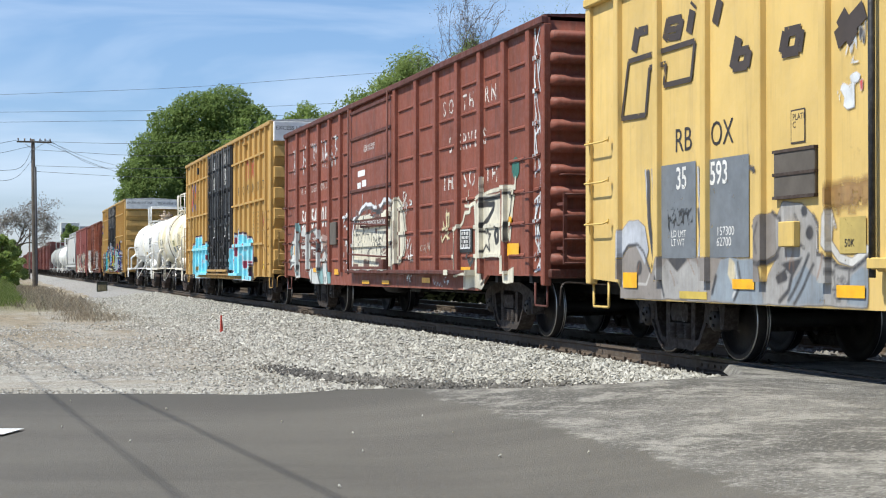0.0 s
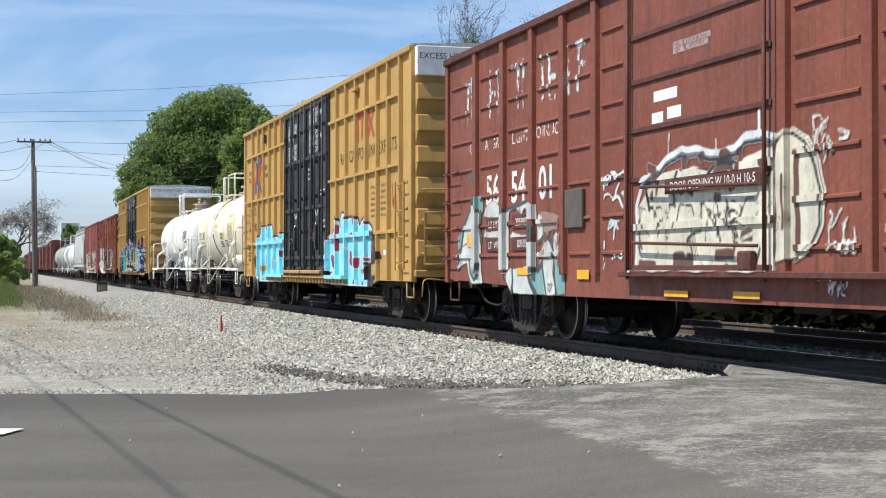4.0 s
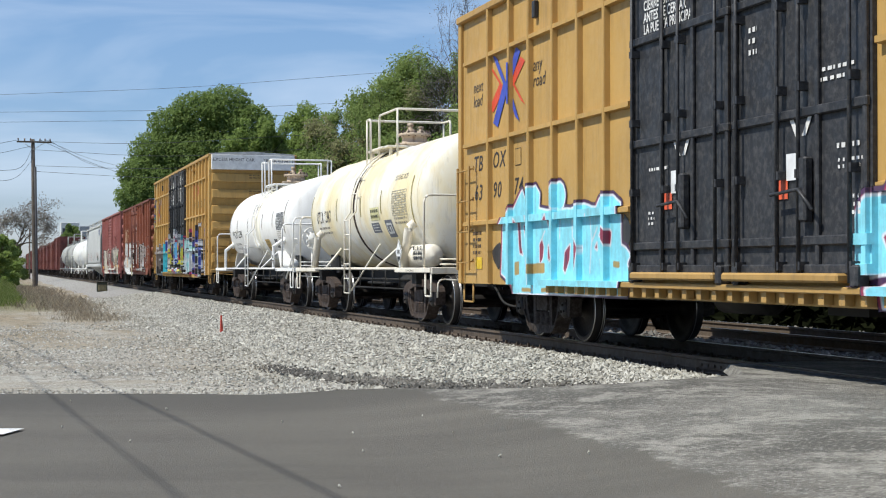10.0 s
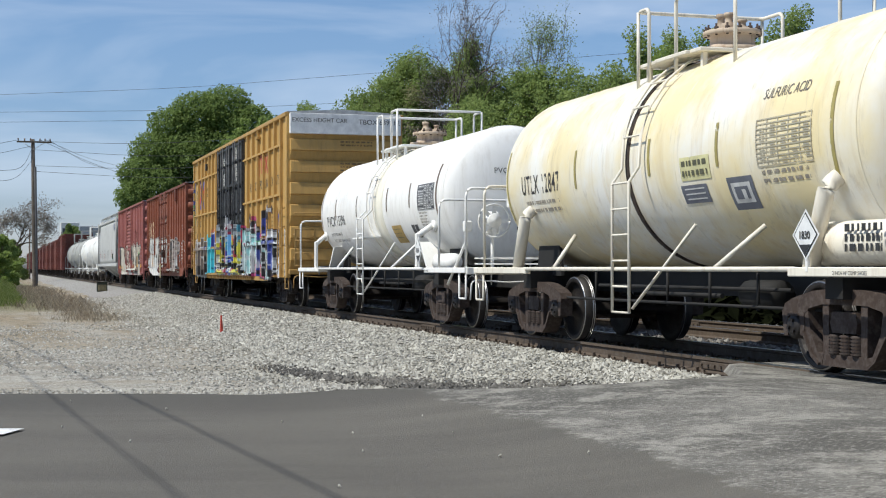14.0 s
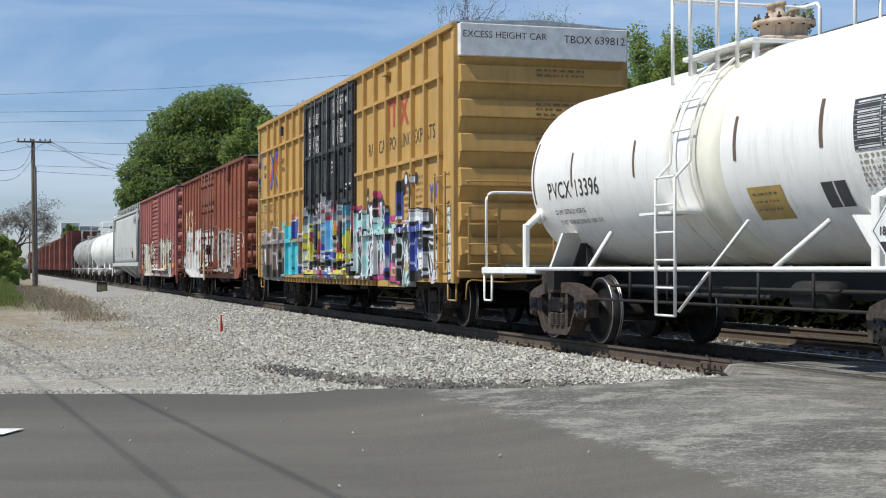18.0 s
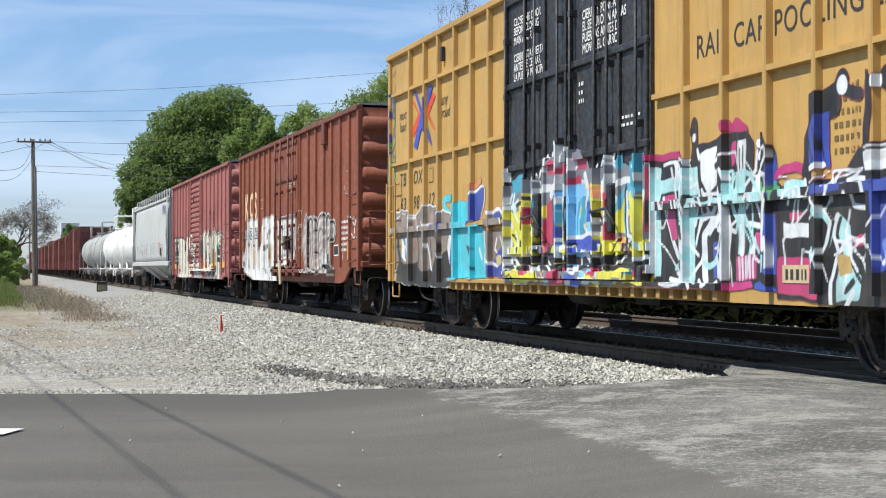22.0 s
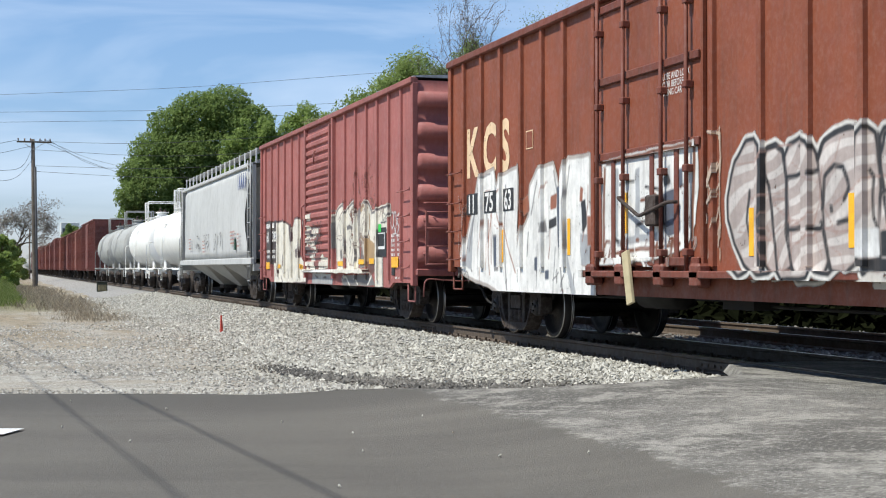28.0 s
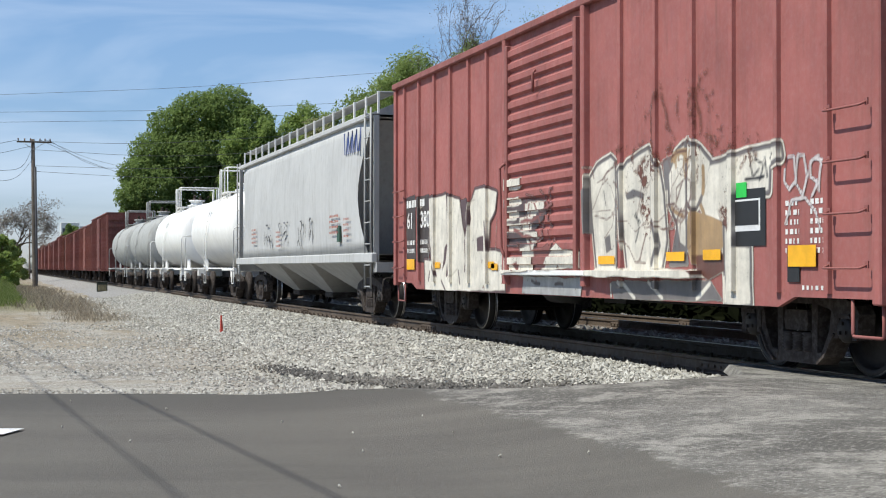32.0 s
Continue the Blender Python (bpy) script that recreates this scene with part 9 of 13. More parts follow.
def cyan_pieces():
    c = HICUBE_A
    letters_r = [[(-0.09, 0.95), (-0.11, 1.29), (0.01, 1.53), (0.22, 1.63), (0.5, 1.65), (0.58, 1.78), (0.81, 1.97), (1.04, 2.07), (1.15, 2.02), (1.19, 1.9), (1.37, 1.84), (1.81, 1.83), (1.83, 2.02), (2.33, 2.07), (2.43, 1.89), (2.53, 1.99), (2.72, 2.08), (2.9, 2.02), (3.05, 1.86), (3.2, 1.89), (3.25, 1.95), (3.64, 2.08), (3.61, 1.93), (3.91, 1.88), (4.13, 1.78), (4.15, 1.71), (4.05, 1.6), (3.99, 1.18), (3.6, 1.22), (3.58, 1.19), (3.6, 1.0), (3.77, 0.88), (3.71, 0.68), (0.32, 0.7), (0.28, 0.84), (0.48, 0.9), (0.48, 0.99)], [(1.71, 2.0), (1.69, 1.92), (1.64, 1.85), (1.56, 1.82), (1.47, 1.82), (1.39, 1.86), (1.34, 1.93), (1.32, 2.02), (1.34, 2.1), (1.39, 2.16), (1.47, 2.19), (1.56, 2.19), (1.64, 2.15), (1.69, 2.08)]]
    gaps = [[(0.32, 1.29), (0.46, 1.35), (0.71, 1.28), (0.96, 1.17), (0.92, 1.03), (0.71, 0.98), (0.46, 1.07)], [(1.11, 1.99), (1.19, 1.92), (1.15, 1.67), (1.22, 1.42), (1.11, 1.39), (1.04, 1.6)], [(1.65, 1.51), (1.83, 1.53), (1.83, 1.24), (1.58, 1.03), (1.55, 1.08)], [(2.2, 1.4), (2.36, 1.38), (2.43, 1.1), (2.3, 1.06), (2.16, 1.16)], [(2.64, 1.62), (2.75, 1.68), (2.78, 1.45), (2.68, 1.49)], [(2.71, 1.25), (3.1, 1.25), (3.05, 1.09), (2.94, 1.03), (2.74, 1.1)], [(3.46, 1.53), (3.66, 1.59), (3.58, 1.37), (3.81, 1.24), (4.02, 1.24), (3.99, 1.17), (3.69, 1.2), (3.46, 1.31)], [(2.53, 1.82), (2.72, 1.86), (2.75, 1.73), (2.53, 1.74)]]
    spray(c, "large cyan lettering with plum and red outlines", -2.2, -7.1, 0.66, 2.45, [
        (INKY, polys_of([[(4.18, 1.69), (4.48, 1.77), (4.54, 1.53), (4.79, 1.32), (4.97, 1.23), (4.79, 1.23), (4.56, 1.15), (4.51, 0.88), (4.21, 0.79), (4.15, 0.67), (3.77, 0.66), (3.8, 1.06), (4.08, 1.15)]])),
        (PLUM, polys_of(letters_r, 0.085)),
        (DEEPRED, any_of(polys_of([[(u - 0.05, v) for u, v in p] for p in letters_r], 0.02), strokes_of([(0.07, [(4.19, 1.74), (4.15, 1.48), (4.1, 1.33)])]))),
        ((0.80, 0.80, 0.84), polys_of(letters_r, 0.03)),
        (CYAN, polys_of(letters_r)),
        ((0.80, 0.80, 0.84), polys_of(gaps, 0.028)),
        ((0.36, 0.03, 0.08), polys_of(gaps)),
        (PLUM, any_of(polys_of([[(0.38, 1.23), (0.54, 1.25), (0.73, 1.1), (0.69, 1.03), (0.5, 1.08)], [(1.09, 0.71), (1.22, 0.85), (1.33, 0.71)], [(1.77, 0.7), (1.89, 0.82), (2.0, 0.7)], [(2.42, 0.69), (2.55, 0.81), (2.65, 0.69)], [(3.23, 0.68), (3.32, 0.8), (3.39, 0.68)]]), strokes_of([(0.04, [(1.69, 1.48), (1.62, 1.13)]), (0.04, [(2.26, 1.36), (2.26, 1.12)]), (0.04, [(2.84, 1.21), (2.87, 1.08)]), (0.05, [(3.52, 1.5), (3.55, 1.31)])]))),
        ((0.80, 0.80, 0.84), strokes_of([(0.03, [(0.85, 1.61), (1.0, 1.28)]), (0.03, [(1.0, 1.85), (0.89, 1.68)]), (0.035, [(1.9, 1.8), (1.93, 1.56), (2.07, 1.4)]), (0.03, [(2.87, 1.66), (3.17, 1.25), (3.08, 1.0)]), (0.03, [(2.1, 1.57), (2.13, 1.4)]), (0.03, [(2.43, 1.66), (2.56, 1.26)]), (0.03, [(3.32, 1.5), (3.35, 1.06)]), (0.03, [(3.99, 1.73), (3.96, 1.24)])])),
        ((0.46, 0.33, 0.11), boxes_of([(4.08, 0.89, 4.38, 1.11), (3.17, 0.92, 3.63, 1.01)], 0.02))], 0.0, 0.009, wobble=0.006, film=0.2)
    letters_l = [[(0.59, 0.95), (0.66, 1.66), (0.84, 1.79), (1.02, 1.81), (1.23, 1.96), (1.5, 2.14), (1.66, 1.96), (1.79, 2.14), (2.04, 2.16), (2.2, 2.05), (2.17, 1.84), (2.32, 1.83), (2.47, 1.81), (2.62, 1.81), (3.34, 1.79), (3.5, 1.82), (3.81, 1.85), (4.06, 1.79), (4.21, 1.78), (4.33, 1.88), (4.47, 1.92), (4.74, 1.91), (4.96, 1.81), (4.98, 1.31), (5.13, 1.26), (5.24, 1.19), (5.15, 1.1), (5.22, 0.95), (5.15, 0.72), (1.12, 0.67), (1.02, 0.84)], [(3.15, 1.98), (3.13, 1.91), (3.08, 1.85), (2.99, 1.82), (2.9, 1.82), (2.81, 1.86), (2.75, 1.93), (2.73, 2.0), (2.75, 2.08), (2.81, 2.13), (2.9, 2.16), (2.99, 2.16), (3.08, 2.12), (3.13, 2.05)]]
    gaps = [[(1.29, 1.73), (1.4, 1.67), (1.46, 1.33), (1.53, 1.22), (1.39, 1.24), (1.33, 1.54)], [(1.56, 1.63), (1.66, 1.66), (1.79, 1.43), (1.63, 1.45)], [(2.19, 1.35), (2.29, 1.42), (2.35, 1.32), (2.32, 1.16), (2.22, 1.09)], [(2.5, 1.67), (2.59, 1.76), (2.67, 1.6), (2.61, 1.5)], [(2.52, 1.32), (2.76, 1.37), (2.81, 1.15), (2.67, 1.09), (2.52, 1.16)], [(3.15, 1.24), (3.34, 1.33), (3.31, 1.15), (3.15, 0.97), (3.09, 1.03)], [(3.47, 1.36), (3.66, 1.4), (3.76, 1.3), (3.68, 1.06), (3.6, 0.95), (3.5, 1.06)], [(4.3, 1.43), (4.42, 1.52), (4.54, 1.54), (4.69, 1.47), (4.65, 1.31), (4.53, 1.39)], [(4.35, 1.13), (4.42, 1.16), (4.44, 1.06), (4.37, 1.04)], [(4.18, 1.29), (4.23, 1.34), (4.25, 1.26)]]
    spray(c, "cyan lettering with plum outlines and dark red gaps", 7.95, 2.5, 0.66, 2.4, [
        (INKY, polys_of([[(0.14, 1.28), (0.39, 1.39), (0.52, 1.42), (0.59, 1.07), (0.44, 1.01), (0.22, 1.14)], [(5.03, 1.55), (5.09, 1.68), (5.22, 1.59), (5.3, 1.46), (5.22, 1.3), (5.03, 1.33)]])),
        (PLUM, polys_of(letters_l, 0.07)),
        (DEEPRED, any_of(polys_of([[(u - 0.06, v) for u, v in p] for p in letters_l], 0.015), polys_of([[(2.59, 1.82), (2.67, 2.06), (2.79, 2.11), (2.76, 1.81)]]))),
        ((0.80, 0.80, 0.84), polys_of(letters_l, 0.028)),
        (CYAN, polys_of(letters_l)),
        ((0.80, 0.80, 0.84), polys_of(gaps, 0.026)),
        ((0.30, 0.03, 0.07), polys_of(gaps)),
        (PLUM, any_of(strokes_of([(0.04, [(1.36, 1.64), (1.46, 1.29)]), (0.04, [(2.58, 1.28), (2.64, 1.16)]), (0.04, [(3.2, 1.21), (3.18, 1.06)]), (0.05, [(3.55, 1.31), (3.58, 1.06)]), (0.06, [(4.4, 1.48), (4.51, 1.44)])]))),
        ((0.80, 0.80, 0.84), strokes_of([(0.03, [(1.79, 1.39), (1.88, 1.06), (1.91, 0.73)]), (0.03, [(2.41, 1.54), (2.29, 1.44)]), (0.03, [(2.99, 1.67), (2.96, 1.43)]), (0.03, [(4.01, 1.71), (4.06, 1.35), (4.01, 0.97)]), (0.03, [(3.4, 1.65), (3.42, 1.42)]), (0.04, [(1.72, 1.89), (1.82, 1.66)]), (0.03, [(4.08, 1.38), (4.25, 1.54)])])),
        ((0.44, 0.30, 0.10), boxes_of([(1.16, 0.93, 1.36, 1.12), (1.88, 0.96, 2.4, 1.1), (1.46, 0.69, 1.85, 0.75), (2.25, 0.7, 2.58, 0.76), (4.74, 1.04, 4.94, 1.12)], 0.02))], 0.0, 0.009, wobble=0.006, film=0.2)
    spray(c, "small red scrawl", -7.80, -8.4, 2.05, 2.78, [((0.5, 0.05, 0.04), strokes_of([(0.035, [(0.12, 2.65), (0.15, 2.2), (0.32, 2.45), (0.45, 2.15)]), (0.03, [(0.1, 2.3), (0.4, 2.42)]), (0.03, [(0.3, 2.6), (0.33, 2.2)])]))])


def mixed_pieces():
    c = HICUBE_B
    tan, blue, red, lime = (0.27, 0.22, 0.18), (0.04, 0.08, 0.36), (0.42, 0.04, 0.07), (0.10, 0.42, 0.16)
    L = 9.2
    rim = corners(L, [(8.55, 0.76), (8.95, 0.91), (9.09, 1.3), (9.06, 1.81), (8.95, 2.05), (8.62, 2.10), (8.14, 2.03), (8.05, 1.85), (7.79, 1.97), (7.38, 2.01), (7.2, 2.12), (6.62, 2.12), (6.27, 2.04), (6.22, 1.88), (5.88, 1.99), (5.24, 1.91), (5.30, 1.58), (5.40, 1.25), (5.40, 0.98), (5.22, 0.84), (5.22, 0.71), (6.62, 0.71), (6.74, 0.80), (7.5, 0.78)])
    pit = corners(L, [(9.0, 0.76), (8.75, 1.16), (8.21, 1.12), (7.82, 1.08), (7.5, 1.16), (7.38, 1.03), (6.96, 0.97), (6.57, 0.98), (6.45, 1.2), (6.3, 1.08), (6.09, 1.35), (5.98, 1.22), (5.86, 1.28), (5.64, 1.33), (5.4, 1.03), (5.2, 0.84), (5.2, 0.70), (7.0, 0.70)])
    black = (0.028, 0.026, 0.025)
    spray(c, "grey-brown bubble lettering over black with white edges", L, 5.15, 0.70, 2.2, [
        (WHITE, polys_of([rim], 0.03)), (tan, polys_of([rim])),
        ((0.40, 0.30, 0.25), discs_of([(L - 8.45, 1.88, 0.17), (L - 7.6, 1.86, 0.10), (L - 6.6, 1.88, 0.14)])),
        (black, any_of(polys_of([pit]), strokes_of(from_left(L, [(0.13, [(8.78, 1.62), (8.84, 1.42), (8.68, 1.18)]), (0.05, [(8.08, 1.85), (8.02, 1.4), (8.1, 1.1)]), (0.06, [(7.5, 1.62), (7.36, 1.3), (7.45, 1.1)]), (0.05, [(7.2, 1.98), (7.14, 1.5)]), (0.04, [(6.46, 1.62), (6.09, 1.34)]), (0.05, [(6.7, 1.6), (6.6, 1.2)]), (0.05, [(6.04, 1.6), (6.0, 1.3)]), (0.12, [(5.42, 1.84), (5.40, 1.68)])])))),
        (WHITE, any_of(polys_of([corners(L, [(8.58, 1.58), (8.58, 1.25), (8.28, 1.16), (8.12, 1.58)]), corners(L, [(7.22, 1.4), (7.1, 1.38), (7.04, 0.95), (7.22, 1.0)]), corners(L, [(6.92, 1.48), (6.84, 1.45), (6.54, 0.98), (6.62, 0.97)]), corners(L, [(5.58, 1.60), (5.66, 1.34), (5.50, 1.08), (5.40, 1.3), (5.42, 1.6)])]), strokes_of(from_left(L, [(0.03, [(8.9, 1.95), (8.62, 2.05), (8.3, 2.02)]), (0.05, [(7.9, 1.7), (7.85, 1.92), (7.6, 1.97)]), (0.05, [(7.25, 1.85), (7.2, 1.55)]), (0.03, [(6.30, 1.5), (6.0, 1.2)]), (0.03, [(8.1, 1.3), (8.0, 1.1)]), (0.04, [(7.3, 1.75), (6.5, 1.8)])])))),
        (red, strokes_of(from_left(L, [(0.04, [(7.70, 1.58), (7.56, 1.46), (7.69, 1.32)]), (0.03, [(8.2, 1.2), (8.05, 1.05)]), (0.05, [(7.0, 1.5), (6.95, 1.42)]), (0.04, [(7.07, 1.1), (7.02, 0.98)]), (0.03, [(7.78, 1.9), (7.7, 1.75)])]))),
        ((0.07, 0.26, 0.50), strokes_of(from_left(L, [(0.10, [(8.4, 1.62), (8.3, 1.5)]), (0.06, [(8.32, 1.38), (8.30, 1.25)])]))), ((0.62, 0.42, 0.06), boxes_of([(L - 8.66, 1.36, L - 8.54, 1.58)], 0.03)),
        (blue, any_of(polys_of([corners(L, [(5.42, 1.6), (5.32, 1.58), (5.42, 1.05), (5.52, 1.15)])]), boxes_of([(L - 6.44, 1.93, L - 6.26, 2.02), (L - 6.08, 1.66, L - 5.95, 1.78), (L - 6.44, 1.72, L - 6.38, 1.80)], 0.01)))], 0.12, 0.012, wobble=0.02, film=0.45)
    cy = (0.075, 0.54, 0.62)
    teal = (0.42, 0.70, 0.70)
    spray(c, "turquoise block lettering with a navy wedge", 6.0, 2.5, 0.7, 2.6, [
        ((0.62, 0.24, 0.12), strokes_of([(0.1, [(1.73, 2.27), (2.07, 2.37)]), (0.05, [(0.77, 2.23), (0.77, 2.41)])])),
        (tan, any_of(polys_of([[(2.46, 1.92), (3.14, 1.89), (3.22, 1.67), (2.46, 1.68)], [(2.51, 1.63), (3.35, 1.61), (3.4, 1.32), (2.51, 1.07)]]))),
        ((0.05, 0.08, 0.33), polys_of([[(1.53, 2.13), (2.24, 2.3), (2.3, 2.11), (2.1, 1.78), (1.53, 1.76)], [(2.57, 1.06), (2.88, 1.28), (3.3, 1.42), (3.4, 0.92), (2.62, 0.9)], [(2.73, 1.87), (3.04, 1.86), (3.04, 1.78), (2.73, 1.79)]])),
        (cy, any_of(polys_of([[(0.58, 2.04), (0.96, 2.1), (1.38, 2.1), (1.53, 2.15), (1.53, 1.68), (0.58, 1.69)], [(0.55, 1.73), (2.13, 1.71), (2.29, 1.58), (2.38, 0.88), (1.67, 0.87), (0.58, 0.83), (0.26, 0.81), (0.3, 0.9), (0.55, 0.92)]]), strokes_of([(0.13, [(0.49, 2.23), (0.1, 2.16), (0.2, 2.02), (0.68, 1.9), (0.96, 1.86)]), (0.08, [(0.77, 2.07), (0.74, 2.37)])]))),
        (WHITE, strokes_of([(0.05, [(1.47, 2.13), (2.24, 2.31)]), (0.04, [(2.27, 2.27), (2.3, 2.1), (2.13, 1.75)]), (0.04, [(0.49, 1.77), (0.36, 1.36), (0.49, 0.95)]), (0.035, [(0.65, 1.22), (0.83, 1.04)]), (0.05, [(2.27, 1.64), (2.32, 1.16), (2.4, 0.92)]), (0.06, [(2.59, 1.9), (2.99, 1.91), (3.17, 1.79), (3.22, 1.64)]), (0.05, [(2.88, 1.48), (2.78, 1.33), (2.88, 1.28)]), (0.05, [(2.57, 1.14), (2.88, 1.07), (3.04, 1.22)]), (0.04, [(3.04, 1.51), (3.25, 1.22)]), (0.04, [(2.02, 1.34), (2.18, 1.16)]), (0.05, [(2.35, 1.07), (2.51, 0.88)])])),
        ((0.60, 0.48, 0.22), polys_of([[(2.78, 1.2), (2.99, 1.26), (3.09, 1.14), (2.88, 1.07)]])),
        ((0.02, 0.05, 0.12), any_of(polys_of([[(1.56, 1.68), (1.67, 1.68), (1.67, 1.41), (1.82, 1.36), (1.79, 1.25), (1.61, 1.16), (1.59, 0.9), (1.5, 0.9), (1.5, 1.25), (1.38, 1.35), (1.53, 1.41)], [(0.58, 2.02), (0.86, 1.92), (0.77, 1.81), (0.65, 1.87)]]), strokes_of([(0.04, [(0.83, 1.61), (0.77, 1.45)]), (0.03, [(1.79, 1.07), (1.87, 0.95)]), (0.035, [(2.4, 1.59), (2.51, 1.07)])])))], 0.08, 0.012, wobble=0.02, film=0.3)
    spray(c, "yellow, blue and red wild lettering across the doors", 2.62, -2.42, 0.7, 2.98, [
        ((0.20, 0.21, 0.24), any_of(polys_of([[(0.25, 2.22), (1.02, 2.27), (1.65, 2.2), (1.74, 2.43), (2.33, 2.57), (3.11, 2.51), (3.3, 2.27), (4.35, 2.27), (5.14, 2.18), (5.17, 0.84), (0.25, 0.81)]]))),
        ((0.66, 0.69, 0.68), strokes_of(scribble(11, 44, 0.15, 4.85, 0.9, 2.1, 0.05, 0.12, 0.75, 0.3))),
        ((0.70, 0.64, 0.08), strokes_of(scribble(12, 32, 0.15, 4.85, 0.85, 1.8, 0.08, 0.18, 0.6, 0.4))),
        ((0.10, 0.42, 0.58), strokes_of(scribble(13, 14, 1.6, 4.85, 0.9, 2.0, 0.06, 0.14, 0.8, 0.3))),
        ((0.05, 0.33, 0.46), polys_of([[(0.35, 2.31), (0.83, 2.36), (0.93, 2.14), (0.4, 2.09)], [(4.48, 2.31), (4.93, 2.36), (4.99, 2.16), (4.8, 2.14), (4.86, 1.97), (4.51, 2.02)], [(4.11, 2.21), (4.28, 2.42), (4.32, 2.2)], [(4.67, 1.95), (4.8, 1.94), (4.77, 1.26), (4.64, 1.26)], [(1.25, 1.93), (1.69, 2.02), (1.65, 1.76), (1.34, 1.69)]])),
        ((0.74, 0.68, 0.08), polys_of([[(0.64, 1.99), (1.11, 2.06), (1.38, 2.0), (1.45, 1.72), (1.25, 1.65), (1.23, 1.58), (1.16, 1.24), (0.42, 1.22), (0.43, 1.6), (0.62, 1.6), (0.67, 1.83)], [(2.24, 1.93), (2.05, 1.59), (2.01, 1.28), (2.24, 1.25), (2.2, 1.63)], [(3.3, 2.07), (3.62, 2.09), (3.8, 1.92), (3.96, 1.88), (3.69, 1.73), (3.8, 1.58), (3.73, 1.26), (3.59, 1.66), (3.37, 1.87)], [(4.08, 1.64), (4.35, 1.74), (4.36, 1.41), (4.11, 1.46)], [(4.51, 1.94), (4.64, 1.93), (4.62, 1.44), (4.53, 1.45)], [(4.89, 1.94), (5.0, 1.89), (4.97, 1.41), (4.77, 1.41), (4.85, 1.7)], [(3.66, 1.38), (4.38, 1.37), (4.34, 1.18), (3.62, 1.19)], [(4.7, 1.38), (5.17, 1.36), (5.17, 1.09), (4.7, 1.12)], [(0.5, 1.01), (1.73, 1.02), (1.82, 0.84), (0.5, 0.83)], [(3.87, 1.01), (4.57, 1.02), (4.64, 0.91), (3.83, 0.9)], [(4.64, 0.94), (5.17, 0.97), (5.17, 0.85), (4.47, 0.84)], [(1.25, 1.26), (1.52, 1.3), (1.52, 1.07), (1.2, 1.07)]])),
        ((0.50, 0.05, 0.11), polys_of([[(0.88, 1.85), (1.2, 1.87), (1.27, 1.63), (0.93, 1.62)], [(1.78, 1.89), (2.03, 1.96), (2.01, 1.25), (1.73, 1.22), (1.69, 1.45)], [(3.84, 1.92), (4.11, 1.93), (4.11, 1.74), (3.91, 1.71)], [(3.89, 1.64), (4.11, 1.66), (4.11, 1.37), (3.9, 1.37)], [(2.16, 1.05), (2.6, 1.07), (2.64, 0.81), (2.11, 0.81)], [(5.02, 2.16), (5.17, 2.17), (5.18, 1.43), (4.98, 1.45)], [(3.51, 1.03), (3.8, 1.04), (3.76, 0.93), (3.48, 0.92)], [(1.74, 2.4), (2.01, 2.47), (2.33, 2.4), (3.19, 2.4), (3.22, 2.27), (1.82, 2.27)], [(2.73, 2.17), (3.0, 2.2), (3.0, 1.96), (2.76, 1.97)], [(0.97, 1.05), (1.43, 1.07), (1.43, 0.94), (1.02, 0.94)], [(4.8, 1.03), (4.98, 1.05), (4.98, 0.95), (4.76, 0.93)]])),
        ((0.24, 0.55, 0.82), polys_of([[(2.57, 1.9), (2.96, 1.91), (2.96, 1.43), (2.54, 1.4)], [(3.22, 1.7), (3.37, 1.73), (3.66, 1.45), (3.22, 1.45)], [(2.76, 1.23), (3.11, 1.27), (3.14, 1.01), (2.8, 1.05)], [(3.29, 1.02), (3.48, 1.04), (3.44, 0.92), (3.26, 0.92)], [(2.28, 2.0), (2.49, 2.1), (2.49, 1.94)], [(2.59, 2.09), (3.19, 2.09), (3.18, 1.92), (2.59, 1.92)]])),
        ((0.06, 0.10, 0.46), polys_of([[(2.6, 1.4), (3.62, 1.43), (3.69, 1.23), (3.11, 1.25), (2.6, 1.23)], [(2.8, 0.96), (3.14, 0.98), (3.14, 0.81), (2.76, 0.81)], [(3.18, 1.85), (3.33, 1.84), (3.31, 1.59), (3.18, 1.58)], [(2.2, 1.56), (2.32, 1.66), (2.44, 1.38), (2.28, 1.29)], [(3.18, 1.21), (3.4, 1.23), (3.37, 1.05), (3.18, 1.07)]])),
        ((0.06, 0.32, 0.50), strokes_of([(0.12, [(3.07, 1.88), (3.03, 1.46)]), (0.05, [(2.92, 1.86), (2.88, 1.46)])])),
        ((0.80, 0.34, 0.16), strokes_of([(0.07, [(3.62, 1.94), (3.91, 1.83), (3.77, 1.63)]), (0.06, [(4.25, 1.37), (4.54, 1.16)]), (0.06, [(1.86, 1.07), (2.03, 0.88)]), (0.05, [(3.11, 2.05), (3.7, 2.02)])])),
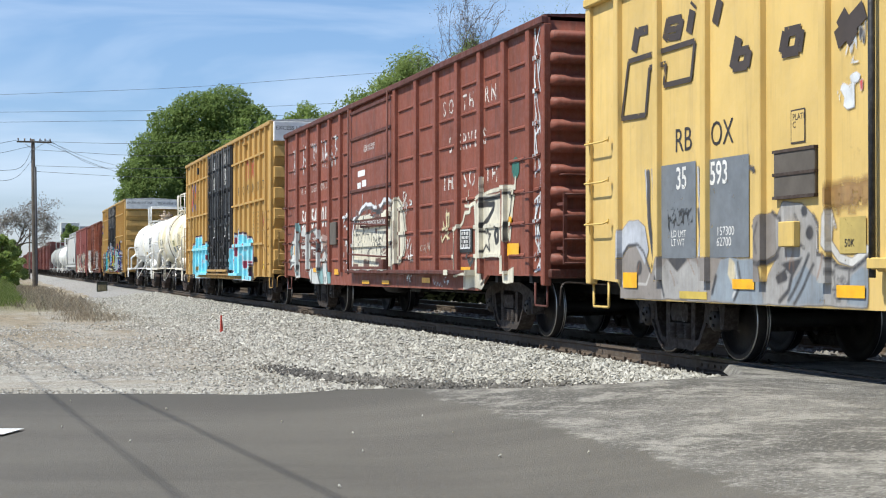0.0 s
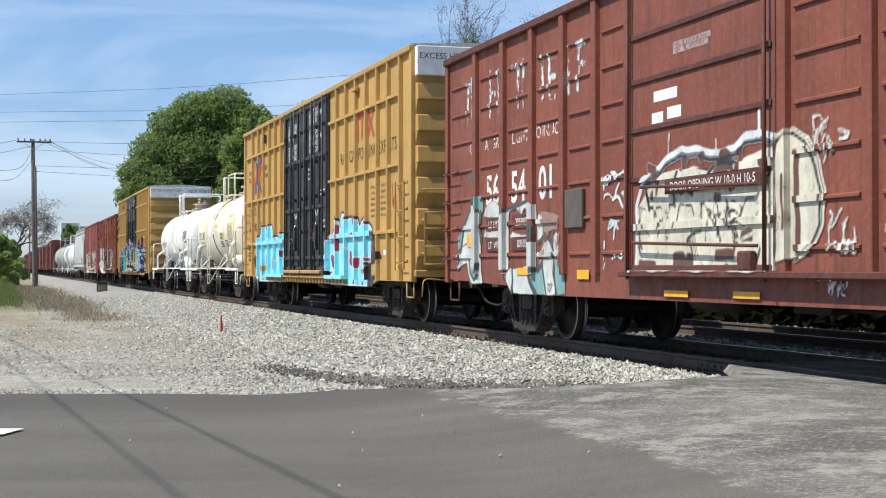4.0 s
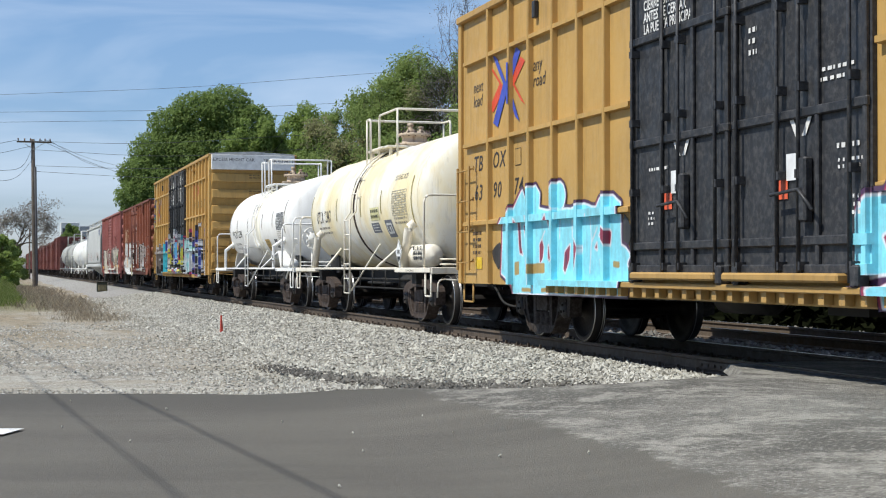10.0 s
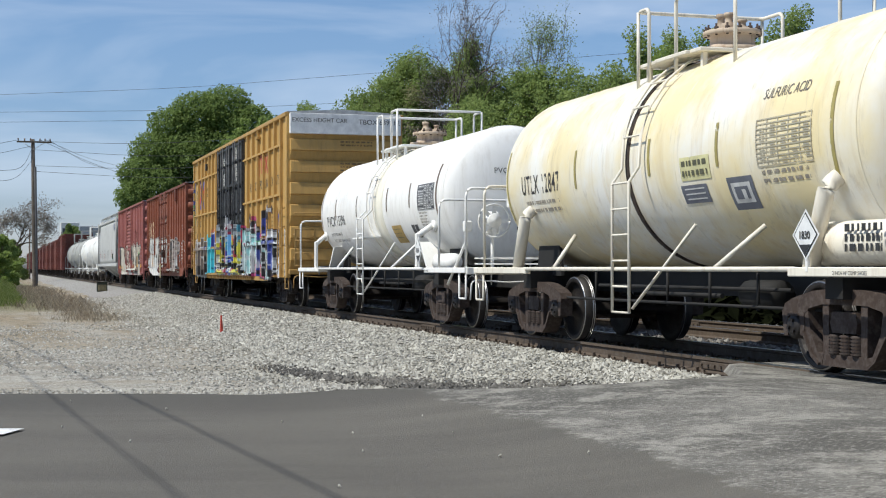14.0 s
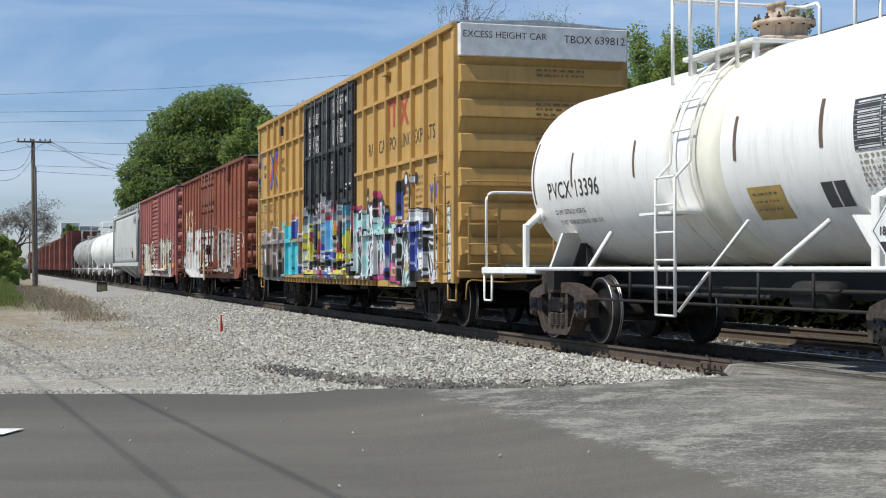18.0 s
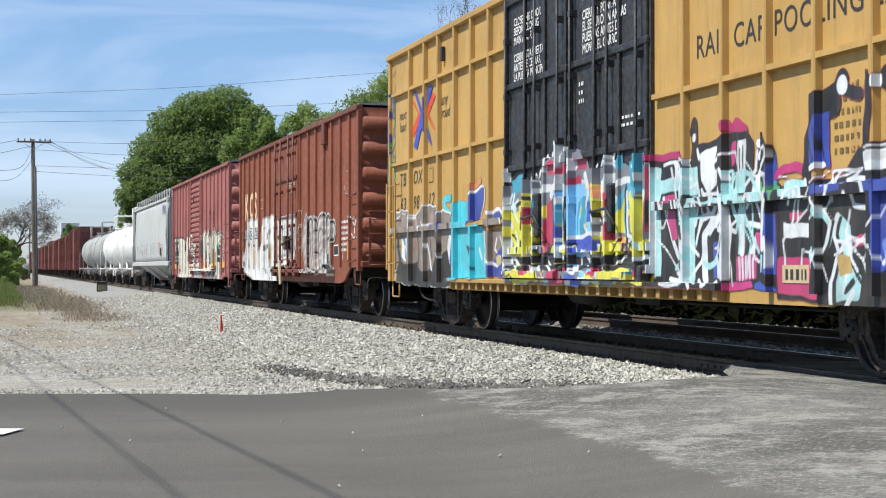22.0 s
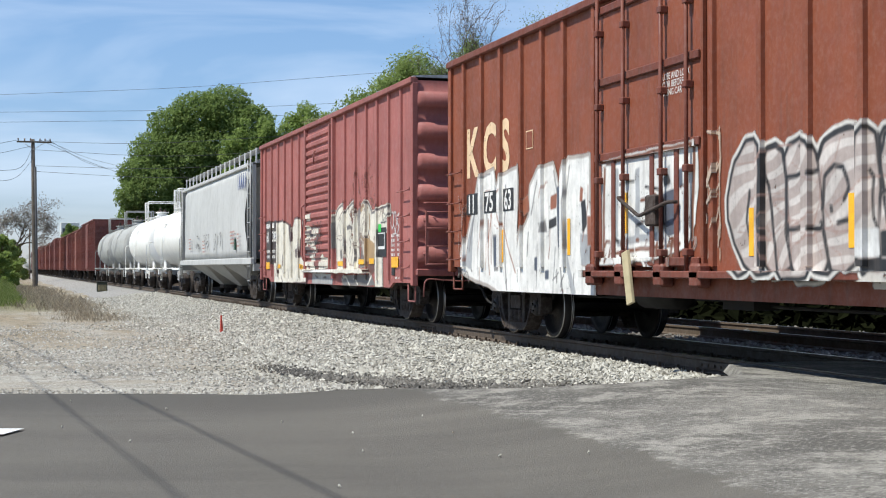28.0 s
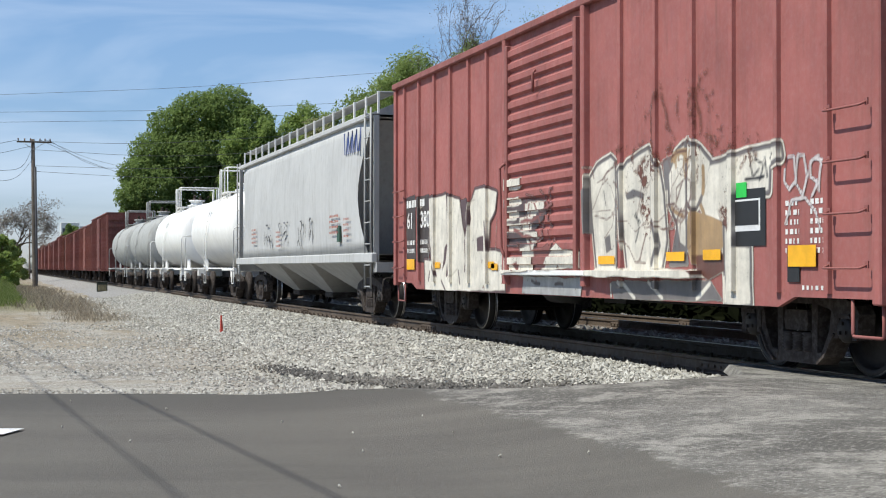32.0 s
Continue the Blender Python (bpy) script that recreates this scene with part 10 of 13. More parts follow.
        (INKY, any_of(strokes_of([(0.06, [(0.57, 1.94), (1.02, 2.0), (1.32, 1.94)]), (0.05, [(1.43, 2.0), (1.47, 1.64), (1.2, 1.62), (1.16, 1.23)]), (0.07, [(0.76, 1.82), (0.74, 1.61)]), (0.07, [(0.71, 1.41), (0.67, 1.27)]), (0.05, [(2.03, 1.96), (1.99, 1.23)]), (0.05, [(2.28, 1.96), (2.24, 1.25)]), (0.06, [(3.41, 1.89), (3.8, 1.49), (3.76, 1.24)]), (0.05, [(2.53, 1.95), (2.52, 1.4)]), (0.06, [(4.41, 2.0), (4.41, 1.2)]), (0.05, [(4.7, 1.98), (4.67, 1.4)]), (0.1, [(1.61, 1.99), (1.56, 1.15)]), (0.1, [(0.3, 1.14), (5.14, 1.13)]), (0.06, [(0.3, 1.04), (5.14, 1.05)]), (0.05, [(4.15, 1.94), (4.14, 1.33)]), (0.07, [(3.84, 2.23), (3.87, 1.96)]), (0.04, [(5.05, 1.9), (5.01, 1.19)]), (0.05, [(1.73, 1.3), (1.69, 0.84)]), (0.05, [(2.68, 0.92), (2.64, 0.81)])]), strokes_of(scribble(15, 16, 0.2, 4.8, 0.9, 1.5, 0.02, 0.05, 0.5, 0.7)))),
        (WHITE, any_of(strokes_of([(0.08, [(1.74, 2.35), (1.76, 2.47), (1.82, 2.51)]), (0.1, [(2.01, 2.53), (2.12, 2.58)]), (0.08, [(2.33, 2.7), (2.39, 2.5), (2.28, 2.33)]), (0.06, [(2.53, 2.59), (2.73, 2.52)]), (0.07, [(2.61, 2.37), (2.8, 2.4), (2.88, 2.32), (2.73, 2.27)]), (0.1, [(2.2, 2.26), (2.08, 2.08), (1.95, 2.01)]), (0.1, [(2.37, 2.24), (2.24, 2.04)]), (0.11, [(3.15, 2.19), (3.19, 2.06)]), (0.05, [(3.3, 1.9), (3.76, 1.46), (3.73, 1.33)]), (0.05, [(2.47, 1.94), (2.44, 1.35)]), (0.05, [(2.58, 1.43), (3.66, 1.45)]), (0.06, [(2.69, 2.19), (2.61, 1.94)]), (0.05, [(3.46, 2.26), (3.54, 2.32)]), (0.05, [(3.66, 2.3), (3.7, 2.35)]), (0.04, [(3.91, 2.34), (4.08, 2.22)]), (0.04, [(3.98, 2.36), (4.11, 2.27)]), (0.07, [(3.7, 2.03), (3.8, 2.03)]), (0.04, [(1.2, 2.31), (1.38, 2.16)]), (0.04, [(1.38, 2.34), (1.56, 2.21)]), (0.05, [(1.47, 1.58), (1.43, 1.38)]), (0.05, [(4.45, 1.93), (4.44, 1.4)]), (0.06, [(2.52, 1.29), (2.2, 1.25), (2.48, 1.14)]), (0.07, [(3.14, 1.24), (3.33, 1.07)]), (0.07, [(3.48, 1.23), (3.44, 1.12)]), (0.05, [(4.76, 1.15), (5.14, 1.18)]), (0.05, [(1.86, 1.13), (2.03, 1.02)]), (0.05, [(0.3, 2.29), (0.3, 2.46)]), (0.05, [(2.8, 1.02), (3.11, 0.99)]), (0.05, [(3.9, 1.57), (4.01, 1.62)])]), boxes_of([(1.34, 0.96, 1.65, 1.04), (2.64, 0.81, 2.84, 0.88), (3.22, 0.82, 3.48, 0.91), (3.51, 0.83, 3.76, 0.88), (1.82, 0.86, 2.07, 0.93), (4.61, 1.11, 4.83, 1.18)], 0.02), strokes_of(scribble(16, 22, 0.2, 4.8, 0.86, 1.4, 0.02, 0.05, 0.5, 0.7)))),
        ((0.56, 0.80, 0.84), strokes_of([(0.05, [(0.45, 2.12), (0.4, 1.92), (0.6, 1.71)]), (0.05, [(4.55, 2.25), (4.77, 2.29)]), (0.06, [(4.96, 1.9), (4.92, 1.52)]), (0.05, [(0.55, 1.55), (0.64, 1.23)]), (0.05, [(4.8, 1.39), (4.89, 1.26)])]))], 0.03, 0.008, wobble=0.018, film=0.22)
    spray(c, "white and black lettering edged in magenta", -2.2, -5.72, 0.7, 2.72, [
        ((0.42, 0.03, 0.13), any_of(polys_of([[(0.01, 2.24), (0.1, 2.33), (0.92, 2.31), (1.09, 2.25), (1.09, 2.1), (0.01, 2.17)]]), strokes_of([(0.16, [(2.1, 2.39), (2.22, 2.48), (2.36, 2.41)])]), discs_of([(2.02, 2.48, 0.06), (2.19, 2.51, 0.05)]))),
        (INKY, any_of(polys_of([[(0.01, 2.26), (0.9, 2.23), (1.15, 2.17), (1.2, 2.33), (1.45, 2.37), (1.93, 2.36), (2.02, 2.4), (2.41, 2.42), (2.54, 2.29), (2.54, 1.9), (2.67, 2.29), (2.86, 2.34), (2.97, 2.14), (2.99, 1.87), (3.26, 1.69), (3.03, 1.54), (3.0, 0.81), (0.0, 0.82)]]), strokes_of([(0.14, [(1.23, 2.58), (1.28, 2.32)]), (0.12, [(1.23, 2.61), (1.2, 2.51)])]))),
        ((0.05, 0.10, 0.42), any_of(polys_of([[(2.9, 1.99), (2.97, 2.16), (3.01, 1.87), (3.01, 1.65), (2.9, 1.77)], [(2.85, 1.56), (2.98, 1.56), (3.0, 0.98), (2.87, 0.98)], [(1.69, 1.3), (1.82, 1.32), (1.82, 0.93), (1.69, 0.92)], [(2.56, 0.86), (2.74, 0.93), (3.0, 0.83), (3.0, 0.81), (2.56, 0.81)]]))),
        # teal strip at z 1.69-1.78 puts the side rib's sunlit highlight into the paint
        (teal, any_of(polys_of([[(0.23, 2.18), (0.41, 2.17), (0.4, 2.03), (0.84, 2.04), (0.89, 1.89), (0.43, 1.88), (0.37, 1.76), (0.43, 0.93), (0.25, 0.92)], [(1.03, 2.1), (1.33, 2.12), (1.33, 1.81), (1.06, 1.8)], [(2.09, 1.98), (2.38, 2.02), (2.38, 1.72), (2.12, 1.73)], [(2.59, 1.95), (2.81, 1.98), (2.81, 1.74), (2.59, 1.74)], [(1.2, 1.78), (2.83, 1.74), (2.83, 1.69), (1.2, 1.72)], [(2.21, 1.62), (2.36, 1.62), (2.35, 1.17), (2.23, 1.16)], [(2.74, 1.17), (2.85, 1.17), (2.85, 0.99), (2.74, 0.98)]]), strokes_of([(0.16, [(1.2, 1.64), (1.17, 0.94)])]))),
        (WHITE, any_of(polys_of([[(1.39, 2.25), (1.54, 2.3), (1.8, 2.29), (1.72, 2.14), (1.85, 2.05), (1.77, 1.9), (1.54, 1.83), (1.41, 1.96)], [(2.19, 2.32), (2.38, 2.34), (2.38, 1.99), (2.22, 1.97)]]), strokes_of([(0.06, [(0.19, 2.2), (0.22, 1.83), (0.25, 0.93)]), (0.06, [(0.78, 2.18), (0.92, 1.86)]), (0.07, [(0.49, 1.82), (0.69, 1.37), (1.06, 0.93)]), (0.05, [(0.89, 1.83), (1.14, 0.94)]), (0.07, [(1.04, 2.12), (1.06, 1.83)]), (0.05, [(1.33, 1.72), (1.28, 1.48)]), (0.14, [(1.49, 0.92), (1.51, 1.36), (1.67, 1.52), (1.9, 1.54)]), (0.07, [(1.92, 1.87), (2.04, 1.46), (2.02, 0.95)]), (0.06, [(1.85, 1.51), (1.97, 0.97)]), (0.09, [(2.63, 2.27), (2.77, 2.27)]), (0.09, [(2.66, 2.15), (2.79, 2.15)]), (0.06, [(2.4, 1.46), (2.81, 1.46), (2.85, 1.22)]), (0.08, [(2.28, 1.6), (2.31, 1.17)]), (0.07, [(2.61, 1.35), (2.49, 1.17)]), (0.08, [(1.25, 2.45), (1.25, 2.43)]), (0.05, [(1.33, 2.3), (1.36, 2.2)]), (0.04, [(0.29, 2.14), (0.32, 2.05)]), (0.05, [(0.67, 2.13), (0.7, 2.03)]), (0.06, [(1.33, 0.88), (1.38, 0.81)]), (0.06, [(1.67, 0.84), (1.77, 0.88)]), (0.06, [(0.66, 0.9), (1.04, 0.91)]), (0.05, [(1.97, 2.04), (2.07, 1.92)]), (0.08, [(1.44, 1.8), (1.77, 1.79)]), (0.05, [(1.09, 1.31), (1.08, 0.94)])]))),
        (INKY, any_of(polys_of([[(1.7, 2.16), (1.77, 2.18), (1.82, 2.08), (1.77, 2.03), (1.72, 2.08)]]), strokes_of([(0.04, [(2.14, 2.26), (2.17, 1.75)]), (0.03, [(2.24, 2.24), (2.26, 2.03)]), (0.03, [(2.31, 2.27), (2.33, 2.02)]), (0.06, [(1.38, 1.77), (1.67, 1.77)]), (0.05, [(2.33, 1.74), (2.36, 1.77)]), (0.06, [(2.5, 1.75), (2.52, 1.71)]), (0.06, [(1.59, 1.36), (1.59, 0.94)]), (0.04, [(0.37, 1.64), (0.55, 1.12)]), (0.05, [(1.12, 1.79), (1.14, 1.72)])]))),
        ((0.55, 0.06, 0.22), any_of(polys_of([[(0.55, 1.68), (0.78, 1.68), (0.84, 1.37), (0.69, 1.34)], [(2.07, 2.29), (2.17, 2.32), (2.17, 2.09), (2.1, 2.04)], [(2.56, 1.38), (2.72, 1.4), (2.74, 1.2), (2.63, 1.19)], [(2.19, 1.14), (2.61, 1.16), (2.6, 0.91), (2.19, 0.9)], [(2.02, 0.89), (2.49, 0.89), (2.54, 0.82), (2.02, 0.8)], [(0.52, 1.85), (0.78, 1.85), (0.78, 1.76), (0.52, 1.76)]]))),
        (WHITE, strokes_of([(0.035, [(2.25, 1.13), (2.26, 0.92)]), (0.035, [(2.32, 1.13), (2.33, 0.92)]), (0.035, [(2.39, 1.13), (2.4, 0.92)]), (0.035, [(2.46, 1.13), (2.47, 0.92)]), (0.035, [(2.53, 1.12), (2.54, 0.92)])])),
        (lime, strokes_of([(0.05, [(2.79, 1.78), (3.03, 1.79)]), (0.05, [(2.83, 1.85), (2.85, 1.71)]), (0.05, [(2.96, 1.85), (2.99, 1.7)])])),
        (WHITE, strokes_of(scribble(23, 30, 0.1, 2.9, 0.85, 2.2, 0.025, 0.05, 0.7, 0.8))),
        (teal, strokes_of(scribble(24, 14, 0.1, 2.9, 0.9, 2.0, 0.03, 0.07, 0.8, 0.6)))], 0.03, 0.008, wobble=0.012, film=0.25)
    spray(c, "blue, white and black mixed sketches", -5.0, -8.75, 0.7, 2.85, [
        ((0.50, 0.04, 0.17), any_of(strokes_of([(0.09, [(0.21, 1.91), (0.36, 1.98), (0.54, 2.0), (0.75, 1.93), (0.87, 1.85)])]))),
        (INKY, any_of(polys_of([[(0.21, 1.7), (0.38, 1.85), (0.67, 1.87), (0.88, 1.85), (0.98, 1.82), (2.02, 1.86), (2.01, 0.68), (0.97, 0.67), (0.96, 0.72), (0.2, 0.73)]]), polys_of([[(1.37, 1.87), (1.62, 2.09), (2.27, 2.11), (2.85, 2.07), (3.16, 2.01), (3.6, 1.71), (3.63, 1.48), (3.49, 1.34), (3.54, 1.0), (3.01, 0.87), (1.55, 0.78)]]), strokes_of([(0.2, [(0.77, 1.94), (0.81, 2.2), (0.97, 2.45), (1.23, 2.49)])]), strokes_of([(0.22, [(1.82, 2.61), (1.79, 2.07)]), (0.12, [(0.93, 2.54), (1.25, 2.66), (1.62, 2.55)])]), discs_of([(1.35, 2.7, 0.11), (2.05, 2.64, 0.11)]))),
        ((0.05, 0.08, 0.36), any_of(polys_of([[(0.87, 2.01), (0.91, 2.24), (1.02, 2.41), (1.16, 2.45), (1.15, 1.92), (0.98, 1.93)], [(0.94, 1.78), (1.41, 1.79), (1.41, 1.71), (0.94, 1.69)]]), polys_of([[(1.72, 1.79), (2.7, 1.8), (2.87, 1.76), (2.87, 1.71), (1.75, 1.7)], [(1.89, 1.74), (2.14, 1.75), (2.14, 1.06), (1.95, 1.01)]]))),
        (teal, any_of(polys_of([[(0.34, 1.85), (0.5, 1.89), (0.71, 1.85), (0.75, 1.67), (0.56, 1.71), (0.36, 1.71)], [(1.28, 1.52), (1.5, 1.4), (1.53, 1.2), (1.46, 1.05), (1.66, 0.96), (1.6, 0.74), (1.26, 0.73), (1.21, 1.06), (1.32, 1.26)], [(0.33, 1.44), (0.84, 1.45), (0.82, 1.37), (0.33, 1.37)], [(0.86, 1.21), (0.98, 1.23), (1.0, 1.06), (0.88, 1.11)]]), strokes_of([(0.1, [(1.02, 1.56), (1.21, 1.41), (1.11, 1.26)])]))),
        (WHITE, any_of(polys_of([[(1.69, 2.09), (2.82, 2.04), (2.84, 1.85), (1.72, 1.87)], [(2.17, 1.33), (2.78, 1.34), (2.78, 1.06), (2.27, 1.0)], [(2.87, 1.31), (3.46, 1.34), (3.54, 0.85), (3.04, 0.82)]]), polys_of([[(0.31, 1.46), (0.84, 1.46), (0.8, 1.33), (0.33, 1.31)]]), strokes_of([(0.05, [(0.94, 1.66), (1.19, 1.45), (1.09, 1.25), (0.92, 1.05)]), (0.06, [(1.28, 1.49), (1.23, 1.31), (1.3, 1.16), (1.15, 0.9), (1.17, 0.7)]), (0.05, [(1.43, 1.8), (1.56, 1.84), (1.73, 1.8), (1.78, 1.66)]), (0.05, [(1.48, 1.7), (1.54, 1.59), (1.73, 1.56)]), (0.06, [(1.51, 0.81), (1.42, 0.68)]), (0.05, [(0.73, 1.85), (0.75, 1.71)]), (0.06, [(0.94, 1.93), (1.04, 1.95)]), (0.06, [(0.46, 1.43), (0.46, 1.34)])]), strokes_of([(0.05, [(2.76, 1.73), (3.16, 1.67), (3.6, 1.71)]), (0.05, [(2.81, 1.6), (3.22, 1.56), (3.6, 1.6)]), (0.05, [(2.9, 1.49), (3.24, 1.44), (3.57, 1.48)]), (0.06, [(1.95, 2.65), (1.95, 2.59)])]), discs_of([(1.35, 2.66, 0.09), (3.16, 2.02, 0.06), (3.33, 1.87, 0.07), (3.27, 1.76, 0.06), (1.79, 2.39, 0.04), (1.79, 2.27, 0.04), (1.79, 2.51, 0.03)]))),
        ((0.58, 0.58, 0.58), polys_of([[(1.72, 2.03), (2.82, 1.99), (2.83, 1.93), (1.72, 1.95)]])),
        ((0.16, 0.26, 0.62), any_of(polys_of([[(2.17, 1.39), (2.78, 1.4), (2.78, 1.33), (2.17, 1.3)]]), strokes_of([(0.06, [(2.01, 1.26), (2.11, 1.0)]), (0.05, [(2.27, 1.85), (2.7, 1.85)])]))),
        (INKY, any_of(polys_of([[(0.38, 1.61), (0.75, 1.62), (0.76, 1.46), (0.35, 1.45)], [(0.29, 1.3), (0.9, 1.31), (0.96, 1.21), (0.84, 1.15), (0.29, 1.16)]]), strokes_of([(0.04, [(0.98, 1.66), (1.23, 1.44), (1.13, 1.24), (0.96, 1.06)]), (0.05, [(1.34, 1.46), (1.28, 1.31), (1.35, 1.15), (1.2, 0.9), (1.24, 0.7)]), (0.08, [(1.57, 1.74), (1.64, 1.67)]), (0.05, [(1.53, 1.05), (1.64, 0.91)]), (0.06, [(1.39, 0.81), (1.52, 0.91)]), (0.03, [(0.93, 2.19), (0.98, 1.98)]), (0.03, [(1.0, 2.29), (1.06, 1.98)])]), polys_of([[(2.17, 1.71), (2.7, 1.71), (2.69, 1.37), (2.17, 1.34)]]), strokes_of([(0.03, [(1.69, 2.06), (2.82, 2.02)]), (0.05, [(2.96, 1.25), (3.1, 1.06), (2.99, 0.87)]), (0.05, [(3.21, 1.27), (3.33, 1.09), (3.24, 0.88)]), (0.05, [(3.41, 1.29), (3.46, 1.06)]), (0.03, [(2.2, 1.19), (2.75, 1.21)]), (0.03, [(2.36, 1.06), (2.66, 1.1)])]))),
        ((0.72, 0.74, 0.74), strokes_of([(0.02, [(2.42, 1.71), (2.42, 1.35)]), (0.02, [(2.17, 1.55), (2.7, 1.56)]), (0.02, [(2.24, 1.46), (2.39, 1.46)]), (0.02, [(2.48, 1.46), (2.67, 1.47)]), (0.02, [(2.48, 1.41), (2.66, 1.42)])])),
        ((0.52, 0.05, 0.16), polys_of([[(0.22, 1.12), (0.94, 1.14), (0.94, 0.75), (0.22, 0.78)], [(0.44, 1.56), (0.68, 1.56), (0.68, 1.49), (0.44, 1.48)], [(1.5, 1.28), (1.68, 1.34), (1.75, 1.24), (1.57, 1.22)]])),
        (WHITE, strokes_of(scribble(25, 30, 0.25, 3.5, 0.8, 1.9, 0.02, 0.045, 0.6, 0.9))),
        ((0.50, 0.34, 0.12), polys_of([[(1.26, 1.15), (1.48, 1.12), (1.52, 0.98), (1.3, 0.94)]]))], 0.03, 0.008, wobble=0.012, film=0.2)
    flat(c.ob, "painted_plate", -5.83, -5.32, 0.89, 1.06, ink("plate_tan", (0.55, 0.42, 0.25)), "tan plate painted in the graffiti", -1.515)
    bars("painted_plate_print", 1, on_side(-5.38, 0.92, -1.517), B_INK, c.ob, 0.10, 0.2, 0.38, 5)
    spray(c, "blue scrawl on bare ochre", -7.7, -8.6, 1.85, 2.8, [
        ((0.07, 0.10, 0.42), strokes_of([(0.06, [(0.21, 2.46), (0.29, 2.35), (0.41, 2.47)]), (0.06, [(0.31, 2.37), (0.26, 2.19)]), (0.06, [(0.45, 2.45), (0.45, 2.29), (0.55, 2.29), (0.56, 2.47)]), (0.06, [(0.63, 2.25), (0.63, 2.48), (0.71, 2.47), (0.73, 2.37), (0.65, 2.36)]), (0.03, [(0.69, 2.09), (0.85, 2.1)]), (0.03, [(0.77, 2.1), (0.77, 1.95)]), (0.03, [(0.85, 2.0), (0.85, 2.09), (0.92, 1.99)]), (0.04, [(0.29, 2.28), (0.35, 2.19)])]))], 0.05)
    spray(c, "white upright letters with black edges by the ladder", -8.9, -9.36, 0.8, 2.2, [
        (INKY, polys_of([[(0.04, 2.07), (0.27, 2.06), (0.33, 0.83), (0.06, 0.81)]])),
        (WHITE, polys_of([[(0.07, 2.04), (0.23, 2.04), (0.28, 0.85), (0.1, 0.84)]])),
        (INKY, any_of(strokes_of([(0.03, [(0.09, 1.83), (0.19, 1.76), (0.12, 1.59)]), (0.03, [(0.17, 1.53), (0.12, 1.3), (0.22, 1.24)]), (0.03, [(0.14, 1.12), (0.22, 1.0)]), (0.025, [(0.12, 1.94), (0.22, 1.96)]), (0.03, [(0.09, 0.94), (0.24, 0.95)])])))], 0.2)
    spray(c, "blue and lime scrawl on the corner", 9.42, 9.0, 2.2, 4.9, [(blue, strokes_of(scribble(42, 12, 0.04, 0.36, 3.1, 4.3, 0.02, 0.035, 0.4, 0.9))), (lime, strokes_of(scribble(43, 6, 0.04, 0.36, 2.3, 4.8, 0.02, 0.035, 0.5, 0.9)))])


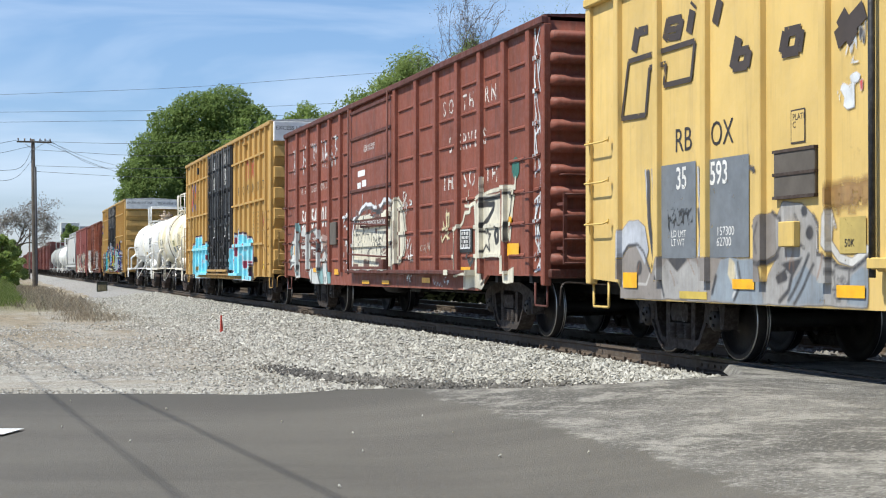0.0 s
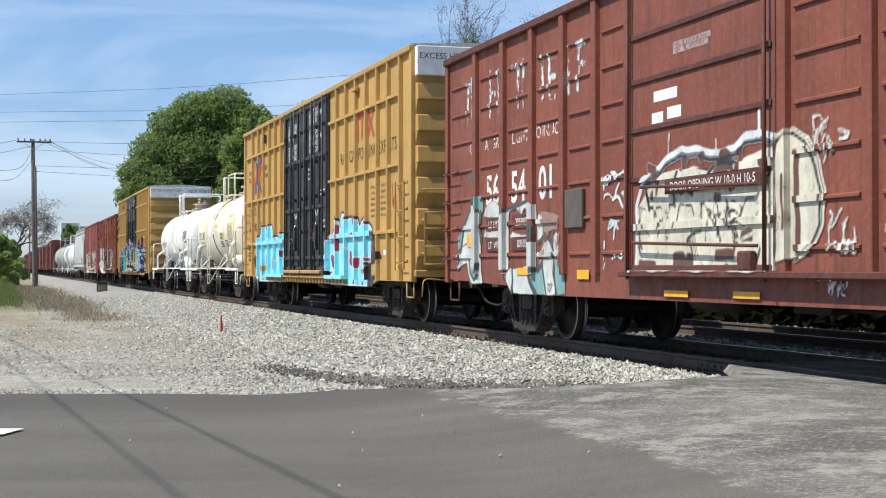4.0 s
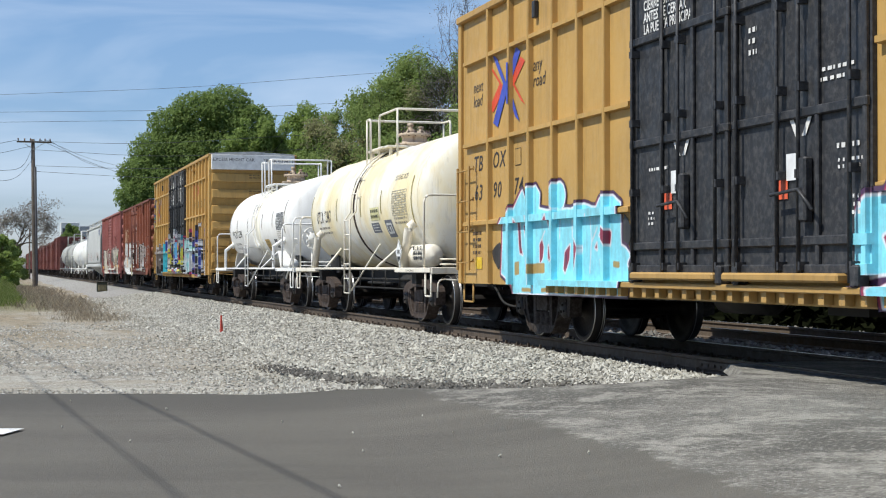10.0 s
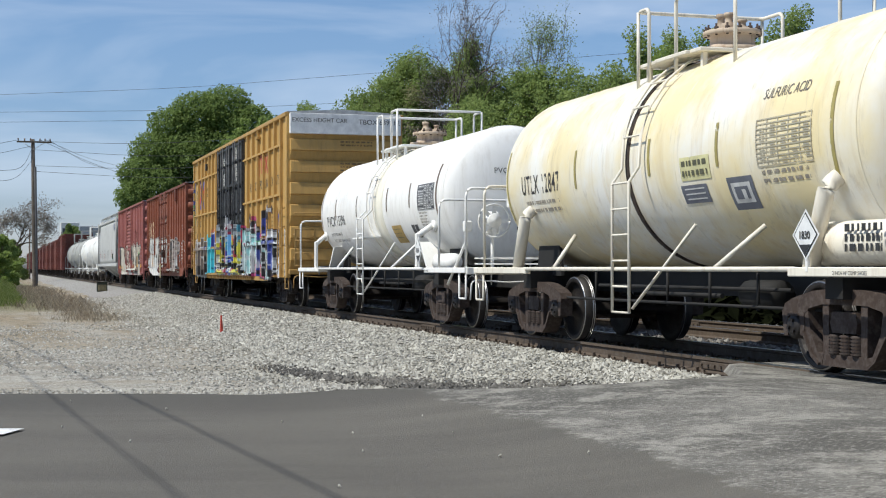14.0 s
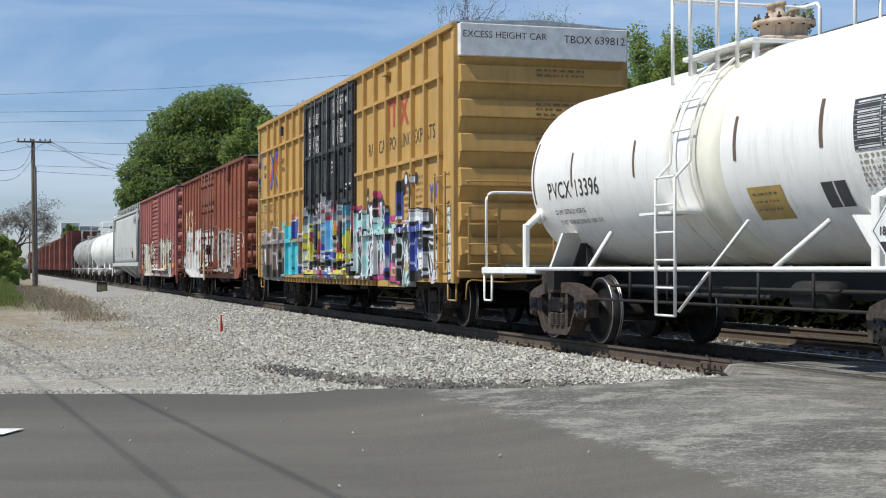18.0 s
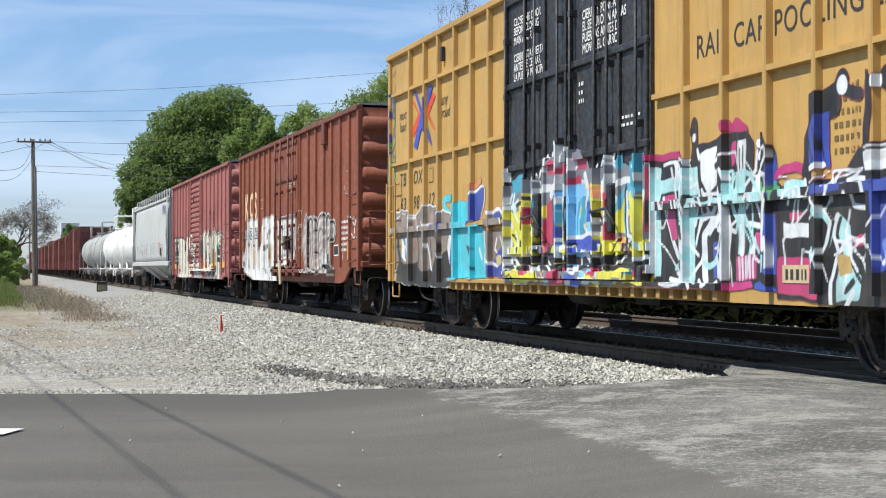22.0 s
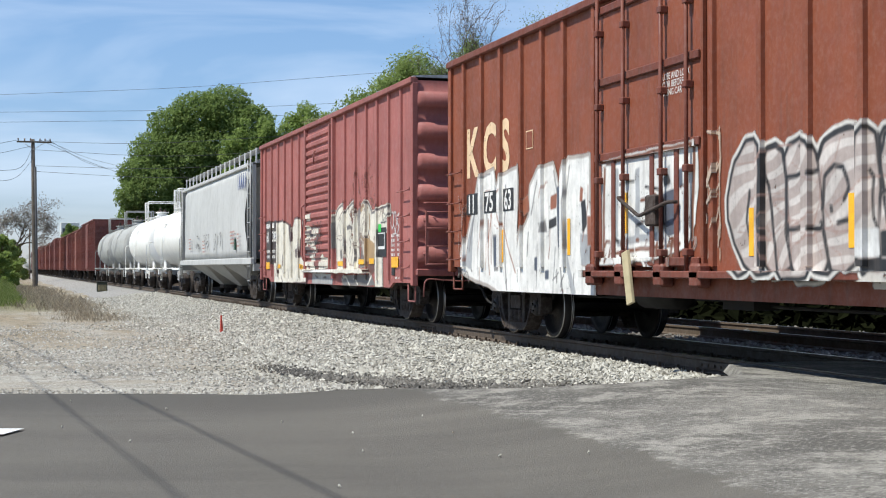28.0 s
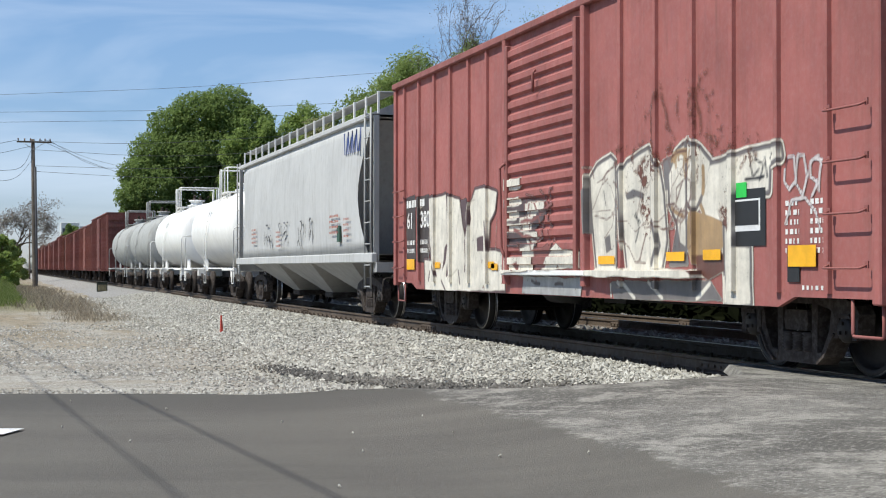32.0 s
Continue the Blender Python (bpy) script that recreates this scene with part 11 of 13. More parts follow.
def oxide_pieces():
    c = OXIDE_CAR
    cream, teal, chalk = (0.72, 0.67, 0.53), (0.20, 0.36, 0.36), (0.62, 0.63, 0.60)
    line = [(1.72, 0.95), (1.70, 1.74), (1.51, 2.05), (1.07, 2.16), (0.79, 2.27), (0.51, 2.33), (0.11, 2.28), (-0.15, 2.21), (-0.65, 2.25), (-0.89, 2.33), (-1.18, 2.34), (-1.46, 2.30)]
    L = 1.95
    rim = corners(L, line)
    inner = [(u, v - 0.07) for u, v in rim[2:]]
    body = [ring + [(3.4, 1.0), (0.25, 1.0)] for ring in ([(0.27, 1.70), (0.6, 1.98), (1.2, 2.1), (1.7, 2.12), (2.1, 2.02), (2.7, 2.1), (3.4, 2.2)],)]
    spray(c, "cream bubble lettering on the door", L, -1.5, 0.98, 2.62, [
        (WHITE, strokes_of([(0.07, rim)] + from_left(L, [(0.03, [(0.85, 2.3), (0.83, 2.52)]), (0.03, [(-0.26, 2.2), (-0.26, 2.36)]), (0.05, [(-1.18, 2.3), (-1.18, 2.58)]), (0.04, [(-0.62, 2.25), (-1.1, 2.3)])]))),
        (cream, polys_of(body)),
        ((0.13, 0.045, 0.03), strokes_of(scribble(55, 16, 0.3, 3.3, 1.75, 2.2, 0.05, 0.14, 0.3, 0.5))),
        (INKY, strokes_of([(0.045, inner)] + from_left(L, [(0.05, [(0.55, 2.1), (0.75, 1.85), (0.7, 1.7)]), (0.05, [(-0.1, 1.95), (-0.35, 2.12), (-0.7, 2.1)]), (0.06, [(1.45, 1.95), (1.35, 1.7)])]) + scribble(51, 34, 0.3, 3.3, 1.08, 1.72, 0.018, 0.045, 0.85, 0.4))),
        ((0.13, 0.055, 0.035), boxes_of([(0.3, 1.02, 0.75, 1.12), (1.2, 1.04, 1.7, 1.2), (2.2, 1.1, 2.6, 1.22), (2.75, 1.3, 3.0, 1.42)], 0.02)),
        (cream, strokes_of(scribble(52, 16, 0.3, 3.3, 1.1, 1.95, 0.03, 0.07, 0.8)))], 0.35, 0.012, film=0.2)
    L = -1.45
    loop = corners(L, [(-1.47, 2.28), (-1.69, 2.35), (-1.96, 2.25), (-2.14, 2.01), (-2.26, 1.74), (-2.22, 1.46), (-2.06, 1.25), (-1.80, 1.12)])
    spray(c, "cream loop and scrawls beside the door", L, -5.4, 0.95, 2.62, [
        (cream, polys_of([[(0.04, 2.2)] + [(u - 0.03, v) for u, v in loop[1:]] + [(0.04, 1.1)]])),
        ((0.13, 0.045, 0.03), strokes_of([(0.10, [(0.30, 2.1), (0.32, 1.2)]), (0.05, [(0.15, 1.9), (0.15, 1.4)])])),
        (INKY, strokes_of([(0.045, [(u - 0.07, v - 0.03) for u, v in loop])])),
        (cream, strokes_of([(0.04, loop)])),
        (WHITE, strokes_of(scribble(53, 9, 0.6, 1.3, 1.95, 2.28, 0.022, 0.035, 0.4, 0.9) + scribble(56, 10, 0.85, 1.3, 1.15, 1.55, 0.022, 0.035, 0.6, 0.9) + scribble(57, 5, 0.6, 0.9, 2.15, 2.42, 0.02, 0.03, 0.8, 0.5))),
        ((0.42, 0.30, 0.26), strokes_of(scribble(54, 14, 1.75, 2.35, 1.3, 1.47, 0.012, 0.02, 0.7, 0.6))),
        ((0.66, 0.55, 0.30), strokes_of(from_left(L, [(0.05, [(-4.6, 1.78), (-4.66, 1.66), (-4.8, 1.7), (-4.76, 1.92), (-4.93, 1.94), (-4.9, 1.62)]), (0.04, [(-4.5, 1.56), (-4.55, 1.47), (-4.75, 1.56), (-4.95, 1.52)]), (0.03, [(-4.8, 2.0), (-4.84, 1.5)])])))], 0.3, 0.012, film=0.2)
    spray(c, "large worn white lettering", 8.6, 3.25, 3.25, 4.05, [(WHITE, strokes_of(from_left(8.6, [(0.09, [(y, 3.34), (y, 3.92 + 0.06 * (y > 5))]) for y in (8.35, 8.0, 7.25, 6.85, 6.0, 5.78, 5.0, 4.72, 4.02, 3.7)] + [(0.08, [(y, z), (y - 0.24, z)]) for y, z in ((8.3, 3.9), (7.25, 3.65), (6.2, 3.92), (4.75, 3.9), (4.75, 3.62), (4.72, 3.36), (3.7, 3.92), (3.72, 3.66))])))], 1.0, 0.02)
    spray(c, "white tags along the sill", -2.2, -5.1, 0.70, 0.98, [(WHITE, strokes_of(scribble(65, 9, 0.08, 0.5, 0.72, 0.9, 0.02, 0.028, 0.8, 0.5) + from_left(-2.2, [(0.022, [(-3.96, 0.84), (-4.05, 0.76), (-4.12, 0.82), (-4.2, 0.74), (-4.28, 0.8), (-4.36, 0.73), (-4.44, 0.79), (-4.56, 0.72)])]) + scribble(66, 8, 2.45, 2.8, 0.73, 0.86, 0.02, 0.028, 0.7, 0.7)))], 0.1)
    spray(c, "cream block lettering with a black star and loop", -4.75, -8.4, 0.66, 2.75, [
        (cream, any_of(polys_of([[(1.88, 1.19), (1.87, 2.03), (2.0, 2.13), (2.91, 2.15), (2.91, 0.99), (2.77, 0.99), (2.77, 1.2)], [(3.05, 2.16), (3.36, 2.17), (3.32, 2.11), (3.29, 1.92), (3.23, 1.72), (3.15, 1.66), (3.03, 1.64)], [(3.03, 1.63), (3.15, 1.64), (3.18, 1.47), (3.04, 1.43)], [(1.52, 2.03), (1.77, 2.09), (1.88, 2.01), (1.87, 0.89), (2.03, 0.78), (1.86, 0.7), (1.5, 0.73), (1.58, 1.29)], [(0.96, 0.91), (1.51, 0.96), (1.72, 0.74), (0.96, 0.69)], [(0.41, 0.88), (0.4, 1.58), (0.51, 1.73), (0.62, 1.65), (0.64, 0.88)], [(2.87, 0.9), (2.87, 0.99), (3.09, 0.99), (3.37, 1.05), (3.37, 0.82), (3.08, 0.81), (2.89, 0.82)], [(2.93, 1.21), (3.05, 1.23), (3.05, 0.98), (2.93, 0.98)]]), strokes_of([(0.06, [(0.65, 1.65), (0.94, 1.77), (1.04, 1.91), (1.29, 1.92), (1.32, 2.02), (1.66, 2.08), (1.96, 2.14), (2.33, 2.2), (2.94, 2.22), (3.44, 2.21), (3.46, 2.34)]), (0.05, [(1.04, 2.02), (1.34, 2.01)]), (0.07, [(3.44, 2.2), (3.32, 1.92), (3.21, 1.45)]), (0.03, [(2.05, 2.06), (1.96, 2.28), (1.98, 2.42)]), (0.03, [(1.22, 2.05), (1.24, 2.27)])]))),
        (INKY, strokes_of([(0.06, [(1.96, 2.09), (2.47, 2.09), (2.9, 2.11)]), (0.09, [(1.98, 2.0), (2.5, 2.0), (2.46, 1.92), (2.22, 1.77), (1.98, 1.69)]), (0.045, [(1.98, 1.6), (2.16, 1.56), (2.2, 1.62), (2.24, 1.55), (2.33, 1.54), (2.24, 1.46), (2.29, 1.29), (2.11, 1.38), (1.98, 1.29)]), (0.09, [(2.6, 1.63), (2.53, 1.54), (2.59, 1.42), (2.68, 1.45), (2.68, 1.6), (2.6, 1.63)]), (0.045, [(3.29, 2.11), (3.25, 1.87), (3.11, 1.67), (3.11, 1.43)]), (0.05, [(3.06, 2.13), (3.31, 2.13)]), (0.07, [(1.24, 1.29), (1.21, 1.18), (1.31, 1.08), (1.46, 1.16)]), (0.05, [(2.03, 0.85), (1.86, 0.78)])]))], 0.14, 0.010, wobble=0.005)
    spray(c, "white and teal lettering with soot outlines under the car number", 8.9, 4.0, 0.66, 2.3, [
        ((0.36, 0.20, 0.16), polys_of([[(3.75, 1.81), (3.95, 1.81), (4.5, 1.74), (4.67, 1.64), (4.65, 1.53), (4.32, 1.54), (3.96, 1.51), (3.93, 1.67)], [(3.75, 1.15), (3.89, 1.17), (3.94, 1.06), (3.8, 1.0)]])),
        (teal, polys_of([[(0.03, 1.32), (-0.01, 1.52), (0.19, 1.61), (0.31, 1.56), (0.19, 1.35)], [(1.0, 2.01), (1.02, 2.14), (1.31, 2.15), (1.31, 1.91), (1.15, 1.86)], [(3.42, 0.66), (3.38, 0.9), (3.55, 0.96), (3.75, 1.01), (3.89, 1.07), (3.97, 0.67)], [(4.36, 1.13), (4.49, 1.16), (4.71, 1.02), (4.77, 0.68), (4.42, 0.67)], [(1.05, 0.97), (1.02, 0.91), (0.96, 0.87), (0.88, 0.86), (0.79, 0.87), (0.73, 0.91), (0.71, 0.97), (0.73, 1.02), (0.79, 1.06), (0.88, 1.08), (0.96, 1.06), (1.03, 1.02)], [(0.4, 1.78), (0.64, 1.92), (0.73, 1.85), (0.49, 1.69)]])),
        (chalk, polys_of([[(-0.06, 0.98), (-0.02, 1.23), (0.19, 1.35), (0.31, 1.51), (0.4, 1.73), (0.61, 1.92), (0.81, 2.02), (1.0, 2.0), (1.11, 1.86), (1.11, 1.58), (1.2, 1.46), (1.21, 0.97), (1.28, 0.8), (0.72, 0.79), (0.58, 0.93), (0.49, 1.11), (0.19, 1.06)], [(1.34, 1.82), (1.42, 1.95), (1.63, 2.04), (1.89, 2.04), (2.06, 1.96), (2.11, 1.78)], [(1.34, 1.5), (1.42, 1.62), (1.67, 1.58), (1.76, 1.64), (2.11, 1.61), (2.11, 1.49)], [(2.24, 1.0), (2.23, 1.63), (2.27, 1.83), (2.44, 1.91), (2.87, 1.93), (3.33, 1.96), (3.37, 1.72), (3.33, 1.8), (3.19, 1.88), (3.05, 1.77), (2.81, 1.9), (2.54, 1.87), (2.51, 1.76), (2.49, 1.0)], [(2.53, 1.48), (2.67, 1.57), (2.81, 1.54), (3.05, 1.51), (3.33, 1.49), (3.33, 1.44)], [(2.28, 0.92), (2.49, 0.99), (2.62, 1.04), (2.67, 0.72), (2.58, 0.68)], [(2.7, 0.67), (2.67, 1.02), (3.3, 1.06), (3.32, 0.92), (3.4, 0.78), (3.57, 0.66)], [(3.37, 1.72), (3.36, 1.95), (3.51, 1.96), (3.65, 1.92), (3.67, 1.71)], [(3.41, 0.99), (3.39, 1.39), (3.65, 1.4), (3.66, 0.99)], [(3.71, 1.42), (3.68, 1.68), (3.75, 1.8), (3.87, 1.74), (3.94, 1.62), (3.9, 1.49), (3.81, 1.43)], [(3.75, 1.25), (3.87, 1.29), (3.96, 1.37), (4.09, 1.42), (4.21, 1.36), (4.3, 1.26), (4.29, 1.16), (3.75, 1.19)], [(3.96, 0.67), (3.88, 1.06), (3.94, 1.15), (4.37, 1.15), (4.33, 0.96), (4.38, 0.67)], [(4.31, 1.3), (4.32, 1.46), (4.42, 1.51), (4.55, 1.47), (4.6, 1.35), (4.59, 1.21), (4.47, 1.17), (4.37, 1.22)]])),
        (teal, polys_of([[(1.03, 0.96), (1.01, 0.91), (0.96, 0.88), (0.88, 0.86), (0.8, 0.87), (0.74, 0.91), (0.72, 0.95), (0.74, 1.0), (0.8, 1.04), (0.88, 1.05), (0.96, 1.04), (1.01, 1.0)]])),
        ((0.40, 0.26, 0.20), strokes_of(scribble(59, 16, 3.75, 4.7, 1.0, 1.6, 0.015, 0.03, 0.9, 0.3))),
        ((0.05, 0.065, 0.07), strokes_of([(0.09, [(0.03, 1.11), (0.19, 1.35), (0.34, 1.69), (0.61, 1.93), (1.0, 2.11)]), (0.1, [(1.18, 1.89), (1.16, 1.61), (1.21, 1.44)]), (0.06, [(0.61, 1.14), (0.66, 0.96), (0.86, 0.85), (1.03, 0.94), (1.1, 1.09)]), (0.05, [(0.6, 0.84), (0.72, 0.75)]), (0.06, [(2.3, 1.85), (2.53, 1.91), (2.92, 1.93), (3.35, 1.98)]), (0.06, [(2.65, 1.04), (2.68, 0.84), (2.6, 0.67)]), (0.1, [(3.32, 1.02), (3.34, 0.9), (3.47, 0.77), (3.63, 0.66)]), (0.08, [(3.53, 1.01), (3.71, 1.0), (3.9, 1.1)]), (0.06, [(3.9, 1.06), (3.96, 0.85), (4.03, 0.67)]), (0.09, [(3.47, 1.64), (3.59, 1.58), (3.59, 1.46), (3.45, 1.45), (3.47, 1.63)]), (0.05, [(3.71, 1.39), (3.83, 1.42), (3.96, 1.47), (4.04, 1.42)]), (0.06, [(4.17, 1.42), (4.3, 1.28)]), (0.05, [(4.33, 1.14), (4.31, 0.96), (4.38, 0.81), (4.45, 0.67)]), (0.05, [(4.3, 1.53), (4.27, 1.35), (4.34, 1.21)]), (0.04, [(3.14, 1.86), (3.05, 1.76), (2.94, 1.87)]), (0.03, [(4.09, 0.83), (4.17, 0.8), (4.22, 0.83), (4.28, 0.81), (4.16, 0.72), (4.09, 0.77)]), (0.03, [(0.19, 1.35), (0.52, 1.43), (0.92, 1.4)]), (0.025, [(3.87, 1.25), (3.96, 1.28), (3.92, 1.21), (4.04, 1.24)])])),
        ((0.24, 0.05, 0.14), strokes_of([(0.03, [(4.37, 1.4), (4.42, 1.28), (4.46, 1.4), (4.51, 1.29), (4.55, 1.41)])]))], 0.12, 0.012, wobble=0.006)
    spray(c, "scratched white scrawl left of the door", 2.95, 2.15, 1.0, 2.25, [(WHITE, strokes_of(scribble(63, 12, 0.1, 0.7, 1.75, 2.2, 0.03, 0.05, 0.5, 0.9))), (WHITE, strokes_of(scribble(64, 6, 0.1, 0.7, 1.0, 1.6, 0.03, 0.05, 0.5, 0.9)))], 0.6)
    spray(c, "white upright scrawl by the corner", -8.95, -9.42, 0.95, 4.5, [(WHITE, strokes_of(scribble(61, 26, 0.08, 0.36, 1.0, 4.4, 0.02, 0.035, 0.5, 0.9)))], 0.2)


def brick_pieces():
    c = BRICK_CAR
    w = (0.80, 0.785, 0.74)
    body = [[(0.51, 1.01), (0.6, 1.3), (1.11, 2.01), (1.32, 2.41), (2.06, 2.5), (2.13, 2.28), (2.32, 2.18), (2.47, 2.39), (3.26, 2.47), (3.3, 2.24), (3.23, 1.67), (3.19, 1.33), (3.32, 0.62), (2.5, 0.64), (1.9, 0.78), (1.31, 0.84), (0.58, 0.96)], [(3.26, 1.27), (3.41, 1.6), (3.62, 1.76), (3.68, 2.18), (3.94, 2.37), (4.56, 2.43), (4.73, 2.15), (4.79, 1.86), (4.91, 2.2), (5.12, 2.45), (5.83, 2.44), (5.86, 1.35), (5.53, 1.3), (5.57, 1.06), (5.98, 1.0), (6.0, 0.63), (3.32, 0.61)]]
    spray(c, "huge angular white lettering on the lower side", 7.65, 1.45, 0.69, 2.75, [
        ((0.42, 0.37, 0.33), polys_of(body, 0.055)),
        (w, polys_of(body)),
        ((0.40, 0.41, 0.42), polys_of([[(0.64, 1.07), (0.73, 1.37), (1.11, 1.9), (1.02, 1.29), (0.98, 1.01)], [(5.04, 1.3), (5.16, 1.06), (5.4, 0.69), (5.24, 0.69), (5.06, 1.0)], [(5.53, 1.47), (5.86, 1.46), (5.86, 1.07), (5.56, 1.07)], [(2.1, 2.28), (2.28, 2.19), (2.35, 1.84), (2.17, 1.99)]])),
        ((0.26, 0.25, 0.245), any_of(polys_of([[(4.12, 1.52), (4.27, 1.71), (4.35, 1.51)], [(2.02, 1.53), (2.28, 1.53), (2.28, 0.99), (2.09, 0.98)]]), strokes_of([(0.05, [(1.32, 2.33), (1.11, 1.82), (0.86, 1.3)]), (0.04, [(1.31, 1.74), (1.31, 0.92)]), (0.05, [(2.61, 2.25), (2.57, 1.27), (2.67, 0.72)]), (0.04, [(3.94, 2.23), (3.71, 1.79)]), (0.05, [(4.59, 2.34), (4.76, 1.93), (4.78, 1.25), (4.92, 0.69)]), (0.04, [(5.17, 2.36), (5.01, 1.91), (5.06, 1.3)]), (0.04, [(1.52, 2.43), (1.91, 2.46)]), (0.03, [(3.96, 1.39), (3.9, 0.74)]), (0.03, [(4.64, 1.31), (4.55, 0.65)])]))),
        ((0.07, 0.085, 0.12), any_of(polys_of([[(4.7, 2.12), (4.87, 2.13), (4.89, 1.31), (4.74, 1.3)], [(2.06, 1.5), (2.21, 1.49), (2.2, 1.07), (2.09, 1.05)]]), boxes_of([(3.84, 1.0, 3.96, 1.19), (4.26, 0.87, 4.41, 1.0)], 0.02))),
        ((0.30, 0.10, 0.05), any_of(polys_of([[(3.33, 2.0), (3.59, 2.08), (3.65, 1.84), (3.39, 1.76)], [(5.54, 2.09), (5.64, 2.06), (5.61, 1.88), (5.51, 1.89)], [(4.47, 2.01), (4.7, 2.04), (4.7, 1.84), (4.47, 1.82)], [(5.76, 1.7), (5.88, 1.69), (5.91, 1.32), (5.78, 1.32)]]), strokes_of(scribble(71, 16, 0.3, 5.8, 0.8, 2.2, 0.015, 0.04, 0.8)))),
        (INKY, any_of(polys_of([[(5.55, 1.89), (5.71, 1.92), (5.76, 1.58), (5.61, 1.47)], [(4.41, 1.68), (4.7, 1.73), (4.7, 1.6), (4.41, 1.55)]]), strokes_of([(0.03, [(1.75, 1.87), (1.79, 1.43)]), (0.03, [(3.59, 1.53), (3.55, 1.2)])]), strokes_of(scribble(70, 14, 0.3, 5.8, 0.75, 1.0, 0.015, 0.03, 0.8))))], 0.2, 0.014, wobble=0.006, film=0.2)
    spray(c, "white paint on the lower door", 1.5, -1.45, 1.0, 2.55, [
        (w, polys_of([[(0.23, 2.3), (1.21, 2.37), (2.84, 2.39), (2.86, 1.9), (2.78, 1.51), (2.56, 1.24), (1.67, 1.11), (0.26, 1.06)]])),
        ((0.40, 0.41, 0.42), polys_of([[(0.63, 2.22), (0.75, 2.22), (0.74, 1.4), (0.64, 1.4)], [(1.24, 2.18), (1.36, 2.2), (1.36, 1.39), (1.23, 1.33)], [(2.06, 2.13), (2.17, 2.17), (2.17, 1.93), (2.06, 1.9)], [(2.51, 2.1), (2.59, 2.15), (2.59, 1.48), (2.48, 1.37)], [(0.64, 1.37), (1.82, 1.44), (1.82, 1.35), (0.71, 1.29)]])),
        ((0.10, 0.11, 0.14), polys_of([[(1.94, 1.85), (2.4, 1.92), (2.43, 1.42), (2.11, 1.37), (1.91, 1.5)], [(2.34, 2.11), (2.48, 2.12), (2.48, 1.92), (2.37, 1.9)]])),
        (INKY, any_of(polys_of([[(1.97, 2.04), (2.12, 2.07), (2.2, 1.96), (2.03, 1.93)], [(1.46, 1.72), (1.85, 1.76), (1.85, 1.66), (1.49, 1.63)], [(1.67, 1.64), (1.79, 1.65), (1.79, 1.52), (1.67, 1.52)]]), strokes_of([(0.05, [(0.64, 2.22), (0.61, 1.4), (0.74, 1.35)]), (0.04, [(0.78, 2.03), (1.2, 2.04)]), (0.04, [(1.52, 1.97), (1.91, 1.91)]), (0.04, [(1.27, 1.52), (1.52, 1.57)]), (0.03, [(2.62, 2.09), (2.65, 1.48)])]))),
        ((0.20, 0.075, 0.04), any_of(strokes_of([(0.06, [(0.33, 2.24), (0.29, 1.13)]), (0.05, [(0.4, 2.31), (2.78, 2.36)]), (0.07, [(2.76, 2.31), (2.7, 1.36)]), (0.05, [(0.54, 1.21), (2.4, 1.29)]), (0.05, [(1.39, 1.81), (1.79, 1.86)])]), strokes_of(scribble(72, 18, 0.1, 2.8, 1.0, 1.35, 0.02, 0.06, 0.4, 0.5)))),
        (w, strokes_of(scribble(73, 12, 0.1, 2.8, 1.02, 1.3, 0.02, 0.06, 0.3)))], 0.38, 0.014, wobble=0.006, film=0.2)
    lobes = [[(0.26, 1.75), (0.39, 2.11), (0.63, 2.29), (0.87, 2.3), (0.96, 2.21), (0.95, 1.02), (0.78, 0.97), (0.59, 1.06), (0.39, 1.28), (0.25, 1.52)], [(1.01, 2.09), (1.06, 2.18), (1.22, 2.22), (1.35, 2.15), (1.41, 2.0), (1.45, 1.35), (1.54, 1.06), (1.37, 0.98), (1.15, 0.98), (1.02, 1.06)], [(1.4, 2.09), (1.48, 2.2), (1.67, 2.24), (1.85, 2.18), (1.94, 2.08), (2.01, 1.91), (2.08, 1.34), (2.17, 1.1), (2.06, 0.96), (1.62, 0.93), (1.5, 1.06), (1.45, 1.59)], [(1.99, 2.02), (2.06, 2.14), (2.26, 2.24), (2.45, 2.27), (2.61, 2.25), (2.67, 1.98), (2.62, 1.82), (2.69, 1.55), (2.66, 1.11), (2.44, 0.98), (2.22, 1.01), (2.1, 1.23), (2.06, 1.68)], [(2.67, 2.19), (2.78, 2.24), (2.9, 2.17), (2.94, 1.96), (2.98, 1.7), (2.96, 1.38), (2.92, 1.11), (2.71, 1.06), (2.64, 1.44)], [(2.97, 2.12), (3.05, 2.2), (3.17, 2.21), (3.31, 2.14), (3.37, 1.99), (3.31, 1.78), (3.17, 1.71), (3.05, 1.69), (2.99, 1.85)], [(3.01, 1.66), (3.17, 1.69), (3.35, 1.62), (3.44, 1.47), (3.52, 1.26), (3.54, 1.06), (3.4, 0.93), (3.16, 0.91), (2.98, 1.0), (2.96, 1.38)], [(3.58, 1.67), (3.58, 2.05), (3.7, 2.07), (3.81, 2.03), (3.88, 1.94), (3.83, 1.81), (3.71, 1.7)]]
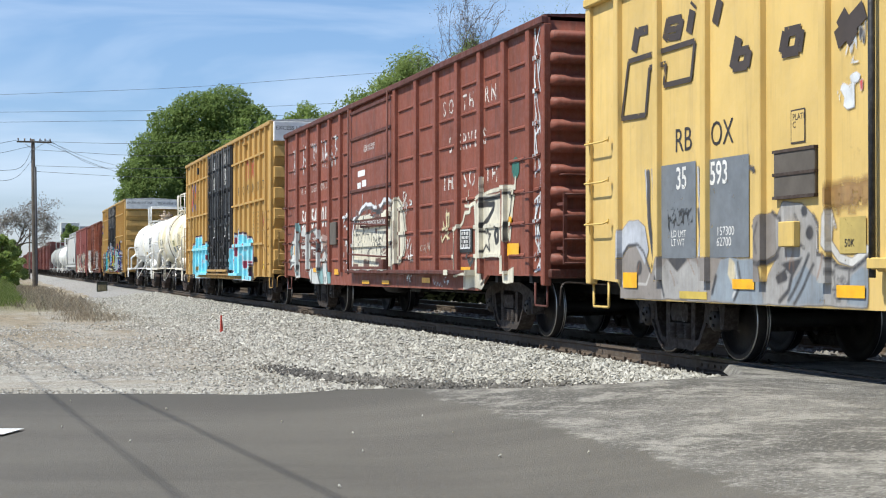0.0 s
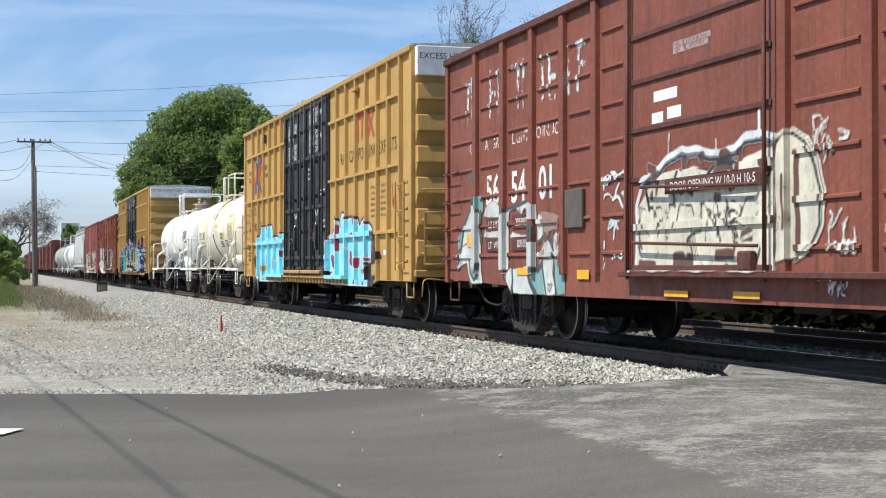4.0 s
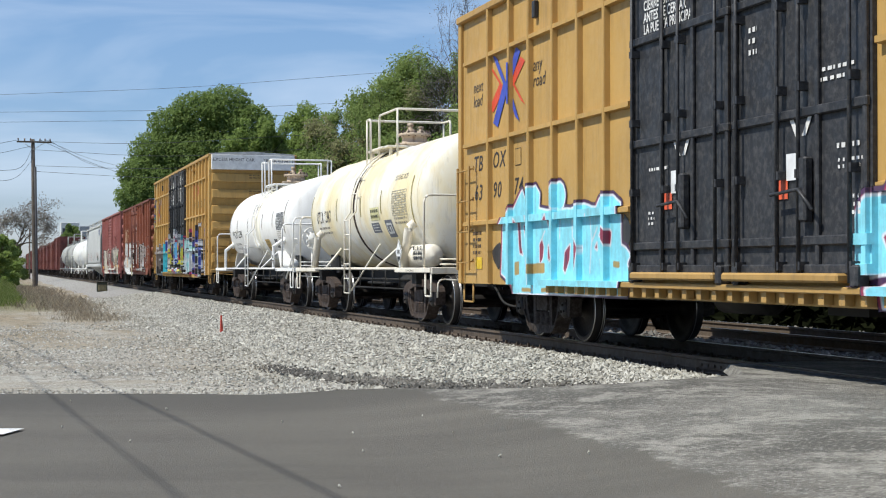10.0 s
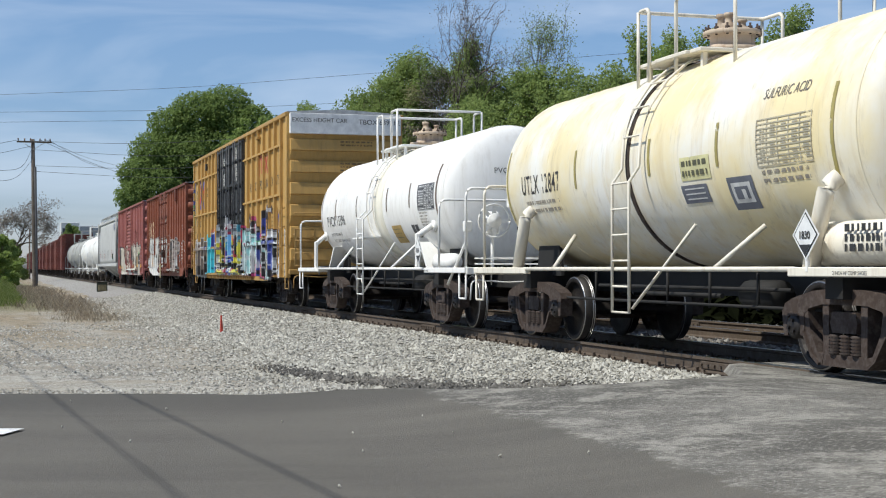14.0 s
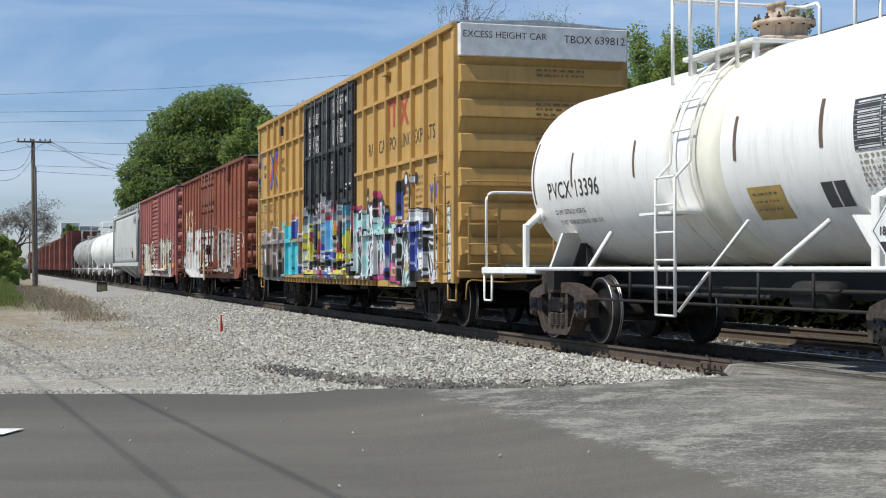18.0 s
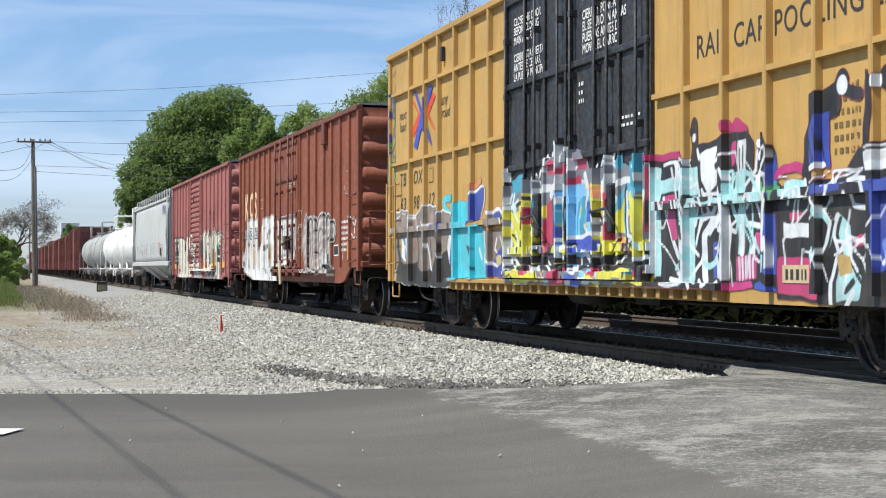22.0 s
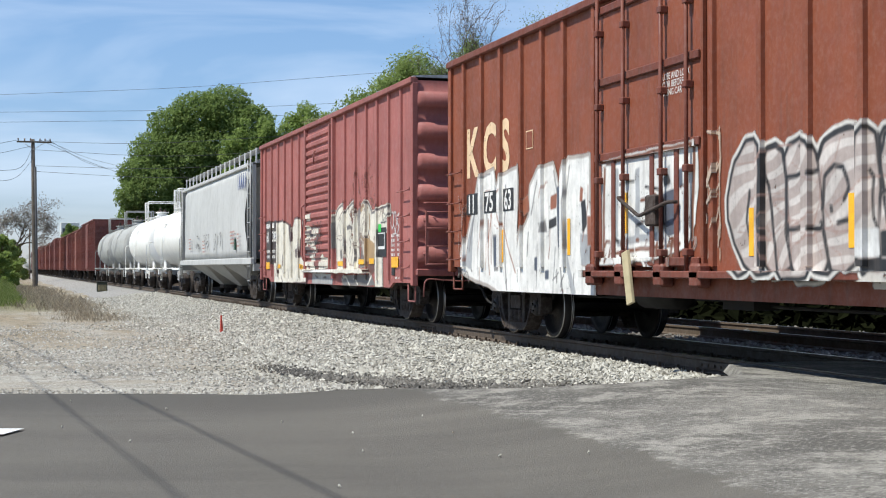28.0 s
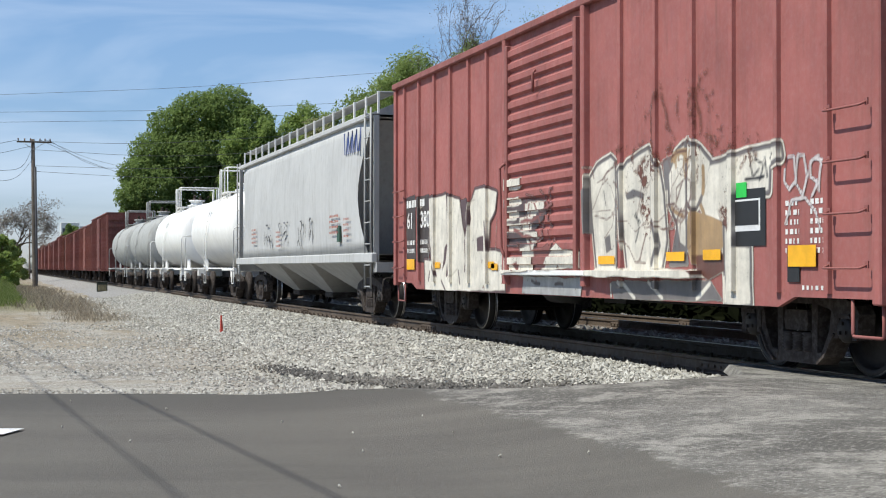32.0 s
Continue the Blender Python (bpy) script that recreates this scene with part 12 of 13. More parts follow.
    spray(c, "silver bubble lettering outlined in black", -1.65, -6.1, 0.85, 2.6, [
        ((0.64, 0.61, 0.56), polys_of(lobes, 0.075)),
        (INKY, polys_of(lobes, 0.035)),
        ((0.43, 0.355, 0.32), polys_of(lobes, -0.012)),
        ((0.62, 0.565, 0.52), lambda u, v: np.maximum(0.014 + 0.05 * np.sin(26 * v + 2.6 * np.sin(2.1 * u) - 9 * u + 2.2 * np.sin(5 * v + 3 * u)), polys_of(lobes, -0.03)(u, v))),
        ((0.36, 0.22, 0.18), strokes_of(scribble(79, 26, 0.3, 3.6, 1.0, 2.2, 0.008, 0.022, 0.2, 0.4))),
        (INKY, any_of(strokes_of([(0.05, [(1.01, 1.91), (1.09, 1.81), (1.17, 1.48), (1.24, 1.0)]), (0.05, [(1.04, 2.18), (1.22, 2.21), (1.36, 2.14), (1.41, 1.88), (1.42, 1.35), (1.52, 1.01)]), (0.05, [(1.4, 1.89), (1.63, 1.91), (1.73, 1.93)]), (0.05, [(1.88, 1.91), (1.99, 1.92)]), (0.05, [(1.45, 1.39), (1.72, 1.42)]), (0.05, [(1.87, 1.41), (2.03, 1.39)]), (0.05, [(2.06, 1.57), (2.11, 1.85), (2.26, 1.95), (2.4, 1.93), (2.49, 1.8), (2.51, 1.73), (2.42, 1.63)]), (0.05, [(2.03, 1.45), (2.15, 1.17), (2.19, 1.01)]), (0.05, [(1.99, 2.02), (2.09, 2.18), (2.32, 2.26), (2.52, 2.27)]), (0.05, [(2.31, 1.43), (2.49, 1.45)]), (0.045, [(2.82, 1.87), (2.88, 1.81), (2.88, 1.47), (2.94, 1.38)]), (0.045, [(2.95, 2.17), (2.97, 1.96), (3.01, 1.72)]), (0.05, [(2.99, 2.01), (3.05, 2.16), (3.17, 2.19), (3.29, 2.13), (3.37, 2.0), (3.31, 1.81), (3.17, 1.71)]), (0.05, [(3.05, 1.63), (3.09, 1.43)]), (0.05, [(3.17, 1.7), (3.35, 1.62), (3.44, 1.5), (3.48, 1.57)]), (0.05, [(3.44, 1.47), (3.53, 1.26), (3.54, 1.06), (3.4, 0.93), (3.2, 0.91)]), (0.05, [(3.0, 1.0), (3.08, 0.9), (3.18, 0.92)]), (0.05, [(3.48, 1.62), (3.73, 1.69), (3.84, 1.82), (3.88, 1.94), (3.8, 2.04), (3.68, 2.06)]), (0.05, [(0.71, 1.8), (0.65, 1.49), (0.75, 1.18)])]), polys_of([[(2.17, 1.6), (2.23, 1.59), (2.24, 1.52), (2.19, 1.52)], [(1.63, 2.19), (1.7, 2.19), (1.69, 2.14)]]))),
        ((0.70, 0.70, 0.68), boxes_of([(2.64, 1.13, 2.96, 1.38), (3.21, 1.13, 3.5, 1.36)], 0.02)),
        (INKY, boxes_of([(2.98, 1.13, 3.19, 1.36), (2.69, 1.0, 3.48, 1.12)], 0.02)),
        ((0.60, 0.56, 0.50), polys_of([[(2.85, 0.9), (3.08, 1.01), (3.46, 0.9), (3.65, 1.06), (3.75, 1.0), (3.73, 0.83), (2.96, 0.74)]]))], 0.2, 0.014, wobble=0.008, film=0.15)
    spray(c, "small white scrawls by the ladder", -6.0, -7.6, 1.1, 3.2, [(w, strokes_of(scribble(76, 12, 0.7, 1.5, 1.6, 2.1, 0.03, 0.05, 0.6, 0.8))), (w, strokes_of(scribble(77, 9, 0.3, 0.9, 2.6, 3.1, 0.012, 0.02, 0.5, 0.9))), (w, strokes_of([(0.03, [(0.3, 1.6), (0.2, 1.2)])]))], 0.2)
    spray(c, "pale upright scrawl beside the door", -1.42, -1.78, 1.05, 2.6, [((0.55, 0.42, 0.32), strokes_of(scribble(78, 12, 0.05, 0.3, 1.1, 2.5, 0.02, 0.035, 0.4, 0.9)))], 0.2)


def rose_pieces():
    c = ROSE_CAR
    cr = (0.76, 0.71, 0.60)
    dk = (0.07, 0.05, 0.045)
    spray(c, "dark panel behind the white figures", 7.65, 5.75, 1.1, 2.4, [
        ((0.05, 0.035, 0.032), polys_of([[(0.38, 2.32), (0.99, 2.34), (1.04, 1.17), (0.43, 1.13)], [(1.25, 2.3), (1.94, 2.31), (1.94, 1.14), (1.33, 1.13)]]))], 0.2, 0.012, wobble=0.006)
    cream = [[(1.9, 2.23), (2.9, 2.25), (3.02, 1.38), (2.87, 0.78), (2.26, 0.79), (1.94, 1.4)], [(3.02, 2.23), (3.66, 2.14), (3.8, 1.76), (4.01, 1.37), (3.87, 0.84), (3.2, 0.83), (3.05, 1.48)], [(4.08, 1.54), (4.25, 2.04), (4.48, 2.26), (4.97, 2.26), (5.53, 2.17), (5.44, 1.9), (5.19, 1.74), (5.13, 1.3), (5.83, 1.26), (5.89, 0.7), (1.66, 0.64), (1.62, 1.17), (2.1, 1.16), (2.83, 0.88), (4.08, 0.98)]]
    spray(c, "cream block lettering on faded red", 7.65, 1.45, 0.66, 2.45, [
        ((0.10, 0.055, 0.055), polys_of(cream, 0.05)),
        (cr, polys_of(cream)),
        ((0.10, 0.055, 0.06), any_of(polys_of([[(3.73, 2.14), (4.18, 2.14), (4.28, 1.8), (4.11, 1.51), (3.87, 1.71)], [(4.55, 1.5), (4.88, 1.54), (4.94, 1.3), (4.58, 1.29)], [(2.83, 1.38), (3.02, 1.48), (2.87, 1.13), (2.68, 0.98)]]), strokes_of([(0.06, [(3.94, 1.47), (4.01, 0.88)]), (0.05, [(2.98, 1.78), (3.05, 0.98)]), (0.05, [(4.97, 2.2), (5.0, 0.98)]), (0.06, [(1.94, 1.4), (2.34, 0.9)]), (0.05, [(5.07, 1.73), (5.16, 1.3)]), (0.05, [(3.59, 0.98), (3.67, 0.78)]), (0.05, [(2.64, 0.82), (2.87, 0.66)]), (0.05, [(1.86, 0.82), (1.94, 0.98)])]))),
        ((0.52, 0.47, 0.38), strokes_of(scribble(81, 16, 0.9, 6.0, 0.75, 2.1, 0.012, 0.03)))], 0.2, 0.012, wobble=0.006, film=0.2)
    spray(c, "broken cream lettering over the corrugated door", 1.6, -1.35, 0.95, 2.5, [
        ((0.09, 0.06, 0.06), polys_of([[(0.03, 2.01), (1.73, 1.97), (1.68, 1.7), (1.31, 1.58), (1.42, 1.32), (0.09, 1.34)]])),
        (cr, any_of(polys_of([[(0.0, 2.33), (0.72, 2.32), (0.72, 2.16), (0.0, 2.15)], [(0.03, 2.04), (0.66, 2.05), (0.72, 1.92), (0.03, 1.91)], [(0.94, 1.95), (1.73, 1.95), (1.68, 1.8), (0.94, 1.79)], [(0.09, 1.84), (0.61, 1.86), (0.61, 1.72), (0.09, 1.7)], [(0.72, 1.75), (1.31, 1.78), (1.21, 1.68), (0.72, 1.66)], [(0.09, 1.66), (1.15, 1.67), (1.1, 1.55), (0.09, 1.54)], [(0.88, 1.52), (1.42, 1.53), (1.47, 1.39), (0.94, 1.38)], [(0.72, 1.32), (1.31, 1.36), (1.26, 1.2), (0.72, 1.18)], [(0.03, 1.18), (1.21, 1.21), (1.15, 0.99), (0.03, 0.95)], [(1.47, 1.0), (1.78, 1.24), (2.13, 1.36), (2.37, 1.27), (3.25, 1.24), (3.25, 1.04)]]))),
        ((0.25, 0.085, 0.07), any_of(polys_of([[(1.21, 1.28), (1.93, 1.35), (1.63, 1.04), (1.26, 0.99)], [(0.32, 1.07), (0.61, 1.13), (0.55, 0.97)]]), strokes_of(scribble(82, 16, 0.1, 2.0, 1.1, 2.1, 0.02, 0.05, 0.4))))], 0.4, 0.012, wobble=0.006, film=0.2)
    spray(c, "grey-white panel painted under the door", 1.3, -1.45, 0.67, 0.91, [
        ((0.42, 0.42, 0.41), polys_of([[(0.37, 0.93), (2.62, 0.9), (2.49, 0.62), (0.26, 0.6)]])),
        (dk, strokes_of([(0.05, [(0.7, 0.85), (1.02, 0.82)]), (0.05, [(1.58, 0.81), (1.87, 0.83)])]))], 0.15, 0.012)
    cream = [[(0.28, 2.16), (0.5, 2.3), (0.93, 2.37), (1.05, 2.31), (1.07, 0.99), (0.5, 1.01), (0.39, 1.46)], [(1.26, 2.18), (1.44, 2.28), (2.02, 2.39), (2.07, 2.28), (2.07, 0.99), (1.43, 1.01), (1.31, 1.59)], [(2.15, 2.28), (2.31, 2.14), (2.42, 1.84), (2.49, 1.34), (2.38, 1.04), (2.14, 1.01)], [(2.56, 2.07), (2.74, 2.29), (2.95, 2.36), (2.98, 1.27), (2.84, 1.32), (2.77, 1.56), (2.6, 1.75)], [(3.03, 2.39), (3.33, 2.3), (3.56, 2.15), (3.49, 1.96), (3.33, 1.8), (3.21, 1.67), (3.06, 1.81)], [(3.56, 2.11), (3.89, 2.13), (4.48, 2.19), (5.01, 2.19), (5.04, 2.09), (4.79, 2.03), (4.79, 1.79), (4.11, 1.79), (4.11, 1.25), (4.4, 1.22), (4.42, 0.67), (3.91, 0.66), (3.88, 1.52), (3.47, 1.57), (3.35, 1.72)]]
    spray(c, "cream bubble lettering with dark gaps", -1.25, -6.7, 0.66, 2.62, [
        (cr, polys_of(cream, 0.075)),
        (dk, polys_of(cream, 0.05)),
        ((0.17, 0.155, 0.15), any_of(polys_of(cream, 0.035), polys_of([[(0.92, 0.87), (3.54, 0.9), (3.85, 0.69), (1.03, 0.65)], [(2.39, 2.26), (2.67, 2.28), (2.56, 1.9), (2.46, 1.91)], [(2.77, 1.57), (2.98, 1.54), (3.04, 1.06), (2.56, 1.04)], [(0.17, 2.01), (0.35, 2.08), (0.43, 1.46), (0.21, 1.46)], [(3.88, 1.81), (4.1, 1.82), (4.1, 1.68), (3.9, 1.67)], [(1.34, 1.92), (1.63, 1.98), (1.92, 1.89), (1.86, 1.8), (1.4, 1.85)]]))),
        (cr, any_of(polys_of(cream), strokes_of([(0.09, [(0.43, 0.98), (3.5, 0.97)]), (0.05, [(1.23, 0.87), (1.63, 0.67)]), (0.05, [(2.01, 0.88), (2.38, 0.69)]), (0.05, [(3.24, 0.7), (3.54, 0.86)]), (0.04, [(0.92, 0.84), (0.94, 0.69)]), (0.05, [(3.85, 0.93), (3.88, 0.69)])]))),
        ((0.17, 0.155, 0.15), any_of(polys_of([[(1.36, 1.91), (1.59, 1.97), (1.9, 1.9), (1.9, 1.82), (1.67, 1.87), (1.4, 1.84)], [(0.73, 1.41), (0.9, 1.45), (0.94, 1.26), (0.78, 1.22)]]), strokes_of([(0.06, [(1.15, 2.26), (1.19, 1.07)]), (0.06, [(2.2, 1.56), (2.31, 1.28), (2.2, 1.07)])]))),
        ((0.40, 0.26, 0.13), any_of(polys_of([[(3.15, 1.64), (3.49, 1.59), (3.82, 1.52), (3.85, 1.26), (3.57, 1.06), (3.21, 1.06), (3.08, 1.33)]]), strokes_of(scribble(83, 14, 2.6, 3.4, 1.6, 2.3, 0.03, 0.08)))),
        ((0.14, 0.06, 0.045), any_of(polys_of([[(3.21, 1.16), (3.85, 1.19), (3.88, 1.01), (3.5, 0.89), (3.24, 1.0)]]), strokes_of(scribble(86, 30, 0.2, 3.2, 1.1, 2.3, 0.010, 0.03, 0.4, 0.5)))),
        (INKY, any_of(strokes_of([(0.03, [(4.42, 2.07), (4.48, 1.94), (4.59, 2.01)]), (0.03, [(4.51, 2.12), (4.68, 2.05), (4.62, 1.9)]), (0.03, [(4.71, 2.11), (4.76, 1.92)]), (0.035, [(4.33, 1.91), (4.69, 1.93)]), (0.03, [(4.82, 2.1), (4.93, 2.13)]), (0.03, [(1.67, 1.69), (1.75, 1.5), (1.67, 1.34)]), (0.03, [(1.63, 1.65), (1.79, 1.57)]), (0.025, [(0.71, 1.98), (0.78, 1.81)])])))], 0.22, 0.012, wobble=0.006, film=0.2)
    spray(c, "rust-brown scars where the paint has flaked", -1.9, -6.0, 1.3, 3.3, [((0.15, 0.055, 0.032), strokes_of([(0.35, [(1.25, 2.12), (1.5, 2.2)]), (0.22, [(2.3, 2.3), (2.7, 2.34)]), (0.3, [(1.4, 1.5), (1.3, 1.75)]), (0.2, [(3.2, 1.7), (3.3, 1.5)])] + scribble(84, 26, 0.3, 3.9, 1.9, 2.45, 0.02, 0.10, 0.6, 0.6) + scribble(85, 16, 0.8, 3.2, 2.3, 3.1, 0.008, 0.03, 0.9, 0.3)))], 1.15, 0.05, film=0.1)
    spray(c, "white looping scrawl by the ladder", -6.22, -7.15, 1.2, 2.2, [((0.68, 0.62, 0.6), strokes_of([(0.035, [(0.12, 1.85), (0.16, 2.08), (0.30, 2.08), (0.34, 1.85), (0.22, 1.76), (0.12, 1.85)]), (0.035, [(0.36, 2.1), (0.34, 1.82), (0.46, 1.72), (0.54, 1.9), (0.46, 2.1), (0.36, 2.1)]), (0.035, [(0.72, 2.06), (0.58, 2.02), (0.60, 1.88), (0.72, 1.82), (0.62, 1.7)]), (0.035, [(0.66, 2.04), (0.86, 2.0)]), (0.035, [(0.76, 2.02), (0.74, 1.74)]), (0.035, [(0.12, 1.45), (0.25, 1.65), (0.5, 1.7), (0.7, 1.55), (0.75, 1.4)])]))], 0.15)


def yellow_pieces():
    c = YELLOW_CAR
    o = 8.14 - c.c
    taupe, ash, slate, soot, chalk = (0.27, 0.24, 0.215), (0.37, 0.355, 0.335), (0.26, 0.30, 0.335), (0.045, 0.045, 0.05), (0.66, 0.64, 0.60)
    spray(c, "dirty grey and taupe bubble lettering along the lower side", 7.375, 1.8, 0.67, 2.15, [
        (taupe, polys_of([[(0.07, 0.66), (0.1, 1.12), (0.3, 1.26), (0.56, 1.31), (0.75, 1.23), (0.91, 1.0), (1.03, 0.87), (1.13, 1.01), (1.21, 1.16), (2.48, 1.14), (3.36, 1.12), (3.42, 1.45), (3.51, 1.54), (3.71, 1.58), (3.86, 1.52), (3.88, 1.27), (3.79, 1.17), (3.55, 1.07), (3.64, 0.66), (1.35, 0.68)]])),
        (ash, any_of(polys_of([[(3.52, 0.67), (3.62, 0.95), (3.81, 1.14), (3.78, 1.52), (3.91, 1.67), (4.27, 1.63), (4.47, 1.52), (4.6, 1.36), (4.57, 1.15), (4.76, 1.15), (4.87, 1.08), (5.12, 1.04), (5.36, 1.2), (5.36, 0.69)]]), polys_of([[(1.24, 0.68), (1.18, 1.0), (1.36, 1.12), (1.64, 0.99), (1.95, 1.13), (2.32, 1.03), (2.32, 0.7)]]))),
        (slate, any_of(polys_of([[(2.42, 0.69), (2.53, 0.93), (2.65, 1.12), (2.83, 1.15), (3.32, 1.11), (3.48, 0.89), (3.55, 0.67)], [(3.98, 0.69), (4.09, 0.92), (4.32, 1.06), (4.47, 0.96), (4.68, 0.9), (4.64, 0.7)], [(5.03, 0.71), (5.08, 0.96), (5.26, 1.05), (5.36, 1.01), (5.36, 0.7)]]))),
        ((0.50, 0.52, 0.56), any_of(polys_of([[(0.09, 1.12), (0.09, 1.47), (0.34, 1.59), (0.6, 1.6), (0.79, 1.52), (0.88, 1.24), (0.77, 1.08), (0.53, 1.3), (0.27, 1.28)]]), strokes_of([(0.05, [(0.8, 2.16), (0.86, 1.78), (0.94, 1.39)]), (0.03, [(0.97, 2.16), (1.02, 1.64), (1.06, 1.19)]), (0.05, [(2.14, 2.09), (2.19, 1.6), (2.16, 1.15)])]))),
        ((0.56, 0.48, 0.32), polys_of([[(2.83, 1.15), (2.95, 1.09), (2.98, 0.97), (2.91, 0.85), (2.81, 0.97)]])),
        (chalk, strokes_of([(0.08, [(4.77, 1.49), (4.74, 1.26), (4.91, 1.13), (5.11, 1.08), (5.35, 1.19)]), (0.04, [(4.78, 1.55), (4.85, 1.41)]), (0.03, [(2.95, 1.06), (3.02, 0.89), (2.92, 0.74)]), (0.02, [(0.14, 0.86), (0.43, 0.83), (0.83, 0.85), (0.91, 0.97)]), (0.04, [(3.9, 1.64), (3.92, 1.33)]), (0.03, [(4.62, 1.39), (4.64, 1.21)])])),
        (soot, any_of(polys_of([[(1.33, 1.15), (1.92, 1.15), (1.63, 0.99)], [(3.88, 1.08), (4.29, 1.13), (4.11, 0.95)], [(4.37, 1.55), (4.37, 1.52), (4.34, 1.5), (4.31, 1.5), (4.28, 1.5), (4.26, 1.53), (4.25, 1.56), (4.26, 1.58), (4.28, 1.6), (4.31, 1.61), (4.34, 1.6), (4.37, 1.58)], [(4.47, 1.35), (4.46, 1.31), (4.44, 1.29), (4.4, 1.28), (4.37, 1.29), (4.34, 1.31), (4.33, 1.35), (4.34, 1.38), (4.37, 1.41), (4.4, 1.42), (4.44, 1.41), (4.46, 1.38)], [(0.7, 1.03), (0.69, 0.98), (0.67, 0.95), (0.63, 0.94), (0.59, 0.95), (0.56, 0.98), (0.55, 1.03), (0.56, 1.08), (0.59, 1.11), (0.63, 1.12), (0.67, 1.11), (0.69, 1.08)]]), strokes_of([(0.08, [(0.87, 2.13), (0.89, 1.65), (0.98, 1.26), (1.06, 1.06)]), (0.04, [(0.15, 1.19), (0.32, 1.29), (0.56, 1.31), (0.75, 1.22), (0.91, 1.01)]), (0.04, [(4.47, 1.52), (4.61, 1.36), (4.57, 1.16), (4.72, 1.15), (4.87, 1.06), (5.12, 1.02), (5.34, 1.12)]), (0.05, [(4.09, 0.96), (4.02, 0.82), (3.85, 0.71)]), (0.04, [(4.39, 1.15), (4.25, 0.95), (4.02, 0.73)]), (0.04, [(4.47, 1.06), (4.32, 0.87), (4.12, 0.7)]), (0.05, [(3.41, 1.1), (3.55, 1.06), (3.83, 1.15)]), (0.04, [(3.71, 1.58), (3.86, 1.51), (3.89, 1.27), (3.79, 1.15)]), (0.05, [(2.55, 0.94), (2.47, 0.76)]), (0.04, [(3.01, 1.1), (3.09, 0.89), (2.95, 0.71)]), (0.04, [(1.18, 0.93), (1.3, 0.71)]), (0.06, [(3.81, 0.94), (3.96, 0.99), (3.98, 0.94), (3.83, 0.91)]), (0.03, [(4.13, 1.53), (4.23, 1.42), (4.19, 1.27), (4.31, 1.21)]), (0.03, [(3.55, 1.47), (3.48, 1.33), (3.53, 1.17)]), (0.08, [(2.2, 2.07), (2.23, 1.81)]), (0.05, [(2.14, 1.65), (2.22, 1.18)]), (0.03, [(3.33, 1.44), (3.42, 1.39)]), (0.05, [(3.26, 2.03), (3.49, 1.99)])]), strokes_of(scribble(94, 14, 4.76, 5.06, 0.74, 1.02, 0.015, 0.025, 0.4, 0.9)))),
        ((0.24, 0.11, 0.05), strokes_of(scribble(95, 10, 0.1, 5.4, 0.7, 1.3, 0.012, 0.022, 0.95, 0.2)))], 0.10, 0.014, wobble=0.006, film=0.4)
    spray(c, "white splash and scrawls beside the door", 2.55, 1.85, 2.2, 3.4, [
        (WHITE, any_of(polys_of([[(0.11, 2.64), (0.18, 2.68), (0.25, 2.64), (0.35, 2.67), (0.34, 2.44), (0.22, 2.43), (0.16, 2.47), (0.18, 2.54)], [(0.27, 2.73), (0.38, 2.75), (0.45, 2.71), (0.4, 2.65), (0.29, 2.68)]]), strokes_of([(0.02, [(0.2, 2.91), (0.26, 3.04), (0.29, 2.91), (0.35, 3.07), (0.38, 2.95)]), (0.02, [(0.33, 2.88), (0.29, 2.84), (0.4, 2.83)]), (0.02, [(0.07, 2.61), (0.11, 2.52)])]))),
        ((0.6, 0.08, 0.08), polys_of([[(0.43, 2.67), (0.48, 2.68), (0.48, 2.58), (0.44, 2.57)]])),
        (soot, strokes_of([(0.03, [(0.41, 3.16), (0.43, 3.02), (0.46, 3.11), (0.48, 2.98), (0.51, 3.15)])]))], 0.2, wobble=0.006)
    spray(c, "rust stain above the mustard patch", 2.8 + o, 2.15 + o, 1.5, 2.0, [((0.40, 0.24, 0.085), strokes_of([(0.22, [(0.08, 1.66), (0.6, 1.70)])])), ((0.24, 0.12, 0.05), strokes_of([(0.03, [(0.05, 1.76), (0.6, 1.81)])] + [(0.015, [(u, 1.75), (u + 0.005, 1.60 - 0.08 * (u * 10 % 2 > 1))]) for u in (0.12, 0.2, 0.31, 0.38, 0.5)]))], 0.45, 0.05, film=0.2)
    spray(c, "black scrawl on the grey panel", 6.25 + o, 5.45 + o, 1.35, 1.75, [(INKY, strokes_of(scribble(93, 26, 0.1, 0.72, 1.42, 1.68, 0.012, 0.02, 0.5, 0.9)))])


for paint_side in (yellow_pieces, oxide_pieces, cyan_pieces, mixed_pieces, brick_pieces, rose_pieces):
    paint_side()


def hopper_tags():
    bm = bmesh.new()
    r = random.Random(4)
    for u0 in (-3.0, -0.4, 2.3):
        for w, pts in scribble(int(100 + u0 * 10), 9, u0, u0 + 1.6, 1.5, 2.2, 0.03, 0.05, 0.75, 0.6):
            for (a, b), (c, e) in zip(pts, pts[1:]):
                l = max(math.hypot(c - a, e - b), 1e-6)
                nu, nv = -(e - b) / l * w / 2, (c - a) / l * w / 2
                try:
                    bm.faces.new([bm.verts.new((-1.592, y, z)) for y, z in ((a + nu, b + nv), (c + nu, e + nv), (c - nu, e - nv), (a - nu, b - nv))])
                except ValueError:
                    pass
    part("graffiti", bm, ink("tag_black", (0.05, 0.045, 0.045), 0.1), HOPPER, "thin black tags on the grey side")


hopper_tags()


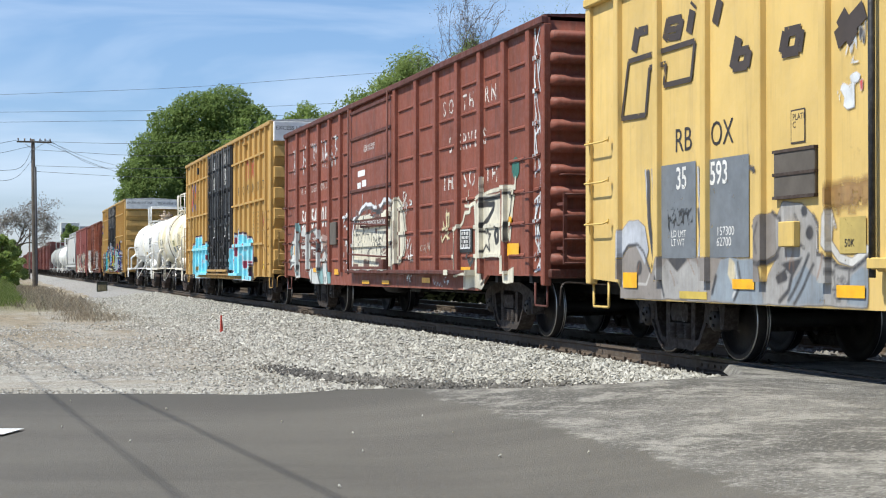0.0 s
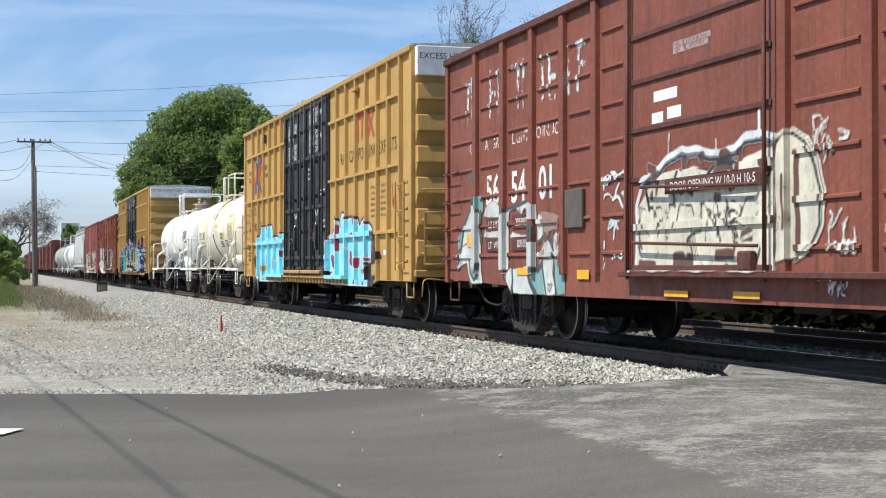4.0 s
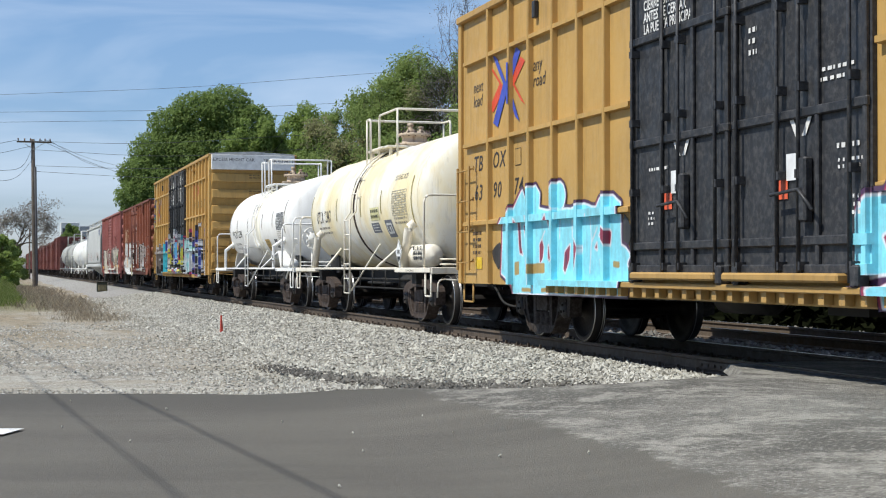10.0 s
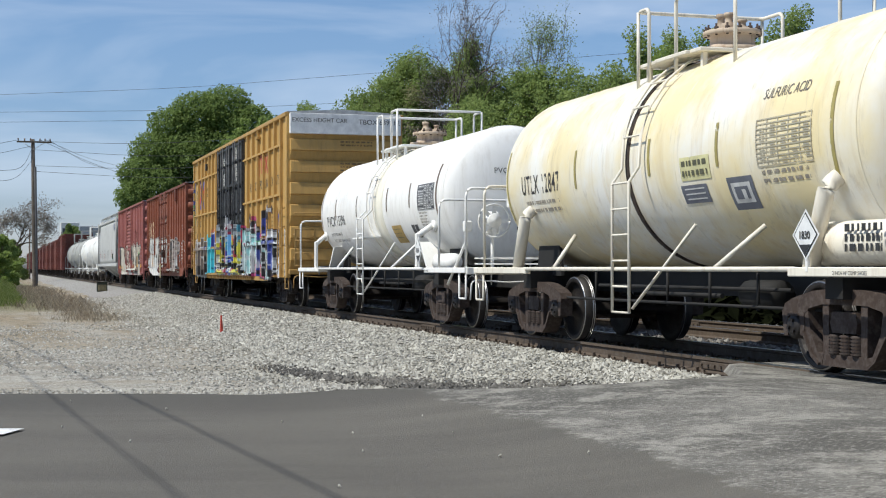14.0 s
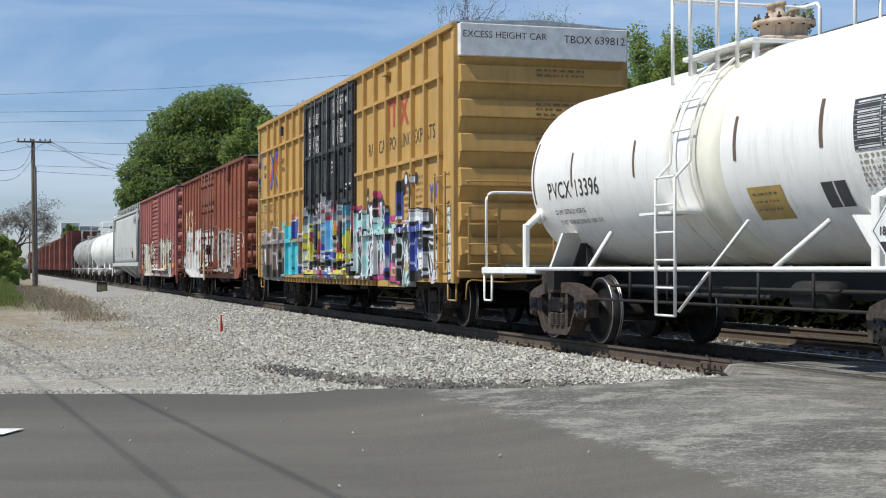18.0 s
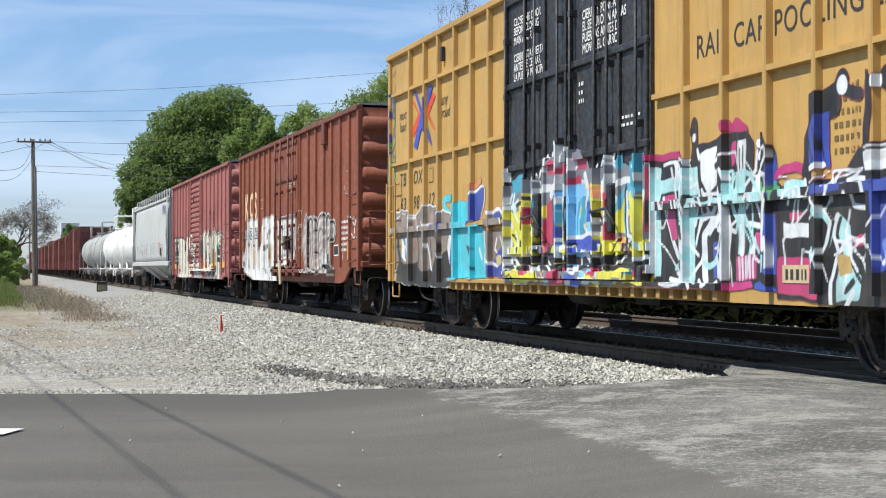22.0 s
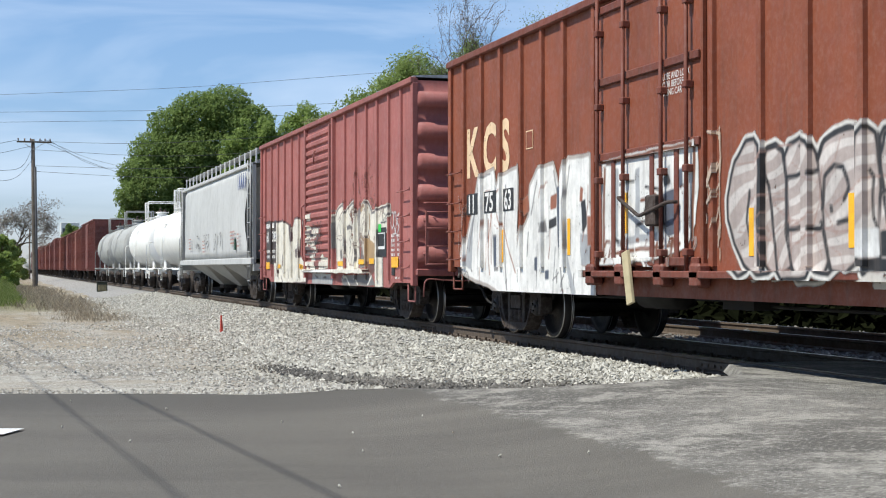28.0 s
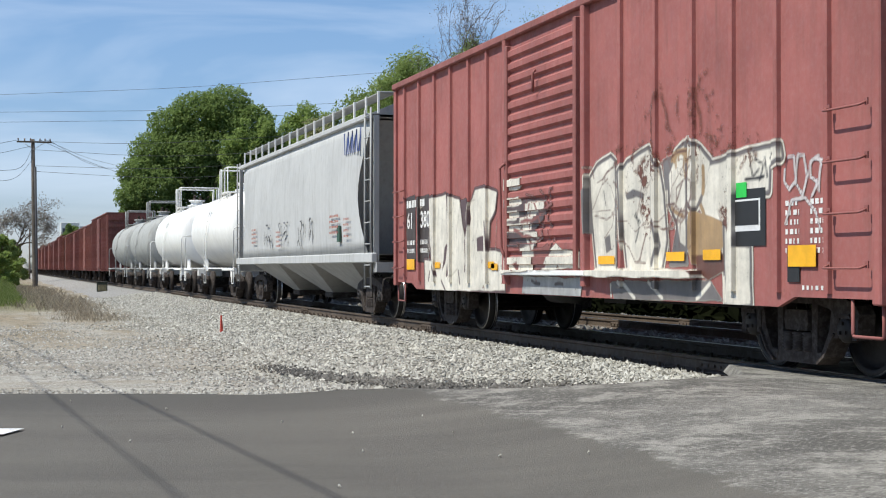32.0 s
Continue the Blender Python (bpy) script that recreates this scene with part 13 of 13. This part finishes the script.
def motions():
    for car, centre in TRAIN:
        walk(car, [(t, pose(0, centre - run(t), 0)) for t in range(0, 33, 2)])
    for axle, y in AXLES:
        rows = []
        for k in range(0, 32 * 6 + 1):
            t = k / 6
            rows.append((t, pose(0, y, WHEEL_R, math.degrees(run(t) / WHEEL_R), 0, 0)))
        walk(axle, rows)


motions()
